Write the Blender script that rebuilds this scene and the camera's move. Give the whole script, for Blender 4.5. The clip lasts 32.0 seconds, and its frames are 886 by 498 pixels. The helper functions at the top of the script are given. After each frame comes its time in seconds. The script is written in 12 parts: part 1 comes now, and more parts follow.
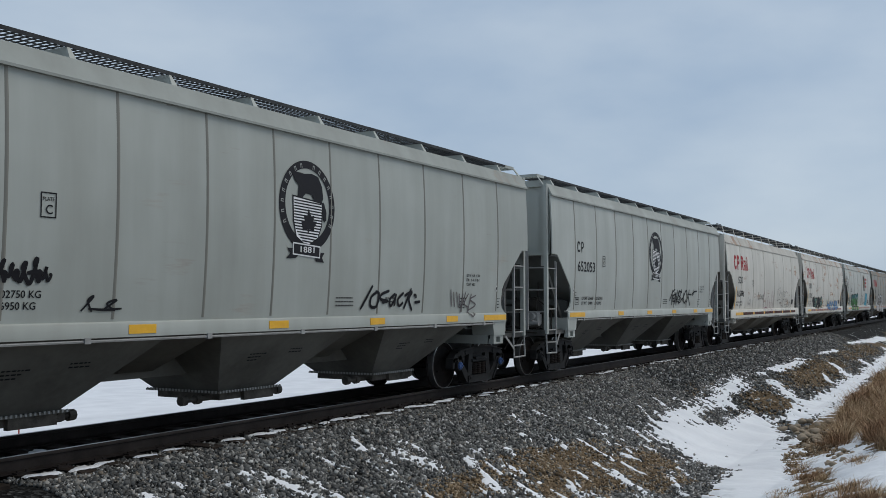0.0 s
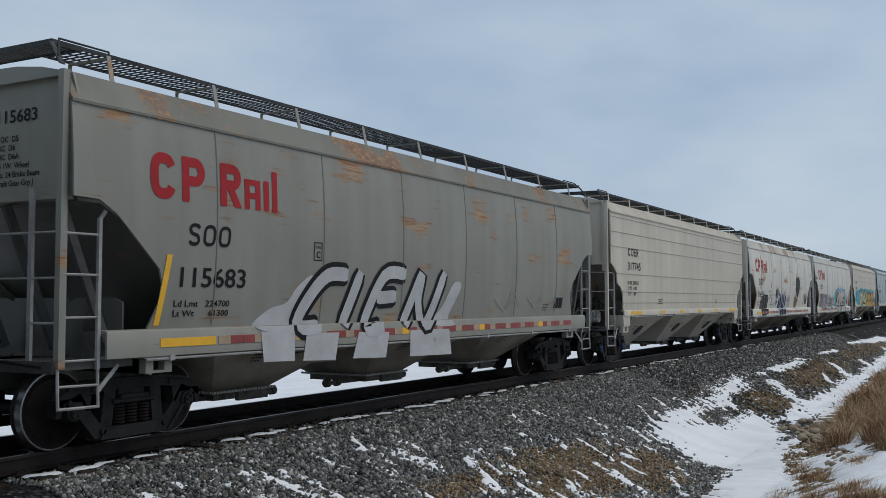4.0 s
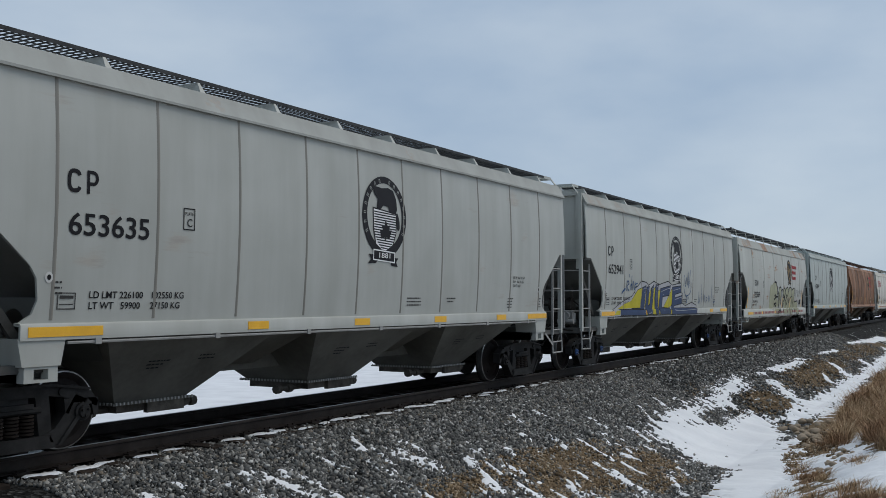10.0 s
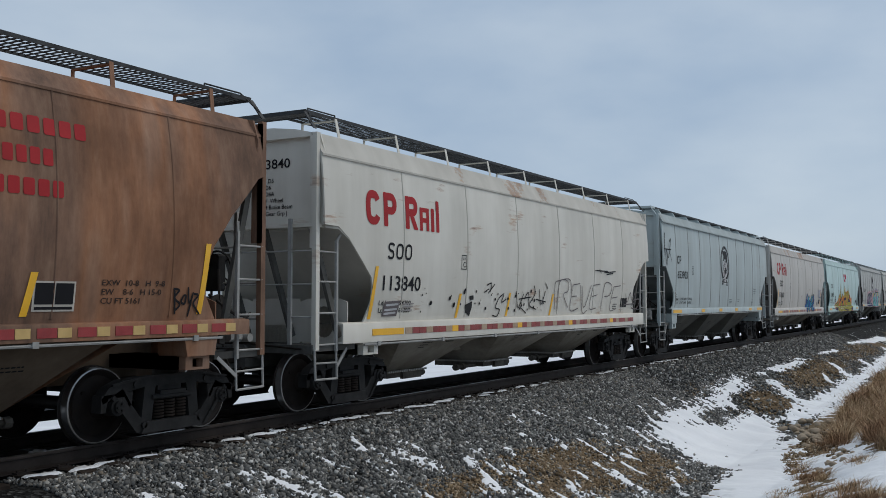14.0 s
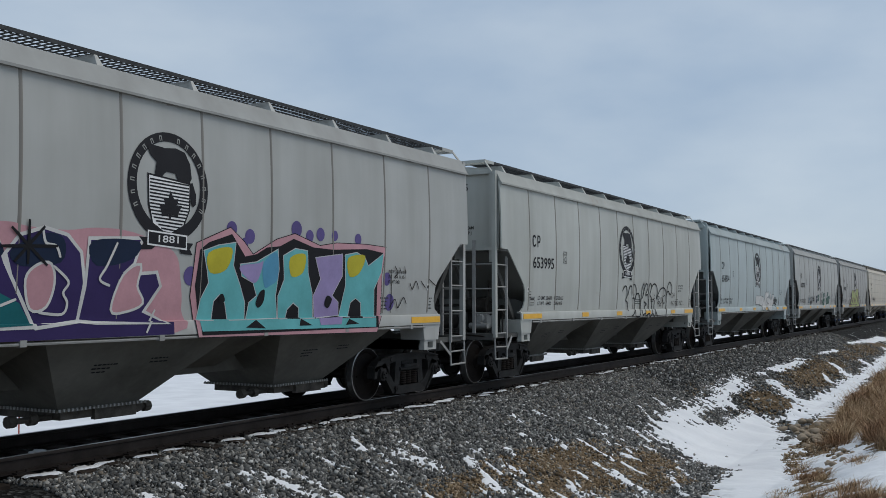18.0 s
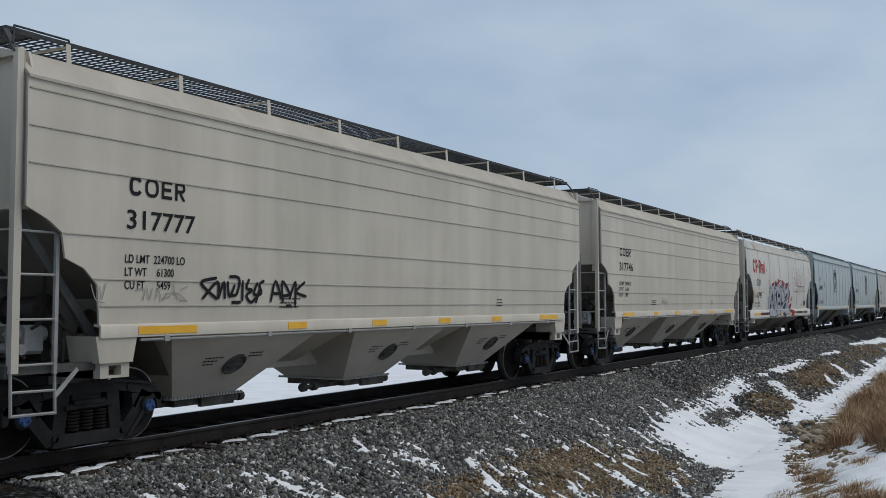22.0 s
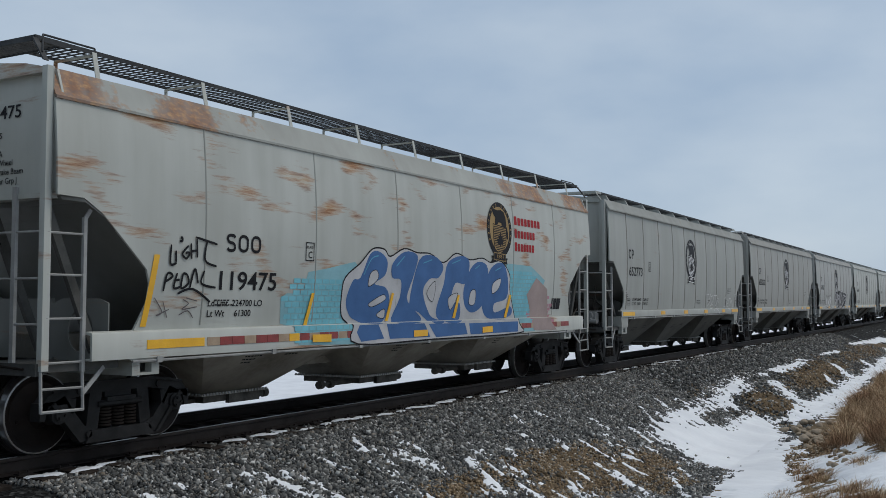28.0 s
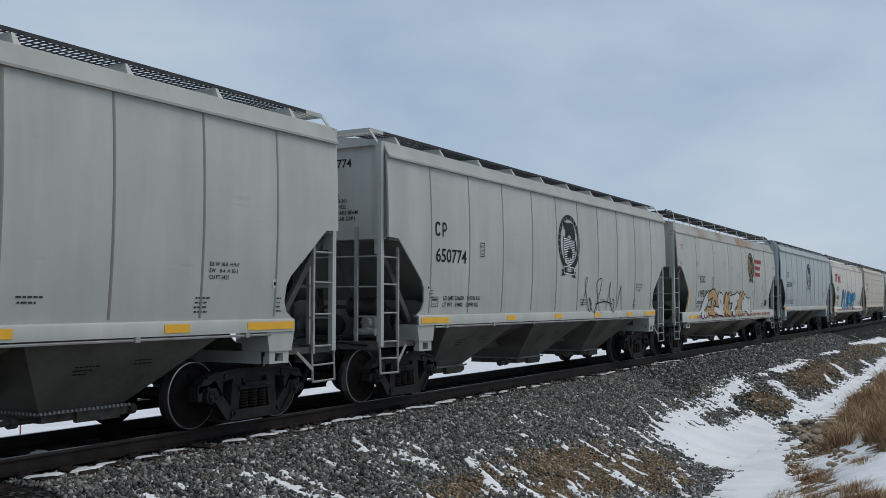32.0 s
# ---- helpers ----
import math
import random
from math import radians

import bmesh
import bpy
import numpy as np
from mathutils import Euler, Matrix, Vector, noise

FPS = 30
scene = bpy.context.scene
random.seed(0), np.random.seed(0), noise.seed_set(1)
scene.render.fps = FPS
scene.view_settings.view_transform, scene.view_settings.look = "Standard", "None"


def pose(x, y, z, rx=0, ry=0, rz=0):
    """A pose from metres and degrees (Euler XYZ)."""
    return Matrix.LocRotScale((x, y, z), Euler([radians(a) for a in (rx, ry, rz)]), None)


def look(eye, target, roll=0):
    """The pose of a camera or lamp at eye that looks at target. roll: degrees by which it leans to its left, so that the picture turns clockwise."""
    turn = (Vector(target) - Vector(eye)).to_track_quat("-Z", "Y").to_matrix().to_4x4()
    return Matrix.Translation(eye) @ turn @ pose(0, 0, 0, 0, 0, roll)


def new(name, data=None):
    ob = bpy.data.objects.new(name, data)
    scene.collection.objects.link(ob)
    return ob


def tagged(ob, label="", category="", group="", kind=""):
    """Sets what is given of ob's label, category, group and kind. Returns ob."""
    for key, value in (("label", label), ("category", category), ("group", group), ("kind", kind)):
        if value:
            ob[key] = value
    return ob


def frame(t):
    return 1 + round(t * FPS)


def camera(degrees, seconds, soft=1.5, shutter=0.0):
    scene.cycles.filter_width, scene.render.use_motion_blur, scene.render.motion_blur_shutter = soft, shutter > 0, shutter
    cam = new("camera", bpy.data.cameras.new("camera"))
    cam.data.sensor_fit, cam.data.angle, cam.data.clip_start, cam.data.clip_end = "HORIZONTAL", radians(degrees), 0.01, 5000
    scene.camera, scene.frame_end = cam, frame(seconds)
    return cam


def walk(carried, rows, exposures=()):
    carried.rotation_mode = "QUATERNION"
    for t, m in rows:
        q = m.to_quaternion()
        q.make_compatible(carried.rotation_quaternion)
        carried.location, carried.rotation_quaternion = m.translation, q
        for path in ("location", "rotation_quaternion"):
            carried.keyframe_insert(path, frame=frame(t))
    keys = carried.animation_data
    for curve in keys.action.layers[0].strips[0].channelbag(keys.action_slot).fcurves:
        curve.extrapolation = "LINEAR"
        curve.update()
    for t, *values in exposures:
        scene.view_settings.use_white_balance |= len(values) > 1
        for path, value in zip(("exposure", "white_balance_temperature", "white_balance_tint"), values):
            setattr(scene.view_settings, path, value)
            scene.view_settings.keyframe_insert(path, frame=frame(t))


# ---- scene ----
# Camera: a phone on a tripod beside the track, nudged a little after 20 s.
cam = camera(48.6, 32.0, soft=0.4)
EYE = (0.0, -10.23, 1.71)


def cam_pose(dx=0.0, dy=0.0):
    return pose(*EYE, 93.04 + 0.033 * dy, 0, -60.79 + 0.033 * dx)


walk(cam, [(0, cam_pose()), (19.9, cam_pose()), (20.5, cam_pose(1.5, 1.3)), (21.5, cam_pose(2.5, 1.5)),
           (22.0, cam_pose(3, 2)), (23.0, cam_pose(4, 4)), (24.0, cam_pose(3.6, 3.3)), (25.0, cam_pose(3.4, 2.8)),
           (26.0, cam_pose(2.8, 1.6)), (32.0, cam_pose(2.4, 1.4))])

# World: a bright overcast winter sky with soft cloud bands.
world = bpy.data.worlds.new("overcast_sky")
scene.world = world
world.use_nodes = True
wn, wl = world.node_tree.nodes, world.node_tree.links
wn.clear()
w_out, w_bg = wn.new("ShaderNodeOutputWorld"), wn.new("ShaderNodeBackground")
w_sky = wn.new("ShaderNodeTexSky")
w_sky.sky_type, w_sky.sun_disc = "NISHITA", False
w_sky.sun_elevation, w_sky.sun_rotation = radians(54), radians(137)
w_co, w_map, w_noise = wn.new("ShaderNodeTexCoord"), wn.new("ShaderNodeMapping"), wn.new("ShaderNodeTexNoise")
w_map.inputs["Scale"].default_value = (2.0, 2.0, 5.0)
w_noise.inputs["Scale"].default_value, w_noise.inputs["Detail"].default_value = 1.6, 5.0
w_noise.inputs["Roughness"].default_value = 0.5
w_ramp, w_mix = wn.new("ShaderNodeValToRGB"), wn.new("ShaderNodeMix")
w_ramp.color_ramp.elements[0].position, w_ramp.color_ramp.elements[1].position = 0.3, 0.72
w_ramp.color_ramp.elements[0].color = (3.45, 4.6, 6.15, 1)
w_ramp.color_ramp.elements[1].color = (5.45, 6.4, 7.45, 1)
w_mix.data_type = "RGBA"
w_mix.inputs["Factor"].default_value = 0.88
wl.new(w_co.outputs["Generated"], w_map.inputs["Vector"])
wl.new(w_map.outputs["Vector"], w_noise.inputs["Vector"])
wl.new(w_noise.outputs["Fac"], w_ramp.inputs["Fac"])
wl.new(w_sky.outputs["Color"], w_mix.inputs[6])
wl.new(w_ramp.outputs["Color"], w_mix.inputs[7])
wl.new(w_mix.outputs[2], w_bg.inputs["Color"])
w_bg.inputs["Strength"].default_value = 0.096
wl.new(w_bg.outputs["Background"], w_out.inputs["Surface"])

sun = new("sun", bpy.data.lights.new("sun", "SUN"))
sun.data.energy, sun.data.angle, sun.data.color = 1.3, radians(40), (1.0, 0.90, 0.77)
sun.matrix_world = look((24, -26, 48), (0, 0, 0))
scene.view_settings.exposure = 0.0


# ---- materials ----
def node_mat(name, rough=0.6, metal=0.0):
    m = bpy.data.materials.new(name)
    m.use_nodes = True
    b = m.node_tree.nodes["Principled BSDF"]
    b.inputs["Roughness"].default_value, b.inputs["Metallic"].default_value = rough, metal
    b.inputs["Specular IOR Level"].default_value = 0.5 if rough < 0.6 else 0.15
    return m, m.node_tree.nodes, m.node_tree.links, b


def noise_tex(n, l, scale, detail=4.0, stretch=(1, 1, 1), coord="Object", rough=0.55):
    co, mp, tx = n.new("ShaderNodeTexCoord"), n.new("ShaderNodeMapping"), n.new("ShaderNodeTexNoise")
    mp.inputs["Scale"].default_value = stretch
    tx.inputs["Scale"].default_value, tx.inputs["Detail"].default_value = scale, detail
    tx.inputs["Roughness"].default_value = rough
    l.new(co.outputs[coord], mp.inputs["Vector"])
    l.new(mp.outputs["Vector"], tx.inputs["Vector"])
    return tx.outputs["Fac"], mp


def ramp(n, l, fac, stops):
    r = n.new("ShaderNodeValToRGB")
    e = r.color_ramp.elements
    while len(e) < len(stops):
        e.new(0.5)
    for el, (pos, col) in zip(e, stops):
        el.position = pos
        el.color = (*col, 1) if len(col) == 3 else col
    l.new(fac, r.inputs["Fac"])
    return r.outputs["Color"]


def mix(n, l, fac, a, b, mode="MIX"):
    m = n.new("ShaderNodeMix")
    m.data_type, m.blend_type = "RGBA", mode
    for slot, v in ((0, fac), (6, a), (7, b)):
        if isinstance(v, (int, float)):
            m.inputs[slot].default_value = v
        elif isinstance(v, tuple):
            m.inputs[slot].default_value = (*v, 1)
        else:
            l.new(v, m.inputs[slot])
    return m.outputs[2]


def bump(n, l, b, height, strength=0.3, dist=0.01):
    k = n.new("ShaderNodeBump")
    k.inputs["Strength"].default_value, k.inputs["Distance"].default_value = strength, dist
    l.new(height, k.inputs["Height"])
    l.new(k.outputs["Normal"], b.inputs["Normal"])


def math_node(n, l, op, a, b=None, clamp=False):
    k = n.new("ShaderNodeMath")
    k.operation, k.use_clamp = op, clamp
    for i, v in enumerate((a, b)):
        if v is None:
            continue
        if isinstance(v, (int, float)):
            k.inputs[i].default_value = v
        else:
            l.new(v, k.inputs[i])
    return k.outputs[0]


W3, K3 = (1, 1, 1), (0, 0, 0)


def shift_by_random(n, l, mapping, amount):
    """Moves a pattern by a random length on each object, so that no two cars wear alike."""
    info, vec = n.new("ShaderNodeObjectInfo"), n.new("ShaderNodeCombineXYZ")
    s = math_node(n, l, "MULTIPLY", info.outputs["Random"], amount)
    for i in range(3):
        l.new(s, vec.inputs[i])
    l.new(vec.outputs[0], mapping.inputs["Location"])


def paint_material():
    """Car paint: the object's colour, with rain streaks, grime, and rust in the measure of its alpha."""
    m, n, l, b = node_mat("car_paint", 0.55)
    info = n.new("ShaderNodeObjectInfo")
    col = info.outputs["Color"]
    f1, mp1 = noise_tex(n, l, 1.0, 5, (2.2, 2.2, 0.22))
    shift_by_random(n, l, mp1, 60)
    streak = ramp(n, l, f1, [(0.32, (0.88, 0.87, 0.855)), (0.66, (1.03, 1.03, 1.03))])
    c = mix(n, l, 1.0, col, streak, "MULTIPLY")
    f2, mp2 = noise_tex(n, l, 0.8, 3)
    shift_by_random(n, l, mp2, 35)
    c = mix(n, l, 1.0, c, ramp(n, l, f2, [(0.3, (0.86, 0.86, 0.85)), (0.7, W3)]), "MULTIPLY")
    # rust in patches of fine level streaks
    f3, mp3 = noise_tex(n, l, 1.5, 1.5, (0.62, 0.62, 1.5))
    shift_by_random(n, l, mp3, 80)
    f4, mp4 = noise_tex(n, l, 4.0, 5, (0.45, 0.45, 4.5), rough=0.7)
    shift_by_random(n, l, mp4, 50)
    a = math_node(n, l, "MULTIPLY", info.outputs["Alpha"], 0.17)
    s = math_node(n, l, "ADD", math_node(n, l, "ADD", f3, a), math_node(n, l, "MULTIPLY", f4, 0.55))
    mask = ramp(n, l, math_node(n, l, "SUBTRACT", s, 0.5), [(0.485, K3), (0.56, (0.5, 0.5, 0.5)), (0.66, (0.95, 0.95, 0.95))])
    mask = math_node(n, l, "MULTIPLY", mask, math_node(n, l, "MULTIPLY", info.outputs["Alpha"], 5.0, True))
    rust = ramp(n, l, f4, [(0.38, (0.50, 0.31, 0.13)), (0.52, (0.36, 0.16, 0.05)), (0.66, (0.17, 0.065, 0.028))])
    c = mix(n, l, mask, c, rust)
    l.new(c, b.inputs["Base Color"])
    l.new(ramp(n, l, f2, [(0.2, (0.48,) * 3), (0.8, (0.66,) * 3)]), b.inputs["Roughness"])
    f5, _ = noise_tex(n, l, 2.2, 2)
    bump(n, l, b, f5, 0.25, 0.012)
    return m


def eave_material():
    """Eave paint: the object's colour, with dark brown rust in long patches where its alpha is high."""
    m, n, l, b = node_mat("eave_paint", 0.65)
    info = n.new("ShaderNodeObjectInfo")
    f1, mp1 = noise_tex(n, l, 1.0, 4, (1.6, 1.6, 0.6))
    shift_by_random(n, l, mp1, 40)
    c = mix(n, l, 1.0, info.outputs["Color"], ramp(n, l, f1, [(0.3, (0.80, 0.79, 0.78)), (0.7, (1.02, 1.02, 1.02))]), "MULTIPLY")
    f2, mp2 = noise_tex(n, l, 0.7, 5, (1.0, 1.0, 0.5), rough=0.6)
    shift_by_random(n, l, mp2, 70)
    f3, _ = noise_tex(n, l, 9.0, 4, (1.0, 1.0, 2.0))
    s = math_node(n, l, "ADD", math_node(n, l, "ADD", f2, math_node(n, l, "MULTIPLY", info.outputs["Alpha"], 0.12)), math_node(n, l, "MULTIPLY", f3, 0.2))
    mask = ramp(n, l, s, [(0.71, K3), (0.76, (0.55, 0.55, 0.55)), (0.86, (0.9, 0.9, 0.9))])
    mask = math_node(n, l, "MULTIPLY", mask, math_node(n, l, "MULTIPLY", info.outputs["Alpha"], 4.0, True))
    rust = ramp(n, l, f3, [(0.3, (0.12, 0.05, 0.03)), (0.5, (0.24, 0.11, 0.055)), (0.7, (0.42, 0.24, 0.11))])
    l.new(mix(n, l, mask, c, rust), b.inputs["Base Color"])
    bump(n, l, b, f3, 0.15, 0.006)
    return m


def streaked_brown_material():
    """Old brown car paint, burnt through in upright streaks of orange rust, grey bloom and soot."""
    m, n, l, b = node_mat("streaked_brown_paint", 0.75)
    f1, _ = noise_tex(n, l, 1.0, 3, (0.75, 0.75, 0.10))
    f2, _ = noise_tex(n, l, 3.0, 6, (2.2, 2.2, 0.5), rough=0.7)
    f3, _ = noise_tex(n, l, 0.8, 4)
    f4, _ = noise_tex(n, l, 14.0, 4)
    c = ramp(n, l, f1, [(0.30, (0.11, 0.068, 0.052)), (0.44, (0.26, 0.150, 0.105)), (0.54, (0.48, 0.200, 0.090)), (0.62, (0.50, 0.325, 0.235)), (0.74, (0.185, 0.115, 0.085))])
    c = mix(n, l, 0.45, c, ramp(n, l, f2, [(0.32, (0.112, 0.072, 0.054)), (0.52, (0.330, 0.188, 0.117)), (0.72, (0.540, 0.345, 0.225))]))
    c = mix(n, l, 1.0, c, ramp(n, l, f3, [(0.3, (0.62, 0.6, 0.58)), (0.65, (1.1, 1.08, 1.05))]), "MULTIPLY")
    c = mix(n, l, 0.12, c, mix(n, l, f4, (0.03, 0.02, 0.015), (0.42, 0.28, 0.18)))
    l.new(mix(n, l, 1.0, c, (0.76, 0.78, 0.83), "MULTIPLY"), b.inputs["Base Color"])
    bump(n, l, b, f2, 0.2, 0.01)
    return m


def grime_material(name, dark, light, rough=0.8, scale=3.0, metal=0.0, strength=0.25):
    m, n, l, b = node_mat(name, rough, metal)
    f, mp = noise_tex(n, l, scale, 6)
    shift_by_random(n, l, mp, 20)
    g, _ = noise_tex(n, l, scale * 12, 3)
    c = ramp(n, l, f, [(0.3, dark), (0.72, light)])
    c = mix(n, l, 0.35, c, mix(n, l, g, dark, light))
    l.new(c, b.inputs["Base Color"])
    bump(n, l, b, g, strength, 0.006)
    return m


PAINT = paint_material()
EAVE = eave_material()
BROWNCOAT = streaked_brown_material()
TRUCK = grime_material("oily_black_steel", (0.007, 0.007, 0.007), (0.040, 0.039, 0.039), 0.62, 4.0)
RUSTY = grime_material("rusty_brown_steel", (0.008, 0.006, 0.005), (0.036, 0.027, 0.022), 0.75, 4.0)
WHEEL = grime_material("brown_wheel_steel", (0.006, 0.005, 0.005), (0.022, 0.017, 0.015), 0.6, 5.0)
TREAD = grime_material("polished_tread_steel", (0.25, 0.25, 0.25), (0.45, 0.45, 0.45), 0.3, 5.0, 0.9)
GRATE = grime_material("galvanised_grating", (0.025, 0.026, 0.028), (0.075, 0.078, 0.08), 0.6, 6.0, 0.3)
RAILM = grime_material("dark_rail_steel", (0.014, 0.011, 0.010), (0.050, 0.041, 0.037), 0.6, 3.0, 0.3)
RAILTOP = grime_material("polished_rail_head", (0.16, 0.15, 0.15), (0.3, 0.29, 0.28), 0.35, 3.0, 0.8)
TIEM = grime_material("creosoted_tie_wood", (0.01, 0.008, 0.007), (0.045, 0.034, 0.027), 0.9, 5.0)
YELLOW = grime_material("amber_reflector", (0.74, 0.38, 0.02), (0.93, 0.52, 0.03), 0.4, 4.0)
PALEREF = grime_material("pale_reflector", (0.28, 0.19, 0.12), (0.48, 0.36, 0.25), 0.4, 6.0)
REDREF = grime_material("red_reflector", (0.16, 0.03, 0.025), (0.36, 0.05, 0.045), 0.4, 6.0)
BRIGHTRED = grime_material("bright_red_reflector", (0.20, 0.022, 0.022), (0.38, 0.04, 0.04), 0.4, 6.0)
STRAWREF = grime_material("straw_reflector", (0.45, 0.30, 0.11), (0.66, 0.46, 0.18), 0.4, 6.0)
LADDER = grime_material("worn_ladder_paint", (0.22, 0.22, 0.21), (0.42, 0.42, 0.41), 0.6, 4.0)
GEAR = grime_material("grimy_brake_gear", (0.012, 0.011, 0.010), (0.075, 0.066, 0.058), 0.6, 6.0)
DUSTY = grime_material("dusty_gate_steel", (0.014, 0.012, 0.010), (0.16, 0.145, 0.125), 0.7, 5.0)
BLUECAP = grime_material("blue_bearing_cap", (0.02, 0.05, 0.16), (0.05, 0.12, 0.3), 0.5, 8.0)

INK = {}


def ink(r, g, b):
    """Sprayed or stencilled paint of one colour, slightly uneven."""
    key = (r, g, b)
    if key not in INK:
        lo = tuple(v * 0.66 for v in key)
        INK[key] = grime_material("marking_paint", lo, key, 0.6, 2.5, 0.0, 0.08)
    return INK[key]


BLACK, WHITE, REDINK = ink(0.015, 0.015, 0.018), ink(0.72, 0.72, 0.7), ink(0.42, 0.03, 0.035)


def snow_material():
    m, n, l, b = node_mat("wind_packed_snow", 0.85)
    f, _ = noise_tex(n, l, 0.7, 5)
    l.new(ramp(n, l, f, [(0.3, (0.70, 0.72, 0.75)), (0.7, (0.82, 0.84, 0.86))]), b.inputs["Base Color"])
    g, _ = noise_tex(n, l, 9, 5)
    bump(n, l, b, g, 0.35, 0.03)
    return m


def field_material():
    """Snow field with thin bare strips of stubble far off."""
    m, n, l, b = node_mat("snowy_field", 0.9)
    f, _ = noise_tex(n, l, 0.02, 5, (0.35, 2.2, 1))
    f2, _ = noise_tex(n, l, 1.2, 4)
    snow = ramp(n, l, f2, [(0.3, (0.68, 0.70, 0.73)), (0.7, (0.80, 0.82, 0.85))])
    stub = ramp(n, l, f2, [(0.3, (0.22, 0.17, 0.11)), (0.7, (0.34, 0.28, 0.19))])
    co, sep = n.new("ShaderNodeTexCoord"), n.new("ShaderNodeSeparateXYZ")
    l.new(co.outputs["Object"], sep.inputs[0])
    far = math_node(n, l, "MULTIPLY", math_node(n, l, "SUBTRACT", sep.outputs["Y"], 60), 0.0035, True)
    s = math_node(n, l, "ADD", f, math_node(n, l, "MULTIPLY", far, 0.2))
    l.new(mix(n, l, ramp(n, l, s, [(0.60, K3), (0.66, W3)]), snow, stub), b.inputs["Base Color"])
    bump(n, l, b, f2, 0.4, 0.05)
    return m


def gravel_material():
    """Small gravel and dirt between the stones: near black by the track, the gaps' shade put into its colour, brown on
    the bank.
    """
    m, n, l, b = node_mat("gravel_and_dirt", 0.95)
    co, v = n.new("ShaderNodeTexCoord"), n.new("ShaderNodeTexVoronoi")
    v.inputs["Scale"].default_value = 22
    l.new(co.outputs["Object"], v.inputs["Vector"])
    bw = n.new("ShaderNodeRGBToBW")
    l.new(v.outputs["Color"], bw.inputs[0])
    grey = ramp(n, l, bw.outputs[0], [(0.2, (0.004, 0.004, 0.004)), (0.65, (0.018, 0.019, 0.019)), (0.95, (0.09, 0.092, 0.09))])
    f, _ = noise_tex(n, l, 16, 5)
    brown = ramp(n, l, f, [(0.3, (0.075, 0.055, 0.035)), (0.7, (0.26, 0.195, 0.12))])
    sep = n.new("ShaderNodeSeparateXYZ")
    l.new(co.outputs["Object"], sep.inputs[0])
    g, _ = noise_tex(n, l, 0.45, 4)
    low = math_node(n, l, "MULTIPLY", math_node(n, l, "SUBTRACT", -3.0, sep.outputs["Y"]), 0.16)
    s = math_node(n, l, "ADD", g, low)
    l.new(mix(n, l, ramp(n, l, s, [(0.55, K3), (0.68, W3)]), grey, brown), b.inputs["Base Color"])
    h = math_node(n, l, "ADD", v.outputs["Distance"], f)
    bump(n, l, b, h, 0.9, 0.03)
    return m


def stone_material():
    """Crushed ballast: each stone its own grey, a few brown or pale."""
    m, n, l, b = node_mat("crushed_ballast_stone", 0.9)
    geo = n.new("ShaderNodeNewGeometry")
    c = ramp(n, l, geo.outputs["Random Per Island"], [(0.0, (0.010, 0.010, 0.010)), (0.35, (0.050, 0.051, 0.050)), (0.66, (0.158, 0.160, 0.152)), (0.82, (0.28, 0.28, 0.265)), (0.88, (0.16, 0.125, 0.085)), (0.94, (0.40, 0.40, 0.385)), (1.0, (0.66, 0.66, 0.64))])
    f, _ = noise_tex(n, l, 40, 3)
    l.new(mix(n, l, 0.22, c, mix(n, l, f, (0.05, 0.05, 0.05), (0.34, 0.34, 0.33))), b.inputs["Base Color"])
    return m


def grass_material():
    """Dead grass and brush: reddish brown, bleached to straw in places."""
    m, n, l, b = node_mat("dry_winter_grass", 0.8)
    geo = n.new("ShaderNodeNewGeometry")
    red = ramp(n, l, geo.outputs["Random Per Island"], [(0.0, (0.05, 0.028, 0.017)), (0.5, (0.24, 0.135, 0.075)), (1.0, (0.46, 0.29, 0.17))])
    straw = ramp(n, l, geo.outputs["Random Per Island"], [(0.0, (0.11, 0.07, 0.038)), (0.5, (0.42, 0.29, 0.165)), (1.0, (0.70, 0.55, 0.36))])
    f, _ = noise_tex(n, l, 1.1, 3)
    l.new(mix(n, l, ramp(n, l, f, [(0.44, K3), (0.56, W3)]), red, straw), b.inputs["Base Color"])
    return m


def pebble_material():
    m, n, l, b = node_mat("brown_gravel", 0.95)
    geo = n.new("ShaderNodeNewGeometry")
    c = ramp(n, l, geo.outputs["Random Per Island"], [(0.0, (0.03, 0.02, 0.012)), (0.45, (0.19, 0.13, 0.075)), (0.8, (0.36, 0.26, 0.16)), (1.0, (0.55, 0.49, 0.40))])
    f, _ = noise_tex(n, l, 30, 3)
    l.new(mix(n, l, 0.2, c, mix(n, l, f, (0.04, 0.03, 0.02), (0.3, 0.24, 0.16))), b.inputs["Base Color"])
    return m


PEBBLE = pebble_material()
SNOW, FIELD, GRAVEL, STONE, GRASS = snow_material(), field_material(), gravel_material(), stone_material(), grass_material()
SOIL = grime_material("brown_bank_soil", (0.055, 0.038, 0.022), (0.19, 0.135, 0.08), 0.95, 9.0, 0.0, 0.8)
ENDM = grime_material("dark_platform_paint", (0.03, 0.029, 0.027), (0.15, 0.15, 0.142), 0.75, 1.2)
TANROCK = grime_material("tan_fieldstone", (0.19, 0.15, 0.11), (0.46, 0.38, 0.28), 0.85, 7.0)
POSTRED = grime_material("faded_red_marker", (0.35, 0.08, 0.06), (0.5, 0.14, 0.1), 0.6, 5.0)
TREES = grime_material("bare_far_woods", (0.10, 0.10, 0.11), (0.17, 0.165, 0.165), 0.95, 0.05)


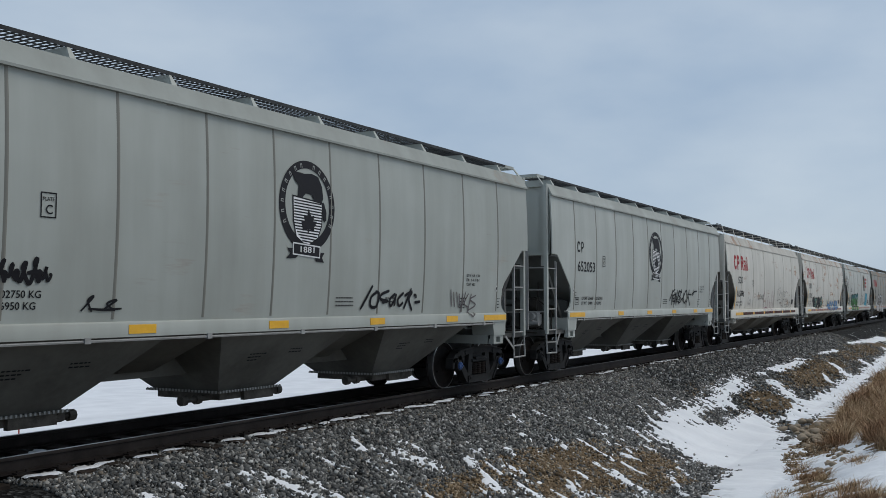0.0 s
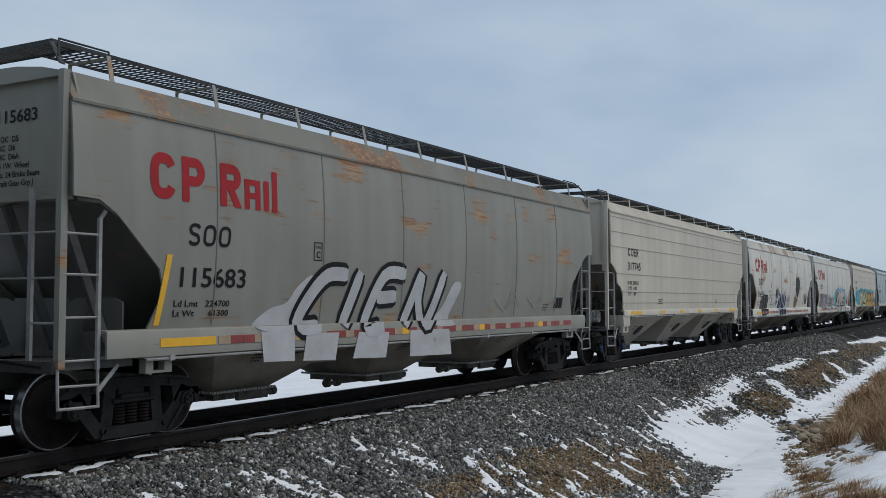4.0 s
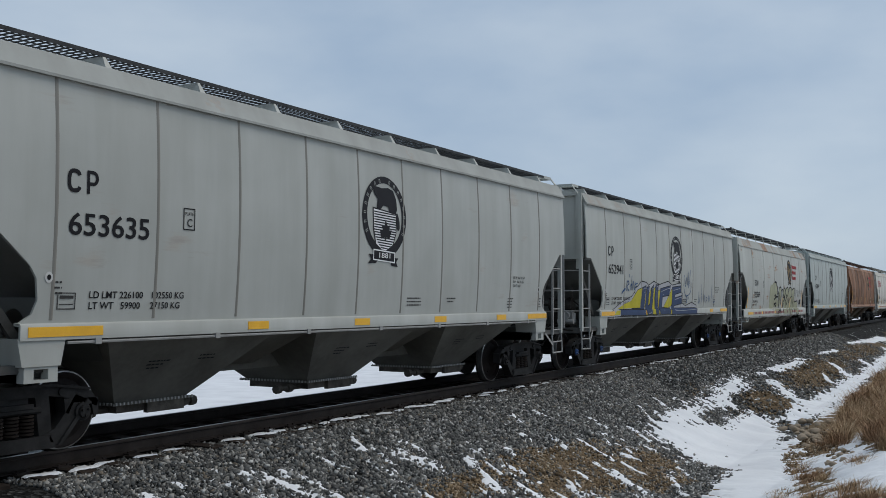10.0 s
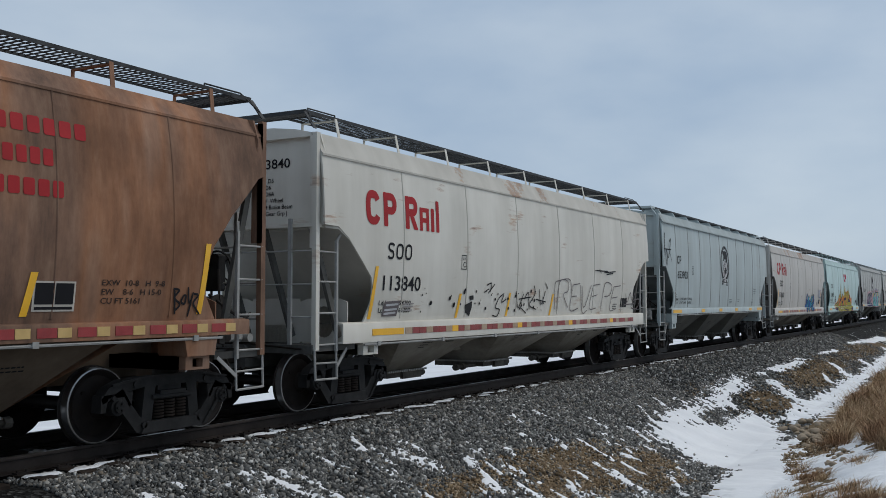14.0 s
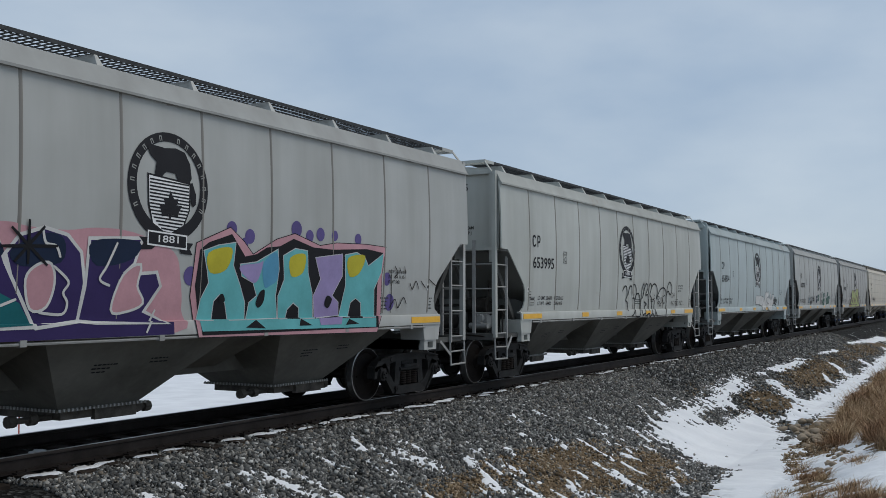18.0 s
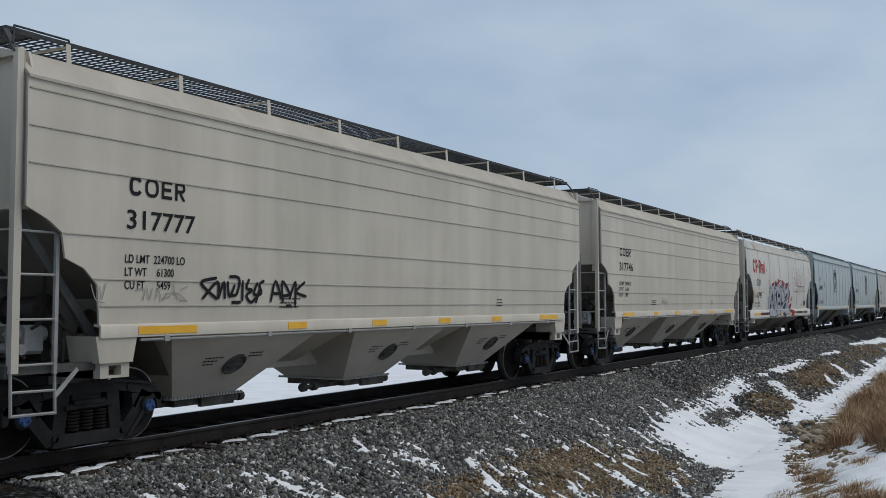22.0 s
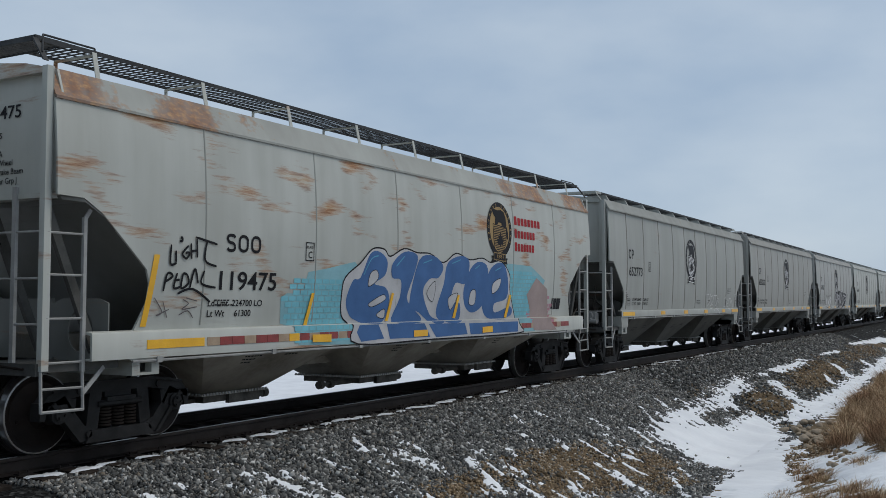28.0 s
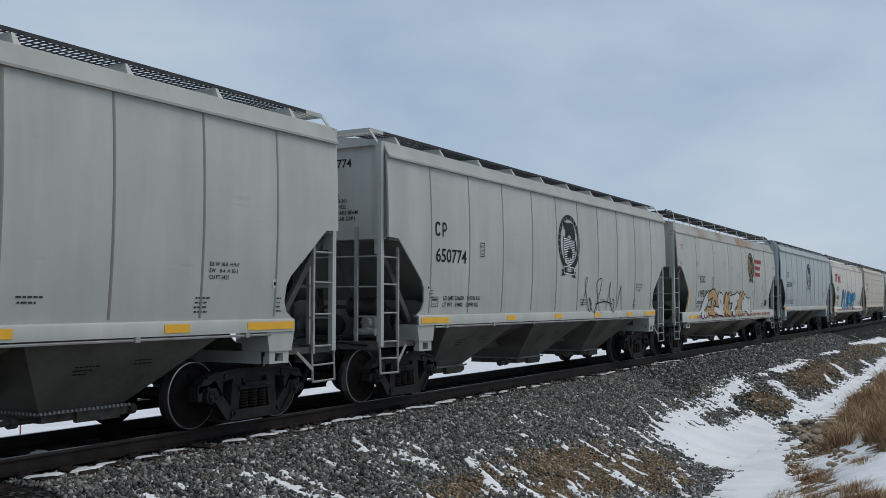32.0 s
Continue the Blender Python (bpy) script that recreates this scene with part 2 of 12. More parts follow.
# ---- mesh helpers ----
class Shape:
    """Collects vertices and faces of one mesh; each face carries a material slot and a smooth flag."""

    def __init__(self):
        self.v, self.f, self.m, self.s = [], [], [], []

    def add(self, verts, faces, mat=0, smooth=False):
        o = len(self.v)
        self.v += [tuple(p) for p in verts]
        self.f += [tuple(o + i for i in f) for f in faces]
        self.m += [mat] * len(faces)
        self.s += [smooth] * len(faces)
        return self

    def hull(self, a, b, mat=0, smooth=False, caps=True):
        """Joins two rings of the same length."""
        n = len(a)
        faces = [(i, (i + 1) % n, n + (i + 1) % n, n + i) for i in range(n)]
        if caps:
            faces += [tuple(range(n))[::-1], tuple(range(n, 2 * n))]
        return self.add(list(a) + list(b), faces, mat, smooth)

    def box(self, x0, x1, y0, y1, z0, z1, mat=0, bev=0.0):
        if bev <= 0:
            a = [(x0, y0, z0), (x0, y1, z0), (x0, y1, z1), (x0, y0, z1)]
            return self.hull(a, [(x1, y, z) for _, y, z in a], mat)
        q = lambda e: [(y0 + e, z0), (y1 - e, z0), (y1, z0 + e), (y1, z1 - e), (y1 - e, z1), (y0 + e, z1), (y0, z1 - e), (y0, z0 + e)]
        return self.hull([(x0, *p) for p in q(bev)], [(x1, *p) for p in q(bev)], mat)

    def prism(self, outline, y0, y1, mat=0):
        """An outline in x and z, drawn out along y."""
        return self.hull([(x, y0, z) for x, z in outline], [(x, y1, z) for x, z in outline], mat)

    def rod(self, a, b, r, n=6, mat=0):
        a, b = Vector(a), Vector(b)
        d = (b - a).normalized()
        u = d.orthogonal().normalized()
        w = d.cross(u)
        ring = [u * (r * math.cos(2 * math.pi * i / n)) + w * (r * math.sin(2 * math.pi * i / n)) for i in range(n)]
        return self.hull([a + p for p in ring], [b + p for p in ring], mat, True)

    def bar(self, a, b, wide, deep, up=(0, 1, 0), mat=0):
        """A flat bar from a to b; deep is measured along up."""
        a, b, up = Vector(a), Vector(b), Vector(up)
        d = (b - a).normalized()
        side = d.cross(up).normalized() * (wide / 2)
        up = up * (deep / 2)
        ring = [side + up, -side + up, -side - up, side - up]
        return self.hull([a + p for p in ring], [b + p for p in ring], mat)

    def lathe(self, prof, n=28, mat=0, axis_y=True, centre=(0, 0, 0), mats=None):
        """Turns (radius, along) round the y axis."""
        cx, cy, cz = centre
        rings = [[(cx + r * math.cos(2 * math.pi * i / n), cy + a, cz + r * math.sin(2 * math.pi * i / n)) for i in range(n)] for r, a in prof]
        for k in range(len(prof) - 1):
            self.hull(rings[k], rings[k + 1], mats[k] if mats else mat, True, False)
        return self


def part(name, shape, materials, parent=None, label="", colour=None, at=None):
    """Links a shape as one mesh object under its thing or part."""
    me = shape if isinstance(shape, bpy.types.Mesh) else make_mesh(name, shape, materials)
    ob = new(name, me)
    ob.parent = parent
    if at is not None:
        ob.matrix_basis = at
    if label:
        ob["label"] = label
    if colour:
        ob.color = colour
    return ob


def make_mesh(name, shape, materials):
    me = bpy.data.meshes.new(name)
    me.from_pydata(shape.v, [], shape.f)
    for m in materials if isinstance(materials, (list, tuple)) else [materials]:
        me.materials.append(m)
    me.polygons.foreach_set("material_index", shape.m)
    me.polygons.foreach_set("use_smooth", shape.s)
    bm = bmesh.new()
    bm.from_mesh(me)
    bmesh.ops.remove_doubles(bm, verts=bm.verts, dist=0.0005)
    bmesh.ops.recalc_face_normals(bm, faces=bm.faces)
    bm.to_mesh(me)
    bm.free()
    me.set_sharp_from_angle(angle=radians(42))
    return me


def grid_mesh(name, xs, ys, z, materials, face_mat=None, keep=None):
    nx, ny = len(xs), len(ys)
    gx, gy = np.meshgrid(xs, ys, indexing="ij")
    co = np.stack([gx, gy, z], -1).reshape(-1, 3)
    i, j = np.meshgrid(np.arange(nx - 1), np.arange(ny - 1), indexing="ij")
    a = (i * ny + j).ravel()
    quads = np.stack([a, a + ny, a + ny + 1, a + 1], -1)
    if keep is not None:
        k = keep.ravel()
        quads = quads[(k[quads] > 0).any(1)]
        used = np.unique(quads)
        back = np.zeros(len(co), int)
        back[used] = np.arange(len(used))
        co, quads = co[used], back[quads]
    me = quick_mesh(name, co, quads)
    for m in materials:
        me.materials.append(m)
    if face_mat is not None:
        me.polygons.foreach_set("material_index", face_mat(co[quads].mean(1)).astype(np.int32))
    me.polygons.foreach_set("use_smooth", np.ones(len(quads), bool))
    return me


def quick_mesh(name, co, faces):
    me = bpy.data.meshes.new(name)
    k = faces.shape[1]
    me.vertices.add(len(co))
    me.vertices.foreach_set("co", co.astype(np.float32).ravel())
    me.loops.add(faces.size)
    me.loops.foreach_set("vertex_index", faces.astype(np.int32).ravel())
    me.polygons.add(len(faces))
    me.polygons.foreach_set("loop_start", np.arange(0, faces.size, k, dtype=np.int32))
    me.update(calc_edges=True)
    return me


rng = np.random.default_rng(7)


def wave_noise(x, y, size, seed, octaves=3):
    """Smooth value noise on a lattice of that size, about -1 to 1."""
    out, amp, tot = 0, 1.0, 0
    for o in range(octaves):
        table = np.random.default_rng(seed + o).uniform(-1, 1, (128, 128))
        u, v = x / size, y / size
        iu, iv = np.floor(u).astype(int), np.floor(v).astype(int)
        fu, fv = u - iu, v - iv
        fu, fv = fu * fu * (3 - 2 * fu), fv * fv * (3 - 2 * fv)
        g = lambda a, b: table[(iu + a) % 128, (iv + b) % 128]
        out = out + amp * ((g(0, 0) * (1 - fu) + g(1, 0) * fu) * (1 - fv) + (g(0, 1) * (1 - fu) + g(1, 1) * fu) * fv)
        tot += amp
        amp, size = amp * 0.5, size / 2.03
    return out / tot


# ---- the ground: embankment, ditch and fields ----
PROFILE_Y = [-3000, -60, -14, -10.6, -8.6, -7.0, -5.6, -4.7, -1.8, -1.5, 1.5, 1.8, 4.2, 8, 3000]
PROFILE_Z = [-0.5, -0.2, 0.1, 0.05, -0.75, -1.4, -1.5, -1.35, -0.3, -0.24, -0.24, -0.3, -1.05, -1.15, -1.15]


def bell(x, y, cx, cy, rx, ry):
    return np.exp(-(((x - cx) / rx) ** 2 + ((y - cy) / ry) ** 2))


def ground_z(x, y):
    x, y = np.asarray(x, float), np.asarray(y, float)
    z = np.interp(y, PROFILE_Y, PROFILE_Z)
    bank = np.clip((-1.9 - y) / 1.5, 0, 1) * np.clip((y + 30) / 18, 0, 1)
    z = z + bank * (0.10 * wave_noise(x, y, 2.6, 11) + 0.05 * wave_noise(x, y * 0.3, 0.7, 12, 2))
    # spoil heaps on the bank, with a snow hollow before them
    z = z + 0.34 * bell(x, y, 28.9, -4.75, 1.3, 0.75) + 0.22 * bell(x, y, 42, -4.0, 8, 0.6) + 0.15 * bell(x, y, 60, -4.0, 10, 0.6)
    z = z - 0.12 * bell(x, y, 22.5, -5.0, 4.0, 1.0)
    # rills that rain has cut down the heaps
    z = z + 0.06 * (bell(x, y, 29.5, -4.7, 3.0, 1.0) + bell(x, y, 43, -4.1, 9, 0.8)) * np.sin(5.2 * x + 1.3 * y)
    return z


def steps(*runs):
    out = []
    for a, b, d in runs:
        out += list(np.arange(a, b, d))
    return np.array(out)


gx = np.concatenate([[-3000, -1200, -500, -200, -80, -40], steps((-20, 4, 2.0), (4, 50, 0.2), (50, 90, 0.5), (90, 160, 4)), [160, 200, 300, 500, 900, 1600, 3000]])
gy = np.concatenate([[-3000, -800, -200, -60, -30, -20], steps((-15, -10, 0.5), (-10, -1, 0.16), (-1, 9, 0.5)), [9, 12, 16, 25, 40, 70, 120, 200, 350, 600, 1000, 1800, 3000]])
mx, my = np.meshgrid(gx, gy, indexing="ij")
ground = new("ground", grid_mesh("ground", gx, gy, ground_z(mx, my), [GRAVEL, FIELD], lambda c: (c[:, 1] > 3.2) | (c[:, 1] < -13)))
tagged(ground, "grey gravel embankment with brown dirt bank and snowy fields", "ground", kind="structure")


# snow: drifts in the ditch and streaks down the bank, settled between the stones
def streak(x, y, x0, y0, x1, y1, w):
    """One along a straight drift, falling off across its width."""
    dx, dy = x1 - x0, y1 - y0
    t = np.clip(((x - x0) * dx + (y - y0) * dy) / (dx * dx + dy * dy), 0, 1)
    return np.exp(-(((x - x0 - t * dx) ** 2 + (y - y0 - t * dy) ** 2) / (w * w)))


# drifts on the bank: head, foot and width of each streak
STREAKS = [(12.3, -1.77, 11.9, -2.25, 0.07), (10.9, -2.2, 11.1, -2.56, 0.07), (12.4, -2.52, 12.6, -2.97, 0.2), (12.1, -2.3, 11.9, -2.83, 0.07), (13.5, -3.07, 13.3, -3.52, 0.07),
           (13.9, -3.6, 13.8, -3.97, 0.08), (13.2, -3.69, 13.0, -4.04, 0.08), (13.9, -3.9, 14.2, -4.07, 0.08), (13.6, -4.03, 13.5, -4.28, 0.13), (16.8, -3.17, 16.5, -3.52, 0.08),
           (16.3, -3.58, 16.2, -3.73, 0.05), (14.0, -3.4, 14.2, -3.53, 0.05), (14.3, -3.63, 14.2, -3.81, 0.05), (16.3, -4.11, 16.3, -4.31, 0.1), (16.4, -4.47, 15.9, -5.01, 0.11)]
STREAKS += [(14.8, -4.25, 14.4, -4.62, 0.08), (15.0, -4.31, 14.8, -4.44, 0.06), (16.2, -4.42, 16.1, -4.62, 0.06), (11.5, -3.23, 11.5, -3.59, 0.08), (9.6, -2.45, 9.7, -2.73, 0.15),
            (9.4, -2.11, 9.4, -2.22, 0.08), (9.1, -2.64, 9.3, -2.77, 0.1), (10.1, -2.86, 10.1, -3.1, 0.09), (9.0, -2.28, 9.1, -2.5, 0.07), (17.7, -4.14, 17.8, -4.44, 0.06),
            (15.0, -3.1, 14.7, -3.31, 0.06), (9.6, -2.17, 9.7, -2.29, 0.05), (10.0, -2.31, 9.9, -2.49, 0.05), (14.4, -2.83, 14.2, -2.98, 0.05), (8.9, -2.16, 8.8, -2.28, 0.04)]
STREAKS += [(9.1, -1.87, 9.2, -1.99, 0.04), (8.4, -2.03, 8.5, -2.15, 0.04), (7.8, -2.11, 8.0, -2.2, 0.04), (18.5, -3.41, 17.8, -3.87, 0.05), (20.1, -3.55, 19.7, -4.06, 0.06),
            (18.7, -3.8, 18.5, -4.2, 0.06), (22.3, -2.98, 21.4, -3.64, 0.06), (24.0, -2.72, 23.4, -3.25, 0.06), (19.0, -4.04, 19.2, -4.32, 0.06), (18.5, -4.97, 17.8, -5.43, 0.08),
            (19.7, -4.69, 18.9, -5.14, 0.08), (17.7, -5.0, 16.1, -5.75, 0.08), (19.7, -4.18, 19.9, -4.46, 0.05), (16.1, -6.05, 15.6, -6.46, 0.07), (15.9, -4.76, 15.5, -5.25, 0.09),
            (15.8, -5.06, 15.8, -5.37, 0.07), (12.7, -3.73, 12.6, -3.93, 0.05), (10.1, -2.58, 10.2, -2.67, 0.03)]
rs = random.Random(77)
for _ in range(46):
    px, py, pn = rs.uniform(9.0, 19.5), rs.uniform(-4.9, -2.25), rs.uniform(0.1, 0.4)
    STREAKS.append((px, py, px - 0.25 * pn, py - pn, rs.uniform(0.045, 0.085)))
FAR_STREAKS = [(34.0, -3.75, 30.8, -5.48, 0.26), (27.6, -5.46, 32.1, -5.52, 0.42), (32.1, -5.52, 44.8, -5.47, 0.40), (44.8, -5.47, 75, -4.9, 0.42), (36.7, -3.33, 39.8, -3.38, 0.26),
               (42.7, -3.0, 44.3, -3.5, 0.22), (48.2, -3.2, 52.8, -3.33, 0.16), (60, -3.1, 76.1, -3.6, 0.25), (40.1, -4.52, 39.5, -4.95, 0.14), (52.8, -4.63, 50.1, -5.6, 0.3),
               (28.1, -4.32, 29.2, -5.57, 0.11), (35.5, -4.93, 34.4, -5.39, 0.18), (45.0, -4.34, 42.8, -5.26, 0.3), (34.5, -3.18, 35.6, -3.26, 0.14)]
DRIFTS = [[(28.0, -3.2), (32.7, -2.85), (33.9, -2.9), (30.1, -3.9), (28.8, -3.85), (27.6, -4.4), (27.7, -4.7), (26.9, -5.2), (25.5, -5.8), (21.8, -6.35), (18.7, -6.97), (14.7, -7.7), (13.0, -8.0), (14.3, -6.75), (15.6, -6.4), (18.4, -5.5), (20.0, -4.6), (20.3, -4.1), (20.4, -3.74), (22.3, -3.42), (24.9, -3.25), (26.4, -3.44)],
          [(34.0, -3.6), (31.3, -4.5), (31.9, -5.35), (34.3, -5.5), (41.5, -5.15), (47.4, -5.1), (60, -4.9), (60, -5.4), (45.6, -5.75), (37.7, -6.05), (31.3, -6.2), (28.6, -6.1), (28.0, -5.82), (29.6, -5.18), (31.0, -4.6)],
          [(24.5, -6.1), (21.2, -6.75), (18.3, -7.75), (19.3, -7.8), (17.2, -8.49), (15.4, -8.84), (12.7, -9.1), (12.0, -9.0), (14.0, -8.75), (15.2, -8.41), (17.6, -7.71), (19.8, -6.99), (22.0, -6.4)],
          [(25.3, -7.1), (24.7, -7.35), (19.8, -8.05), (17.2, -8.4), (18.0, -8.0), (22.0, -7.4)],
          [(38.0, -3.19), (43.8, -3.0), (42.1, -3.6), (39.7, -3.75)]]


def drift(x, y, pts, soft):
    """Rises from -1 outside to 1 inside a drift's outline, over that width; lengths along the track count a third."""
    best, inside = np.full(x.shape, 1e9), np.zeros(x.shape, bool)
    for (x0, y0), (x1, y1) in zip(pts, pts[1:] + pts[:1]):
        dx, dy = (x1 - x0) / 3, y1 - y0
        px, py = (x - x0) / 3, y - y0
        t = np.clip((px * dx + py * dy) / (dx * dx + dy * dy), 0, 1)
        best = np.minimum(best, np.hypot(px - t * dx, py - t * dy))
        cross = (y0 > y) != (y1 > y)
        inside ^= cross & (x < x0 + (y - y0) * (x1 - x0) / (y1 - y0 if y1 != y0 else 1e-9))
    return np.clip(np.where(inside, best, -best) / soft, -1, 1)


def snow_depth(x, y):
    x, y = np.asarray(x, float), np.asarray(y, float)
    rag = wave_noise(x - 0.35 * y, y * 0.42, 0.19, 37, 3)
    fine = wave_noise(x - 0.3 * y, y * 0.6, 0.08, 39, 2)
    s = -0.78 + 0.4 * wave_noise(x, y, 1.1, 31, 2) + 0.3 * np.clip((-2.2 - y) / 0.5, 0, 1) * np.clip((22 - x) / 4, 0, 1)
    for x0, y0, x1, y1, w in STREAKS:
        s = np.maximum(s, 1.15 * streak(x, y, x0, y0, x1, y1, w * 1.5) - 0.62)
    for x0, y0, x1, y1, w in FAR_STREAKS:
        s = np.maximum(s, 1.3 * streak(x, y, x0, y0, x1, y1, w * 1.25) - 0.62)
    for q in DRIFTS:
        s = np.maximum(s, 0.8 * drift(x, y, q, 0.38))
    s = s + 0.55 * bell(x, y, 15.8, -8.45, 2.2, 0.42) + 0.4 * bell(x, y, 19.5, -7.2, 1.6, 0.35)
    # stones and soil stand out of the drift where a tongue of ballast runs down into it
    s = s - 1.1 * bell(x, y, 25.6, -4.1, 2.6, 0.32) - 1.6 * bell(x, y, 28.9, -4.7, 1.2, 0.55)
    s = s - 0.9 * np.clip((y + 1.95) / 0.4, 0, 1)
    return s + (0.6 * rag + 0.62 * fine) * np.clip(1.25 - s, 0.3, 1)


sx, sy = np.concatenate([steps((7, 34, 0.055)), steps((34, 100, 0.18))]), steps((-10, -1.7, 0.05))
qx, qy = np.meshgrid(sx, sy, indexing="ij")
depth = snow_depth(qx, qy)
sz = ground_z(qx, qy) + np.clip(depth, -0.6, 0.5) * 0.065 + 0.008
snow = new("snow", grid_mesh("snow", sx, sy, sz, [SNOW], keep=(depth > -0.3)))
tagged(snow, "thin wind-packed snow lying in streaks and hollows on the bank", "snow", kind="stuff")


# bare soil that shows through on the bank
def dirt_depth(x, y):
    x, y = np.asarray(x, float), np.asarray(y, float)
    s = 0.55 * wave_noise(x, y * 0.6, 1.6, 41, 4) + 0.35 * wave_noise(x, y, 0.3, 45, 2) - 0.72
    s = s + 1.5 * bell(x, y, 16.0, -3.75, 1.6, 0.42) + 1.4 * bell(x, y, 12.4, -3.6, 1.2, 0.35) + 1.5 * bell(x, y, 17.2, -4.55, 1.7, 0.5) + 1.2 * bell(x, y, 14.8, -4.3, 1.3, 0.45) + 0.8 * bell(x, y, 16.6, -5.3, 1.0, 0.3)
    s = s + 1.7 * bell(x, y, 28.9, -4.7, 1.25, 0.75) + 1.2 * bell(x, y, 40, -4.3, 6, 0.65) + 1.1 * bell(x, y, 60, -4.0, 14, 0.7)
    s = s + 1.3 * bell(x, y, 22.8, -6.9, 3.0, 0.5)
    return s - 0.7 * np.clip((y + 2.9) / 0.6, 0, 1)


dirt_z = dirt_depth(qx, qy)
soil = new("soil", grid_mesh("soil", sx, sy, ground_z(qx, qy) + np.clip(dirt_z, -0.5, 0.5) * 0.05 + 0.012 * wave_noise(qx, qy, 0.25, 43, 2), [SOIL], keep=(dirt_z > -0.2)))
tagged(soil, "bare brown soil and gravel breaking through on the bank", "soil", kind="stuff")


# ballast: crushed stones on the shoulder and slope, and brown gravel on the bare soil
CUBE = np.array([(-1, -1, -1), (1, -1, -1), (1, 1, -1), (-1, 1, -1), (-1, -1, 1), (1, -1, 1), (1, 1, 1), (-1, 1, 1)], float)
CUBE_TRI = np.array([(0, 2, 1), (0, 3, 2), (4, 5, 6), (4, 6, 7), (0, 1, 5), (0, 5, 4), (1, 2, 6), (1, 6, 5), (2, 3, 7), (2, 7, 6), (3, 0, 4), (3, 4, 7)])


def stones(name, x, y, size, lift, material, label):
    """Broken stone: skewed six-sided chips, each turned at random."""
    n = len(x)
    p = CUBE[None] * rng.uniform(0.45, 1.15, (n, 8, 1)) + rng.uniform(-0.3, 0.3, (n, 8, 3))
    p *= rng.uniform(0.45, 1.25, (n, 1, 3)) * (size * 0.72)[:, None, None]
    q = rng.normal(size=(n, 4))
    q /= np.linalg.norm(q, axis=1, keepdims=True)
    w, i, j, k = (q[:, m] for m in range(4))
    turn = np.stack([np.stack([1 - 2 * (j * j + k * k), 2 * (i * j - k * w), 2 * (i * k + j * w)], -1),
                     np.stack([2 * (i * j + k * w), 1 - 2 * (i * i + k * k), 2 * (j * k - i * w)], -1),
                     np.stack([2 * (i * k - j * w), 2 * (j * k + i * w), 1 - 2 * (i * i + j * j)], -1)], 1)
    p = np.einsum("nab,nvb->nva", turn, p)
    p += np.stack([x, y, ground_z(x, y) + lift], -1)[:, None, :]
    me = quick_mesh(name, p.reshape(-1, 3), (CUBE_TRI[None] + 8 * np.arange(n)[:, None, None]).reshape(-1, 3))
    me.materials.append(material)
    return tagged(new(name, me), label, "gravel", kind="stuff")


def ballast():
    count = 165000
    u = rng.uniform(0, 1, count)
    x = np.where(u < 0.74, 7.0 + 19 * rng.uniform(0, 1, count) ** 1.1, rng.uniform(26, 64, count))
    y = -0.85 - 5.2 * rng.uniform(0, 1, count) ** 0.9
    d, e = snow_depth(x, y), dirt_depth(x, y)
    roll = rng.uniform(0, 1, count)
    ok = ((d < 0.12) | (roll < np.where(x < 19.5, 0.62, np.where((x > 24) & (y > -4.7), 0.10, 0.012)))) & (d < 0.62) | (y > -1.9)
    ok &= (e < 0.0) | (rng.uniform(0, 1, count) < 0.22)
    x, y, d = x[ok], y[ok], d[ok]
    size = (0.016 + 0.030 * rng.uniform(0, 1, len(x)) ** 1.5) * np.where(x > 26, 1.3, np.clip(0.55 + x * 0.045, 0.78, 1.0))
    stones("ballast", x, y, size, size * 0.35 + np.clip(d, 0, 0.5) * 0.04, STONE, "crushed dark grey ballast stones on the track shoulder")
    count = 110000
    x, y = np.where(rng.uniform(0, 1, count) < 0.8, rng.uniform(10, 25, count), rng.uniform(25, 62, count)), rng.uniform(-8.8, -2.6, count)
    ok = (dirt_depth(x, y) > -0.25) & (snow_depth(x, y) < 0.15)
    x, y = x[ok], y[ok]
    size = (0.010 + 0.026 * rng.uniform(0, 1, len(x)) ** 1.6) * np.where(x > 26, 1.7, 1.0)
    stones("brown_gravel", x, y, size, size * 0.35 + 0.012, PEBBLE, "small brown gravel and clods on the bare bank")


ballast()


# dry grass and brush on the far side of the ditch, tuft by tuft
GRASS_PATCHES = [([(25.0, -6.85), (28.0, -6.6), (30.6, -6.45), (34.6, -6.36), (40, -6.3), (52, -6.0), (80, -5.6), (80, -8.5), (30, -9.2), (17.5, -9.3), (17.5, -8.65), (19.3, -8.2), (26.2, -7.15), (20.25, -7.75), (20.1, -7.46)], 2500, 0.50),
                 ([(20.5, -6.6), (20.7, -6.8), (18.2, -7.44), (15.7, -8.11), (13.3, -8.39), (13.0, -8.23), (14.5, -7.84), (18.0, -7.12)], 80, 0.15),
                 ([(14.1, -8.4), (14.1, -8.56), (12.9, -8.92), (12.8, -9.07), (11.5, -9.25), (12.4, -8.55)], 34, 0.15),
                 ([(18.1, -8.05), (17.6, -8.32), (16.1, -8.45), (16.6, -8.25)], 12, 0.18),
                 ([(16.6, -6.98), (16.5, -7.21), (14.2, -7.75), (14.1, -7.53)], 14, 0.12),
                 ([(22.6, -6.83), (23.8, -7.02), (19.6, -7.53), (19.7, -7.31)], 16, 0.2)]


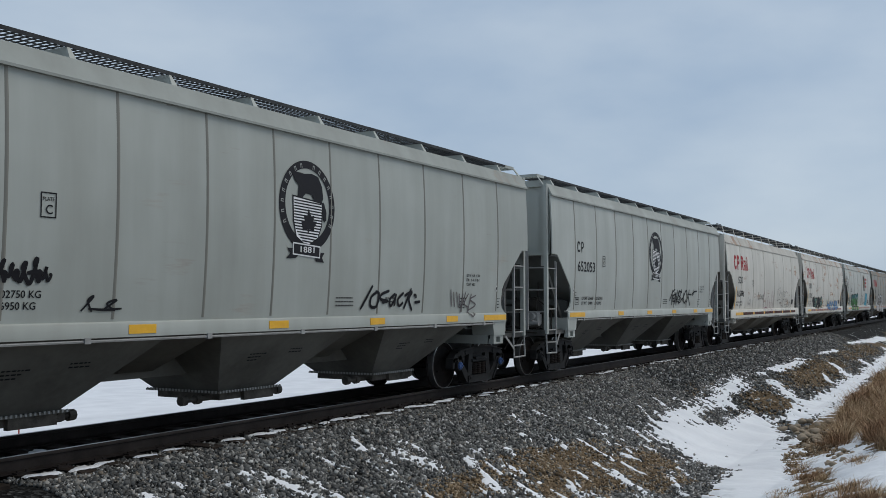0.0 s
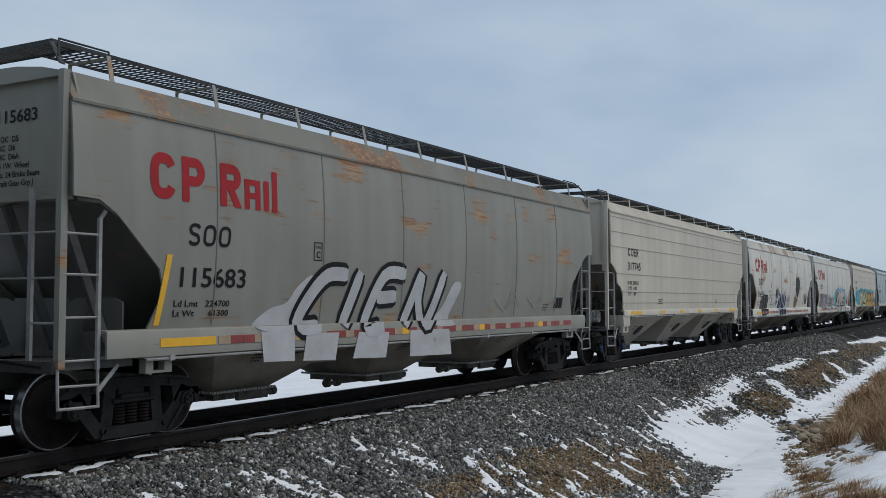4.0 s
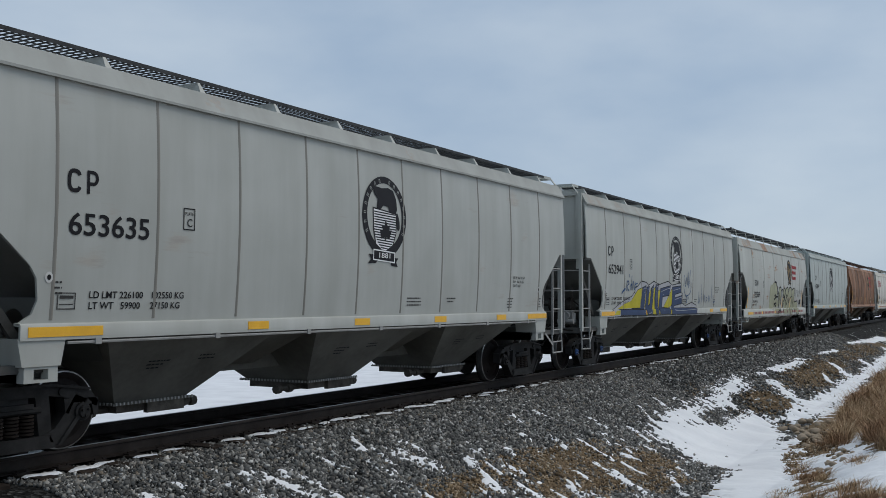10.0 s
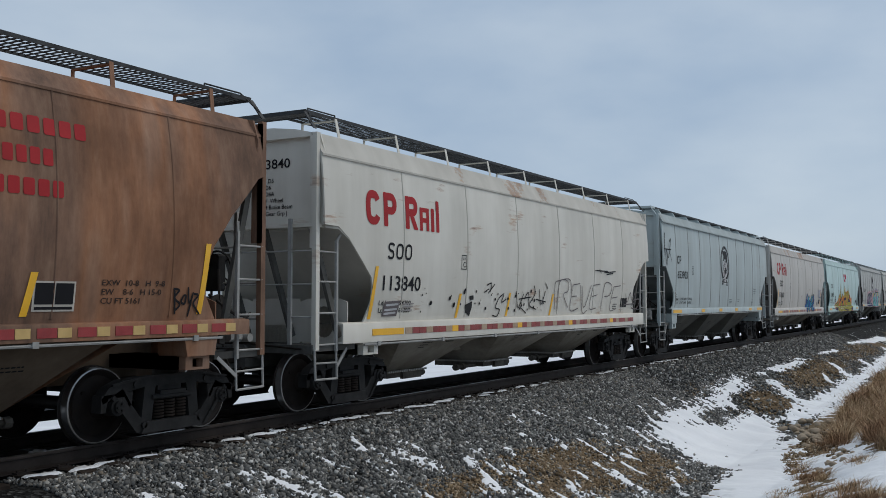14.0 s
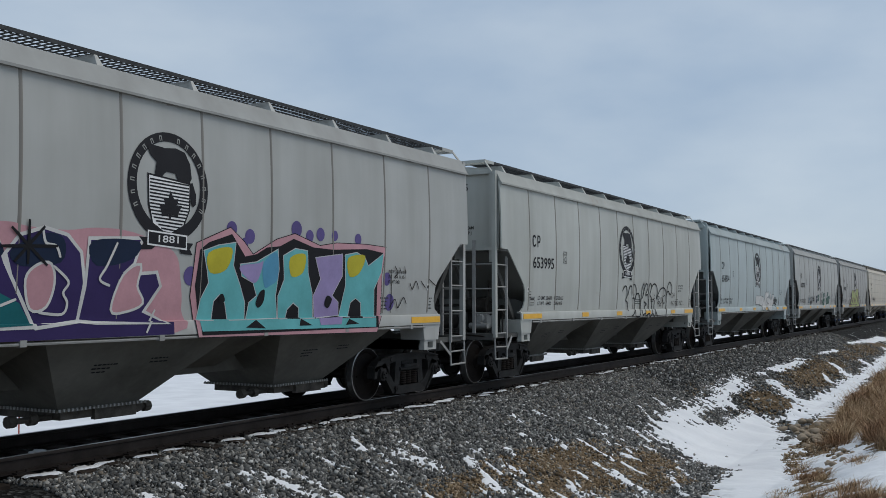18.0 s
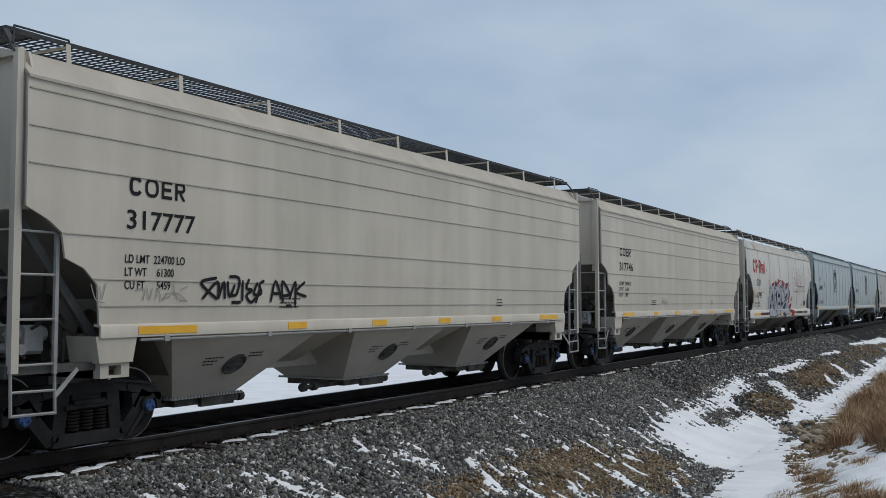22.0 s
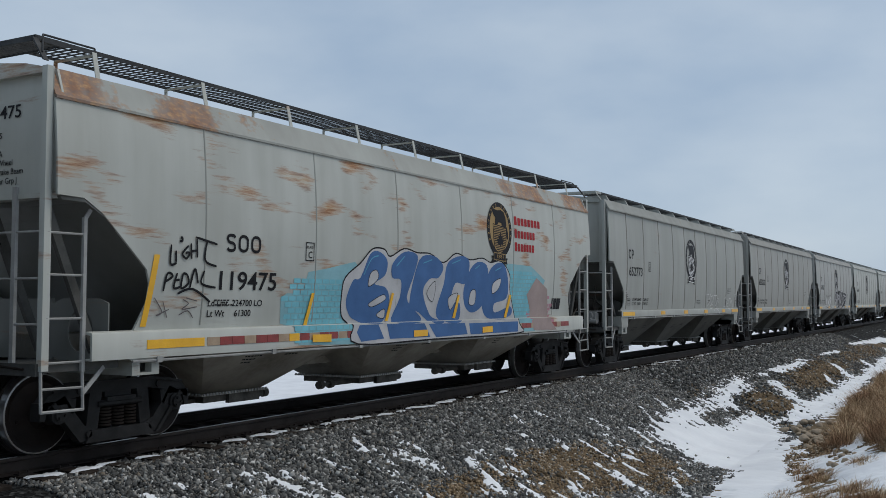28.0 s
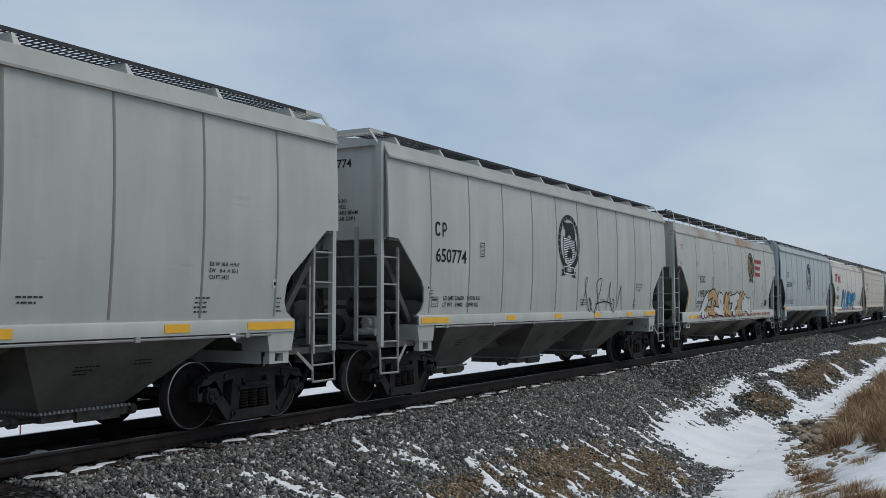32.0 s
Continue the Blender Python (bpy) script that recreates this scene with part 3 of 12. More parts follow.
def grass():
    tx, ty, th = [], [], []
    for outline, want, tall in GRASS_PATCHES:
        ox, oy = np.array([q[0] for q in outline]), np.array([q[1] for q in outline])
        x = ox.min() + (ox.max() - ox.min()) * rng.uniform(0, 1, want * 6) ** (1.5 if want > 1000 else 1.0)
        y = rng.uniform(oy.min(), oy.max(), want * 6)
        ok = (drift(x, y, outline, 0.2) + 0.5 * wave_noise(x, y, 0.6, 61, 2) > 0.1) & (wave_noise(x, y, 0.9, 63, 2) > -0.25)
        x, y = x[ok][:want], y[ok][:want]
        tx.append(x)
        ty.append(y)
        th.append(tall * rng.uniform(0.45, 1.2, len(x)) * (1 + 0.6 * wave_noise(x, y, 0.9, 67, 2)))
    tx, ty, th = np.concatenate(tx), np.concatenate(ty), np.concatenate(th)
    blades = 95
    x, y, h = np.repeat(tx, blades), np.repeat(ty, blades), np.repeat(th, blades)
    n = len(x)
    a = rng.uniform(0, 2 * np.pi, n)
    spread = rng.uniform(0, 0.17, n)
    dx, dy = np.cos(a), np.sin(a)
    x, y = x + dx * spread, y + dy * spread
    h = h * rng.uniform(0.2, 1.0, n) ** 1.3
    # all blades lean with the wind, and outward from their tuft
    lean = rng.uniform(0.1, 1.3, n)
    lx, ly = dx * lean + rng.uniform(-0.35, 0.5, n), dy * lean + rng.uniform(-0.6, 0.3, n)
    wd = rng.uniform(0.002, 0.0045, n) * np.where(x > 30, 1.8, 1.0)
    z = ground_z(x, y)
    sx_, sy_ = -np.sin(a), np.cos(a)
    p = lambda fx, fz, w, g: np.stack([x + lx * h * fx + sx_ * wd * w * g, y + ly * h * fx + sy_ * wd * w * g, z - 0.02 + h * fz], -1)
    q = np.stack([p(0, 0, 1, -1), p(0, 0, 1, 1), p(0.35, 0.6, 0.9, 1), p(0.35, 0.6, 0.9, -1), p(1.0, 0.95, 0.5, 0)], 1)
    tri = np.array([(0, 1, 2), (0, 2, 3), (3, 2, 4)])
    me = quick_mesh("dry_grass", q.reshape(-1, 3), (tri[None] + 5 * np.arange(n)[:, None, None]).reshape(-1, 3))
    me.materials.append(GRASS)
    return tagged(new("dry_grass", me), "tufts of dry reddish-brown winter grass along the snowy ditch", "grass", kind="stuff")


grass()


# ---- track: rails, ties and their snow ----
def rail(y, name):
    prof = [(-0.076, -0.186), (0.076, -0.186), (0.076, -0.174), (0.012, -0.155), (0.010, -0.045), (0.037, -0.036), (0.037, -0.008), (0.030, 0.0), (-0.030, 0.0), (-0.037, -0.008), (-0.037, -0.036), (-0.010, -0.045), (-0.012, -0.155), (-0.076, -0.174)]
    s = Shape()
    cuts = [-900, -200, -60, 0, 40, 100, 200, 400, 900]
    for a, b in zip(cuts, cuts[1:]):
        s.hull([(a, y + p, q) for p, q in prof], [(b, y + p, q) for p, q in prof], 0, False, False)
        for k in range(len(s.f) - len(prof), len(s.f)):
            if k - (len(s.f) - len(prof)) in (7,):
                s.m[k] = 1
    return tagged(part(name, s, [RAILM, RAILTOP]), "long dark steel rail with a polished head on wooden ties", "rail", "rails", "structure")


rail(-0.755, "rail_near")
rail(0.755, "rail_far")

tie_shape = Shape().box(-0.115, 0.115, -1.3, 1.3, -0.37, -0.188, 0, 0.012)
tie_mesh = make_mesh("tie", tie_shape, TIEM)
plate_mesh = make_mesh("tie_plate", Shape().box(-0.09, 0.09, -0.9, -0.62, -0.19, -0.17).rod((-0.06, -0.86, -0.18), (-0.06, -0.86, -0.145), 0.014).rod((0.06, -0.86, -0.18), (0.06, -0.86, -0.145), 0.014), RAILM)


def snow_lump(seed):
    r = random.Random(seed)
    s = Shape()
    n = 14
    rim = []
    lx, ly = r.uniform(0.15, 0.27), r.uniform(0.05, 0.11)
    for i in range(n):
        a = 2 * math.pi * i / n
        k = r.uniform(0.42, 1.15)
        rim.append((lx * k * math.cos(a), ly * k * math.sin(a)))
    lo = [(x, y, -0.01) for x, y in rim]
    mid = [(x * 0.8, y * 0.8, 0.012) for x, y in rim]
    s.hull(lo, mid, 0, True, False)
    s.add(mid + [(0, 0, 0.016)], [(i, (i + 1) % n, n) for i in range(n)], 0, True)
    return make_mesh("snow_cap", s, SNOW)


lumps = [snow_lump(k) for k in range(6)]
ties = tagged(new("ties", None), "dark creosoted wooden ties set in ballast under the rails", "railway ties", kind="structure")
rt = random.Random(5)
for k in range(170):
    x = -6 + 0.53 * k
    tie = part("tie", tie_mesh, None, ties, at=pose(x + rt.uniform(-0.03, 0.03), rt.uniform(-0.04, 0.04), rt.uniform(-0.012, 0.004), 0, 0, rt.uniform(-1, 1)))
    if k < 50:
        part("tie_plate", plate_mesh, None, tie)
    if k < 100 and rt.random() < (0.92 if k < 45 else 0.6):
        if x < 14 and k % 3 == 0:
            part("snow_cap", rt.choice(lumps), None, tie, at=pose(0.1, rt.uniform(-0.5, 0.3), -0.2, 0, 0, 70) @ Matrix.Scale(2.2, 4))
        part("snow_cap", rt.choice(lumps), None, tie, "small cap of snow on the tie end", at=pose(rt.uniform(-0.1, 0.1), -1.12 + rt.uniform(-0.08, 0.12), -0.185, 0, 0, rt.uniform(-20, 20)))


# fieldstones heaped in the ditch
def fieldstone_mesh(seed):
    bm = bmesh.new()
    bmesh.ops.create_icosphere(bm, subdivisions=2, radius=1.0)
    for v in bm.verts:
        k = 1 + 0.5 * noise.noise(v.co * 1.1 + Vector((seed * 7.1, 0, 0)))
        v.co *= k
        v.co.z *= 0.72
    me = bpy.data.meshes.new("fieldstone")
    bm.to_mesh(me)
    bm.free()
    me.materials.append(TANROCK)
    me.polygons.foreach_set("use_smooth", [True] * len(me.polygons))
    return me


rocks = [fieldstone_mesh(k) for k in range(5)]
rr = random.Random(9)
for k in range(62):
    u = rr.random()
    x, y = (26.8 - 4.4 * u + rr.gauss(0, 0.25), -5.92 - 0.98 * u + rr.gauss(0, 0.17)) if k < 50 else (18.4 + rr.gauss(0, 0.6), -7.8 + rr.gauss(0, 0.10))
    r = rr.uniform(0.06, 0.115) * (1.0 if k < 50 else 0.7)
    ob = new("fieldstone", rocks[k % 5])
    ob.matrix_basis = pose(x, y, float(ground_z(x, y)) + r * 0.4 + (rr.uniform(0, 0.14) if k < 50 and k % 2 else 0.0), rr.uniform(-15, 15), rr.uniform(-15, 15), rr.uniform(0, 360)) @ Matrix.Scale(r, 4)
    tagged(ob, "rounded tan fieldstone half buried in snow", "stone", "stones in the ditch")

# marker post behind the track
post = tagged(part("marker_post", Shape().box(-0.035, 0.035, -0.012, 0.012, -0.1, 1.15, 0, 0.006), POSTRED), "thin faded red marker post standing in the snow", "post")
post.matrix_basis = pose(14.03, 8.0, float(ground_z(14.03, 8.0)), 0, 1, 60)


# far tree line on the horizon
def far_woods():
    s, r = Shape(), random.Random(3)
    for k in range(260):
        a = r.uniform(0.1, 1.45)
        d = r.uniform(1500, 1900)
        x, y = d * math.sin(a), d * math.cos(a)
        if math.sin(a * 37) + math.sin(a * 13.3 + 1) < 0.55:
            continue
        for _ in range(5):
            px, py = x + r.uniform(-14, 14), y + r.uniform(-14, 14)
            w, h = r.uniform(3, 7), r.uniform(6, 13)
            n = 6
            ring = [(px + w * math.cos(2 * math.pi * i / n) * r.uniform(0.7, 1.2), py + w * math.sin(2 * math.pi * i / n), -2 + h * 0.25) for i in range(n)]
            top = [(px + (q[0] - px) * 0.5, py + (q[1] - py) * 0.5, -1.5 + h * r.uniform(0.8, 1.0)) for q in ring]
            s.hull([(q[0], q[1], -2.5) for q in ring], ring, 0, False, False)
            s.hull(ring, top, 0)
    return tagged(part("far_woods", s, TREES), "low grey shelterbelt of bare trees on the horizon", "trees", kind="stuff")


far_woods()


# ---- covered hopper cars ----
import collections

# local axes of a car: x along the track, -y the side that faces the road, z up from the rail head
Kind = collections.namedtuple("Kind", "half bow zs band band_y notch sill truck bays board_z board bracket seams ridges wedge_n")
kind = Kind


GREY_KIND = kind(half=7.76, bow=lambda z: 1.626 - 0.05 * ((z - 2.9) / 1.25) ** 2, zs=(1.46, 4.13), band=(4.10, 4.37), band_y=(1.625, 1.49),
                 notch=[(7.76, 2.775), (7.46, 2.765), (6.66, 2.08), (6.57, 1.95), (6.54, 1.72), (6.60, 1.57), (6.75, 1.48)],
                 sill=(6.75, 1.30, 1.475, 1.60), truck=6.45, bays=(-4.0, -0.05, 3.9), board_z=4.585, board=(0.72, 1.27), bracket="wedge",
                 seams=(-6.36, -4.91, -3.46, -2.01, -0.68, 0.64, 1.99, 3.43, 4.88, 6.33), ridges=(), wedge_n=10)
OLD_KIND = kind(half=7.85, bow=lambda z: 1.625 - 0.085 * ((z - 2.75) / 1.3) ** 2, zs=(1.37, 3.93), band=(3.90, 4.25), band_y=(1.57, 1.40),
                notch=[(7.85, 2.85), (7.50, 2.84), (7.24, 2.69), (6.56, 2.09), (6.50, 1.92), (6.52, 1.70), (6.68, 1.384)],
                sill=(7.35, 1.06, 1.37, 1.615), truck=6.5, bays=(-3.95, -0.1, 3.75), board_z=4.585, board=(0.62, 1.27), bracket="strap",
                seams=(-5.6, -3.3, -1.05, 1.2, 3.45, 5.6), ridges=(), wedge_n=9)
TAN_KIND = kind(half=7.70, bow=lambda z: 1.60 - 0.012 * ((z - 2.75) / 1.3) ** 2, zs=(1.46, 4.07), band=(4.05, 4.36), band_y=(1.60, 1.34),
                notch=[(7.70, 2.70), (7.60, 2.70), (7.25, 2.45), (7.20, 2.18), (6.95, 2.08), (6.76, 1.90), (6.72, 1.48)],
                sill=(6.72, 1.31, 1.46, 1.615), truck=6.45, bays=(-4.0, -0.05, 3.9), board_z=4.60, board=(0.60, 1.27), bracket="strap",
                seams=(), ridges=(3.94, 3.55, 3.16, 2.45, 1.97, 1.67), wedge_n=9)
BROWN_KIND = kind(half=8.35, bow=lambda z: 1.64 - 0.15 * ((z - 2.55) / 1.45) ** 2, zs=(1.47, 3.99), band=(3.97, 4.20), band_y=(1.50, 1.36),
                  notch=[(8.35, 3.42), (8.20, 3.36), (7.62, 2.80), (7.30, 2.40), (7.16, 2.10), (7.2, 1.78), (7.4, 1.49)],
                  sill=(8.0, 1.28, 1.47, 1.63), truck=7.1, bays=(-4.4, -0.05, 4.3), board_z=4.53, board=(0.62, 1.27), bracket="strap",
                  seams=(-6.6, -4.9, -3.3, -1.6, 0.0, 1.6, 3.3, 4.9, 6.6), ridges=(), wedge_n=10)


TEAL_KIND = OLD_KIND._replace(half=8.07, notch=[(x + 0.22, z) for x, z in OLD_KIND.notch], sill=(7.65, 1.06, 1.37, 1.615), truck=6.8, bays=(-4.25, 0.2, 4.05), seams=(-5.6, -3.0, -0.75, 1.5, 3.75, 5.9))
OLD_RIBBED_KIND = OLD_KIND._replace(seams=tuple(-6.4 + 1.6 * i for i in range(9)))


def edge_x(k, z):
    """Half length of the side sheet at the height z, with its cut-away corners."""
    pts = sorted((pz, px) for px, pz in k.notch)
    return float(np.interp(z, [p[0] for p in pts], [p[1] for p in pts]))


def side_sheet(k):
    zs = sorted({*np.linspace(k.zs[0], k.zs[1], 15).round(3), *[round(p[1], 3) for p in k.notch if k.zs[0] < p[1] < k.zs[1]]})
    s = Shape()
    rows = [(edge_x(k, z), -k.bow(z), z) for z in zs]
    outer = [(-x, y, z) for x, y, z in rows] + [(x, y, z) for x, y, z in reversed(rows)]
    n = len(rows)
    cols = [-1.0, -0.5, 0.0, 0.5, 1.0]
    grid = [(x * c, y, z) for x, y, z in rows for c in cols]
    back = [(x * c, y + 0.03, z) for x, y, z in rows for c in cols]
    w = len(cols)
    faces = [(i * w + j, i * w + j + 1, (i + 1) * w + j + 1, (i + 1) * w + j) for i in range(n - 1) for j in range(w - 1)]
    s.add(grid, faces, 0, True)
    s.add(back, [f[::-1] for f in faces], 0, True)
    for a in (0, w - 1):
        ring = [(i * w + a, (i + 1) * w + a) for i in range(n - 1)]
        for p, q in ring:
            s.add([grid[p], grid[q], back[q], back[p]], [(0, 1, 2, 3)])
    s.add([grid[0], grid[w - 1], back[w - 1], back[0]], [(0, 1, 2, 3)])
    return s


def seam_strip(k, x):
    """A narrow raised weld rib that follows the bow of the side."""
    s = Shape()
    z0, z1 = k.zs[0] + 0.05, k.zs[1] - 0.03
    w = 0.028 if k.bracket == "wedge" else 0.018
    zs = np.linspace(z0, z1, 9)
    for a, b in zip(zs, zs[1:]):
        ring = lambda z: [(x - w, -k.bow(z) + 0.002, z), (x - 0.006, -k.bow(z) - 0.011, z), (x + 0.006, -k.bow(z) - 0.011, z), (x + w, -k.bow(z) + 0.002, z)]
        s.hull(ring(a), ring(b), 0, False, False)
    return s


def ridge_strip(k, z):
    s = Shape()
    x = edge_x(k, z) - 0.02
    y = -k.bow(z)
    ring = lambda q: [(q, y + 0.002, z + 0.010), (q, y - 0.010, z + 0.002), (q, y - 0.012, z - 0.010), (q, y + 0.002, z - 0.014)]
    return s.hull(ring(-x), ring(x))


def roof_band(k):
    """The eave band with its drip lip."""
    (z0, z1), (y0, y1) = k.band, k.band_y
    prof = [(-y0 + 0.03, z0 - 0.012), (-y0 - 0.012, z0 - 0.012), (-y0 - 0.012, z0 + 0.02), (-y0 + 0.01, z0 + 0.035), (-y1 - 0.02, z1 - 0.03), (-y1, z1), (-y1 + 0.05, z1), (-y0 + 0.05, z0 + 0.03)]
    x = k.half
    return Shape().hull([(-x, y, z) for y, z in prof], [(x, y, z) for y, z in prof])


def roof_sheet(k):
    z1, y1 = k.band[1], k.band_y[1]
    prof = [(-y1 + 0.02, z1 - 0.005), (-y1 * 0.75, z1 + 0.07), (-y1 * 0.45, z1 + 0.12), (0, z1 + 0.135), (y1 * 0.45, z1 + 0.12), (y1 * 0.75, z1 + 0.07), (y1 - 0.02, z1 - 0.005), (y1 - 0.02, z1 - 0.06), (-y1 + 0.02, z1 - 0.06)]
    x = k.half - 0.01
    return Shape().hull([(-x, y, z) for y, z in prof], [(x, y, z) for y, z in prof])


def hatch(k):
    z = k.band[1] + 0.10
    s = Shape().box(-k.half + 0.7, k.half - 0.7, -0.32, 0.32, z, z + 0.11, 0, 0.03)
    for i in range(13):
        x = -k.half + 1.0 + i * (2 * k.half - 2.0) / 12
        s.box(x - 0.03, x + 0.03, -0.36, 0.36, z, z + 0.125)
    return s


def running_board(k):
    """Open steel grating with two edge angles."""
    y0, y1 = k.board
    z = k.board_z
    x = k.half - 0.35
    s = Shape()
    s.box(-x, x, -y1 - 0.004, -y1 + 0.012, z - 0.035, z + 0.012)
    s.box(-x, x, -y0 - 0.008, -y0 + 0.008, z - 0.03, z + 0.004)
    n = int(2 * x / 0.09)
    for i in range(n):
        p = -x + i * 0.09
        s.box(p, p + 0.022, -y1 + 0.012, -y0 - 0.008, z - 0.012, z)
    for j in range(1, 4):
        y = -y1 + j * (y1 - y0) / 4
        s.box(-x, x, y - 0.004, y + 0.004, z - 0.018, z - 0.004)
    return s


def bracket(k):
    z, y1 = k.board_z, k.board[1]
    zr = k.band[1]
    yr = k.band_y[1]
    s = Shape()
    if k.bracket == "wedge":
        s.hull([(-0.02, -y1, z - 0.03), (0.02, -y1, z - 0.03), (0.02, -k.board[0], z - 0.03), (-0.02, -k.board[0], z - 0.03)],
               [(-0.06, -yr + 0.10, zr - 0.02), (0.06, -yr + 0.10, zr - 0.02), (0.06, -yr + 0.4, zr + 0.0), (-0.06, -yr + 0.4, zr + 0.0)])
    else:
        s.bar((0, -yr + 0.05, zr - 0.02), (0, -y1, z - 0.01), 0.065, 0.012, (0, 1, 0))
        s.bar((0, -y1, z - 0.04), (0, -k.board[0], z - 0.04), 0.05, 0.02, (0, 0, 1))
        s.bar((0, -k.board[0], z - 0.04), (0, -k.board[0], zr + 0.05), 0.05, 0.012, (0, 1, 0))
    return s


def end_walk(k):
    """Grating across the car's end with its two down-turned straps."""
    s = Shape()
    x0, x1 = k.half - 0.36, k.half + 0.05
    z, y1 = k.board_z, k.board[1]
    s.box(x1 - 0.012, x1, -y1, y1, z - 0.05, z + 0.012)
    s.box(x0, x0 + 0.012, -y1, y1, z - 0.03, z + 0.005)
    for sgn in (-1, 1):
        s.box(x0, x1, sgn * y1 - 0.01, sgn * y1 + 0.01, z - 0.05, z + 0.012)
        s.bar((x1, sgn * y1, z - 0.02), (x1 + 0.02, sgn * 1.48, z - 0.30), 0.07, 0.02, (0, 1, 0))
    n = 30
    for i in range(n):
        y = -y1 + (i + 0.5) * 2 * y1 / n
        s.box(x0 + 0.012, x1 - 0.012, y - 0.014, y + 0.014, z - 0.02, z)
    # grab hoop above the end of the walk
    for sgn in (-1, 1) if k.bracket == "strap" else ():
        yy = sgn * (y1 - 0.06)
        s.rod((x0 - 0.45, yy, z + 0.055), (x1 - 0.15, yy, z + 0.055), 0.012)
        s.rod((x0 - 0.45, yy, z), (x0 - 0.45, yy, z + 0.055), 0.012)
        s.rod((x1 - 0.15, yy, z + 0.055), (x1 + 0.02, sgn * 1.42, z - 0.2), 0.012)
    return s


def end_wall(k):
    """Upper end sheet and corner angles, at +x."""
    s = Shape()
    z0, z1 = k.notch[0][1], k.band[1]
    x = k.half - 0.12
    prof = [(-1.52, z0), (1.52, z0), (1.55, z1 - 0.3), (1.46, z1 - 0.02), (0.9, z1 + 0.06), (0, z1 + 0.10), (-0.9, z1 + 0.06), (-1.46, z1 - 0.02), (-1.55, z1 - 0.3)]
    s.hull([(x, y, z) for y, z in prof], [(x + 0.03, y, z) for y, z in prof])
    s.box(x, k.half + 0.05, -1.5, 1.5, z0 - 0.03, z0 + 0.02)
    s.box(x + 0.03, x + 0.10, 0.02, 0.12, z0, z1 - 0.02)
    return s


def slope_sheet(k):
    """Sloping end floor above the truck, full width down to the side sheets' foot, at +x."""
    s = Shape()
    (xa, za), (xb, zb) = (k.notch[1][0], k.notch[1][1] - 0.004), (k.bays[2] + 0.62, 0.46)
    zm = 1.62
    xm = edge_x(k, zm) - 0.62
    ring = lambda x, z, y: [(x, -y, z), (x, y, z), (x - 0.03, y, z - 0.04), (x - 0.03, -y, z - 0.04)]
    xn, zn = k.notch[2][0], k.notch[2][1] + 0.004
    wide = lambda z: k.bow(z) - 0.012
    s.hull(ring(k.half - 0.09, k.notch[0][1] - 0.004, wide(za) - 0.06), ring(xa, za, wide(za)))
    s.hull(ring(xa, za, wide(za)), ring(xn, zn, wide(zn)))
    s.hull(ring(xn, zn, wide(zn)), ring(xm, zm, wide(zm)))
    s.hull(ring(xm, zm, wide(zm)), ring(xb, zb, 0.62))
    return s


def bulkhead(k):
    """Upright shear plate over the truck with a round hole towards each side, at +x."""
    s = Shape()
    x = k.sill[0] - 0.42
    for g in (-1, 1):
        cy, cz, ry, rz, n = g * 0.95, 1.38, 0.21, 0.25, 24
        rim = [(cy + ry * math.cos(2 * math.pi * i / n), cz + rz * math.sin(2 * math.pi * i / n)) for i in range(n)]
        out = []
        for py, pz in rim:
            e = max(abs(py - cy) / 0.46, abs(pz - cz) / 0.37)
            out.append((cy + (py - cy) / e, cz + (pz - cz) / e))
        for i in range(n):
            j = (i + 1) % n
            s.hull([(x, *rim[i]), (x, *rim[j]), (x, *out[j]), (x, *out[i])], [(x + 0.02, *rim[i]), (x + 0.02, *rim[j]), (x + 0.02, *out[j]), (x + 0.02, *out[i])])
    s.box(x, x + 0.02, -0.49, 0.49, 1.01, 1.75)
    return s


def end_brace(k):
    x = k.sill[0] - 0.35
    return Shape().bar((k.half - 0.05, 0, k.notch[0][1] - 0.05), (x + 0.1, 0, 1.15), 0.10, 0.06, (0, 1, 0))


def brake_cylinder(k):
    """Brake cylinder lying across the platform, with its push rod and lever, at -x."""
    s = Shape()
    x = -k.sill[0] - 0.18
    s.rod((x, -0.9, 1.62), (x, -0.35, 1.62), 0.155, 16)
    s.rod((x, -0.93, 1.62), (x, -0.9, 1.62), 0.185, 16)
    s.rod((x, -0.37, 1.62), (x, -0.33, 1.62), 0.185, 16)
    s.rod((x, -0.33, 1.62), (x, 0.35, 1.62), 0.03)
    s.bar((x, 0.3, 1.25), (x, 0.36, 1.95), 0.09, 0.025, (1, 0, 0))
    s.box(x + 0.02, x + 0.12, -0.85, -0.4, 1.04, 1.5)
    return s


def air_reservoir(k):
    """Domed two-chamber tank under the cylinder, at -x."""
    s = Shape()
    x = -k.sill[0] - 0.42
    s.lathe([(0.0, -0.45), (0.1, -0.44), (0.17, -0.38), (0.2, -0.28), (0.2, -0.02), (0.215, -0.02), (0.215, 0.02), (0.2, 0.02), (0.2, 0.28), (0.17, 0.38), (0.1, 0.44), (0.0, 0.45)], 18, centre=(x, 0.15, 1.3))
    s.box(x - 0.1, x + 0.1, -0.1, -0.04, 1.02, 1.15)
    s.box(x - 0.1, x + 0.1, 0.34, 0.4, 1.02, 1.15)
    return s


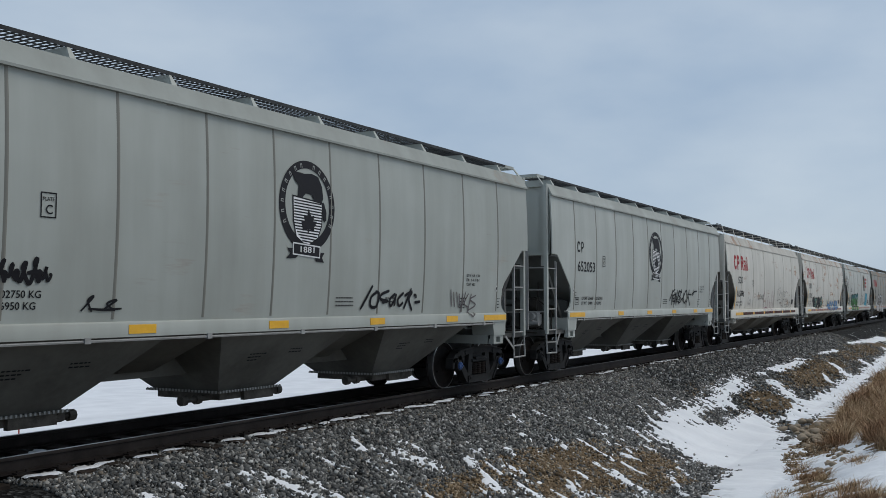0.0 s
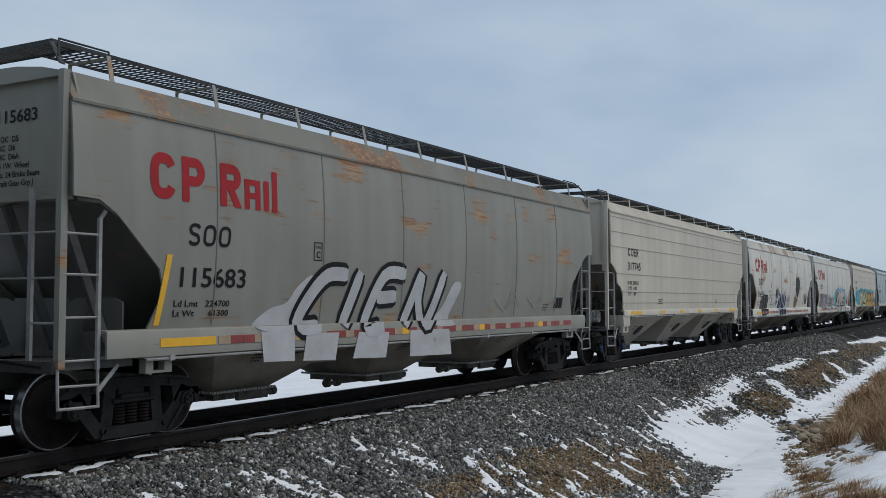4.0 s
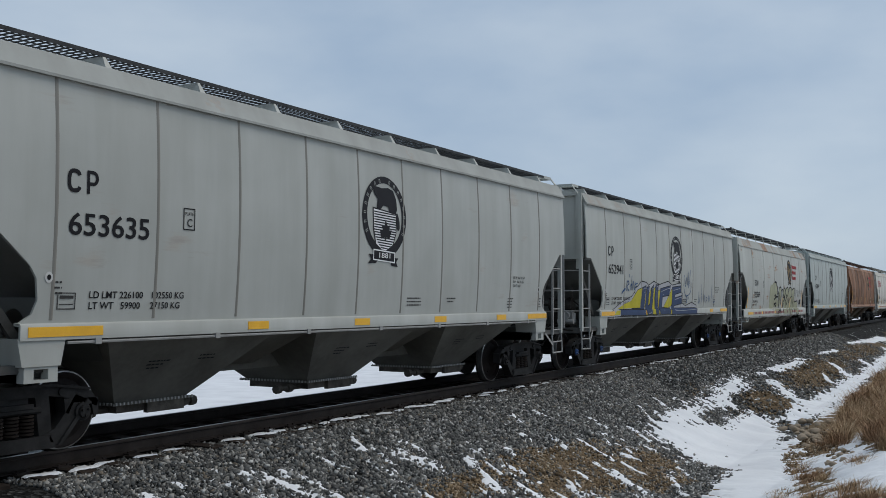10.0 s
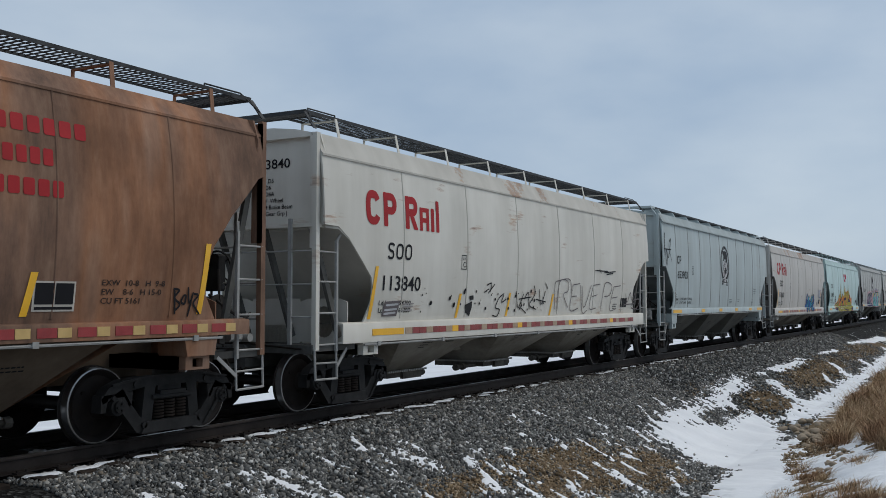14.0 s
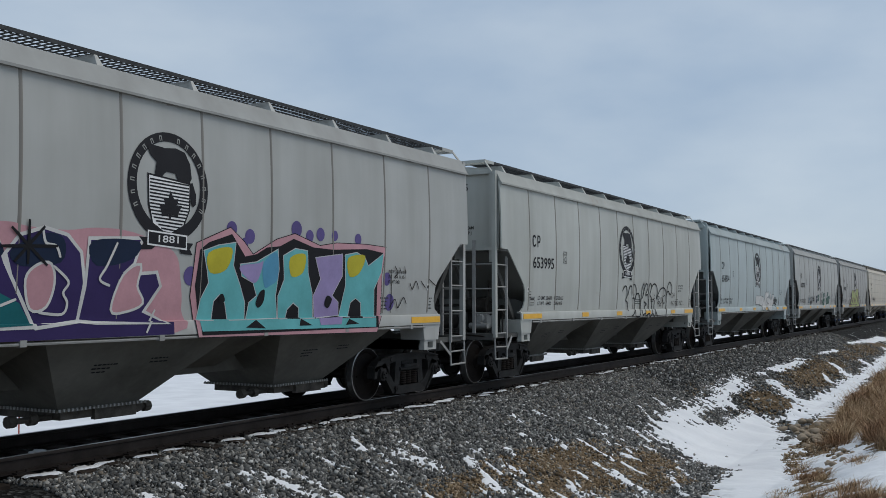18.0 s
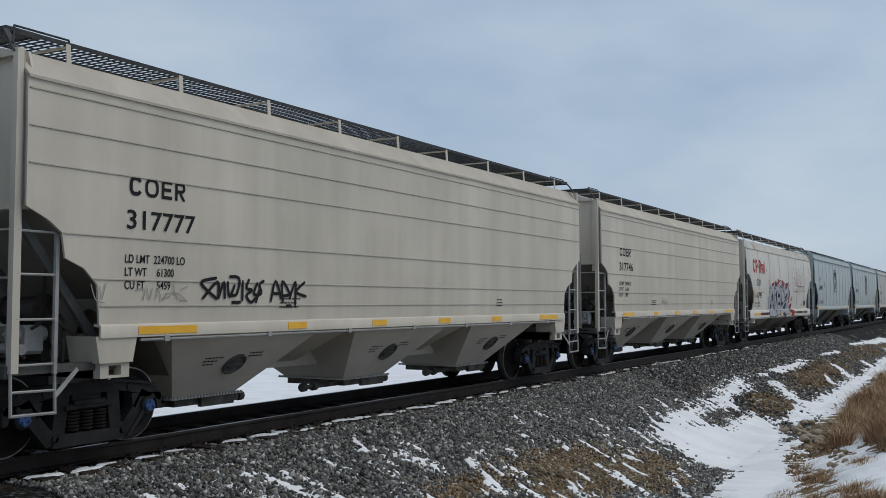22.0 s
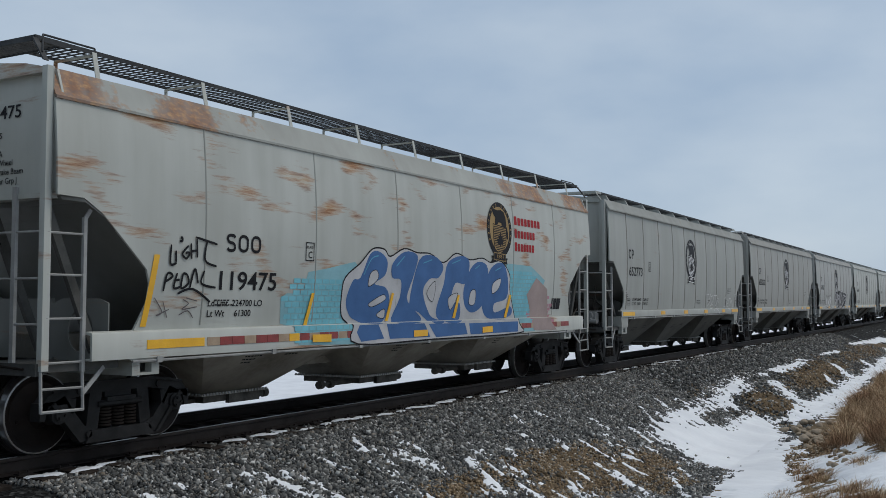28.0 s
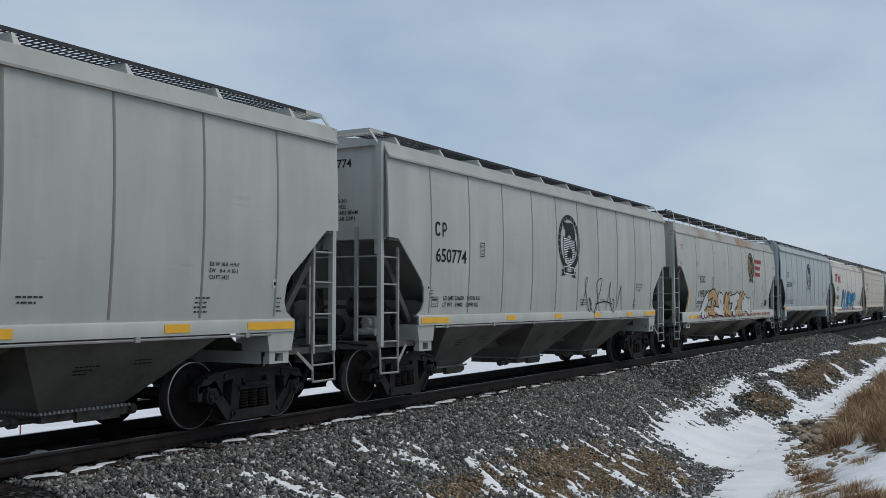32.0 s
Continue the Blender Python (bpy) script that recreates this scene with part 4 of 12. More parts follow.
def control_valve(k):
    """Valve body with its flanged covers and pipes, at -x."""
    s = Shape()
    x = -k.sill[0] - 0.4
    s.box(x - 0.14, x + 0.1, -1.05, -0.78, 1.14, 1.46, 0, 0.04)
    s.rod((x - 0.24, -0.92, 1.36), (x + 0.2, -0.92, 1.36), 0.085, 12)
    s.rod((x - 0.26, -0.92, 1.22), (x - 0.1, -0.92, 1.22), 0.07, 12)
    s.rod((x - 0.22, -1.12, 1.2), (x - 0.22, -0.7, 1.2), 0.06, 10)
    for i in range(6):
        a = 2 * math.pi * i / 6
        s.rod((x - 0.26, -0.92 + 0.07 * math.cos(a), 1.36 + 0.07 * math.sin(a)), (x - 0.24, -0.92 + 0.07 * math.cos(a), 1.36 + 0.07 * math.sin(a)), 0.014)
    return s


def end_pipes(k):
    """Bent air pipes and rods on the platform, at -x."""
    s = Shape()
    x = -k.sill[0] - 0.3
    runs = [[(x - 0.35, -1.2, 1.12), (x - 0.35, 1.2, 1.12)], [(x - 0.05, -0.92, 1.3), (x + 0.1, -0.92, 1.75), (x + 0.12, -0.92, 2.15)], [(x, -0.75, 1.3), (x + 0.02, -0.6, 1.1), (x + 0.02, 0.9, 1.1)],
            [(x + 0.1, -1.25, 1.05), (x + 0.1, -1.25, 1.5), (x + 0.18, -0.8, 1.8)], [(x - 0.2, -1.1, 1.42), (x - 0.1, -1.3, 1.55), (x + 0.2, -1.3, 1.35)], [(x - 0.45, -0.5, 1.1), (x - 0.5, -0.5, 0.9), (x - 0.75, -0.45, 0.6)]]
    for q in runs:
        for a, b in zip(q, q[1:]):
            s.rod(a, b, 0.019)
    return s


def platform(k):
    """End sill, deck and pulling gear at +x."""
    s = Shape()
    x0, x1 = k.sill[0] - 0.5, k.half + 0.12
    s.box(x1 - 0.10, x1, -1.48, 1.48, 0.93, 1.06)
    s.box(x0, x1 - 0.1, -1.48, -1.38, 0.96, 1.05)
    s.box(x0, x1 - 0.1, 1.38, 1.48, 0.96, 1.05)
    s.box(x0 + 0.2, x1 - 0.1, -0.9, 0.9, 1.0, 1.04)
    s.box(x0 - 1.0, x1 + 0.05, -0.27, 0.27, 0.68, 1.04, 0, 0.03)
    return s


def coupler(k):
    s = Shape()
    x = k.half + 0.15
    s.box(x, x + 0.45, -0.07, 0.07, 0.76, 0.92, 0, 0.02)
    s.prism([(x + 0.42, 0.68), (x + 0.72, 0.68), (x + 0.74, 1.0), (x + 0.42, 1.0)], -0.16, 0.13)
    s.rod((x + 0.05, -0.2, 0.7), (x + 0.3, -0.28, 0.42), 0.022)
    s.rod((x + 0.3, -0.28, 0.42), (x + 0.62, -0.18, 0.40), 0.022)
    s.rod((x - 0.02, -0.1, 1.08), (x - 0.02, -1.3, 1.0), 0.014)
    return s


def side_sill(k):
    hx, z0, z1, y = k.sill
    prof = [(-y, z0), (-y, z1 - 0.02), (-y + 0.015, z1), (-y + 0.11, z1 + 0.012), (-y + 0.11, z1 - 0.02), (-y + 0.03, z1 - 0.03), (-y + 0.03, z0 + 0.02), (-y + 0.16, z0 + 0.02), (-y + 0.16, z0)]
    s = Shape().hull([(-hx, p, q) for p, q in prof], [(hx, p, q) for p, q in prof])
    return s


def air_pipe(k):
    hx, z0, z1, y = k.sill
    s = Shape().rod((-hx + 0.6, -y + 0.02, z0 - 0.035), (hx - 0.5, -y + 0.02, z0 - 0.035), 0.018)
    for i in range(7):
        x = -hx + 1.0 + i * (2 * hx - 2.0) / 6
        s.box(x - 0.04, x + 0.04, -y - 0.01, -y + 0.06, z0 - 0.06, z0 + 0.01)
    return s


def bolster_pad(k):
    """Jacking pad and bolster end over the truck, at +x on the near side."""
    hx, z0, z1, y = k.sill
    x = k.truck
    s = Shape().prism([(x - 0.28, z0 + 0.02), (x + 0.32, z0 + 0.02), (x + 0.26, 1.03), (x - 0.22, 1.03)], -y + 0.02, -y + 0.5)
    s.box(x - 0.24, x + 0.22, -1.45, 1.45, 0.86, 1.03)
    for a, b, c, d in ((-0.2, 0.22, 0.86, 0.89), (-0.2, 0.22, 1.0, 1.03), (-0.2, -0.08, 0.89, 1.0), (0.1, 0.22, 0.89, 1.0)):
        s.box(x + a, x + b, -1.56, -1.44, c, d)
    return s


def centre_sill(k):
    return Shape().box(-k.sill[0] + 0.4, k.sill[0] - 0.4, -0.28, 0.28, 0.68, 1.32)


def bay(k):
    """One hopper: four sloping sheets that narrow to a flanged outlet."""
    s = Shape()
    zt, zb = k.sill[1] + 0.05, 0.43
    top = [(-1.57, -1.54, zt), (1.57, -1.54, zt), (1.57, 1.54, zt), (-1.57, 1.54, zt)]
    bot = [(-0.62, -0.62, zb), (0.62, -0.62, zb), (0.62, 0.62, zb), (-0.62, 0.62, zb)]
    return s.hull(top, bot)


def bay_flange():
    s = Shape().box(-0.70, 0.70, -0.70, 0.70, 0.405, 0.43)
    for i in range(22):
        x = -0.66 + i * 1.32 / 21
        s.box(x - 0.013, x + 0.013, -0.712, -0.698, 0.41, 0.445, 1)
        s.box(-0.712, -0.698, x - 0.013, x + 0.013, 0.41, 0.445, 1)
    return s


def saddle(k):
    """Ridge sheet between two hoppers, over the centre sill."""
    z = k.sill[1] + 0.04
    a = [(-0.62, -1.40, z), (0.62, -1.40, z), (0.62, 1.40, z), (-0.62, 1.40, z)]
    b = [(-0.30, -0.42, 0.78), (0.30, -0.42, 0.78), (0.30, 0.42, 0.78), (-0.30, 0.42, 0.78)]
    return Shape().hull(a, b)


def bay_print(k, seed=3):
    """Stencilled notes on the slope of a hopper, as plain bars."""
    r = random.Random(seed)
    zt, zb = k.sill[1] + 0.05, 0.43
    s = Shape()
    for x0, z0, rows in ((-0.6, 0.96, 3), (0.2, 1.0, 2)):
        for j in range(rows):
            x, z = x0 + r.uniform(0, 0.1), z0 - j * 0.045
            end = x0 + r.uniform(0.2, 0.45)
            while x < end:
                w = r.uniform(0.03, 0.07)
                y = lambda q: -(0.62 + 0.92 * (q - zb) / (zt - zb)) - 0.008
                s.add([(x, y(z), z), (x + w, y(z), z), (x + w, y(z + 0.017), z + 0.017), (x, y(z + 0.017), z + 0.017)], [(0, 1, 2, 3)])
                x += w + 0.015
    return s


def outlet(k):
    """Discharge gate with its rack, shaft and capstans."""
    s = Shape()
    s.box(-0.56, 0.56, -0.60, 0.60, 0.30, 0.405)
    s.box(-0.1, 0.56, -0.66, -0.59, 0.27, 0.40)
    far = -1.5 if k.bracket == "strap" else -1.15
    s.rod((far + 0.05, -0.42, 0.33), (0.95, -0.42, 0.33), 0.036, 8)
    for x in (far, far + 0.28, 0.72, 0.9):
        s.rod((x, -0.42, 0.33), (x + 0.1, -0.42, 0.33), 0.07, 8)
    s.rod((0.62, -0.62, 0.36), (0.62, 0.6, 0.36), 0.03, 8)
    s.box(0.56, 0.72, -0.6, -0.3, 0.3, 0.42)
    return s


def corner_post(k):
    s = Shape()
    x = k.half + 0.04
    s.box(x - 0.045, x + 0.045, -1.53, -1.45, 0.98, k.band[1] - 0.02)
    s.box(x - 0.045, x - 0.03, -1.53, -1.35, 2.5, k.band[1] - 0.05)
    return s


def side_ladder(k):
    """Inner stile of the side ladder with its stirrup step."""
    s = Shape()
    xp, xi = k.half + 0.04, k.half - 0.46
    s.box(xi - 0.022, xi + 0.022, -1.53, -1.49, 0.95, 2.64)
    s.bar((xi, -1.51, 2.62), (xi - 0.06, -1.56, 2.76), 0.045, 0.02, (0, 1, 0))
    s.rod((xp + 0.03, -1.5, 1.0), (xp + 0.03, -1.52, 0.54), 0.018)
    s.rod((xi - 0.01, -1.5, 1.0), (xi - 0.01, -1.52, 0.53), 0.018)
    s.rod((xi - 0.01, -1.52, 0.54), (xp + 0.03, -1.52, 0.55), 0.018)
    s.rod((xi - 0.01, -1.51, 0.78), (xp + 0.03, -1.51, 0.79), 0.015)
    s.bar((xi - 0.35, -1.47, 1.0), (xi - 0.01, -1.52, 0.72), 0.05, 0.015, (0, 1, 0))
    return s


def rung(length):
    return Shape().rod((-length / 2, 0, 0), (length / 2, 0, 0), 0.014).rod((-length / 2, 0, 0), (-length / 2 + 0.03, 0, 0), 0.022).rod((length / 2 - 0.03, 0, 0), (length / 2, 0, 0), 0.022)


def end_ladder(k):
    s = Shape()
    x = k.half + 0.06
    s.box(x - 0.02, x + 0.02, -1.06, -1.0, 1.0, 2.95)
    s.rod((x, -1.03, 2.46), (x, 1.03, 2.46), 0.014)
    s.rod((x, 1.0, 1.0), (x, 1.0, 2.8), 0.02)
    s.rod((x, -1.03, 1.96), (x, 1.0, 1.96), 0.012)
    return s


def brake_wheel(k):
    s = Shape()
    x, y, z = k.half + 0.12, -0.62, 2.15
    n = 20
    for i in range(n):
        a, b = 2 * math.pi * i / n, 2 * math.pi * (i + 1) / n
        s.rod((x, y + 0.27 * math.cos(a), z + 0.27 * math.sin(a)), (x, y + 0.27 * math.cos(b), z + 0.27 * math.sin(b)), 0.016, 5)
    for i in range(5):
        a = 2 * math.pi * i / 5
        s.rod((x, y, z), (x, y + 0.27 * math.cos(a), z + 0.27 * math.sin(a)), 0.012, 5)
    s.box(x - 0.16, x - 0.02, y - 0.18, y + 0.18, z - 0.3, z + 0.22, 0, 0.03)
    s.rod((x - 0.1, y, z - 0.3), (x - 0.1, y, 1.0), 0.02)
    return s


# ---- trucks ----
def side_frame():
    """Cast frame: deep top chord, raking arms round two windows, columns, spring seat and pedestal jaws."""
    s = Shape()
    y0, y1 = -1.14, -0.98
    s.prism([(-1.12, 0.56), (-1.02, 0.68), (-0.80, 0.765), (-0.45, 0.785), (0.45, 0.785), (0.80, 0.765), (1.02, 0.68), (1.12, 0.56), (1.10, 0.50), (0.84, 0.60), (0.45, 0.665), (-0.45, 0.665), (-0.84, 0.60), (-1.10, 0.50)], y0, y1)
    s.prism([(-0.98, 0.725), (-0.45, 0.80), (0.45, 0.80), (0.98, 0.725), (0.98, 0.70), (0.45, 0.77), (-0.45, 0.77), (-0.98, 0.70)], y0 - 0.035, y0)
    for g in (-1, 1):
        # arm from the jaw down to the spring seat, column beside the springs, window between them
        s.prism([(g * 0.80, 0.66), (g * 0.98, 0.58), (g * 0.80, 0.40), (g * 0.56, 0.13), (g * 0.36, 0.10), (g * 0.36, 0.24), (g * 0.52, 0.30), (g * 0.66, 0.46)], y0, y1)
        s.prism([(g * 0.95, 0.60), (g * 0.99, 0.56), (g * 0.60, 0.12), (g * 0.55, 0.12)], y0 - 0.03, y0)
        s.prism([(g * 0.26, 0.70), (g * 0.44, 0.70), (g * 0.46, 0.52), (g * 0.50, 0.20), (g * 0.33, 0.20)], y0 + 0.01, y1)
        s.prism([(g * 0.64, 0.62), (g * 1.12, 0.60), (g * 1.13, 0.40), (g * 1.06, 0.40), (g * 1.02, 0.565), (g * 0.77, 0.565), (g * 0.70, 0.44), (g * 0.66, 0.47)], y0, y1)
        s.rod((g * 0.60, y0 - 0.02, 0.70), (g * 0.60, y0 + 0.02, 0.70), 0.045, 10)
        s.rod((g * 0.47, y0 - 0.03, 0.20), (g * 0.47, y0 + 0.02, 0.20), 0.04, 8)
    s.prism([(-0.52, 0.10), (0.52, 0.10), (0.44, 0.24), (-0.44, 0.24)], y0 - 0.03, y1 + 0.05)
    return s


def springs():
    s = Shape()
    for i in range(6):
        z = 0.265 + i * 0.038
        ring = lambda r, q: [(r * math.cos(2 * math.pi * j / 10), -1.08 + r * math.sin(2 * math.pi * j / 10), q) for j in range(10)]
        s.hull(ring(0.05, z - 0.016), ring(0.085, z), 0, True, False)
        s.hull(ring(0.085, z), ring(0.085, z + 0.022), 0, True, False)
        s.hull(ring(0.085, z + 0.022), ring(0.05, z + 0.022), 0, True, False)
    return s


def spring_cap():
    s = Shape()
    s.box(-0.33, 0.33, -1.16, -0.95, 0.49, 0.56, 0, 0.02)
    s.box(-0.22, 0.22, -1.17, -1.02, 0.55, 0.60)
    return s


def bolster():
    return Shape().box(-0.20, 0.20, -1.1, 1.1, 0.50, 0.72, 0, 0.03).rod((0, 0, 0.7), (0, 0, 0.86), 0.2, 14).box(0.32, 0.40, -0.95, 0.95, 0.36, 0.46).box(-0.40, -0.32, -0.95, 0.95, 0.36, 0.46)


def wheelset(blue):
    """Two wheels on an axle; turns about its own y axis."""
    s = Shape()
    for g in (-1, 1):
        prof = [(0.10, -0.90), (0.14, -0.88), (0.16, -0.84), (0.36, -0.79), (0.405, -0.815), (0.435, -0.82), (0.452, -0.815), (0.457, -0.76), (0.460, -0.715), (0.484, -0.70), (0.480, -0.68), (0.43, -0.68), (0.40, -0.71), (0.16, -0.72), (0.10, -0.68)]
        mats = [0, 0, 0, 0, 0, 1, 1, 1, 0, 0, 0, 0, 0, 0]
        s.lathe([(r, -g * a) for r, a in prof], 36, 0, mats=mats)
        # bearing and end cap with three bolts
        s.lathe([(0.0, g * 1.20), (0.07, g * 1.20), (0.075, g * 1.17), (0.105, g * 1.165), (0.115, g * 1.0), (0.08, g * 0.98)], 16, 2, mats=[2, 2, 3, 3, 3])
        for i in range(3):
            a = 2 * math.pi * i / 3
            s.rod((0.045 * math.cos(a), g * 1.19, 0.045 * math.sin(a)), (0.045 * math.cos(a), g * 1.225, 0.045 * math.sin(a)), 0.016, 6, 2)
    s.rod((0, -1.0, 0), (0, 1.0, 0), 0.085, 14)
    # casting marks on the plate
    for i in range(2):
        a = math.pi * i + 0.4
        for g in (-1, 1):
            s.rod((0.28 * math.cos(a), g * 0.80, 0.28 * math.sin(a)), (0.28 * math.cos(a), g * 0.825, 0.28 * math.sin(a)), 0.025, 8)
    return make_mesh("wheelset", s, [WHEEL, TREAD, BLUECAP if blue else TRUCK, TRUCK])


FLIP_X, FLIP_Y = Matrix.Diagonal((-1, 1, 1, 1)), Matrix.Diagonal((1, -1, 1, 1))


def mirrored(shape, fx, fy):
    s = Shape()
    s.f, s.m, s.s = shape.f, shape.m, shape.s
    s.v = [(x * (-1 if fx else 1), y * (-1 if fy else 1), z) for x, y, z in shape.v]
    return s


TRUCK_MESH = {}


def truck_meshes():
    TRUCK_MESH.update(bolster=make_mesh("bogie", bolster(), TRUCK), wheels=wheelset(False), blue_wheels=wheelset(True))
    for fy in (0, 1):
        TRUCK_MESH["frame", fy] = make_mesh("side_frame", mirrored(side_frame(), 0, fy), TRUCK)
    TRUCK_MESH.update(spring=make_mesh("spring", springs(), RUSTY), cap=make_mesh("spring_cap", spring_cap(), TRUCK))


truck_meshes()
WHEELSETS = []


def add_truck(car, x, blue):
    bogie = part("bogie", TRUCK_MESH["bolster"], None, car, "black cast steel four-wheel truck", at=pose(x, 0, 0))
    for fy in (0, 1):
        part("side_frame", TRUCK_MESH["frame", fy], None, bogie)
    part("spring_cap", TRUCK_MESH["cap"], None, bogie)
    for sx_ in (-0.19, 0.0, 0.19):
        part("spring", TRUCK_MESH["spring"], None, bogie, at=pose(sx_, 0, 0))
    for g in (-1, 1):
        w = part("wheelset", TRUCK_MESH["blue_wheels" if blue else "wheels"], None, bogie)
        # the axle's place sits in the parent inverse, so that all wheelsets share one rolling turn
        w.matrix_parent_inverse = pose(g * 0.889, 0, 0.457)
        WHEELSETS.append(w)


CACHE = {}


def shared(k, name, build, materials, fx=0, fy=0):
    key = (k.half, k.zs, k.seams, name, fx, fy)
    if key not in CACHE:
        CACHE[key] = make_mesh(name, mirrored(build(), fx, fy), materials)
    return CACHE[key]


def build_car(k, colour, under, blue, end_tone=0.0):
    """A covered hopper with all its parts; colour is its paint, and the alpha its rust; the last argument replaces how
    far its sheltered end sheets are darkened.
    """
    car = new("covered_hopper_car", None)
    S = lambda name, build, mats, fx=0, fy=0, **kw: part(name, shared(k, kw.pop("tag", name), build, mats, fx, fy), None, car, **kw)
    coat = BROWNCOAT if k.half > 8.2 else PAINT
    plain = (*colour[:3], colour[3] * 0.6)
    ends = ENDM
    # car paint darkened for slope sheets and bulkheads: shade put into their colour
    shaded = (*(c * (end_tone or (0.30 if k.bracket == "wedge" else 0.36)) for c in colour[:3]), 0.12)
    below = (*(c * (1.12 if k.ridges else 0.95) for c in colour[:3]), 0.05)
    for fy in (0, 1):
        S("side_sheet", lambda: side_sheet(k), coat, 0, fy, colour=colour)
        # eave colour scaled down to offset the sky light on its sloped face
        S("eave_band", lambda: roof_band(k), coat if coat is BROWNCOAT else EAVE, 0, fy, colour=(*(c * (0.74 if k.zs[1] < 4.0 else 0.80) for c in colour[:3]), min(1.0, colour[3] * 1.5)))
        S("side_sill", lambda: side_sill(k), coat, 0, fy, colour=plain)
        S("running_board", lambda: running_board(k), GRATE, 0, fy)
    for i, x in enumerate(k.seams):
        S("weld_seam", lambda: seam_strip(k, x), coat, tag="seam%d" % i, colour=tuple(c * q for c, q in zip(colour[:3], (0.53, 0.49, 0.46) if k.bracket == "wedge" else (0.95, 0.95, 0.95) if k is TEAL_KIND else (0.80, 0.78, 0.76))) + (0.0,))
    # ridges coloured dark to stand in for the shadow line below each lip
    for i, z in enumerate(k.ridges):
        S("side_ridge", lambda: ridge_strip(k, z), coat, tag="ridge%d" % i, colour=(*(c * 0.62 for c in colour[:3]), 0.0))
    S("roof", lambda: roof_sheet(k), coat, colour=(*colour[:3], min(1, colour[3] * 1.3)))
    S("trough_hatch", lambda: hatch(k), coat, colour=plain)
    S("air_pipe", lambda: air_pipe(k), LADDER)
    for i in range(k.wedge_n):
        x = -k.half + 0.75 + i * (2 * k.half - 1.5) / (k.wedge_n - 1)
        part("walk_bracket", shared(k, "bracket", lambda: bracket(k), coat), None, car, colour=plain, at=pose(x, 0, 0))
    for fx in (0, 1):
        S("end_walk", lambda: end_walk(k), GRATE if k.bracket == "strap" else coat, fx, colour=plain)
        S("end_wall", lambda: end_wall(k), coat, fx, colour=plain)
        S("slope_sheet", lambda: slope_sheet(k), coat, fx, colour=shaded)
        S("bulkhead", lambda: bulkhead(k), coat, fx, colour=shaded)
        S("end_platform", lambda: platform(k), ends, fx)
        for y in (-1.35, -0.45, 0.45, 1.35):
            part("end_brace", shared(k, "brace", lambda: end_brace(k), ends, fx), None, car, at=pose(0, y, 0))
        S("coupler", lambda: coupler(k), RUSTY, fx)
        S("end_ladder", lambda: end_ladder(k), LADDER, fx)
        for fy in (0, 1):
            S("corner_post", lambda: corner_post(k), coat, fx, fy, colour=plain)
            lad = S("side_ladder", lambda: side_ladder(k), LADDER, fx, fy)
            S("bolster_pad", lambda: bolster_pad(k), coat, fx, fy, colour=plain)
            if fy == 0:
                g = -1 if fx else 1
                for z in (1.06, 1.53, 2.0, 2.45):
                    part("rung", shared(k, "rung", lambda: rung(0.5), LADDER), None, lad, at=pose(g * (k.half - 0.21), -1.51, z))
        g = -1 if fx else 1
        for z in (1.0, 1.47, 1.96, 2.46):
            part("grab_iron", shared(k, "rung", lambda: rung(0.5), LADDER), None, car, at=pose(g * (k.half + 0.06), -1.25, z, 0, 0, 90))
    gear_end = 1 if k.zs[1] < 4.0 else 0
    S("brake_wheel", lambda: brake_wheel(k), TRUCK)
    S("brake_cylinder", lambda: brake_cylinder(k), GEAR, gear_end)
    S("air_reservoir", lambda: air_reservoir(k), GEAR, gear_end)
    S("control_valve", lambda: control_valve(k), LADDER, gear_end)
    S("pipework", lambda: end_pipes(k), GEAR, gear_end)
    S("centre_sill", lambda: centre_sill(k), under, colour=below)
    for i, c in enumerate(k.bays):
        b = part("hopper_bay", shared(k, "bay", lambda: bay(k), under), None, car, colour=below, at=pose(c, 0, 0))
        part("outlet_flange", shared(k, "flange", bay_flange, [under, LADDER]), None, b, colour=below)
        part("outlet_gate", shared(k, "outlet", lambda: outlet(k), DUSTY), None, b)
        part("stencil", shared(k, "bay_print", lambda: bay_print(k), BLACK), None, b)
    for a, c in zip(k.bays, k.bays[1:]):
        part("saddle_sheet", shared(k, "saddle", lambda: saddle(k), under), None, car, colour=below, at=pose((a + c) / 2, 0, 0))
    for g in (-1, 1):
        add_truck(car, g * k.truck, blue)
    return car


# ---- lettering, emblems and spray paint ----
FADED = ink(0.06, 0.06, 0.06)
def flat_text(body, size, squeeze=1.0, fat=0.0, spacing=1.0, shear=0.0):
    """Vertices and faces of text in a plane, from the built-in font."""
    cu = bpy.data.curves.new("lettering", "FONT")
    cu.body, cu.size, cu.offset, cu.space_character, cu.shear = body, size, fat, spacing, shear
    cu.resolution_u, cu.fill_mode, cu.space_line = 3, "BOTH", 1.1
    ob = bpy.data.objects.new("lettering", cu)
    me = bpy.data.meshes.new_from_object(ob)
    v = [(p.co.x * squeeze, p.co.y) for p in me.vertices]
    f = [tuple(p.vertices) for p in me.polygons]
    bpy.data.objects.remove(ob)
    bpy.data.curves.remove(cu)
    bpy.data.meshes.remove(me)
    return v, f


def fitted(v, w, h):
    """Scales flat vertices to fill a box of w by h from the origin; a side of None keeps its proportion."""
    xs, ys = [p[0] for p in v], [p[1] for p in v]
    sy = h / (max(ys) - min(ys))
    sx = w / (max(xs) - min(xs)) if w else sy
    return [((x - min(xs)) * sx, (y - min(ys)) * sy) for x, y in v]


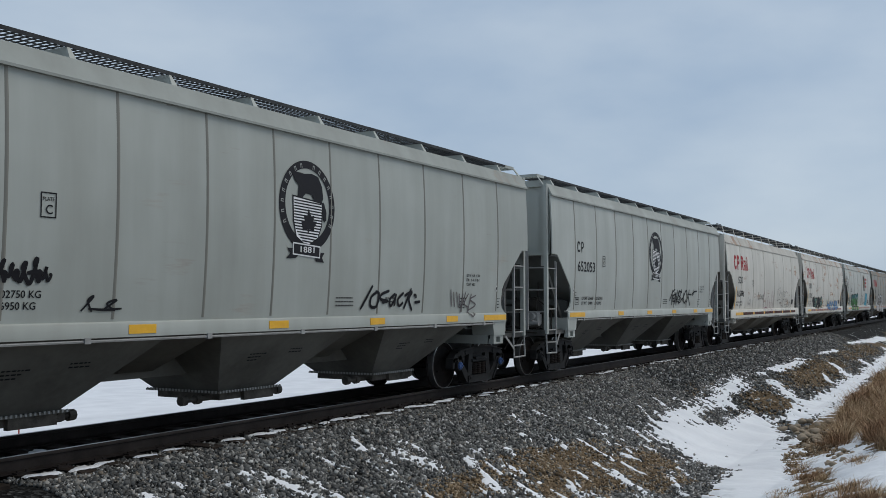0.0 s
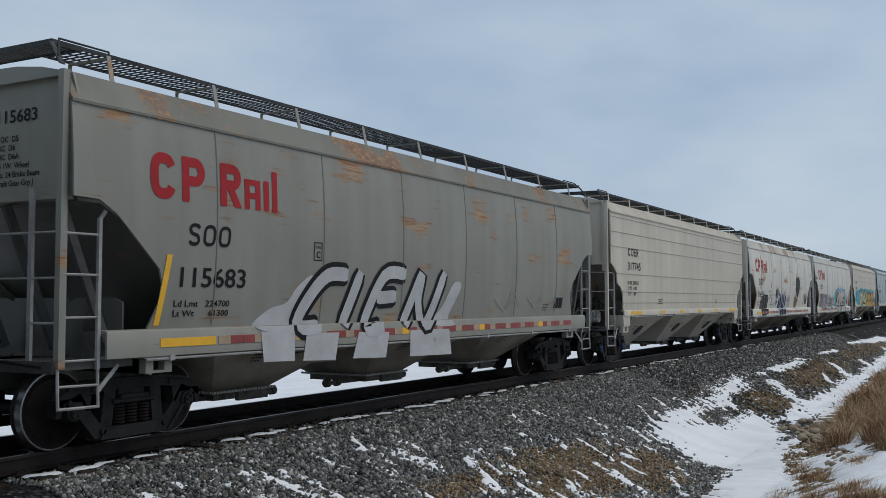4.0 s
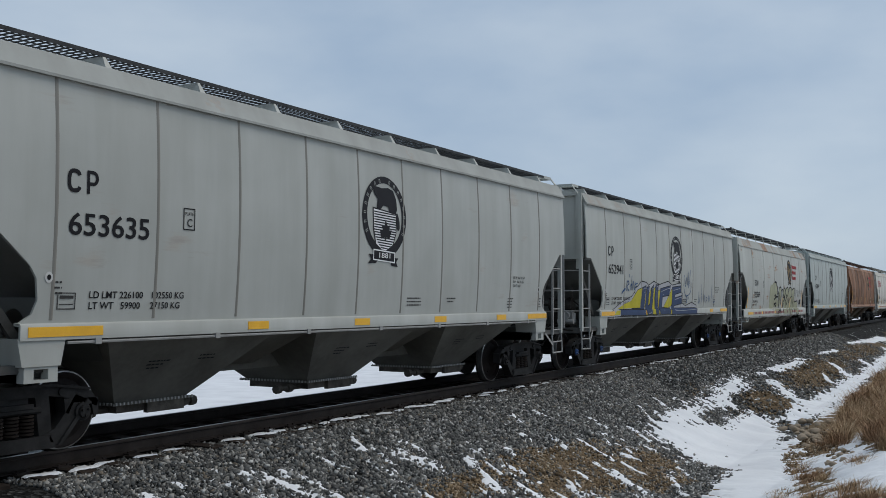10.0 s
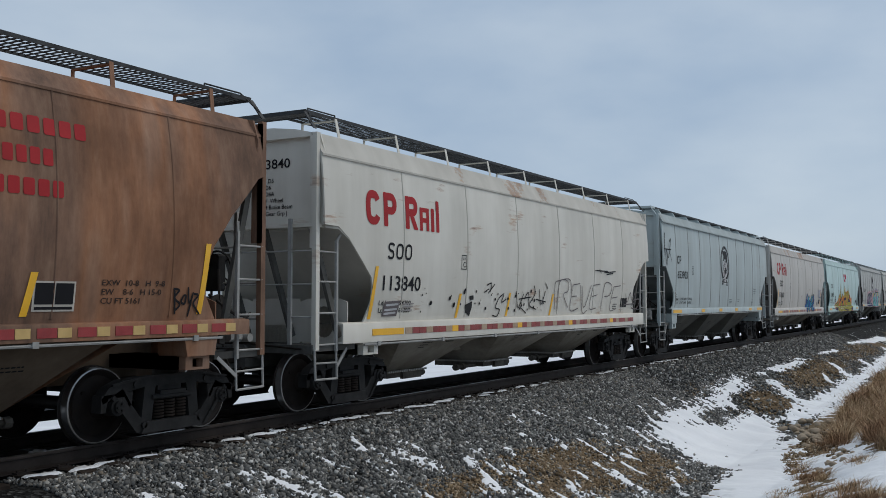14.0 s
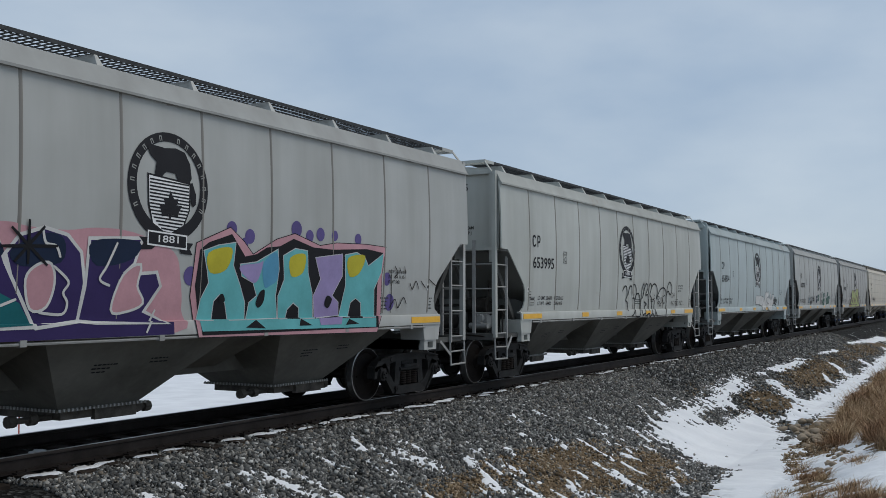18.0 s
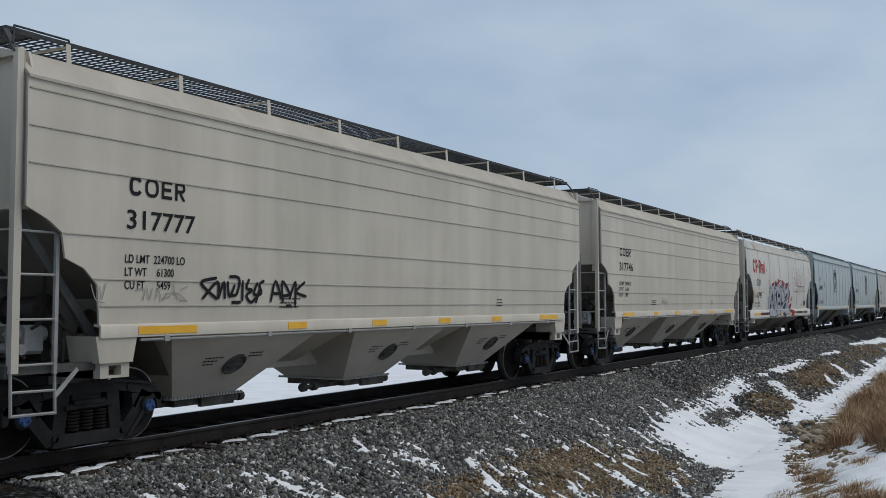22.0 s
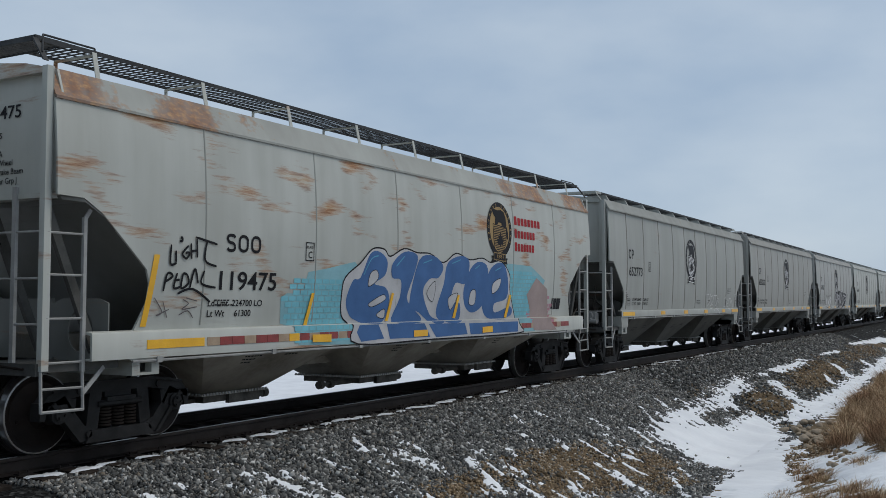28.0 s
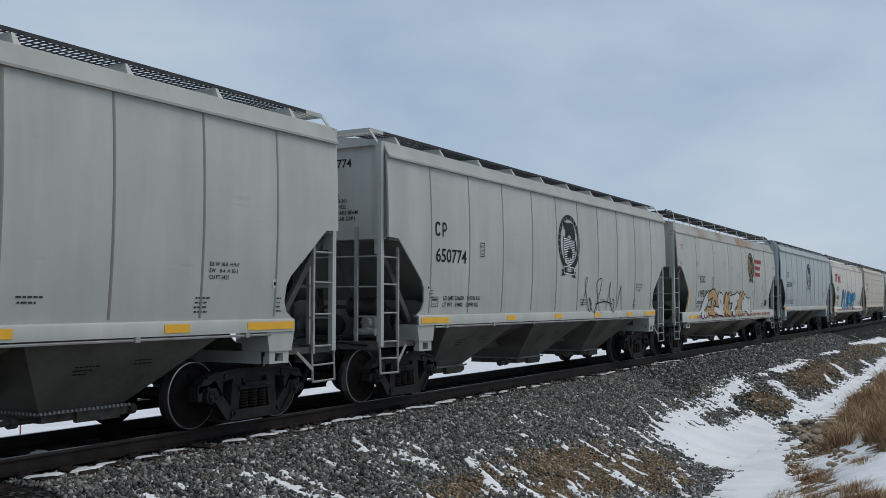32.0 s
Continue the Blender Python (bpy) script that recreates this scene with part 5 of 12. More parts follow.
def lay_on_side(name, v, f, k, x0, z0, off, material, car, label="", jitter=None):
    """Lays a flat figure on the bowed side of a car, off metres proud of it."""
    bm = bmesh.new()
    vs = [bm.verts.new((x0 + q[0], q[2] if len(q) > 2 else 0, z0 + q[1])) for q in v]
    for q in f:
        try:
            bm.faces.new([vs[i] for i in q])
        except ValueError:
            pass
    bm.normal_update()
    bmesh.ops.triangulate(bm, faces=[q for q in bm.faces if len(q.verts) > 4])
    sill_top, sill_y = k.sill[2], k.sill[3]
    lo, hi = min(p.co.z for p in bm.verts), max(p.co.z for p in bm.verts)
    # level cuts at the same heights for every layer, so that layers stay apart on the curve and the step
    for z in [sill_top - 0.003, sill_top + 0.003] + [sill_top + 0.2 * i for i in range(1, 14)]:
        if lo < z < hi:
            bmesh.ops.bisect_plane(bm, geom=bm.verts[:] + bm.edges[:] + bm.faces[:], plane_co=(0, 0, z), plane_no=(0, 0, 1))
    for p in bm.verts:
        z = p.co.z
        p.co.y = -(sill_y if z < sill_top else k.bow(z)) - off - p.co.y
    me = bpy.data.meshes.new(name)
    bm.to_mesh(me)
    bm.free()
    me.materials.append(material)
    return part(name, me, None, car, label)


def rounded_ring(w, h, t, n=5):
    """A plain upright ring: a block with a hole."""
    def loop(a, b, r):
        pts = []
        for cx, cy, s in ((a - r, b - r, 0), (-a + r, b - r, 1), (-a + r, -b + r, 2), (a - r, -b + r, 3)):
            for i in range(n):
                t_ = math.pi / 2 * (s + i / (n - 1))
                pts.append((cx + r * math.cos(t_) + w / 2, cy + r * math.sin(t_) + h / 2))
        return pts
    o, i_ = loop(w / 2, h / 2, w * 0.42), loop(w / 2 - t, h / 2 - t, max(0.005, w * 0.42 - t))
    m = len(o)
    return o + i_, [(j, (j + 1) % m, m + (j + 1) % m, m + j) for j in range(m)]


def block(w, h):
    c = min(w, h) * 0.12
    return [(c, 0), (w - c, 0), (w, c), (w, h - c), (w - c, h), (c, h), (0, h - c), (0, c)], [tuple(range(8))]


def box_shape(*boxes):
    v, f = [], []
    for a, b, c, d in boxes:
        o = len(v)
        v += [(a, c), (b, c), (b, d), (a, d)]
        f.append((o, o + 1, o + 2, o + 3))
    return v, f


def bent_bar(pts, t):
    """A flat bar of one width along a bent line."""
    v, m = [], len(pts)
    for j, (x, y) in enumerate(pts):
        a, b = pts[max(0, j - 1)], pts[min(m - 1, j + 1)]
        d = Vector((b[0] - a[0], b[1] - a[1])).normalized()
        v += [(x - d.y * t / 2, y + d.x * t / 2), (x + d.y * t / 2, y - d.x * t / 2)]
    return v, [(2 * j, 2 * j + 1, 2 * j + 3, 2 * j + 2) for j in range(m - 1)]


def joined(*shapes):
    v, f = [], []
    for a, b in shapes:
        f += [tuple(len(v) + m for m in q) for q in b]
        v += list(a)
    return v, f


def bowl(w, hh, t, low):
    """Half-round bowl of a mark, from its stem at the top round to the stem at that height."""
    mid, r = (hh + low) / 2, (hh - low) / 2 - t / 2
    c = w - t / 2 - r * 0.9
    arc = [(c + 0.9 * r * math.cos(math.radians(q)), mid + r * math.sin(math.radians(q))) for q in range(90, -91, -20)]
    return bent_bar([(t, mid + r)] + arc + [(t, mid - r)], t)


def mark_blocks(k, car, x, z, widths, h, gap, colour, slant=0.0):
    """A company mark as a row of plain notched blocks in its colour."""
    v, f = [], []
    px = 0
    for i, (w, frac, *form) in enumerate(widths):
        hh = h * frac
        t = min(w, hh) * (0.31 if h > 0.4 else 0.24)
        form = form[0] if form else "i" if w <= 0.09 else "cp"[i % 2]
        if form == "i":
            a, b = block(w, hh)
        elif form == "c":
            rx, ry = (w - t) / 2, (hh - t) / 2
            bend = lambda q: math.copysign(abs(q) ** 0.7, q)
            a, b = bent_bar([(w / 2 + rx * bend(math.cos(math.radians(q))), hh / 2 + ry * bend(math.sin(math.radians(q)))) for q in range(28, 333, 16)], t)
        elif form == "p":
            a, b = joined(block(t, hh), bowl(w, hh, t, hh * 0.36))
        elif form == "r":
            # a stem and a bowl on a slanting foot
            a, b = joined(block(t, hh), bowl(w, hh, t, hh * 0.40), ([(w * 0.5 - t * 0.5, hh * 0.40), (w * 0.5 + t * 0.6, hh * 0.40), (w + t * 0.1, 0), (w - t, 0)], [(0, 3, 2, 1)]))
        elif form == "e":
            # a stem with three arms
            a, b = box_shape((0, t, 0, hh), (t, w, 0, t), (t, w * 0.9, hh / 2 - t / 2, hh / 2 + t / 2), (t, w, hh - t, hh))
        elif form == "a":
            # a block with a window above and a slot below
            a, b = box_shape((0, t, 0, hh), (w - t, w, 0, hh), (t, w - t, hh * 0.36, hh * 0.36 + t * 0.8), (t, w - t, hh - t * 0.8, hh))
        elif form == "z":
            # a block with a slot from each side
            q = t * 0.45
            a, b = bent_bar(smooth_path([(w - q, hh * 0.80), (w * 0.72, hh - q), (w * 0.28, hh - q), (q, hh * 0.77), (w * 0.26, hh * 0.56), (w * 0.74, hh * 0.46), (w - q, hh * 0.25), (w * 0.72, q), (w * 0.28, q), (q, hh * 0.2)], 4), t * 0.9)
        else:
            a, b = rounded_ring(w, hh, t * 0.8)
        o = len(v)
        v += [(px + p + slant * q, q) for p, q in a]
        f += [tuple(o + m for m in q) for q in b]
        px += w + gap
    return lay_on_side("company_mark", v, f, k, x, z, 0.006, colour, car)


def disc(cx, cy, rx, ry, n=40):
    return [(cx + rx * math.cos(2 * math.pi * i / n), cy + ry * math.sin(2 * math.pi * i / n)) for i in range(n)]


def emblem(k, car, x, z, r, dark, pale=None, sepia=None):
    """Round railway emblem in plain shapes: a ring, a shield with bars, a beast above and a ribbon below."""
    n = 40
    ring = disc(0, 0, r, r) + disc(0, 0.03 * r, r * 0.79, r * 0.80)
    lay_on_side("emblem_ring", ring, [(i, (i + 1) % n, n + (i + 1) % n, n + i) for i in range(n)], k, x, z, 0.006, dark, car)
    # the ring's lettering as plain bars
    v, f = [], []
    for i in range(17):
        t = math.radians(205 - i * 14.4)
        c, s = math.cos(t), math.sin(t)
        if i == 8:
            continue
        for a0, a1, b0, b1 in ((-0.032, -0.014, 0.845, 0.945), (0.014, 0.032, 0.845, 0.945), (-0.014, 0.014, 0.925, 0.945)):
            o = len(v)
            for p, q in ((a0, b0), (a1, b0), (a1, b1), (a0, b1)):
                v.append((r * (c * q - s * p), r * (s * q + c * p)))
            f.append((o, o + 1, o + 2, o + 3))
    lay_on_side("emblem_marks", v, f, k, x, z, 0.0085, sepia or pale or ink(0.36, 0.37, 0.355), car)
    if sepia:
        lay_on_side("emblem_field", disc(0, 0.03 * r, r * 0.79, r * 0.80), [tuple(range(n))], k, x, z, 0.0045, sepia, car)
    unit = lambda pts: [(px * r * 0.98, py * r) for px, py in pts]

    def figure(name, pts, off, mat):
        return lay_on_side(name, unit(pts), [tuple(range(len(pts)))], k, x, z, off, mat, car)
    # a beast that stands on the shield, its flat tail hanging at the side
    figure("emblem_beast", [(-0.54, 0.71), (-0.37, 0.72), (-0.12, 0.7), (0.15, 0.73), (0.39, 0.68), (0.53, 0.47), (0.57, 0.21), (0.5, 0.1), (0.21, 0.13), (0.14, 0.26), (-0.09, 0.27), (-0.19, 0.18), (-0.38, 0.19), (-0.33, 0.42), (-0.47, 0.52), (-0.53, 0.62)], 0.010, dark)
    figure("emblem_tail", [(0.5, 0.11), (0.59, 0.13), (0.69, -0.09), (0.69, -0.26), (0.62, -0.32), (0.55, -0.26)], 0.010, dark)
    shield = [(-0.52, 0.17), (0.51, 0.09), (0.5, -0.38), (0.36, -0.68), (-0.02, -0.87), (-0.4, -0.68), (-0.5, -0.34)]
    figure("emblem_shield_edge", grown(shield, 0.035), 0.0065, dark)
    figure("emblem_shield", shield, 0.0085, sepia or pale or car_tone(car))
    v, f = [], []
    for i in range(16):
        y = 0.12 - i * 0.062
        half = 0.50 if y > -0.38 else 0.50 * max(0.12, 1 - ((-0.38 - y) / 0.52) ** 1.5)
        o = len(v)
        v += unit([(-half, y), (half, y - 0.03), (half, y - 0.060), (-half, y - 0.030)])
        f.append((o, o + 1, o + 2, o + 3))
    lay_on_side("emblem_stripes", v, f, k, x, z, 0.010, dark, car)
    figure("emblem_leaf", [(0.01, -0.06), (0.12, -0.23), (0.22, -0.19), (0.19, -0.32), (0.32, -0.32), (0.22, -0.47), (0.22, -0.53), (0.05, -0.51), (0.03, -0.6), (-0.01, -0.6), (-0.02, -0.51), (-0.19, -0.55), (-0.21, -0.47), (-0.26, -0.32), (-0.12, -0.34), (-0.16, -0.21), (-0.04, -0.23)], 0.0125, dark)
    for q in ([(-0.5, -0.94), (-0.73, -0.94), (-0.61, -1.05), (-0.76, -1.17), (-0.41, -1.15), (-0.32, -1.09), (-0.5, -1.06)], [(0.44, -1.0), (0.64, -1.0), (0.55, -1.11), (0.63, -1.22), (0.32, -1.2), (0.28, -1.11), (0.44, -1.1)]):
        figure("emblem_ribbon_end", q, 0.0105, dark)
    ribbon = [(-0.5, -0.84), (0.44, -0.89), (0.44, -1.1), (-0.5, -1.05)]
    figure("emblem_ribbon_edge", grown(ribbon, 0.03), 0.0125, sepia or pale or car_tone(car))
    figure("emblem_ribbon", ribbon, 0.0140, dark)
    v, f = flat_text("1881", 1.0, 1.0, 0.01)
    v = fitted(v, 0.5 * r, 0.13 * r)
    lay_on_side("emblem_year", [(px - 0.26 * r, py - 1.02 * r) for px, py in v], f, k, x, z, 0.0160, sepia or pale or car_tone(car), car)


def car_tone(car):
    """Paint of the car's own colour, for what shows between the emblem's dark parts."""
    q = car.children[0].color
    return ink(*(round(c * 0.93, 2) for c in q[:3]))


def ribbon_path(pts, t):
    """A brush stroke of width t along a line of points."""
    v, f = [], []
    m = len(pts)
    for i, (x, y) in enumerate(pts):
        a, b = pts[max(0, i - 1)], pts[min(m - 1, i + 1)]
        d = Vector((b[0] - a[0], b[1] - a[1]))
        d = d.normalized() if d.length > 1e-6 else Vector((1, 0))
        w = t / 2 * (0.65 + 0.35 * math.sin(math.pi * (i + 0.5) / m))
        v += [(x - d.y * w, y + d.x * w), (x + d.y * w, y - d.x * w)]
    f = [(2 * i, 2 * i + 1, 2 * i + 3, 2 * i + 2) for i in range(m - 1)]
    return v, f


def smooth_path(ctrl, n=7):
    out = []
    p = [ctrl[0]] + list(ctrl) + [ctrl[-1]]
    for i in range(1, len(p) - 2):
        for j in range(n):
            t = j / n
            q = []
            for c in (0, 1):
                a, b, d, e = (p[i + m][c] for m in (-1, 0, 1, 2))
                q.append(0.5 * (2 * b + (d - a) * t + (2 * a - 5 * b + 4 * d - e) * t * t + (3 * b - a - 3 * d + e) * t ** 3))
            out.append(tuple(q))
    out.append(tuple(ctrl[-1]))
    return out


def scrawl(seed, w, h, t, letters=6):
    """Quick looping spray line in the rhythm of a tag that cannot be read."""
    r = random.Random(seed)
    v, f = [], []

    def stroke(ctrl):
        a, b = ribbon_path(smooth_path(ctrl), t)
        o = len(v)
        v.extend((p, q, 0.0003 * (o % 7)) for p, q in a)
        f.extend(tuple(o + i for i in q) for q in b)
    cw = w / letters
    line = []
    for i in range(letters):
        x = i * cw
        top, low = h * r.uniform(0.65, 1.0), h * r.uniform(0.0, 0.25)
        # a leaning loop up and down, now and then doubled back
        line += [(x, low), (x + cw * r.uniform(0.3, 0.6), top), (x + cw * r.uniform(0.1, 0.35), top * r.uniform(0.7, 0.95)), (x + cw * r.uniform(0.45, 0.7), low * 0.5)]
        if r.random() < 0.5:
            line += [(x + cw * 0.75, h * r.uniform(0.3, 0.6)), (x + cw * 0.55, h * r.uniform(0.35, 0.5))]
        if r.random() < 0.3:
            stroke(line)
            line = []
    if len(line) > 1:
        stroke(line)
    for _ in range(max(1, letters // 3)):
        x = r.uniform(0, w * 0.7)
        y = h * r.uniform(0.2, 0.7)
        stroke([(x, y), (x + cw * 0.8, y + h * r.uniform(-0.1, 0.15)), (x + cw * 1.5, y)])
    return v, f


def tag(k, car, seed, x, z, w, h, colour, t=0.035, letters=6):
    v, f = scrawl(seed, w, h, t, letters)
    return lay_on_side("graffiti_tag", v, f, k, x, z, 0.012, colour, car, "quick spray-paint scrawl")


def closed_path(pts, n=4):
    """A smooth closed outline through its corners."""
    out, m = [], len(pts)
    for i in range(m):
        a, b, d, e = (pts[(i + q) % m] for q in (-1, 0, 1, 2))
        for j in range(n):
            t = j / n
            out.append(tuple(0.5 * (2 * b[c] + (d[c] - a[c]) * t + (2 * a[c] - 5 * b[c] + 4 * d[c] - e[c]) * t * t + (3 * b[c] - a[c] - 3 * d[c] + e[c]) * t ** 3) for c in (0, 1)))
    return out


def grown(pts, d):
    """The outline pushed outward by d."""
    m = len(pts)
    area = sum(pts[i][0] * pts[(i + 1) % m][1] - pts[(i + 1) % m][0] * pts[i][1] for i in range(m))
    g = d if area > 0 else -d
    out = []
    for i in range(m):
        p, q, r = Vector(pts[i - 1]), Vector(pts[i]), Vector(pts[(i + 1) % m])
        u, w = (q - p).normalized(), (r - q).normalized()
        n = Vector((u.y + w.y, -u.x - w.x))
        n = n.normalized() / max(0.5, math.sqrt(max(0.0, (1 + u.dot(w)) / 2))) if n.length > 1e-4 else Vector((0, 0))
        out.append((q.x + n.x * g, q.y + n.y * g))
    return out


LAID = collections.Counter()


def level_off(level, car):
    """Height of the next coat on a car: each one lies a little over the last of its level."""
    LAID[car.name] += 1
    return 0.004 + 0.0026 * level + 0.0003 * (LAID[car.name] % 8)


def daub(at, colour, level, pts, rim=None, sharp=False):
    """One sprayed shape on a car's side, with a rim of another paint if wanted."""
    k, car = at
    q = pts if sharp else closed_path(pts)
    off = level_off(level, car)
    ob = lay_on_side("graffiti_shape", q, [tuple(range(len(q)))], k, 0, 0, off, colour, car)
    if rim:
        o = grown(q, rim[1])
        lay_on_side("graffiti_rim", o, [tuple(range(len(o)))], k, 0, 0, off - 0.00018, rim[0], car)
    return ob


def lines(at, colour, level, width, strokes):
    """Sprayed lines of one width and colour."""
    k, car = at
    v, f = [], []
    for i, ctrl in enumerate(strokes):
        pts, e = smooth_path(ctrl, 5), 0.00012 * i
        o, m = len(v), len(pts)
        for j, (x, y) in enumerate(pts):
            a, b = pts[max(0, j - 1)], pts[min(m - 1, j + 1)]
            d = Vector((b[0] - a[0], b[1] - a[1]))
            d = d.normalized() if d.length > 1e-6 else Vector((1, 0))
            w = width / 2 * (0.75 if j in (0, m - 1) else 1.0)
            v += [(x - d.y * w, y + d.x * w, e), (x + d.y * w, y - d.x * w, e)]
        f += [(o + 2 * j, o + 2 * j + 1, o + 2 * j + 3, o + 2 * j + 2) for j in range(m - 1)]
    return lay_on_side("graffiti_line", v, f, k, 0, 0, level_off(level, car), colour, car)


def spots(at, colour, level, items):
    """Sprayed round spots: place and radius of each."""
    k, car = at
    v, f = [], []
    for x, z, r in items:
        o = len(v)
        v += disc(x, z, r, r, 18)
        f.append(tuple(range(o, o + 18)))
    return lay_on_side("graffiti_dots", v, f, k, 0, 0, level_off(level, car), colour, car)


def bubble(k, car, body, x, z, w, h, fill, edge, fat=0.07, label="", under=None, shear=0.1, spacing=0.92, shine=None, lift=0.0):
    """Fat hand-drawn letters that lean and overlap: a rim with a slimmer fill on top, letter by letter."""
    r = random.Random(body + str(round(x, 1)))
    glyphs = []
    for ch in body:
        if ch == " ":
            glyphs.append((ch, 0.45))
            continue
        v, _ = flat_text(ch, 1.0)
        xs = [p[0] for p in v]
        glyphs.append((ch, max(0.34, max(xs) - min(xs))))
    unit = w / sum(q for _, q in glyphs)
    px = 0.0
    for i, (ch, q) in enumerate(glyphs):
        cw = q * unit
        if ch != " ":
            ref, _ = flat_text(ch, 1.0, 1.0, fat)
            xs, ys = [p[0] for p in ref], [p[1] for p in ref]
            cx, cy = (max(xs) + min(xs)) / 2, (max(ys) + min(ys)) / 2
            sx, sy = cw * 1.10 / (max(xs) - min(xs)), h * r.uniform(0.88, 1.02) / (max(ys) - min(ys))
            lean, turn, bulge, rise = r.uniform(-0.02, 0.2), r.uniform(-0.06, 0.06), r.uniform(0.08, 0.2), h * r.uniform(-0.03, 0.03)

            def bend(v):
                out = []
                for a, b in v:
                    u, s = (a - cx) / (max(xs) - min(xs)) * 2, (b - cy) / (max(ys) - min(ys)) * 2
                    # swell the middle and round the corners in
                    u, s = u * (1.0 + bulge * (0.4 - s * s)), s * (1.0 + bulge * (0.35 - u * u * 0.8))
                    out.append((px + cw / 2 + u / 2 * cw * 1.10 + lean * s * h / 2, h / 2 + rise + s / 2 * sy * (max(ys) - min(ys)) + turn * u * cw))
                return out
            layers = [("graffiti_outline", fat, edge, 0.010 + 0.002 * (i % 3)), ("graffiti_letter", fat - 0.042, fill, 0.0112 + 0.002 * (i % 3))]
            if under:
                layers = [("graffiti_halo", fat + 0.07, under, 0.004 + 0.0006 * (i % 4))] + layers
            if shine:
                layers.append(("graffiti_core", fat - 0.10, shine, 0.0124 + 0.002 * (i % 3)))
            for name, o, mat, off in layers:
                v, f = flat_text(ch, 1.0, 1.0, o)
                lay_on_side(name, bend(v), f, k, x, z, off + lift, mat, car, label)
        px += cw


def cloud(k, car, x, z, w, h, colour, seed=1, off=0.004, name="graffiti_background"):
    """A sprayed backdrop with a lobed edge."""
    r = random.Random(seed)
    n = 60
    pts = []
    rough = [r.uniform(0.80, 1.06) for _ in range(15)]
    for i in range(n):
        a = 2 * math.pi * i / n
        u = i / 4
        lo, hi, t = rough[int(u) % 15], rough[(int(u) + 1) % 15], u - int(u)
        q = lo + (hi - lo) * t * t * (3 - 2 * t)
        c, s = math.cos(a), math.sin(a)
        e = (abs(c) ** 4 + abs(s) ** 4) ** -0.25
        pts.append((w / 2 + w / 2 * q * e * c, h / 2 + h / 2 * q * e * s))
    v = pts + [(w / 2, h / 2)]
    return lay_on_side(name, v, [(i, (i + 1) % n, n) for i in range(n)], k, x, z, off, colour, car)


def brickwork(k, car, x, z, w, h, colour, seed=2):
    """Sprayed brick courses."""
    r = random.Random(seed)
    v, f = [], []
    bh, bw = 0.085, 0.17
    for j in range(int(h / bh)):
        lo, hi = r.uniform(0, 0.25), w - r.uniform(0, 0.25)
        px = (j % 2) * bw * 0.5
        while px < w:
            if lo < px < hi - bw:
                o = len(v)
                v += [(px, j * bh), (px + bw - 0.022, j * bh), (px + bw - 0.022, j * bh + bh - 0.02), (px, j * bh + bh - 0.02)]
                f.append((o, o + 1, o + 2, o + 3))
            px += bw
    return lay_on_side("graffiti_bricks", v, f, k, x, z, 0.0068, colour, car, "sprayed brick pattern")


def side_text(k, car, body, x, z, h, w=None, colour=None, name="lettering"):
    lines = body.count("\n")
    v, f = flat_text(body, 1.0, 1.0, 0.012)
    v = fitted(v, w, h)
    return lay_on_side(name, v, f, k, x, z, 0.007, colour or BLACK, car)


def small_print(k, car, x, z, w, rows, colour=None, seed=0):
    """Stencilled notes too small to read: plain bars."""
    r = random.Random(seed)
    v, f = [], []
    for j in range(rows):
        px, y = r.uniform(0, 0.03), -j * 0.058
        end = w * r.uniform(0.7, 1.0)
        while px < end:
            q = r.uniform(0.03, 0.08)
            o = len(v)
            v += [(px, y), (min(px + q, end), y), (min(px + q, end), y + 0.021), (px, y + 0.021)]
            f.append((o, o + 1, o + 2, o + 3))
            px += q + 0.016
    return lay_on_side("small_print", v, f, k, x, z, 0.007, colour or FADED, car)


def end_text(k, car, body, y, z, h, w=None):
    v, f = flat_text(body, 1.0, 1.0, 0.012)
    v = fitted(v, w, h)
    s = Shape()
    x = -(k.half - 0.09) - 0.008
    s.add([(x, y - p, z + q) for p, q in v], f)
    me = bpy.data.meshes.new("end_lettering")
    me.from_pydata(s.v, [], s.f)
    me.materials.append(BLACK)
    part("end_lettering", me, None, car)


def reflector(k, car, x, w, material, name="reflector"):
    hx, z0, z1, y = k.sill
    z = (z0 + z1) / 2
    h = min(0.105, (z1 - z0) * 0.62)
    part(name, Shape().box(x, x + w, -y - 0.007, -y + 0.004, z - h / 2, z + h / 2), material, car)


def plate_box(k, car, x, z, w=0.2, h=0.27):
    """Outlined plate letter."""
    t = 0.014
    v, f = [], []
    for a, b, c, d in ((0, w, 0, t), (0, w, h - t, h), (0, t, t, h - t), (w - t, w, t, h - t)):
        o = len(v)
        v += [(a, c), (b, c), (b, d), (a, d)]
        f.append((o, o + 1, o + 2, o + 3))
    lay_on_side("plate_frame", v, f, k, x, z, 0.007, BLACK, car)
    side_text(k, car, "C", x + 0.065, z + 0.04, 0.1)
    side_text(k, car, "PLATE", x + 0.03, z + 0.18, 0.04, 0.14)


def yellow_bar(k, car, x, z, h, lean=0.12):
    v = [(0, 0), (0.09, 0), (0.09 + lean, h), (lean, h)]
    lay_on_side("yellow_stripe", v, [(0, 1, 2, 3)], k, x, z, 0.008, YELLOW, car)


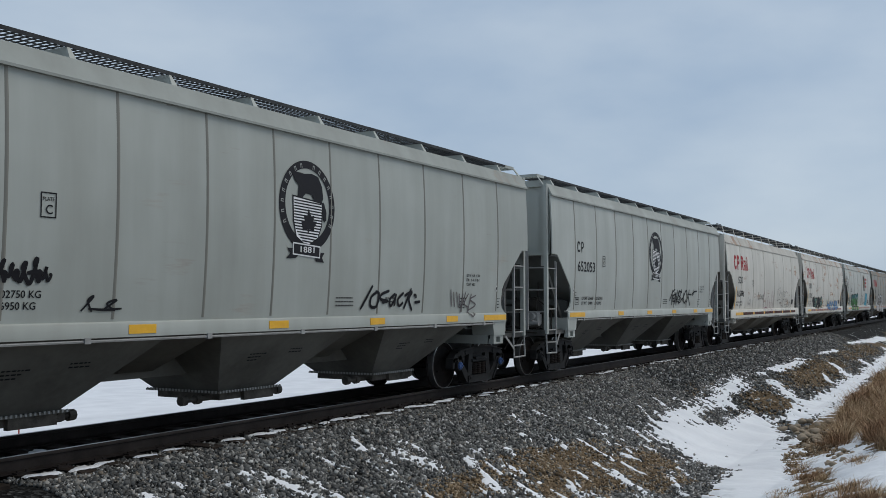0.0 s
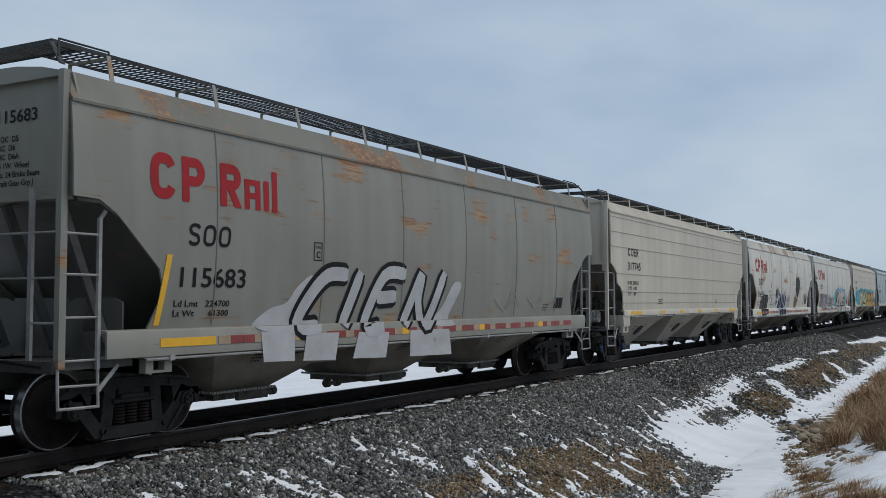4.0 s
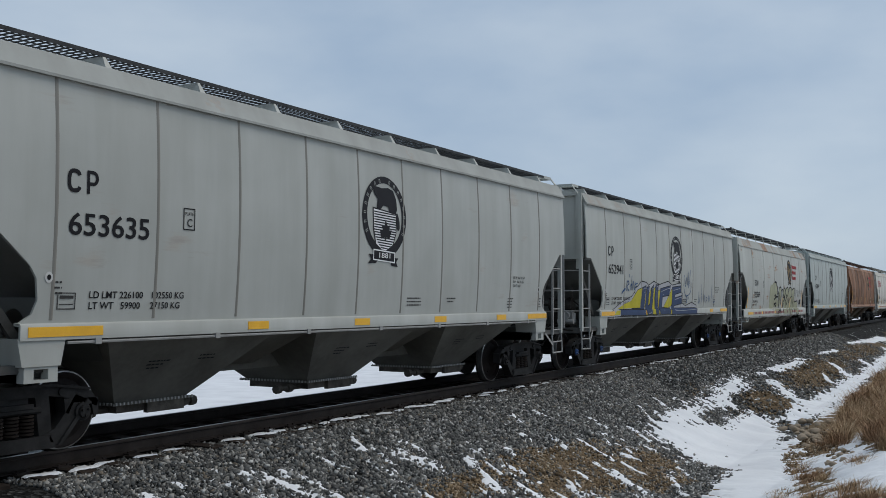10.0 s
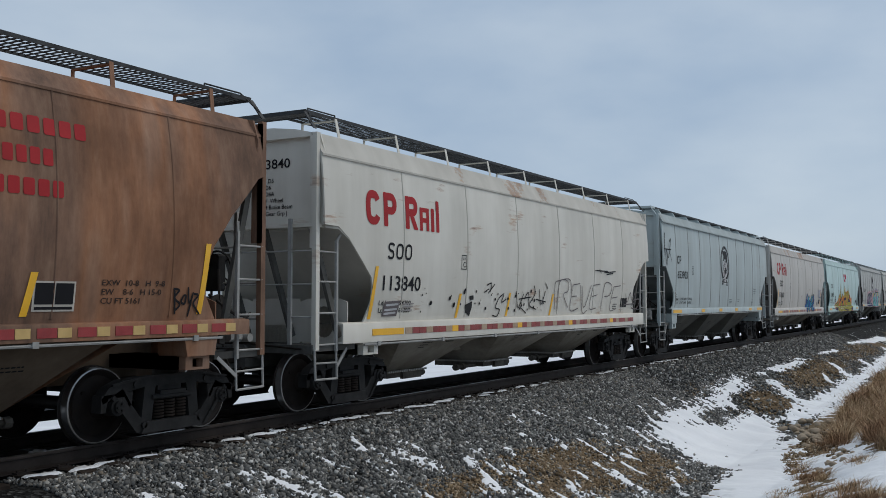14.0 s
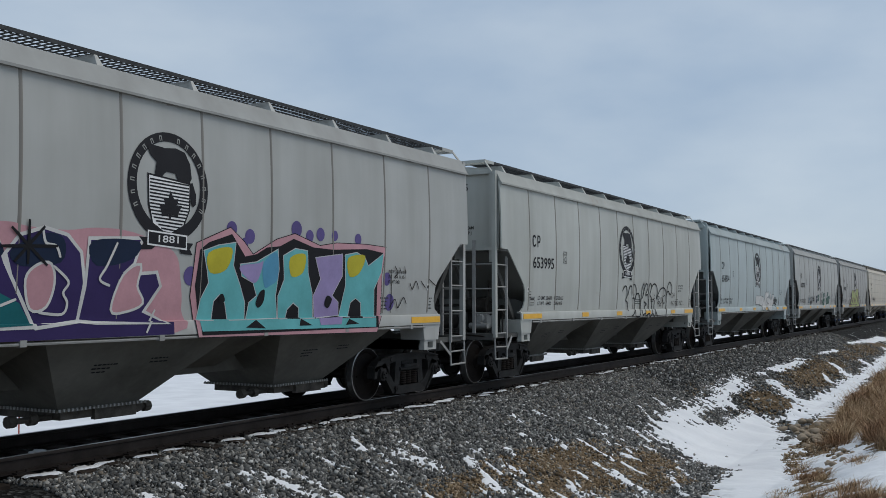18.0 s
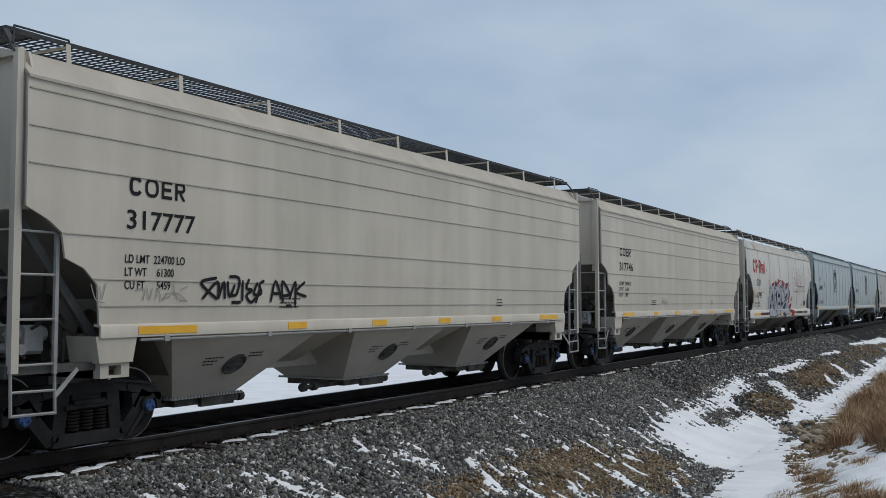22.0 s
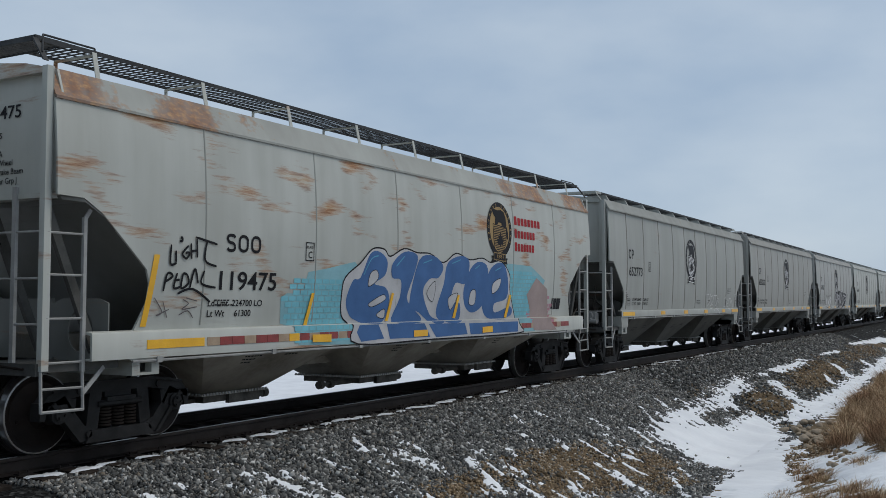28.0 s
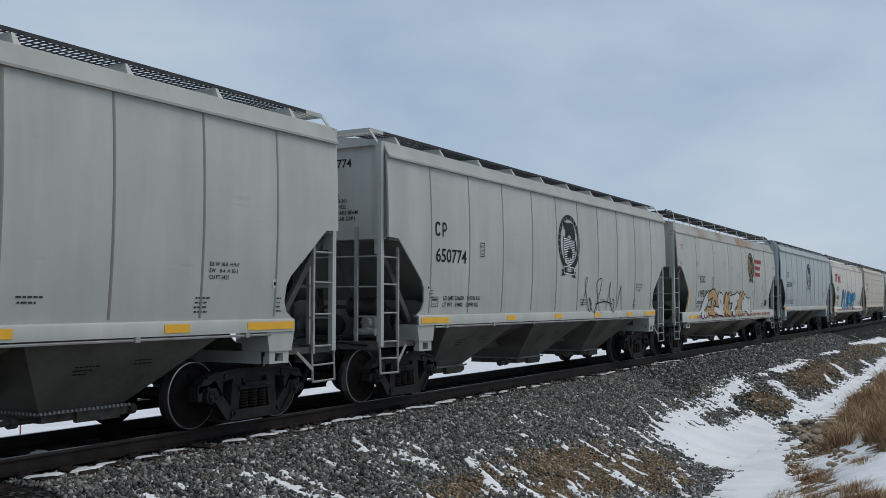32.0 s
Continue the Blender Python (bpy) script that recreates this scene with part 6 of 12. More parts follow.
def bunch(r):
    """A handful of broad strokes across a unit square, bent and crossing like woven straps."""
    out = []
    lean = r.uniform(-0.15, 0.25)
    for i in range(r.choice((3, 3, 4))):
        x0, x1 = r.uniform(0.0, 1.0), r.uniform(0.0, 1.0)
        kind_ = r.randrange(3)
        if kind_ == 0:
            q = [(x0 * 0.5, 0.02), (0.3 + lean, r.uniform(0.4, 0.6)), (0.4 + x1 * 0.6, 0.98)]
        elif kind_ == 1:
            y = r.uniform(0.1, 0.9)
            q = [(-0.15, y), (0.5, y + r.uniform(-0.25, 0.25)), (1.1, r.uniform(0.1, 0.9))]
        else:
            y = r.uniform(0.25, 0.75)
            q = [(x0, 0.95), (0.1 + 0.8 * x1, y), (1 - x0, 0.05)]
        out.append([(a, min(1.0, max(0.0, b))) for a, b in q])
    return out


def piece(k, car, seed, x, z, w, h, n, fills, edge, halo=None, rim=0.045, sharp=False, fat=0.34):
    """Sprayed piece that cannot be read: broad interlocked strokes with a rim round each bunch of them."""
    r = random.Random(seed)
    cw = w / n
    t = min(cw * fat, h * 0.28)

    def layer(name, strokes, width, off, material, parent, label=""):
        v, f = [], []
        for i, q in enumerate(strokes):
            pts = q if sharp else smooth_path(q, 4)
            a, b = slab(pts, width, not sharp)
            o, e = len(v), i * 0.0004
            v += [(p, s, e) for p, s in a]
            f += [tuple(o + m for m in c) for c in b]
            for p, s in (q if sharp else (q[0], q[-1])):
                o = len(v)
                m = 4 if sharp else 12
                g = width * (0.56 if sharp else 0.5)
                v += [(p + c, s + d, e + 0.0002) for c, d in disc(0, 0, g, g, m)]
                f.append(tuple(range(o, o + m)))
        return lay_on_side(name, v, f, k, x, z, off, material, parent, label)
    bunches = []
    for i in range(n):
        hh = h * r.uniform(0.9, 1.0) - t
        lean = r.uniform(-0.05, 0.2)
        tall = 1.0 + (0.12 if sharp else 0.0) * r.uniform(-1, 1)
        strokes = []
        for q in bunch(r):
            pts = []
            for a, b in q:
                a, b = a + r.uniform(-0.05, 0.05), b + r.uniform(-0.04, 0.04)
                pts.append((i * cw + t * 0.3 + a * (cw - t * 0.2) + lean * (b - 0.5) * cw, t / 2 + b * hh * tall))
            strokes.append(pts)
        bunches.append(strokes)
    if halo:
        layer("graffiti_halo", [q for s in bunches for q in s], t + rim * 5, 0.0035, halo, car)
    for i, strokes in enumerate(bunches):
        base = 0.009 + 0.0034 * (i % 5)
        letter = layer("graffiti_shape", strokes, t + rim * 1.3, base, edge, car, "sprayed shape with a painted rim")
        layer("graffiti_fill", strokes, t - rim * 0.5, base + 0.0018, fills[i % len(fills)], letter)


def slab(path, t, curved=True):
    """A straight-sided stroke of width t with chamfered ends."""
    pts = path
    v, f = [], []
    m = len(pts)
    for i, (x, y) in enumerate(pts):
        a, b = pts[max(0, i - 1)], pts[min(m - 1, i + 1)]
        d = Vector((b[0] - a[0], b[1] - a[1]))
        d = d.normalized() if d.length > 1e-6 else Vector((1, 0))
        w = t / 2 * (0.8 if i in (0, m - 1) else 1.0)
        e = -t * 0.35 if i == 0 else t * 0.35 if i == m - 1 else 0.0
        v += [(x + d.x * e - d.y * w, y + d.y * e + d.x * w), (x + d.x * e + d.y * w, y + d.y * e - d.x * w)]
    return v, [(2 * i, 2 * i + 1, 2 * i + 3, 2 * i + 2) for i in range(m - 1)]


def spray(k, car, body, x, z, w, h, colour, shear=0.12):
    """Words sprayed with a thin line."""
    v, f = flat_text(body, 1.0, 1.0, -0.018, 1.0, shear)
    lay_on_side("graffiti_word", fitted(v, w, h), f, k, x, z, 0.012, colour, car, "sprayed words")


def dots(k, car, seed, x, z, w, h, colour, n=10, r0=0.03, r1=0.1):
    r = random.Random(seed)
    for_v, for_f = [], []
    for _ in range(n):
        q = disc(r.uniform(0, w), r.uniform(0, h), *(2 * [r.uniform(r0, r1)]), 12)
        o = len(for_v)
        for_v += q
        for_f.append(tuple(range(o, o + 12)))
    lay_on_side("graffiti_dots", for_v, for_f, k, x, z, 0.013, colour, car)


# ---- the train ----
GREY = (0.48, 0.495, 0.465)
LTGREY = (0.485, 0.50, 0.465)
BLUEGREY = (0.435, 0.50, 0.508)
DULL = (0.43, 0.44, 0.425)
CREAM = (0.66, 0.64, 0.58)
TAN = (0.60, 0.55, 0.465)
TEAL = (0.50, 0.66, 0.655)
BROWN = (0.12, 0.078, 0.055)
PALEBOARD = ink(0.60, 0.56, 0.50)
SOOTBOARD = ink(0.022, 0.022, 0.024)
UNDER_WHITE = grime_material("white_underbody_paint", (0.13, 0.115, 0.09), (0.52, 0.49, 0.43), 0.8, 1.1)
# grey underbodies: road grime and the shade below the sill in one tone
UNDER_GREY = grime_material("grimed_shaded_underbody_paint", (0.075, 0.072, 0.062), (0.215, 0.21, 0.188), 0.8, 0.9)
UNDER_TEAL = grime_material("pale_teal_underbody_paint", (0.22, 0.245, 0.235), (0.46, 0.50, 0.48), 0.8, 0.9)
UNDER_TAN = grime_material("beige_underbody_paint", (0.42, 0.385, 0.325), (0.62, 0.57, 0.49), 0.8, 0.9)
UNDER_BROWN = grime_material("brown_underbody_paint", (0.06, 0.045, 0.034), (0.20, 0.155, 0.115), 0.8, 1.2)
GOLD = ink(0.40, 0.27, 0.12)
MAROON = [ink(0.10, 0.025, 0.022), ink(0.085, 0.06, 0.035), ink(0.12, 0.03, 0.03)]


def grey_car(number, colour, rust, limits="LD LMT 226600\nLT WT   59400", kilos="102750 KG\n26950 KG", blue=False):
    k = GREY_KIND
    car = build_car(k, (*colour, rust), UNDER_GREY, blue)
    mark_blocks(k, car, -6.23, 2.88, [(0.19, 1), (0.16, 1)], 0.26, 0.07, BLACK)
    side_text(k, car, number, -6.20, 2.42, 0.25, 1.15)
    side_text(k, car, limits, -5.88, 1.62, 0.20, 0.78)
    side_text(k, car, kilos, -4.98, 1.62, 0.20, 0.54)
    plate_box(k, car, -4.50, 2.58)
    v, f = box_shape((0, 0.24, 0, 0.012), (0, 0.24, 0.17, 0.182), (0, 0.012, 0.012, 0.17), (0.228, 0.24, 0.012, 0.17), (0.03, 0.21, 0.115, 0.15), (0.03, 0.21, 0.05, 0.06))
    lay_on_side("test_stencil", v, f, k, -6.30, 1.62, 0.007, FADED, car)
    side_text(k, car, "EX W 10-8  H 9-9\nEW    8-4  H 10-1\nCU FT 5421", 5.0, 2.0, 0.22, 0.55)
    emblem(k, car, 0.06, 3.08, 0.66, ink(0.022, 0.022, 0.026))
    for i, (x, w, rows) in enumerate(((0.8, 0.5, 3), (2.2, 0.35, 2), (4.75, 0.3, 4), (6.35, 0.12, 4))):
        small_print(k, car, x, 1.75, w, rows, seed=i)
    small_print(k, car, -6.35, 1.9, 0.12, 3, seed=9)
    # round inspection plates
    for x in (-6.42, 6.30):
        lay_on_side("inspection_plate", disc(0, 0, 0.05, 0.06, 16), [tuple(range(16))], k, x, 1.96, 0.006, WHITE, car)
        lay_on_side("plate_centre", disc(0, 0, 0.026, 0.03, 12), [tuple(range(12))], k, x, 1.96, 0.009, BLACK, car)
    for x, w in ((-6.66, 0.97), (-3.25, 0.42), (-0.75, 0.42), (1.75, 0.42), (4.25, 0.42), (5.75, 0.98)):
        reflector(k, car, x, w, YELLOW)
    mark_end = [(0.12, 1), (0.11, 1)]
    end_text(k, car, number, -0.22, 3.98, 0.15, 0.60)
    end_text(k, car, "SPRG\n7 OC  D5\n5 IC  D5\n2 RC  D6A\n2 B-360,2 B-361\n36 1W WHEEL\nNO. 24 BRAKE BEAM\nDRAFT GEAR GRP J", -0.2, 3.06, 0.80, 0.75)
    return tagged(car, "light grey covered grain hopper car with vertical seams and round emblem", "freight car", "grain train")


def old_car(number, colour, rust, style="rail", under=None, red_dash=True, labeltext=None, k=OLD_KIND, end_tone=0.0):
    car = build_car(k, (*colour, rust), under or UNDER_WHITE, False, end_tone)
    if style == "rail":
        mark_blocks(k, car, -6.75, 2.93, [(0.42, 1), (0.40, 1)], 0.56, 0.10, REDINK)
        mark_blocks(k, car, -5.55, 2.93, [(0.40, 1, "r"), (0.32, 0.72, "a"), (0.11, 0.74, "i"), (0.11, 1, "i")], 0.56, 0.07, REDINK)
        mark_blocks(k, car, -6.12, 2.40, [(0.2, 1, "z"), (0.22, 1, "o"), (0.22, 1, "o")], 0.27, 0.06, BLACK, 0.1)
        side_text(k, car, number, -6.22, 1.88, 0.25, 1.2)
        side_text(k, car, "Ld Lmt   224700\nLt Wt      61300", -6.3, 1.52, 0.2, 1.0)
    elif style == "block":
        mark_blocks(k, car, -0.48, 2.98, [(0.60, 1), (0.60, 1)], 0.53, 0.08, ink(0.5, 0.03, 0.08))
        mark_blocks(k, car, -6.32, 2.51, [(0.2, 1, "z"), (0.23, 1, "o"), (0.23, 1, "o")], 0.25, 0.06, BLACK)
        side_text(k, car, number, -6.38, 1.97, 0.27, 1.2)
    elif style == "emblem":
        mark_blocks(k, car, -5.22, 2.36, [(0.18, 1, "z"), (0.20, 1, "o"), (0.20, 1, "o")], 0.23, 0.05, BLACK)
        side_text(k, car, number, -5.32, 1.86, 0.25, 1.14)
        emblem(k, car, 2.8, 3.15, 0.56, BLACK, sepia=GOLD)
        for i, (w, n) in enumerate(((1.35, 8), (1.05, 7), (1.0, 7))):
            mark_blocks(k, car, 3.5, 3.30 - i * 0.27, [(w / n * 0.76, 1.15 if j == 0 else 1, "i") for j in range(n)], 0.16, w / n * 0.24, REDINK)
        side_text(k, car, "Ld Lmt  224700 LO\nLt Wt     61300", -5.5, 1.52, 0.22, 1.05)
    dx = 0.3 if style == "block" else 0.0
    plate_box(k, car, -3.55 + dx, 2.30)
    if style == "emblem":
        small_print(k, car, -5.4, 1.72, 0.4, 2, seed=4)
    small_print(k, car, 4.9 + dx, 1.62, 0.35, 3, seed=5)
    for x0, x1 in ((0.0, 0.26), (0.28, 0.5)):
        lay_on_side("placard", [(x0, 0), (x1, 0), (x1 + 0.03, 0.24), (x0 + 0.03, 0.24)], [(0, 1, 2, 3)], k, 5.5 + dx, 1.55, 0.007, SOOTBOARD, car)
    reflector(k, car, -6.55 - 1.8 * dx, 0.95, YELLOW)
    x = -5.55
    i = 0
    while x < 6.4 and style != "block":
        reflector(k, car, x, 0.228, (YELLOW if i % 12 == 7 else REDREF if i % 3 else PALEREF) if red_dash else (YELLOW if i % 9 == 0 else MAROON[i % 3]))
        x += 0.235
        i += 1
    if style == "block":
        reflector(k, car, 6.2, 0.95, YELLOW)
        side_text(k, car, "LD LMT  223300  LO\nLT WT    62700", -6.68, 1.58, 0.24, 0.95)
        side_text(k, car, "NEW 10-96", -5.46, 1.56, 0.09, 0.5)
        side_text(k, car, "FRAME BRACE REMOVED NOT REQUIRED", -6.0, 1.2, 0.07, 1.4)
    else:
        yellow_bar(k, car, -6.6, 1.42, 0.85, 0.14)
    end_text(k, car, number, -0.22, 3.75, 0.15, 0.68)
    end_text(k, car, "7 OC  D5\n7 IC  D6\n2 IC  D6A\n36 1W  Wheel\nNo. 24 Brake Beam\nDraft Gear Grp J", -0.2, 3.0, 0.6, 0.75)
    return tagged(car, labeltext or "worn white covered hopper car with rust stains and spray paint", "freight car", "grain train")


def tan_car(number, colour, rust, blue=True):
    k = TAN_KIND
    car = build_car(k, (*colour, rust), UNDER_TAN, blue)
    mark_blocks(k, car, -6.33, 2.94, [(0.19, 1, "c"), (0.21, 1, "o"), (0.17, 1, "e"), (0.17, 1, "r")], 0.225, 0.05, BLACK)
    side_text(k, car, number, -6.36, 2.55, 0.225, 1.10)
    side_text(k, car, "LD LMT  224700 LO\nLT WT     61300\nCU FT      5459", -6.38, 1.86, 0.40, 0.95)
    small_print(k, car, -3.6, 1.75, 0.5, 3, seed=6)
    small_print(k, car, 3.2, 1.75, 0.35, 3, seed=7)
    small_print(k, car, 5.6, 1.8, 0.25, 3, WHITE, seed=8)
    for x, w in ((-6.17, 0.95), (-3.42, 0.42), (-1.28, 0.42), (0.85, 0.42), (2.97, 0.42), (5.3, 0.98)):
        reflector(k, car, x, w, YELLOW)
    # round doors on the slopes of the hoppers
    for c in k.bays:
        port = Shape().lathe([(0.0, -0.02), (0.10, -0.02), (0.11, -0.005), (0.15, -0.005), (0.17, -0.03), (0.19, -0.03), (0.19, 0.02)], 20)
        port.box(-0.16, 0.16, -0.035, -0.02, -0.02, 0.02)
        part("round_door", port, ENDM, car, at=pose(c + 0.1, -1.055, 0.865, 45.5, 0, 0))
    end_text(k, car, number, -0.22, 3.8, 0.14, 0.66)
    return tagged(car, "beige covered hopper car with horizontal ridged steel sides", "freight car", "grain train")


def brown_car(number, colour, rust):
    k = BROWN_KIND
    car = build_car(k, (*colour, rust), UNDER_BROWN, False)
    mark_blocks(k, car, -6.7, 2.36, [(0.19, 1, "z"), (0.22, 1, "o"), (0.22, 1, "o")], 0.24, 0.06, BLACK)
    side_text(k, car, number, -6.8, 1.88, 0.24, 1.2)
    emblem(k, car, 3.0, 3.2, 0.55, BLACK, sepia=GOLD)
    small_print(k, car, -6.85, 1.72, 0.5, 2, seed=11)
    small_print(k, car, -6.0, 1.72, 0.4, 2, seed=12)
    for i, (w, n) in enumerate(((1.6, 8), (1.14, 7), (1.27, 7))):
        mark_blocks(k, car, 3.75, 3.46 - i * 0.33, [(w / n * 0.76, 1, "i") for j in range(n)], 0.18, w / n * 0.24, REDINK)
    x = -7.8
    i = 0
    while x < 7.6:
        reflector(k, car, x, 0.25 if i % 2 == 0 else 0.18, BRIGHTRED if i % 2 == 0 else STRAWREF)
        x += 0.26
        i += 1
    for x in (-7.35, -5.1, -1.9, 1.0, 4.5, 7.05):
        yellow_bar(k, car, x, 1.55, 0.88 if abs(x) > 7 else 0.46, 0.1)
    for x0, x1, z0, z1, off, mat in ((0, 0.54, 0, 0.32, 0.007, PALEBOARD), (0.025, 0.26, 0.075, 0.30, 0.011, BLACK), (0.28, 0.515, 0.075, 0.30, 0.011, BLACK), (0.03, 0.51, 0.02, 0.05, 0.011, BLACK)):
        lay_on_side("weight_board", [(x0, z0), (x1, z0), (x1, z1), (x0, z1)], [(0, 1, 2, 3)], k, 4.64, 1.6, off, mat, car)
    side_text(k, car, "EXW  10-8   H  9-8\nEW    8-6   H 15-0\nCU FT 5161", 5.53, 1.68, 0.27, 0.95, ink(0.05, 0.035, 0.03))
    lines((k, car), BLACK, 3, 0.028, [[(6.64, 1.86), (6.68, 1.55)], [(6.62, 1.86), (6.72, 1.84), (6.65, 1.75), (6.75, 1.67), (6.68, 1.6)], [(6.80, 1.78), (6.77, 1.7), (6.83, 1.68), (6.84, 1.77), (6.80, 1.78)], [(6.87, 1.88), (6.9, 1.7), (6.94, 1.72)], [(6.96, 1.82), (6.90, 1.52)], [(6.97, 1.8), (7.05, 1.78), (6.98, 1.68), (7.1, 1.55)]])
    end_text(k, car, number, -0.25, 3.6, 0.16, 0.75)
    return tagged(car, "rust-brown weathered covered hopper car with bulging sides", "freight car", "grain train")


PITCH = {"c": 16.91, "o": 17.01, "q": 17.61, "t": 16.88, "k": 18.16}
BODY = {"c": GREY_KIND, "o": OLD_KIND, "q": TEAL_KIND, "t": TAN_KIND, "k": BROWN_KIND}
# far ends of the cars' sides on the track at the clip's start
ENDS = [19.08, 35.94, 52.90, 69.87, 86.84, 103.83, 120.68, 137.70, 154.76, 171.65, 188.57, 205.49, 222.40, 239.34, 256.34, 273.26, 291.41, 308.44, 325.39, 342.44, 359.59, 376.56, 393.54, 410.47, 427.40, 444.30, 461.19, 478.11, 495.08, 511.90, 528.78, 545.68, 562.69, 579.70, 596.60, 613.49, 630.42, 647.36, 664.30]
CARS = []


def place(code, car):
    CARS.append((code, car))
    return car


place("c", grey_car("651992", (0.405, 0.43, 0.40), 0.05, blue=True))
place("c", grey_car("652053", (0.45, 0.475, 0.445), 0.05))
place("o", old_car("115896", CREAM, 0.3, red_dash=False))
place("o", old_car("117127", CREAM, 0.68))
place("o", old_car("119800", LTGREY, 0.45, "emblem"))
place("o", old_car("115683", (0.265, 0.262, 0.228), 0.45))
place("t", tan_car("317745", TAN, 0.0))
place("o", old_car("116555", CREAM, 0.55))
place("o", old_car("118727", (0.63, 0.62, 0.575), 0.1))
place("t", tan_car("317630", TAN, 0.05))
place("c", grey_car("652507", BLUEGREY, 0.05, limits="LD LMT 226300\nLT WT   59700", kilos="102600 KG\n27100 KG"))
place("c", grey_car("650836", GREY, 0.05, blue=True))
place("c", grey_car("653635", (0.45, 0.465, 0.44), 0.05, limits="LD LMT 226100\nLT WT   59900", kilos="102550 KG\n27150 KG"))
place("c", grey_car("652941", (0.45, 0.465, 0.435), 0.05, blue=True, limits="LD LMT 226100\nLT WT   59900", kilos="102550 KG\n27150 KG"))
place("o", old_car("122569", LTGREY, 0.45, "emblem"))
place("c", grey_car("652004", (0.44, 0.485, 0.465), 0.05))
place("k", brown_car("121706", BROWN, 0.95))
place("o", old_car("113840", CREAM, 0.2, end_tone=0.8))
place("c", grey_car("653903", BLUEGREY, 0.05))
place("o", old_car("114360", (0.55, 0.53, 0.50), 0.2))
place("q", old_car("118475", TEAL, 0.0, "block", UNDER_TEAL, False, k=TEAL_KIND, labeltext="pale teal covered hopper car with a large olive spray-paint piece"))
place("c", grey_car("652203", DULL, 0.0))
place("c", grey_car("653995", GREY, 0.05))
place("c", grey_car("654374", BLUEGREY, 0.05))
place("c", grey_car("652978", DULL, 0.0, limits="LD LMT 226500\nLT WT   59500", kilos="102700 KG\n27000 KG"))
place("c", grey_car("650872", (0.39, 0.39, 0.375), 0.0, blue=True))
place("t", tan_car("317777", TAN, 0.0))
place("t", tan_car("317746", TAN, 0.0))
place("o", old_car("116792", CREAM, 0.2, red_dash=False))
place("c", grey_car("654407", BLUEGREY, 0.05))
place("c", grey_car("654060", BLUEGREY, 0.05))
place("c", grey_car("652650", GREY, 0.05))
place("o", old_car("113302", (0.50, 0.49, 0.46), 0.1, "plain", k=OLD_RIBBED_KIND, red_dash=False))
place("o", old_car("119475", LTGREY, 0.8, "emblem"))
place("c", grey_car("652773", (0.37, 0.38, 0.355), 0.05, limits="LD LMT 226400\nLT WT   59600", kilos="102650 KG\n27050 KG"))
place("c", grey_car("653022", (0.37, 0.37, 0.345), 0.0))
place("c", grey_car("653027", (0.41, 0.415, 0.395), 0.05))
place("c", grey_car("654154", GREY, 0.05))
place("c", grey_car("650774", GREY, 0.05))
place("o", old_car("119310", LTGREY, 0.5, "emblem"))
place("c", grey_car("653310", BLUEGREY, 0.05))
place("o", old_car("114502", CREAM, 0.2))
place("t", tan_car("317702", TAN, 0.05))
place("o", old_car("116504", LTGREY, 0.4))

# sprayed paints
GREEN, TEALINK, LEAFINK, CYANINK = ink(0.05, 0.24, 0.06), ink(0.015, 0.15, 0.17), ink(0.12, 0.36, 0.11), ink(0.09, 0.42, 0.58)
PALEINK, ASHINK, ASHLINE, HAZEINK = ink(0.50, 0.51, 0.53), ink(0.16, 0.14, 0.145), ink(0.36, 0.34, 0.33), ink(0.52, 0.57, 0.63)
NAVY, PINKINK, SOOT, OCHRE = ink(0.014, 0.026, 0.06), ink(0.55, 0.30, 0.29), ink(0.03, 0.03, 0.032), ink(0.45, 0.21, 0.04)
BARKINK, DARKBARK, SKYINK, DEEPBLUE = ink(0.34, 0.23, 0.13), ink(0.07, 0.045, 0.03), ink(0.12, 0.38, 0.58), ink(0.015, 0.06, 0.25)
CREAMINK, STRAWINK, ROSE, LEMONINK = ink(0.64, 0.60, 0.54), ink(0.68, 0.55, 0.26), ink(0.40, 0.035, 0.09), ink(0.60, 0.53, 0.05)
CYANBACK, PALECYAN, ORANGE, CHALK = ink(0.05, 0.36, 0.42), ink(0.32, 0.66, 0.74), ink(0.62, 0.36, 0.10), ink(0.58, 0.58, 0.59)
NAVYLINE, INKBLUE, DENIM, OLIVEPALE = ink(0.03, 0.035, 0.22), ink(0.02, 0.09, 0.24), ink(0.055, 0.085, 0.17), ink(0.44, 0.45, 0.31)
FLAME, OLIVE, PLUM, PALEOLIVE = ink(0.78, 0.27, 0.06), ink(0.45, 0.39, 0.055), ink(0.05, 0.022, 0.085), ink(0.62, 0.62, 0.34)
BLUSH, VIOLET, LILACDARK, TURQ, LILAC = ink(0.62, 0.34, 0.38), ink(0.045, 0.03, 0.12), ink(0.13, 0.10, 0.28), ink(0.16, 0.52, 0.54), ink(0.38, 0.31, 0.56)
UMBER, MAROONINK, LIME, BLOOD = ink(0.085, 0.07, 0.07), ink(0.13, 0.025, 0.085), ink(0.46, 0.52, 0.22), ink(0.36, 0.025, 0.035)
SILVERINK, STEELBLUE, DULLRED, COBALT = ink(0.50, 0.505, 0.54), ink(0.025, 0.07, 0.13), ink(0.42, 0.13, 0.12), ink(0.075, 0.17, 0.38)
DARKGREEN, LIMEPALE = ink(0.02, 0.10, 0.075), ink(0.50, 0.57, 0.30)
BRICKPALE, BRICKRED, GREYPALE = ink(0.28, 0.52, 0.58), ink(0.42, 0.33, 0.31), ink(0.26, 0.27, 0.28)

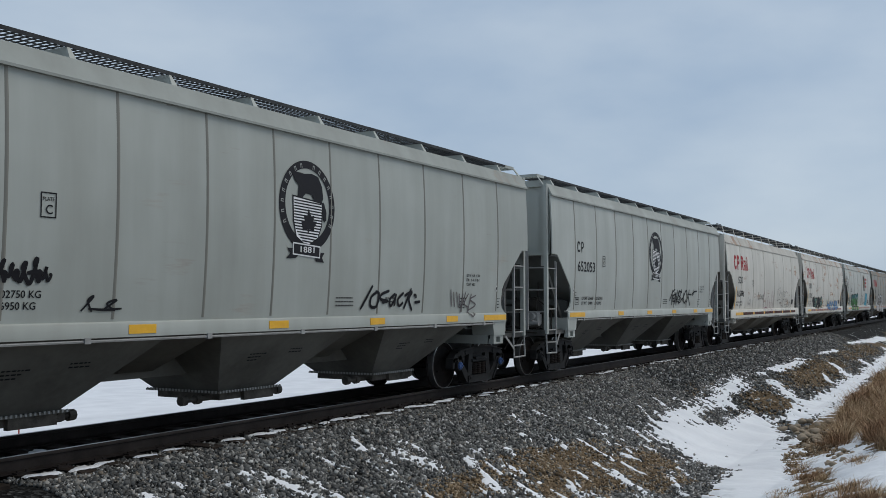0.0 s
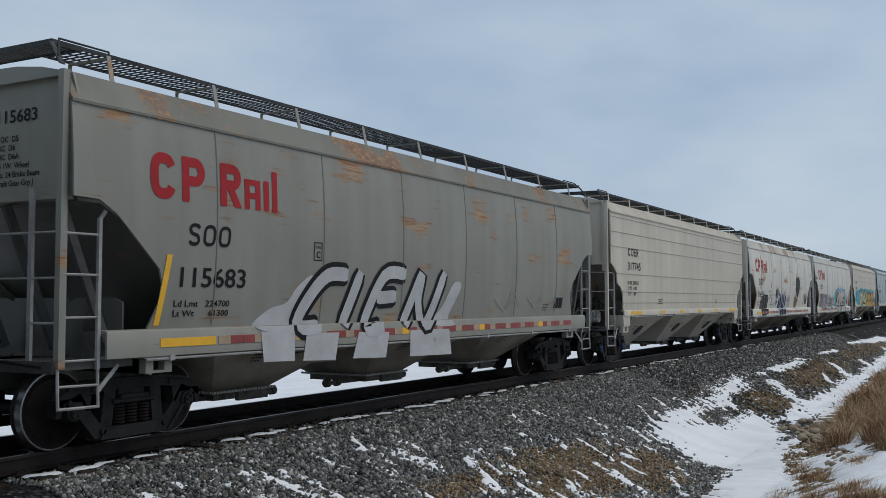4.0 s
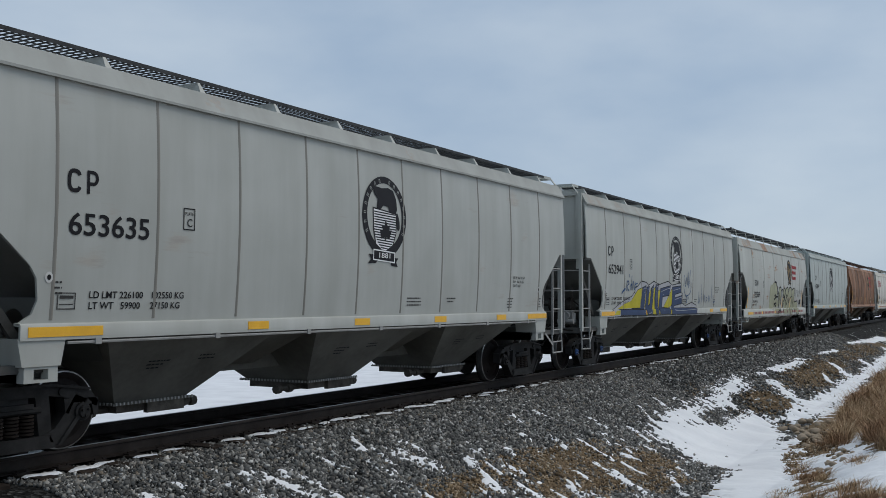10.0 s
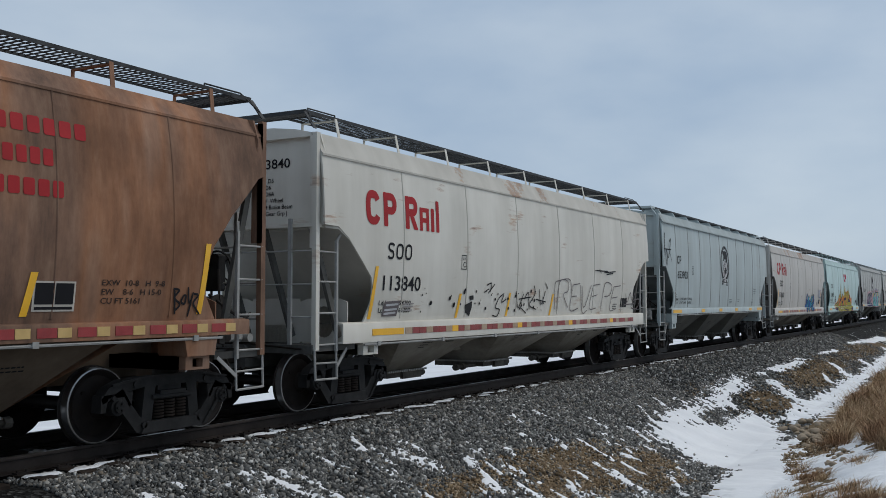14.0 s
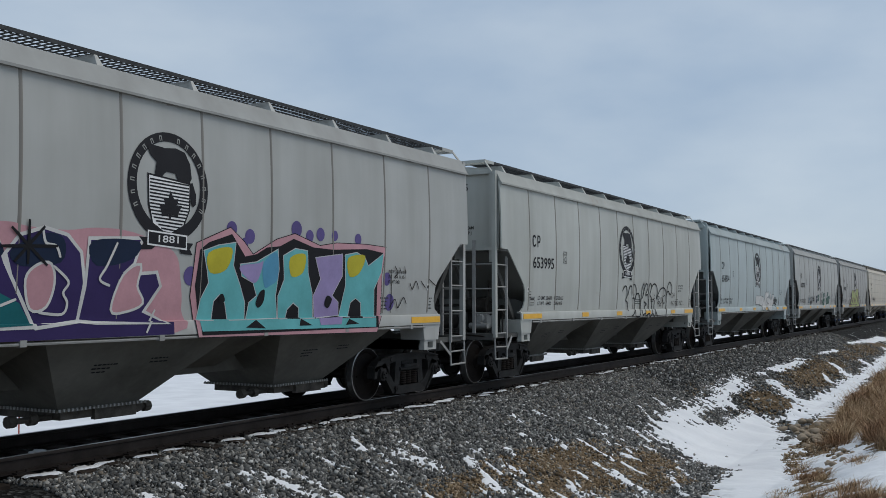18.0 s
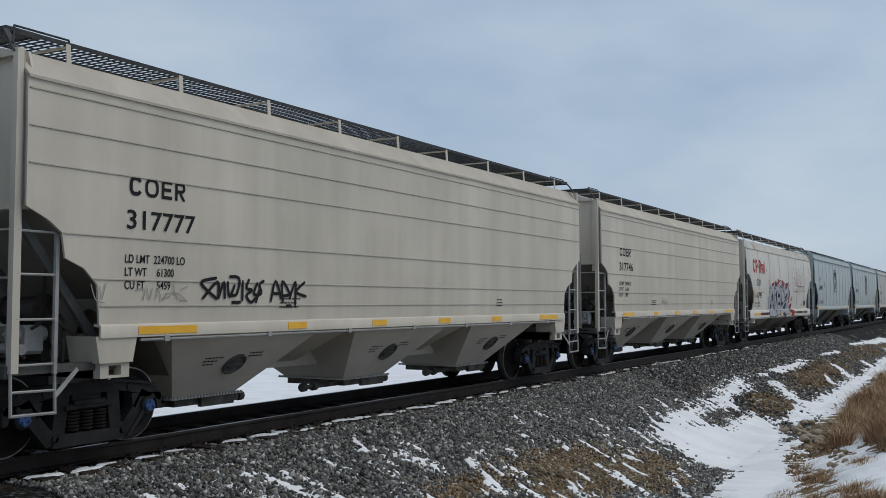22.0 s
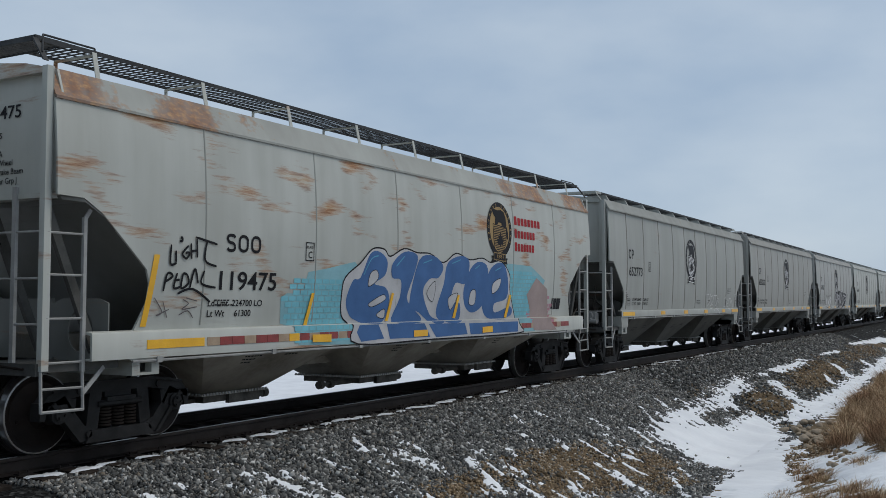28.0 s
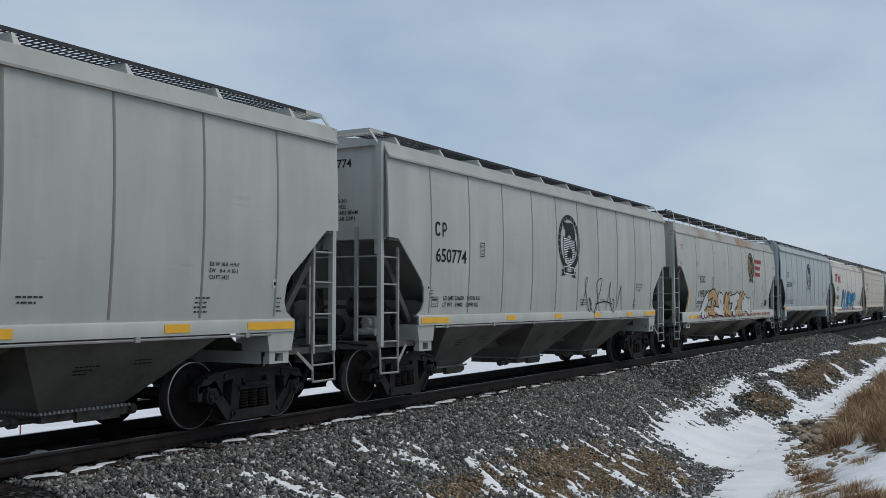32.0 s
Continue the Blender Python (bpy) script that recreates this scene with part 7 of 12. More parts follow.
# spray paint, car by car
tag(GREY_KIND, CARS[0][1], 101, -4.98, 1.90, 0.68, 0.25, BLACK, 0.050, 5)
tag(GREY_KIND, CARS[0][1], 103, -3.92, 1.58, 0.63, 0.18, BLACK, 0.030, 2)
spray(OLD_KIND, CARS[2][1], "Lore", -2.35, 1.78, 1.17, 0.32, BLACK)
tag(OLD_KIND, CARS[2][1], 104, -1.26, 1.17, 2.62, 0.93, ink(0.36, 0.16, 0.22), 0.020, 6)
tag(OLD_KIND, CARS[2][1], 106, -4.31, 1.51, 0.68, 0.38, ink(0.30, 0.30, 0.31), 0.015, 3)
piece(OLD_KIND, CARS[3][1], 107, -4.70, 1.32, 3.24, 0.64, 5, [ink(0.05, 0.05, 0.055), ink(0.13, 0.22, 0.19), ink(0.05, 0.05, 0.055)], BLACK, None, 0.048, True)
piece(OLD_KIND, CARS[3][1], 108, 0.72, 1.13, 4.22, 0.66, 5, [ink(0.16, 0.33, 0.58), ink(0.16, 0.33, 0.58)], BLACK, None, 0.024, True)
spray(OLD_KIND, CARS[3][1], "TRANSCEND", -1.45, 1.53, 0.69, 0.17, BLACK)
spray(OLD_KIND, CARS[3][1], "5EEN", 0.13, 1.52, 0.66, 0.25, ink(0.55, 0.62, 0.22))
yellow_bar(OLD_KIND, CARS[3][1], -3.44, 1.40, 0.40, 0.12)
yellow_bar(OLD_KIND, CARS[3][1], -1.29, 1.34, 0.47, 0.12)
yellow_bar(OLD_KIND, CARS[3][1], 0.90, 1.29, 0.53, 0.12)
yellow_bar(OLD_KIND, CARS[3][1], 3.03, 1.24, 0.60, 0.12)
yellow_bar(OLD_KIND, CARS[3][1], 6.28, 1.54, 0.74, 0.20)
spray(OLD_KIND, CARS[7][1], "MISH!", 0.33, 1.59, 0.73, 0.27, ink(0.012, 0.025, 0.09))
spray(OLD_KIND, CARS[7][1], "IOUX", 0.53, 1.42, 0.67, 0.16, ink(0.012, 0.025, 0.09))
tag(OLD_KIND, CARS[7][1], 120, 5.10, 1.74, 1.19, 0.49, BLACK, 0.030, 4)
tag(OLD_KIND, CARS[8][1], 121, -8.02, 2.91, 0.78, 0.24, BLACK, 0.030, 5)
piece(OLD_KIND, CARS[8][1], 122, -5.96, 1.22, 5.28, 0.88, 6, [ink(0.30, 0.30, 0.31), ink(0.50, 0.51, 0.53)], ink(0.05, 0.05, 0.055), None, 0.048, True)
dots(OLD_KIND, CARS[8][1], 123, -5.96, 1.22, 1.78, 0.88, ink(0.55, 0.27, 0.33), 26, 0.02, 0.08)
dots(OLD_KIND, CARS[8][1], 124, -2.00, 1.27, 1.74, 0.84, ink(0.55, 0.27, 0.33), 14, 0.02, 0.06)
cloud(OLD_KIND, CARS[8][1], -0.50, 1.08, 5.41, 1.39, ink(0.06, 0.42, 0.60), 125, 0.004, "graffiti_background")
cloud(OLD_KIND, CARS[8][1], 0.11, 1.96, 1.46, 0.53, ink(0.06, 0.42, 0.60), 126, 0.004, "graffiti_background")
cloud(TAN_KIND, CARS[9][1], -6.71, 1.35, 8.2, 1.17, ink(0.06, 0.42, 0.60), 129, 0.004, "graffiti_background")
spray(GREY_KIND, CARS[11][1], "90's", -5.25, 1.90, 0.80, 0.57, ink(0.07, 0.06, 0.35))
yellow_bar(OLD_KIND, CARS[14][1], 0.85, 1.40, 0.46, 0.12)
yellow_bar(OLD_KIND, CARS[14][1], 2.95, 1.39, 0.48, 0.12)
yellow_bar(OLD_KIND, CARS[14][1], 6.22, 1.42, 0.88, 0.12)
tag(BROWN_KIND, CARS[16][1], 136, -5.34, 1.96, 1.11, 0.27, BLACK, 0.020, 3)
dots(OLD_KIND, CARS[17][1], 137, -5.01, 1.50, 5.42, 0.44, BLACK, 46, 0.01, 0.04)
yellow_bar(OLD_KIND, CARS[17][1], -3.69, 1.40, 0.45, 0.12)
yellow_bar(OLD_KIND, CARS[17][1], -1.54, 1.40, 0.48, 0.12)
yellow_bar(OLD_KIND, CARS[17][1], 0.72, 1.39, 0.48, 0.12)
tag(GREY_KIND, CARS[18][1], 140, -7.72, 2.79, 1.03, 1.05, BLACK, 0.035, 2)
piece(OLD_KIND, CARS[19][1], 141, 1.31, 1.15, 2.56, 0.94, 5, [ink(0.04, 0.14, 0.40), ink(0.06, 0.42, 0.60)], BLACK, None, 0.064, True)
spray(OLD_KIND, CARS[19][1], "FOCUS", 3.48, 1.84, 0.53, 0.26, BLACK)
spray(OLD_KIND, CARS[19][1], "WRUS", 5.17, 1.88, 1.22, 0.49, ink(0.04, 0.14, 0.40))
spray(OLD_KIND, CARS[19][1], "NY", 5.71, 1.54, 0.45, 0.35, ink(0.04, 0.14, 0.40))
yellow_bar(OLD_KIND, CARS[19][1], 2.99, 1.40, 0.46, 0.12)
yellow_bar(OLD_KIND, CARS[19][1], 6.11, 1.40, 0.91, 0.12)
spray(GREY_KIND, CARS[22][1], "OH\nNO NO NO...", 4.29, 1.58, 1.41, 0.38, BLACK)
piece(GREY_KIND, CARS[23][1], 154, -0.03, 1.31, 3.38, 0.82, 3, [WHITE, WHITE], BLACK, None, 0.016, False)
tag(GREY_KIND, CARS[24][1], 155, -3.74, 2.05, 0.40, 0.17, WHITE, 0.030, 3)
piece(GREY_KIND, CARS[24][1], 156, -3.73, 1.57, 0.48, 0.39, 3, [ink(0.012, 0.025, 0.09), ink(0.02, 0.22, 0.26)], WHITE, None, 0.024, False)
tag(GREY_KIND, CARS[24][1], 157, -3.02, 1.50, 0.77, 0.48, BLACK, 0.050, 4)
tag(GREY_KIND, CARS[24][1], 158, -2.17, 1.65, 0.52, 0.35, BLACK, 0.045, 3)
tag(GREY_KIND, CARS[24][1], 163, 4.88, 1.66, 1.50, 0.25, ink(0.30, 0.30, 0.31), 0.020, 7)
cloud(GREY_KIND, CARS[25][1], -2.74, 1.31, 5.28, 1.10, ink(0.10, 0.075, 0.08), 164, 0.004, "graffiti_background")
tag(GREY_KIND, CARS[25][1], 167, -4.19, 1.75, 0.60, 0.26, WHITE, 0.030, 5)
spray(GREY_KIND, CARS[25][1], "NEVER\nREST", 3.46, 1.71, 0.60, 0.24, WHITE)
tag(TAN_KIND, CARS[27][1], 170, -2.63, 1.64, 0.68, 0.23, ink(0.30, 0.30, 0.31), 0.015, 4)
cloud(OLD_RIBBED_KIND, CARS[32][1], -2.51, 1.26, 6.93, 0.98, ink(0.13, 0.22, 0.19), 175, 0.004, "graffiti_background")
piece(OLD_RIBBED_KIND, CARS[32][1], 176, -2.81, 1.20, 8.66, 1.15, 10, [ink(0.55, 0.27, 0.33), ink(0.55, 0.27, 0.33), ink(0.36, 0.16, 0.22)], BLACK, None, 0.064, False)
bubble(OLD_RIBBED_KIND, CARS[32][1], "E", 0.53, 1.25, 0.96, 0.91, WHITE, BLACK, 0.040, "spray-painted bubble letters", None, shine=None, lift=0.022)
bubble(OLD_RIBBED_KIND, CARS[32][1], "T", 1.76, 1.14, 1.19, 0.92, WHITE, BLACK, 0.040, "spray-painted bubble letters", None, shine=None, lift=0.022)
bubble(OLD_RIBBED_KIND, CARS[32][1], "C", 2.99, 1.15, 1.09, 0.90, WHITE, BLACK, 0.040, "spray-painted bubble letters", None, shine=None, lift=0.022)
spray(OLD_RIBBED_KIND, CARS[32][1], "ETC", 2.46, 2.11, 0.54, 0.16, BLACK)
spray(OLD_RIBBED_KIND, CARS[32][1], "ETC", 4.91, 2.14, 0.57, 0.16, BLACK)
spray(OLD_RIBBED_KIND, CARS[32][1], "ETC", 1.43, 1.19, 0.34, 0.10, BLACK)
spray(OLD_RIBBED_KIND, CARS[32][1], "ETC", 2.59, 1.15, 0.36, 0.14, BLACK)
brickwork(OLD_KIND, CARS[33][1], -4.13, 1.13, 1.95, 0.94, ink(0.22, 0.58, 0.68), 177)
brickwork(OLD_KIND, CARS[33][1], 2.88, 1.43, 1.83, 0.97, ink(0.22, 0.58, 0.68), 178)
brickwork(OLD_KIND, CARS[33][1], 4.12, 1.18, 1.54, 0.72, ink(0.55, 0.27, 0.33), 179)
bubble(GREY_KIND, CARS[36][1], "ANSR", -4.39, 1.36, 2.46, 0.74, WHITE, BLACK, 0.100, "spray-painted bubble letters", None, shine=None)
spray(GREY_KIND, CARS[36][1], "ANSR.", -0.43, 1.39, 0.44, 0.11, BLACK)
tag(GREY_KIND, CARS[38][1], 185, 0.96, 1.40, 3.31, 0.90, BLACK, 0.030, 4)
piece(OLD_KIND, CARS[39][1], 301, -5.0, 1.15, 7.5, 1.0, 7, [WHITE, ink(0.60, 0.38, 0.17)], BLACK, None, 0.05)
piece(OLD_KIND, CARS[41][1], 302, -4.0, 1.2, 7.0, 1.3, 6, [ink(0.04, 0.14, 0.40), ink(0.06, 0.42, 0.60)], ink(0.012, 0.025, 0.09), None, 0.06)


# thin black outline letters on the white car
at = (OLD_KIND, CARS[2][1])
lines(at, BLACK, 3, 0.018, [[(1.88, 1.73), (1.9, 2.19), (2.06, 2.26), (2.55, 2.32), (2.49, 2.01)], [(1.88, 1.73), (2.19, 1.76), (2.5, 1.79)], [(2.41, 1.97), (2.64, 2.1), (2.9, 2.07), (3.08, 1.93), (3.09, 1.73), (2.92, 1.51), (3.1, 1.51), (3.19, 1.43), (3.22, 1.25)], [(2.49, 1.9), (2.62, 1.91), (2.65, 1.73), (2.5, 1.59), (2.71, 1.66), (2.83, 1.55), (2.81, 1.34), (2.57, 1.24)], [(3.09, 1.99), (3.27, 2.16), (3.52, 2.17), (3.66, 2.0), (3.63, 1.77), (3.38, 1.79), (3.21, 1.69), (3.3, 1.88), (3.35, 1.81)], [(3.68, 1.77), (3.77, 2.0), (3.92, 2.14), (4.35, 2.14), (4.29, 1.79), (4.37, 1.71), (3.91, 1.68), (4.04, 1.85), (4.05, 1.71)]])
lines(at, BLACK, 3, 0.018, [[(3.73, 1.52), (4.18, 1.53), (4.16, 1.37)], [(4.34, 1.77), (4.66, 1.75), (4.63, 1.63), (4.81, 1.61), (4.75, 1.44), (4.43, 1.45)], [(4.84, 1.44), (4.99, 1.61), (4.99, 1.73), (5.34, 1.47), (5.0, 1.35)], [(3.68, 1.77), (3.78, 1.54), (3.79, 1.27), (3.66, 1.12)], [(4.43, 1.71), (4.43, 1.45), (4.54, 1.16)]])

# green block letters with a dark rim, and a small cyan word
at = (OLD_KIND, CARS[4][1])
daub(at, BLACK, 0, [(-4.8, 2.14), (-4.41, 2.18), (-3.95, 2.22), (-3.81, 2.17), (-3.17, 2.21), (-2.83, 2.28), (-2.44, 2.22), (-2.09, 2.27), (-1.72, 2.16), (-1.28, 2.32), (-0.93, 2.14), (-0.96, 1.3), (-0.92, 1.05), (-1.95, 1.07), (-2.34, 1.2), (-2.53, 1.06), (-3.02, 1.04), (-3.43, 1.11), (-4.17, 1.06), (-4.63, 1.08), (-4.78, 1.37)])
daub(at, GREEN, 2, [(-4.72, 2.12), (-4.56, 2.13), (-4.63, 1.59), (-4.52, 1.49), (-4.4, 1.59), (-4.32, 2.14), (-3.95, 2.17), (-4.06, 1.36), (-4.56, 1.34), (-4.78, 1.4)], sharp=True)
daub(at, GREEN, 2, [(-3.81, 2.15), (-3.54, 2.16), (-3.49, 1.92), (-3.3, 2.17), (-3.17, 2.16), (-3.33, 1.38), (-3.5, 1.36), (-3.46, 1.72), (-3.6, 1.58), (-3.68, 1.68), (-3.72, 1.39), (-3.84, 1.37)], sharp=True)
daub(at, GREEN, 2, [(-3.12, 2.1), (-2.88, 2.22), (-2.53, 2.22), (-2.41, 2.07), (-2.46, 1.87), (-2.63, 1.72), (-2.43, 1.61), (-2.43, 1.45), (-2.57, 1.34), (-3.13, 1.37), (-3.11, 1.76)], sharp=True)
daub(at, GREEN, 2, [(-2.3, 2.11), (-2.15, 2.21), (-1.85, 2.2), (-1.72, 2.06), (-1.81, 1.84), (-1.96, 1.72), (-1.75, 1.6), (-1.74, 1.42), (-1.96, 1.33), (-2.08, 1.56), (-2.2, 1.35), (-2.37, 1.35), (-2.26, 1.76)], sharp=True)
daub(at, GREEN, 2, [(-1.57, 2.09), (-1.34, 2.26), (-1.07, 2.25), (-0.93, 2.1), (-1.06, 1.32), (-1.3, 1.33), (-1.27, 1.6), (-1.46, 1.6), (-1.52, 1.33), (-1.71, 1.34)], sharp=True)
daub(at, TEALINK, 3, [(-4.71, 2.11), (-4.56, 2.12), (-4.59, 1.85), (-4.75, 1.83)], sharp=True)
daub(at, TEALINK, 3, [(-4.31, 2.13), (-3.95, 2.16), (-3.98, 1.87), (-4.37, 1.85)], sharp=True)
daub(at, TEALINK, 3, [(-3.78, 2.15), (-3.54, 2.16), (-3.5, 1.93), (-3.82, 1.89)], sharp=True)
daub(at, TEALINK, 3, [(-3.3, 2.15), (-3.17, 2.15), (-3.22, 1.9), (-3.47, 1.9)], sharp=True)
daub(at, TEALINK, 3, [(-3.09, 2.09), (-2.88, 2.21), (-2.53, 2.21), (-2.42, 2.07), (-2.45, 1.9), (-3.1, 1.88)], sharp=True)
daub(at, TEALINK, 3, [(-2.28, 2.11), (-2.15, 2.2), (-1.85, 2.19), (-1.74, 2.06), (-1.78, 1.9), (-2.26, 1.88)], sharp=True)
daub(at, TEALINK, 3, [(-1.55, 2.09), (-1.34, 2.25), (-1.07, 2.24), (-0.95, 2.1), (-0.97, 1.95), (-1.61, 1.93)], sharp=True)
daub(at, PALEINK, 4, [(-2.83, 2.06), (-2.69, 2.1), (-2.72, 1.96), (-2.88, 1.89)])
daub(at, PALEINK, 4, [(-2.97, 1.42), (-2.87, 1.5), (-2.71, 1.48), (-2.7, 1.36), (-2.97, 1.36)])
daub(at, PALEINK, 4, [(-2.12, 1.98), (-2.0, 2.08), (-1.97, 1.92), (-2.12, 1.84)])
daub(at, PALEINK, 4, [(-1.4, 2.01), (-1.21, 2.05), (-1.2, 1.95), (-1.43, 1.91)])
daub(at, PALEINK, 4, [(-1.39, 1.8), (-1.12, 1.83), (-1.2, 1.68), (-1.42, 1.68)])
daub(at, LEAFINK, 2, [(-4.78, 1.32), (-4.39, 1.3), (-3.72, 1.34), (-3.64, 1.14), (-4.17, 1.11), (-4.63, 1.12)], sharp=True)
daub(at, LEAFINK, 2, [(-3.02, 1.32), (-2.43, 1.32), (-2.53, 1.11), (-3.02, 1.08)], sharp=True)
daub(at, LEAFINK, 2, [(-1.96, 1.29), (-0.96, 1.3), (-0.99, 1.09), (-1.89, 1.11)], sharp=True)
lines(at, WHITE, 5, 0.022, [[(-2.88, 2.21), (-2.53, 2.22), (-2.42, 2.07), (-2.46, 1.87), (-2.66, 1.7), (-2.46, 1.57), (-2.51, 1.38)], [(-2.03, 2.21), (-1.79, 2.16), (-1.75, 2.0), (-1.9, 1.76)], [(-1.28, 2.31), (-0.97, 2.23), (-0.93, 2.06)], [(-3.56, 2.16), (-3.51, 1.99)], [(-4.17, 2.13), (-4.26, 1.42)]])
daub(at, CYANINK, 2, [(3.69, 2.3), (4.1, 2.31), (4.34, 2.23), (4.04, 1.84), (4.1, 1.36), (3.25, 1.4), (3.52, 1.67)], rim=(BLACK, 0.02), sharp=True)
daub(at, CYANINK, 2, [(4.16, 2.25), (4.53, 2.29), (4.65, 1.95), (4.46, 1.36), (4.16, 1.36)], rim=(BLACK, 0.02), sharp=True)
daub(at, CYANINK, 2, [(4.59, 2.29), (4.97, 2.3), (4.78, 1.84), (4.9, 1.38), (4.53, 1.39)], rim=(BLACK, 0.02), sharp=True)

# grey interlocked letters and a thin outline beside them
at = (OLD_KIND, CARS[7][1])
daub(at, BLACK, 1, [(-5.77, 1.69), (-5.47, 1.88), (-4.99, 2.01), (-4.74, 1.99), (-4.21, 1.99), (-4.03, 1.84), (-4.16, 1.58), (-4.2, 1.23), (-4.56, 1.09), (-5.53, 1.08), (-5.76, 1.36)], rim=(WHITE, 0.02), sharp=True)
lines(at, ASHINK, 3, 0.085, [[(-5.54, 1.74), (-5.31, 1.82), (-5.48, 1.59), (-5.23, 1.58), (-5.54, 1.36)], [(-5.05, 1.86), (-4.82, 1.92), (-5.0, 1.69), (-4.72, 1.68), (-5.05, 1.39)], [(-4.48, 1.86), (-4.21, 1.88), (-4.47, 1.64), (-4.21, 1.63), (-4.54, 1.38)], [(-5.54, 1.3), (-5.5, 1.14)], [(-5.21, 1.29), (-5.17, 1.13)], [(-4.81, 1.3), (-4.73, 1.12)]])
lines(at, ASHINK, 3, 0.085, [[(-4.38, 1.29), (-4.44, 1.16)]])
lines(at, BLACK, 3, 0.018, [[(-4.17, 2.1), (-3.65, 2.15), (-3.46, 2.09), (-3.89, 1.79), (-3.16, 2.07), (-3.5, 1.58), (-2.9, 1.96), (-2.47, 1.97), (-2.53, 1.63), (-3.74, 1.54)]])

# tall navy drops that run down over the sill
at = (OLD_KIND, CARS[7][1])
daub(at, NAVY, 2, [(-1.86, 1.38), (-1.74, 1.66), (-1.6, 1.83), (-1.49, 1.86), (-1.44, 1.78), (-1.45, 1.59), (-1.44, 1.39), (-1.65, 1.33)], rim=(HAZEINK, 0.05))
daub(at, NAVY, 2, [(-1.4, 1.37), (-1.39, 1.66), (-1.28, 1.96), (-1.16, 2.04), (-1.06, 2.0), (-1.03, 1.77), (-1.04, 1.58), (-0.94, 1.41), (-1.08, 1.4), (-1.1, 1.51), (-1.15, 1.58), (-1.22, 1.51), (-1.25, 1.39)], rim=(HAZEINK, 0.05))
daub(at, NAVY, 2, [(-0.91, 1.43), (-0.91, 1.77), (-0.81, 1.99), (-0.69, 2.04), (-0.63, 1.96), (-0.68, 1.6), (-0.53, 1.58), (-0.53, 1.81), (-0.46, 2.0), (-0.36, 2.08), (-0.28, 2.04), (-0.27, 1.81), (-0.35, 1.56), (-0.26, 1.42), (-0.39, 1.36), (-0.84, 1.39)], rim=(HAZEINK, 0.05))
daub(at, NAVY, 2, [(-0.13, 1.42), (-0.14, 1.73), (-0.03, 1.95), (0.08, 1.99), (0.15, 1.89), (0.14, 1.71), (0.03, 1.49), (-0.08, 1.37)], rim=(HAZEINK, 0.05))
daub(at, NAVY, 2, [(-2.33, 1.53), (-2.33, 1.61), (-2.22, 1.71), (-2.09, 1.72), (-2.02, 1.66), (-2.1, 1.62), (-2.22, 1.59)], rim=(HAZEINK, 0.05))
daub(at, NAVY, 2, [(-1.74, 1.35), (-1.17, 1.33), (-1.07, 1.18), (-1.14, 1.08), (-1.58, 1.08), (-1.63, 1.24)], rim=(HAZEINK, 0.025))
daub(at, NAVY, 2, [(-1.12, 1.35), (-0.67, 1.3), (-0.62, 1.2), (-0.69, 1.09), (-1.14, 1.09), (-1.09, 1.22)], rim=(HAZEINK, 0.025))
daub(at, NAVY, 2, [(-0.73, 1.37), (-0.24, 1.38), (-0.03, 1.25), (-0.07, 1.1), (-0.65, 1.09), (-0.57, 1.23)], rim=(HAZEINK, 0.025))
spots(at, HAZEINK, 1, [(-1.52, 2.03, 0.13)])
spots(at, NAVY, 2, [(-1.52, 2.03, 0.09)])
spots(at, NAVY, 3, [(-1.63, 2.18, 0.02), (-1.77, 2.02, 0.02), (-0.85, 2.29, 0.02), (-0.75, 2.17, 0.02), (-0.54, 2.18, 0.02), (-0.31, 2.16, 0.02), (-0.14, 1.99, 0.02), (0.26, 2.06, 0.02), (-0.24, 1.58, 0.03), (0.09, 1.27, 0.04), (-1.26, 2.17, 0.02), (-1.34, 2.0, 0.02), (-1.05, 2.22, 0.02), (-2.1, 1.79, 0.02), (-2.14, 1.49, 0.02)])
lines(at, PINKINK, 3, 0.02, [[(-1.05, 2.06), (-1.07, 2.15), (-0.98, 2.23), (-0.88, 2.18), (-0.91, 2.08), (-0.99, 2.08), (-1.01, 2.14), (-0.96, 2.17)], [(-0.15, 2.03), (-0.19, 2.15), (-0.09, 2.26), (0.03, 2.21), (0.01, 2.09), (-0.09, 2.07), (-0.12, 2.15), (-0.05, 2.18)], [(0.17, 1.51), (0.13, 1.59), (0.21, 1.66), (0.3, 1.6), (0.25, 1.53)]])
lines(at, NAVY, 3, 0.045, [[(-2.35, 2.27), (-2.29, 1.93), (-2.26, 2.26), (-2.17, 1.91), (-2.16, 2.3), (-2.05, 1.9), (-2.02, 2.24), (-1.91, 1.93), (-1.84, 2.3)], [(-1.76, 2.3), (-1.83, 2.01)], [(-2.32, 1.89), (-2.11, 1.86), (-1.87, 1.92)]])
daub(at, SOOT, 3, [(2.94, 2.76), (3.17, 2.95), (3.29, 2.81), (3.55, 2.95), (3.73, 2.86), (3.93, 2.72), (3.88, 2.41), (3.69, 2.12), (3.47, 1.94), (3.22, 1.88), (3.01, 2.08), (2.88, 2.32)])
lines(at, SOOT, 4, 0.02, [[(2.84, 2.66), (3.0, 2.94)], [(3.04, 2.72), (3.12, 3.0)], [(3.29, 2.78), (3.33, 3.01)], [(3.55, 2.85), (3.64, 3.06)], [(2.93, 2.25), (2.81, 2.12)], [(2.96, 2.86), (2.8, 2.75)]])
lines(at, SOOT, 4, 0.02, [[(3.73, 2.81), (3.84, 2.95)]])
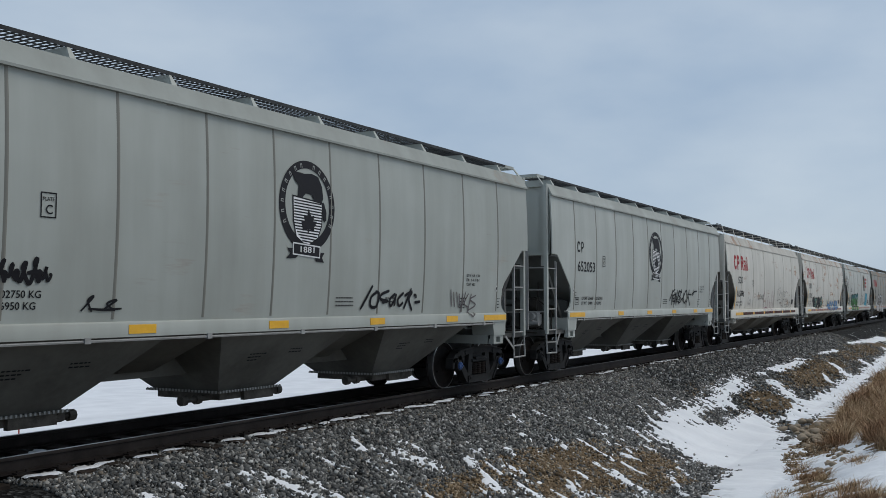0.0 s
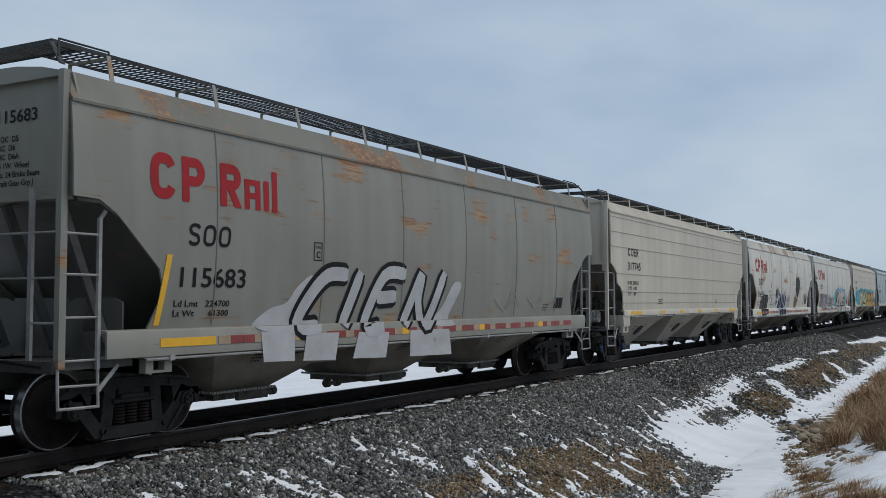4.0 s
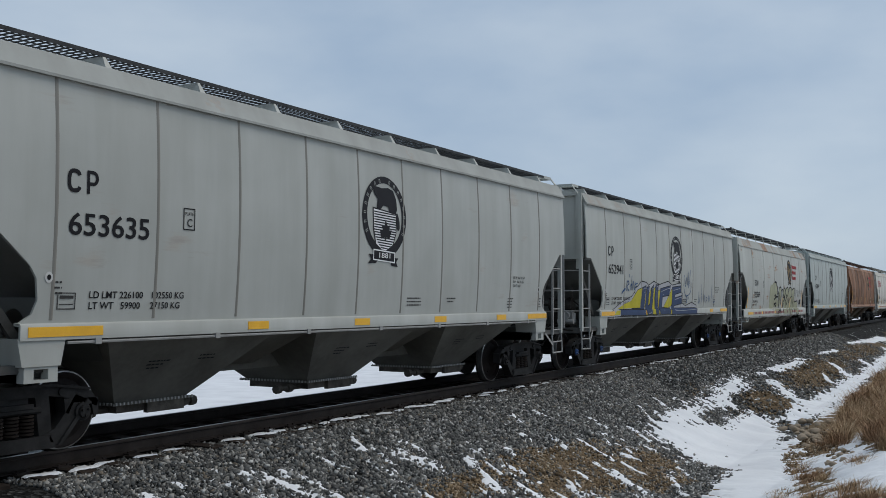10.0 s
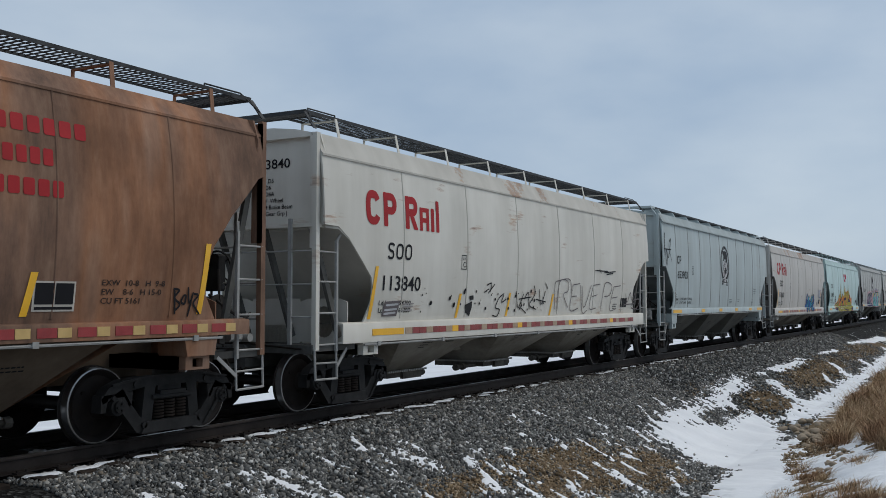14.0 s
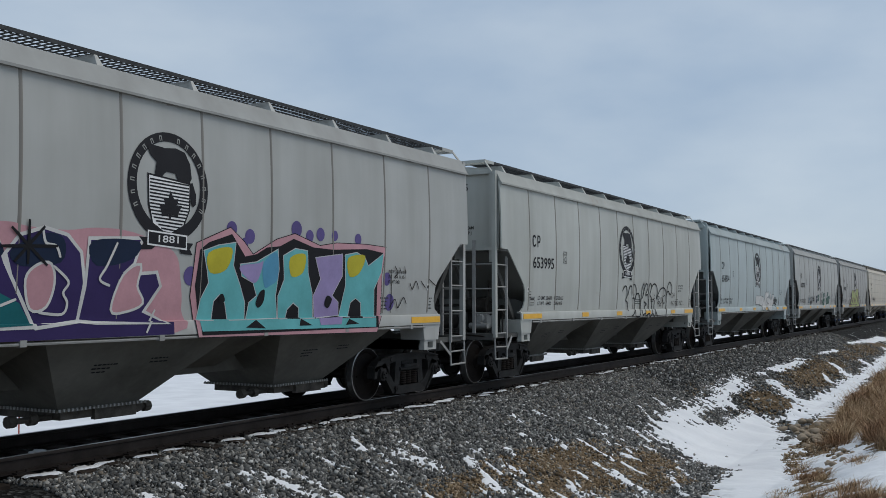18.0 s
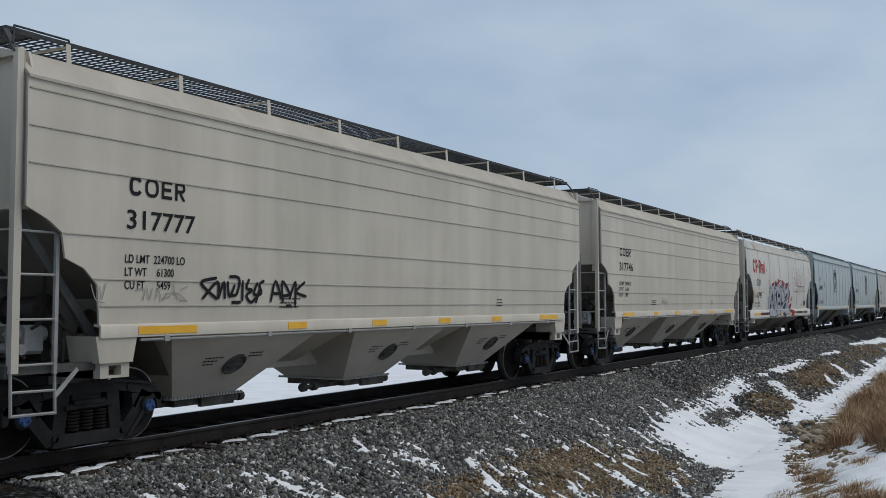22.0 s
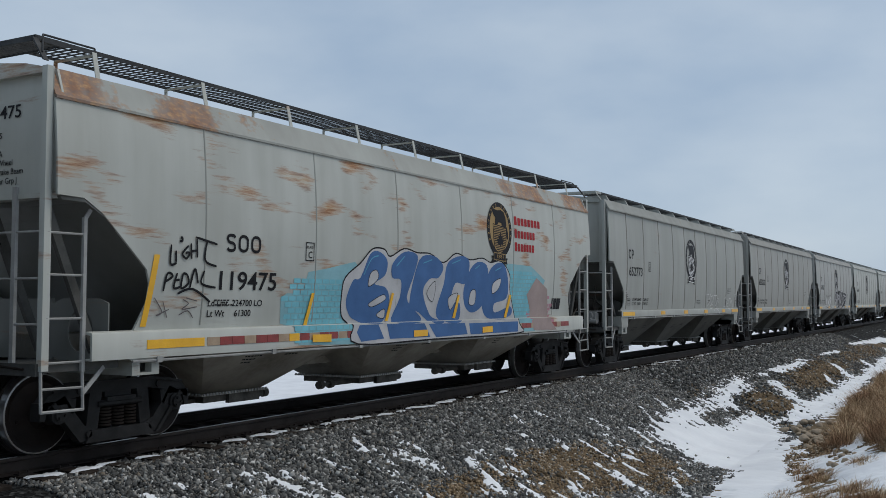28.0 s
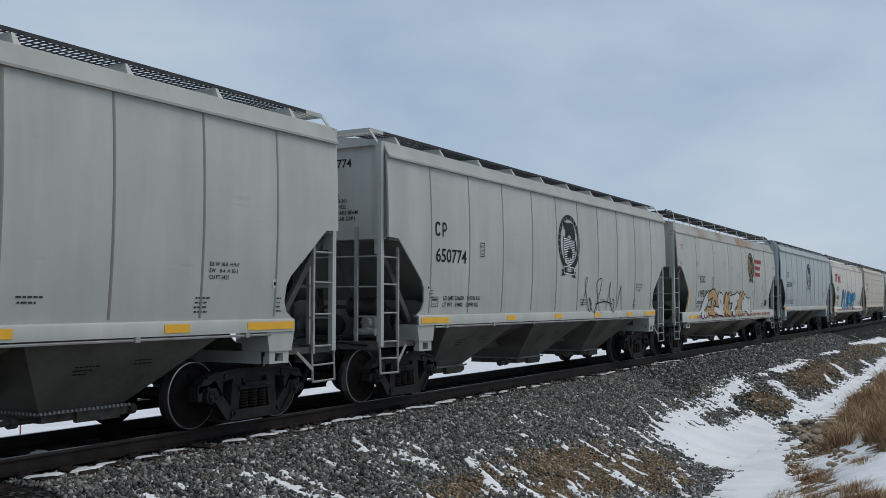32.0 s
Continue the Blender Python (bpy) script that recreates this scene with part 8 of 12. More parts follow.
lines(at, OCHRE, 4, 0.026, [[(3.25, 3.16), (3.0, 3.04), (2.84, 2.8), (2.76, 2.46), (2.81, 2.07), (2.89, 1.98)], [(3.82, 3.02), (4.0, 2.83), (4.05, 2.47), (3.92, 2.15), (3.61, 1.91)]])
lines(at, ASHLINE, 5, 0.012, [[(3.3, 2.01), (3.09, 2.28), (3.21, 2.58), (3.25, 2.83)], [(3.43, 1.99), (3.51, 2.34), (3.55, 2.8)], [(3.22, 2.03), (3.38, 2.34), (3.3, 2.63)]])
daub(at, BARKINK, 2, [(2.61, 2.05), (2.81, 1.93), (3.43, 1.76), (3.18, 1.59), (2.98, 1.44), (2.7, 1.31), (2.42, 1.45), (2.38, 1.64)])
lines(at, DARKBARK, 4, 0.035, [[(2.59, 1.93), (2.85, 1.84), (3.39, 1.74)], [(2.53, 1.81), (2.85, 1.71), (3.22, 1.63)], [(2.46, 1.69), (2.77, 1.59), (3.1, 1.54)], [(2.41, 1.55), (2.69, 1.47), (2.93, 1.44)], [(2.5, 1.41), (2.74, 1.36)]])
lines(at, OCHRE, 5, 0.018, [[(2.63, 2.0), (2.89, 1.87), (3.41, 1.79)], [(2.54, 1.87), (2.85, 1.77), (3.31, 1.68)], [(2.45, 1.62), (2.73, 1.53), (3.02, 1.49)]])

# cream block letters with red dots on a blue cloud
at = (OLD_KIND, CARS[8][1])
daub(at, SKYINK, 1, [(0.55, 2.38), (0.66, 2.43), (0.81, 2.45), (0.95, 2.44), (1.13, 2.53), (1.38, 2.56), (1.53, 2.5), (1.64, 2.36), (1.43, 2.22), (0.67, 2.09), (0.56, 2.09)], rim=(DEEPBLUE, 0.03))
daub(at, SKYINK, 1, [(1.91, 2.41), (2.2, 2.48), (2.37, 2.57), (2.55, 2.52), (2.65, 2.41), (2.2, 2.29)], rim=(DEEPBLUE, 0.03))
daub(at, SKYINK, 1, [(2.86, 2.4), (3.03, 2.49), (3.19, 2.52), (3.48, 2.46), (3.72, 2.41), (4.1, 2.49), (4.36, 2.48), (4.6, 2.34), (4.7, 2.09), (4.67, 1.73), (4.71, 1.47), (4.86, 1.28), (4.79, 1.11), (4.38, 1.1), (4.34, 1.43), (3.8, 1.48), (4.23, 2.3), (3.25, 2.3)], rim=(DEEPBLUE, 0.03))
daub(at, BLACK, 2, [(0.52, 2.15), (0.66, 2.22), (0.93, 2.34), (1.4, 2.37), (1.41, 2.21), (1.73, 2.31), (2.06, 2.33), (2.2, 2.28), (2.37, 2.38), (2.81, 2.38), (3.17, 2.24), (3.25, 2.34), (4.31, 2.33), (4.14, 1.91), (3.83, 1.52), (4.26, 1.46), (4.37, 1.11), (0.48, 1.1), (0.45, 1.86)], rim=(WHITE, 0.035), sharp=True)
daub(at, CREAMINK, 3, [(0.99, 2.31), (1.37, 2.33), (1.33, 1.9), (1.18, 1.44), (0.8, 1.42), (0.54, 1.42), (0.5, 1.53), (0.76, 1.6), (0.91, 1.76), (0.96, 2.03)], sharp=True)
daub(at, CREAMINK, 3, [(2.32, 2.28), (2.5, 2.35), (2.87, 2.35), (3.14, 2.26), (3.22, 2.1), (3.15, 1.85), (2.99, 1.69), (3.07, 1.49), (2.99, 1.41), (2.78, 1.5), (2.67, 1.71), (2.56, 1.65), (2.49, 1.42), (2.15, 1.41), (2.24, 1.77), (2.26, 2.03)])
daub(at, CREAMINK, 3, [(1.54, 2.18), (1.73, 2.27), (2.01, 2.29), (2.21, 2.14), (2.24, 1.88), (2.07, 1.54), (1.8, 1.42), (1.51, 1.42), (1.34, 1.52), (1.33, 1.76), (1.41, 2.01)])
daub(at, CREAMINK, 3, [(3.28, 2.28), (4.26, 2.3), (4.14, 2.02), (3.73, 1.99), (3.55, 1.96), (3.49, 1.86), (3.73, 1.88), (3.67, 1.71), (3.44, 1.67), (3.38, 1.57), (3.8, 1.54), (3.74, 1.45), (3.07, 1.44), (3.18, 1.77), (3.23, 2.06)], sharp=True)
daub(at, CREAMINK, 3, [(0.5, 1.36), (1.2, 1.33), (1.22, 1.14), (0.51, 1.11)], sharp=True)
daub(at, CREAMINK, 3, [(1.28, 1.35), (2.13, 1.32), (1.97, 1.09), (1.43, 1.1)], sharp=True)
daub(at, CREAMINK, 3, [(2.2, 1.36), (2.48, 1.38), (2.63, 1.12), (2.18, 1.11)], sharp=True)
daub(at, CREAMINK, 3, [(2.78, 1.34), (4.3, 1.37), (4.33, 1.13), (2.92, 1.12)], sharp=True)
daub(at, STRAWINK, 4, [(1.01, 2.29), (1.32, 2.27), (1.26, 2.11), (1.04, 2.0)])
daub(at, STRAWINK, 4, [(2.01, 2.1), (2.31, 2.03), (2.27, 1.62), (2.12, 1.58), (2.02, 1.77)])
daub(at, STRAWINK, 4, [(3.62, 1.32), (4.3, 1.34), (4.31, 1.14), (3.75, 1.15)])
daub(at, BLACK, 5, [(1.72, 1.96), (1.83, 1.95), (1.84, 1.8), (1.75, 1.55), (1.62, 1.44), (1.54, 1.52), (1.55, 1.69), (1.61, 1.87)])
daub(at, BLACK, 5, [(2.63, 2.02), (2.72, 1.97), (2.72, 1.83), (2.59, 1.75), (2.57, 1.89)])
spots(at, ROSE, 6, [(1.23, 2.22, 0.05), (1.02, 1.96, 0.04), (2.06, 2.15, 0.04), (2.45, 2.02, 0.05), (2.08, 1.73, 0.05), (0.99, 1.5, 0.03), (1.09, 1.21, 0.04), (3.51, 1.25, 0.03), (3.94, 1.24, 0.05), (3.9, 2.05, 0.03), (0.76, 1.19, 0.05)])
daub(at, YELLOW, 7, [(1.26, 1.88), (1.36, 1.88), (1.24, 1.43), (1.13, 1.44)], sharp=True)
daub(at, YELLOW, 7, [(3.78, 1.87), (3.89, 1.87), (3.77, 1.45), (3.66, 1.45)], sharp=True)
daub(at, YELLOW, 7, [(6.5, 2.33), (6.64, 2.33), (6.39, 1.44), (6.22, 1.44)], sharp=True)
daub(at, ASHLINE, 3, [(4.7, 2.09), (4.91, 2.11), (5.01, 1.83), (5.3, 1.98), (5.26, 1.74), (5.07, 1.41), (4.73, 1.4)], rim=(BLACK, 0.015), sharp=True)
lines(at, BLACK, 4, 0.015, [[(5.44, 1.78), (5.55, 2.07), (5.63, 1.64), (5.7, 1.98), (5.83, 1.64), (5.9, 1.93), (6.03, 1.64), (6.08, 2.12), (6.15, 1.59)], [(5.36, 1.52), (5.87, 1.55), (5.91, 1.6)], [(5.44, 1.59), (5.83, 1.69)], [(5.78, 2.0), (5.84, 1.95)]])
lines(at, LEMONINK, 8, 0.02, [[(4.08, 1.86), (4.24, 1.89), (4.09, 1.71), (4.25, 1.73)], [(4.3, 1.87), (4.3, 1.73)], [(4.37, 1.87), (4.44, 1.74), (4.49, 1.89)], [(4.11, 1.61), (4.14, 1.71), (4.25, 1.61), (4.26, 1.73)], [(4.34, 1.62), (4.4, 1.71), (4.45, 1.62)], [(4.52, 1.71), (4.59, 1.71), (4.52, 1.61), (4.61, 1.62)]])

# orange letters with black shadows on a cyan cloud
at = (TAN_KIND, CARS[9][1])
daub(at, CYANBACK, 0, [(3.44, 2.57), (3.66, 2.66), (3.89, 2.59), (4.17, 2.56), (4.47, 2.63), (4.73, 2.67), (4.87, 2.54), (5.4, 2.65), (5.76, 2.64), (5.9, 2.41), (5.93, 2.17), (6.26, 2.1), (6.56, 1.98), (6.74, 1.9), (6.56, 1.61), (6.51, 1.53), (5.83, 1.69), (3.69, 1.46), (3.47, 1.47)])
lines(at, PALECYAN, 1, 0.025, [[(3.52, 2.4), (3.82, 2.47), (4.18, 2.36), (4.26, 2.48), (4.78, 2.54), (4.87, 2.57), (5.25, 2.37), (5.43, 2.5), (5.73, 2.55), (5.82, 2.13), (5.77, 1.93)], [(5.83, 1.89), (6.16, 1.85), (6.27, 1.61), (6.51, 1.55)]])
daub(at, BLACK, 2, [(3.45, 2.34), (3.67, 2.42), (3.94, 2.37), (4.18, 2.25), (4.34, 2.4), (4.74, 2.44), (4.92, 2.47), (5.31, 2.22), (5.4, 2.34), (5.74, 2.48), (5.8, 2.12), (5.64, 1.89), (5.83, 1.81), (6.16, 1.77), (6.56, 1.53), (6.59, 1.48), (6.11, 1.29), (3.47, 1.33)], sharp=True)
daub(at, ORANGE, 3, [(3.46, 2.0), (3.6, 2.14), (3.75, 2.23), (3.94, 2.34), (4.18, 2.2), (4.37, 2.37), (4.67, 2.4), (4.59, 2.12), (4.31, 1.87), (4.55, 1.8), (4.64, 1.69), (4.62, 1.55), (4.28, 1.52), (4.07, 1.69), (3.91, 1.68), (3.8, 1.76), (3.83, 1.86), (3.97, 2.0), (3.83, 2.03), (3.68, 1.86), (3.46, 1.76)], sharp=True)
daub(at, ORANGE, 3, [(4.7, 2.18), (4.92, 2.41), (5.16, 2.24), (5.45, 2.33), (5.68, 2.41), (5.77, 2.14), (5.67, 1.93), (5.42, 1.73), (5.34, 1.77), (5.36, 1.92), (5.12, 1.77), (5.03, 1.62), (4.89, 1.69), (4.84, 1.88), (4.97, 2.04), (4.79, 1.91), (4.62, 1.84)], sharp=True)
daub(at, ORANGE, 3, [(3.46, 1.71), (3.92, 1.65), (4.28, 1.55), (4.71, 1.58), (5.42, 1.71), (5.83, 1.61), (6.1, 1.59), (6.17, 1.29), (5.43, 1.35), (4.72, 1.32), (4.41, 1.33), (3.47, 1.33)], sharp=True)
daub(at, ORANGE, 3, [(5.83, 1.71), (5.94, 1.79), (6.07, 1.71), (6.27, 1.57), (6.58, 1.49), (6.51, 1.32), (6.17, 1.31)], sharp=True)
daub(at, CREAMINK, 4, [(3.84, 2.37), (3.94, 2.34), (4.16, 2.23), (4.06, 2.19), (3.9, 2.22)])
daub(at, CREAMINK, 4, [(5.83, 1.71), (5.94, 1.78), (6.06, 1.71), (6.1, 1.6), (5.91, 1.6)])
daub(at, LEAFINK, 4, [(5.31, 2.03), (5.56, 2.04), (5.54, 1.85), (5.39, 1.83)])
daub(at, LEAFINK, 4, [(4.16, 1.45), (4.43, 1.45), (4.46, 1.32), (4.16, 1.33)])
daub(at, BLACK, 4, [(4.46, 1.32), (4.59, 1.47), (4.74, 1.31)], sharp=True)
daub(at, BLACK, 4, [(5.3, 1.33), (5.46, 1.48), (5.68, 1.32)], sharp=True)
daub(at, BLACK, 4, [(3.89, 1.76), (3.98, 2.02), (4.09, 2.0), (4.05, 1.8), (3.93, 1.69)], sharp=True)
daub(at, BLACK, 4, [(4.89, 1.69), (5.12, 1.84), (5.27, 1.77), (5.03, 1.56)], sharp=True)
daub(at, BLACK, 4, [(4.27, 1.94), (4.48, 2.15), (4.59, 2.11), (4.4, 1.91)], sharp=True)
daub(at, BLACK, 4, [(3.84, 1.53), (4.11, 1.65), (4.3, 1.66), (4.16, 1.49)], sharp=True)
daub(at, SKYINK, 5, [(3.95, 1.76), (4.01, 1.93), (4.05, 1.92), (4.01, 1.78)], sharp=True)
daub(at, SKYINK, 5, [(5.01, 1.64), (5.15, 1.79), (5.23, 1.76), (5.06, 1.59)], sharp=True)
daub(at, SKYINK, 5, [(4.33, 1.96), (4.48, 2.1), (4.54, 2.09), (4.4, 1.94)], sharp=True)
daub(at, SKYINK, 5, [(4.04, 1.52), (4.14, 1.6), (4.2, 1.59), (4.12, 1.51)], sharp=True)
daub(at, SKYINK, 5, [(4.53, 1.33), (4.59, 1.42), (4.66, 1.33)], sharp=True)
daub(at, SKYINK, 5, [(5.39, 1.34), (5.46, 1.43), (5.57, 1.34)], sharp=True)
spots(at, CREAMINK, 5, [(3.86, 2.13, 0.04), (3.96, 2.12, 0.03), (3.73, 1.82, 0.05), (4.7, 1.9, 0.03), (4.7, 1.99, 0.02), (5.86, 1.44, 0.06), (6.04, 1.37, 0.04), (5.74, 1.34, 0.04), (6.04, 1.55, 0.03)])
lines(at, PALECYAN, 5, 0.012, [[(5.77, 1.97), (6.18, 1.95)], [(5.77, 1.89), (6.18, 1.89)], [(5.8, 1.83), (6.18, 1.83)]])

# white throw-up letters with black outlines
at = (GREY_KIND, CARS[11][1])
daub(at, BLACK, 1, [(-1.14, 1.5), (-0.98, 1.87), (-0.68, 2.3), (-0.43, 2.56), (-0.22, 2.53), (-0.03, 2.4), (0.28, 2.52), (0.68, 2.44), (0.96, 2.53), (1.25, 2.48), (1.93, 2.51), (2.05, 2.36), (2.25, 2.34), (2.42, 2.4), (2.85, 2.32), (3.39, 2.31), (4.37, 2.29), (4.63, 1.88), (4.95, 1.72), (4.95, 1.33), (3.39, 1.31), (2.18, 1.31), (1.19, 1.29), (0.43, 1.32), (-0.38, 1.32), (-0.84, 1.32)])
daub(at, CHALK, 3, [(-0.98, 1.57), (-0.68, 1.99), (-0.43, 2.44), (-0.22, 2.43), (-0.09, 2.16), (0.13, 1.92), (0.11, 1.52), (-0.2, 1.46), (-0.44, 1.49), (-0.5, 1.6), (-0.67, 1.49), (-0.92, 1.46)])
daub(at, CHALK, 3, [(0.03, 2.12), (0.06, 2.45), (0.28, 2.52), (0.45, 2.38), (0.39, 2.13), (0.52, 1.93), (0.53, 1.6), (0.36, 1.47), (0.11, 1.48), (0.13, 1.84)])
daub(at, CHALK, 3, [(0.47, 2.34), (0.96, 2.32), (0.89, 2.1), (1.18, 1.94), (1.4, 1.68), (1.37, 1.37), (0.97, 1.34), (0.83, 1.51), (0.83, 1.93), (0.61, 1.93), (0.59, 1.47), (0.52, 1.51)])
daub(at, CHALK, 3, [(1.19, 2.41), (1.93, 2.45), (1.97, 2.22), (1.78, 1.5), (1.59, 1.46), (1.4, 1.72), (1.19, 2.07)])
daub(at, CHALK, 3, [(2.03, 2.22), (2.59, 2.33), (2.73, 2.15), (2.34, 1.91), (2.42, 1.54), (2.72, 1.44), (2.51, 1.33), (2.02, 1.36), (1.92, 1.54), (2.03, 1.95)])
daub(at, CHALK, 3, [(2.78, 2.2), (3.02, 2.29), (3.18, 2.16), (3.04, 1.92), (2.87, 1.48), (3.14, 1.43), (3.07, 1.34), (2.61, 1.35), (2.61, 1.68), (2.78, 1.86)])
daub(at, CHALK, 3, [(3.25, 2.21), (3.77, 2.21), (3.79, 1.87), (3.5, 1.38), (3.15, 1.36), (3.3, 1.72)])
daub(at, CHALK, 3, [(3.87, 2.18), (4.37, 2.21), (4.42, 1.98), (4.11, 1.88), (4.57, 1.78), (4.6, 1.41), (3.82, 1.35), (3.81, 1.67)])
daub(at, CHALK, 3, [(4.7, 1.71), (5.03, 1.74), (5.14, 1.51), (4.86, 1.35)])
lines(at, BLACK, 4, 0.025, [[(-0.36, 2.31), (-0.34, 1.98)], [(0.68, 2.25), (0.72, 2.02)], [(1.54, 2.34), (1.55, 1.9)], [(0.03, 2.16), (0.19, 2.05), (0.35, 2.17)], [(0.16, 2.45), (0.19, 2.11)], [(2.85, 1.96), (3.07, 1.86)]])
lines(at, BLACK, 4, 0.025, [[(2.76, 1.86), (3.16, 1.89)], [(-0.9, 1.68), (-0.82, 1.74), (-0.79, 1.64), (-0.87, 1.55), (-0.76, 1.57)], [(-0.67, 1.72), (-0.68, 1.57)], [(-0.33, 1.88), (-0.27, 1.8), (-0.21, 1.9)], [(-0.27, 1.8), (-0.3, 1.72)], [(-0.15, 1.82), (-0.08, 1.76), (-0.13, 1.72)]])
lines(at, BLACK, 4, 0.025, [[(-0.35, 1.6), (-0.2, 1.63)], [(-0.28, 1.66), (-0.29, 1.5)], [(-0.06, 1.92), (0.04, 1.9)]])
lines(at, NAVYLINE, 4, 0.022, [[(-1.66, 1.9), (-1.59, 2.13), (-1.48, 1.96), (-1.41, 2.12), (-1.36, 1.94)], [(-1.53, 1.9), (-1.28, 1.81), (-1.15, 1.94), (-1.23, 2.09), (-1.3, 1.94)], [(-1.69, 2.26), (-1.62, 2.35), (-1.63, 2.22)]])
lines(at, BLACK, 4, 0.016, [[(4.57, 2.06), (4.63, 2.17), (4.77, 2.12), (4.57, 1.88), (4.81, 1.89)], [(4.87, 2.02), (4.85, 1.87)], [(5.17, 1.86), (5.28, 1.67), (5.39, 1.88)], [(5.45, 1.78), (5.57, 1.86), (5.59, 1.7)], [(5.68, 1.86), (5.74, 1.67)], [(5.92, 1.89), (5.98, 1.67), (6.28, 1.72), (6.04, 1.5)]])

# the tail of the navy and yellow letters
at = (GREY_KIND, CARS[13][1])
lines(at, INKBLUE, 3, 0.028, [[(-4.74, 1.98), (-4.7, 2.25), (-4.54, 2.2), (-4.7, 2.1), (-4.54, 1.98)], [(-4.45, 1.98), (-4.37, 2.18), (-4.29, 2.01)], [(-4.33, 2.41), (-4.31, 2.04)], [(-4.23, 2.01), (-4.2, 2.26), (-4.07, 2.02), (-4.03, 2.24)], [(-5.14, 1.9), (-4.82, 2.05)], [(-5.1, 1.95), (-4.86, 2.07)]])
lines(at, INKBLUE, 3, 0.028, [[(-4.54, 2.45), (-4.52, 2.35)], [(-4.03, 2.17), (-3.82, 2.21)], [(-3.98, 2.12), (-3.89, 2.12)]])
daub(at, PALEINK, 0, [(-6.14, 1.34), (-5.72, 1.48), (-5.13, 1.66), (-4.24, 1.84), (-3.8, 2.07), (-3.34, 2.27), (-3.24, 1.95), (-4.32, 1.29)], rim=(BLACK, 0.02), sharp=True)
daub(at, LEMONINK, 1, [(-5.43, 1.49), (-4.9, 1.62), (-4.32, 1.71), (-3.85, 1.94), (-3.24, 2.11), (-3.34, 1.53), (-5.28, 1.5)], sharp=True)
daub(at, LEMONINK, 1, [(-5.72, 1.35), (-5.5, 1.46), (-5.24, 1.46), (-5.28, 1.34)], sharp=True)
daub(at, DENIM, 2, [(-5.21, 1.48), (-3.05, 1.46), (-3.04, 1.31), (-5.22, 1.34)], rim=(BLACK, 0.02), sharp=True)

# navy block letters with yellow depth
at = (GREY_KIND, CARS[13][1])
daub(at, PALEINK, 0, [(-3.99, 2.06), (-3.76, 2.12), (-3.47, 2.26), (-3.02, 2.23), (-2.79, 2.15), (-2.29, 2.28), (-2.0, 2.22), (-1.74, 2.19), (-0.87, 2.3), (-0.43, 2.19), (0.54, 2.27), (0.58, 1.97), (0.77, 1.95), (0.78, 1.64), (1.17, 1.55), (1.92, 1.66), (2.51, 1.56), (2.6, 1.32), (-3.97, 1.35)], rim=(BLACK, 0.028), sharp=True)
daub(at, LEMONINK, 1, [(-4.2, 1.76), (-3.76, 2.02), (-3.36, 2.08), (-3.43, 1.52), (-4.2, 1.52)], rim=(BLACK, 0.018), sharp=True)
daub(at, LEMONINK, 1, [(-3.01, 2.04), (-2.96, 1.77), (-3.06, 1.52), (-3.09, 1.52)], rim=(BLACK, 0.018), sharp=True)
daub(at, LEMONINK, 1, [(-2.74, 1.91), (-2.55, 2.07), (-2.62, 1.58), (-2.73, 1.51)], rim=(BLACK, 0.018), sharp=True)
daub(at, LEMONINK, 1, [(-2.28, 2.07), (-2.13, 2.12), (-2.04, 1.48), (-2.04, 1.32), (-2.36, 1.33), (-2.32, 1.77)], rim=(BLACK, 0.018), sharp=True)
daub(at, LEMONINK, 1, [(-1.87, 2.01), (-1.65, 2.04), (-1.72, 1.53), (-1.78, 1.49)], rim=(BLACK, 0.018), sharp=True)
daub(at, LEMONINK, 1, [(-1.25, 1.51), (-0.43, 2.09), (-0.26, 1.78), (-0.42, 1.58), (-0.74, 1.5)], rim=(BLACK, 0.018), sharp=True)
daub(at, LEMONINK, 1, [(-1.75, 1.45), (-1.66, 1.45), (-1.66, 1.33), (-1.75, 1.34)], rim=(BLACK, 0.018), sharp=True)
daub(at, LEMONINK, 1, [(-0.51, 1.45), (-0.4, 1.45), (-0.45, 1.32), (-0.58, 1.32)], rim=(BLACK, 0.018), sharp=True)
daub(at, LEMONINK, 1, [(-3.06, 1.46), (-2.9, 1.46), (-2.88, 1.32), (-3.07, 1.32)], rim=(BLACK, 0.018), sharp=True)
daub(at, DENIM, 2, [(-3.34, 2.08), (-3.04, 2.14), (-3.07, 1.77), (-3.11, 1.5), (-3.12, 1.32), (-4.19, 1.31), (-4.2, 1.5), (-3.45, 1.5)], rim=(BLACK, 0.024), sharp=True)
daub(at, DENIM, 2, [(-2.97, 2.09), (-2.74, 2.12), (-2.78, 1.66), (-2.73, 1.55), (-2.61, 1.62), (-2.53, 2.07), (-2.32, 2.17), (-2.35, 1.77), (-2.39, 1.5), (-2.44, 1.34), (-2.88, 1.33), (-3.0, 1.55)], rim=(BLACK, 0.024), sharp=True)
daub(at, DENIM, 2, [(-2.11, 2.18), (-1.86, 2.18), (-1.89, 1.77), (-1.86, 1.5), (-1.78, 1.46), (-1.8, 1.34), (-2.04, 1.32), (-2.18, 1.81)], rim=(BLACK, 0.024), sharp=True)
daub(at, DENIM, 2, [(-1.63, 2.07), (-0.62, 2.17), (-0.71, 1.9), (-1.4, 1.85), (-1.42, 1.51), (-0.58, 1.48), (-0.61, 1.33), (-1.64, 1.33), (-1.72, 1.53)], rim=(BLACK, 0.024), sharp=True)
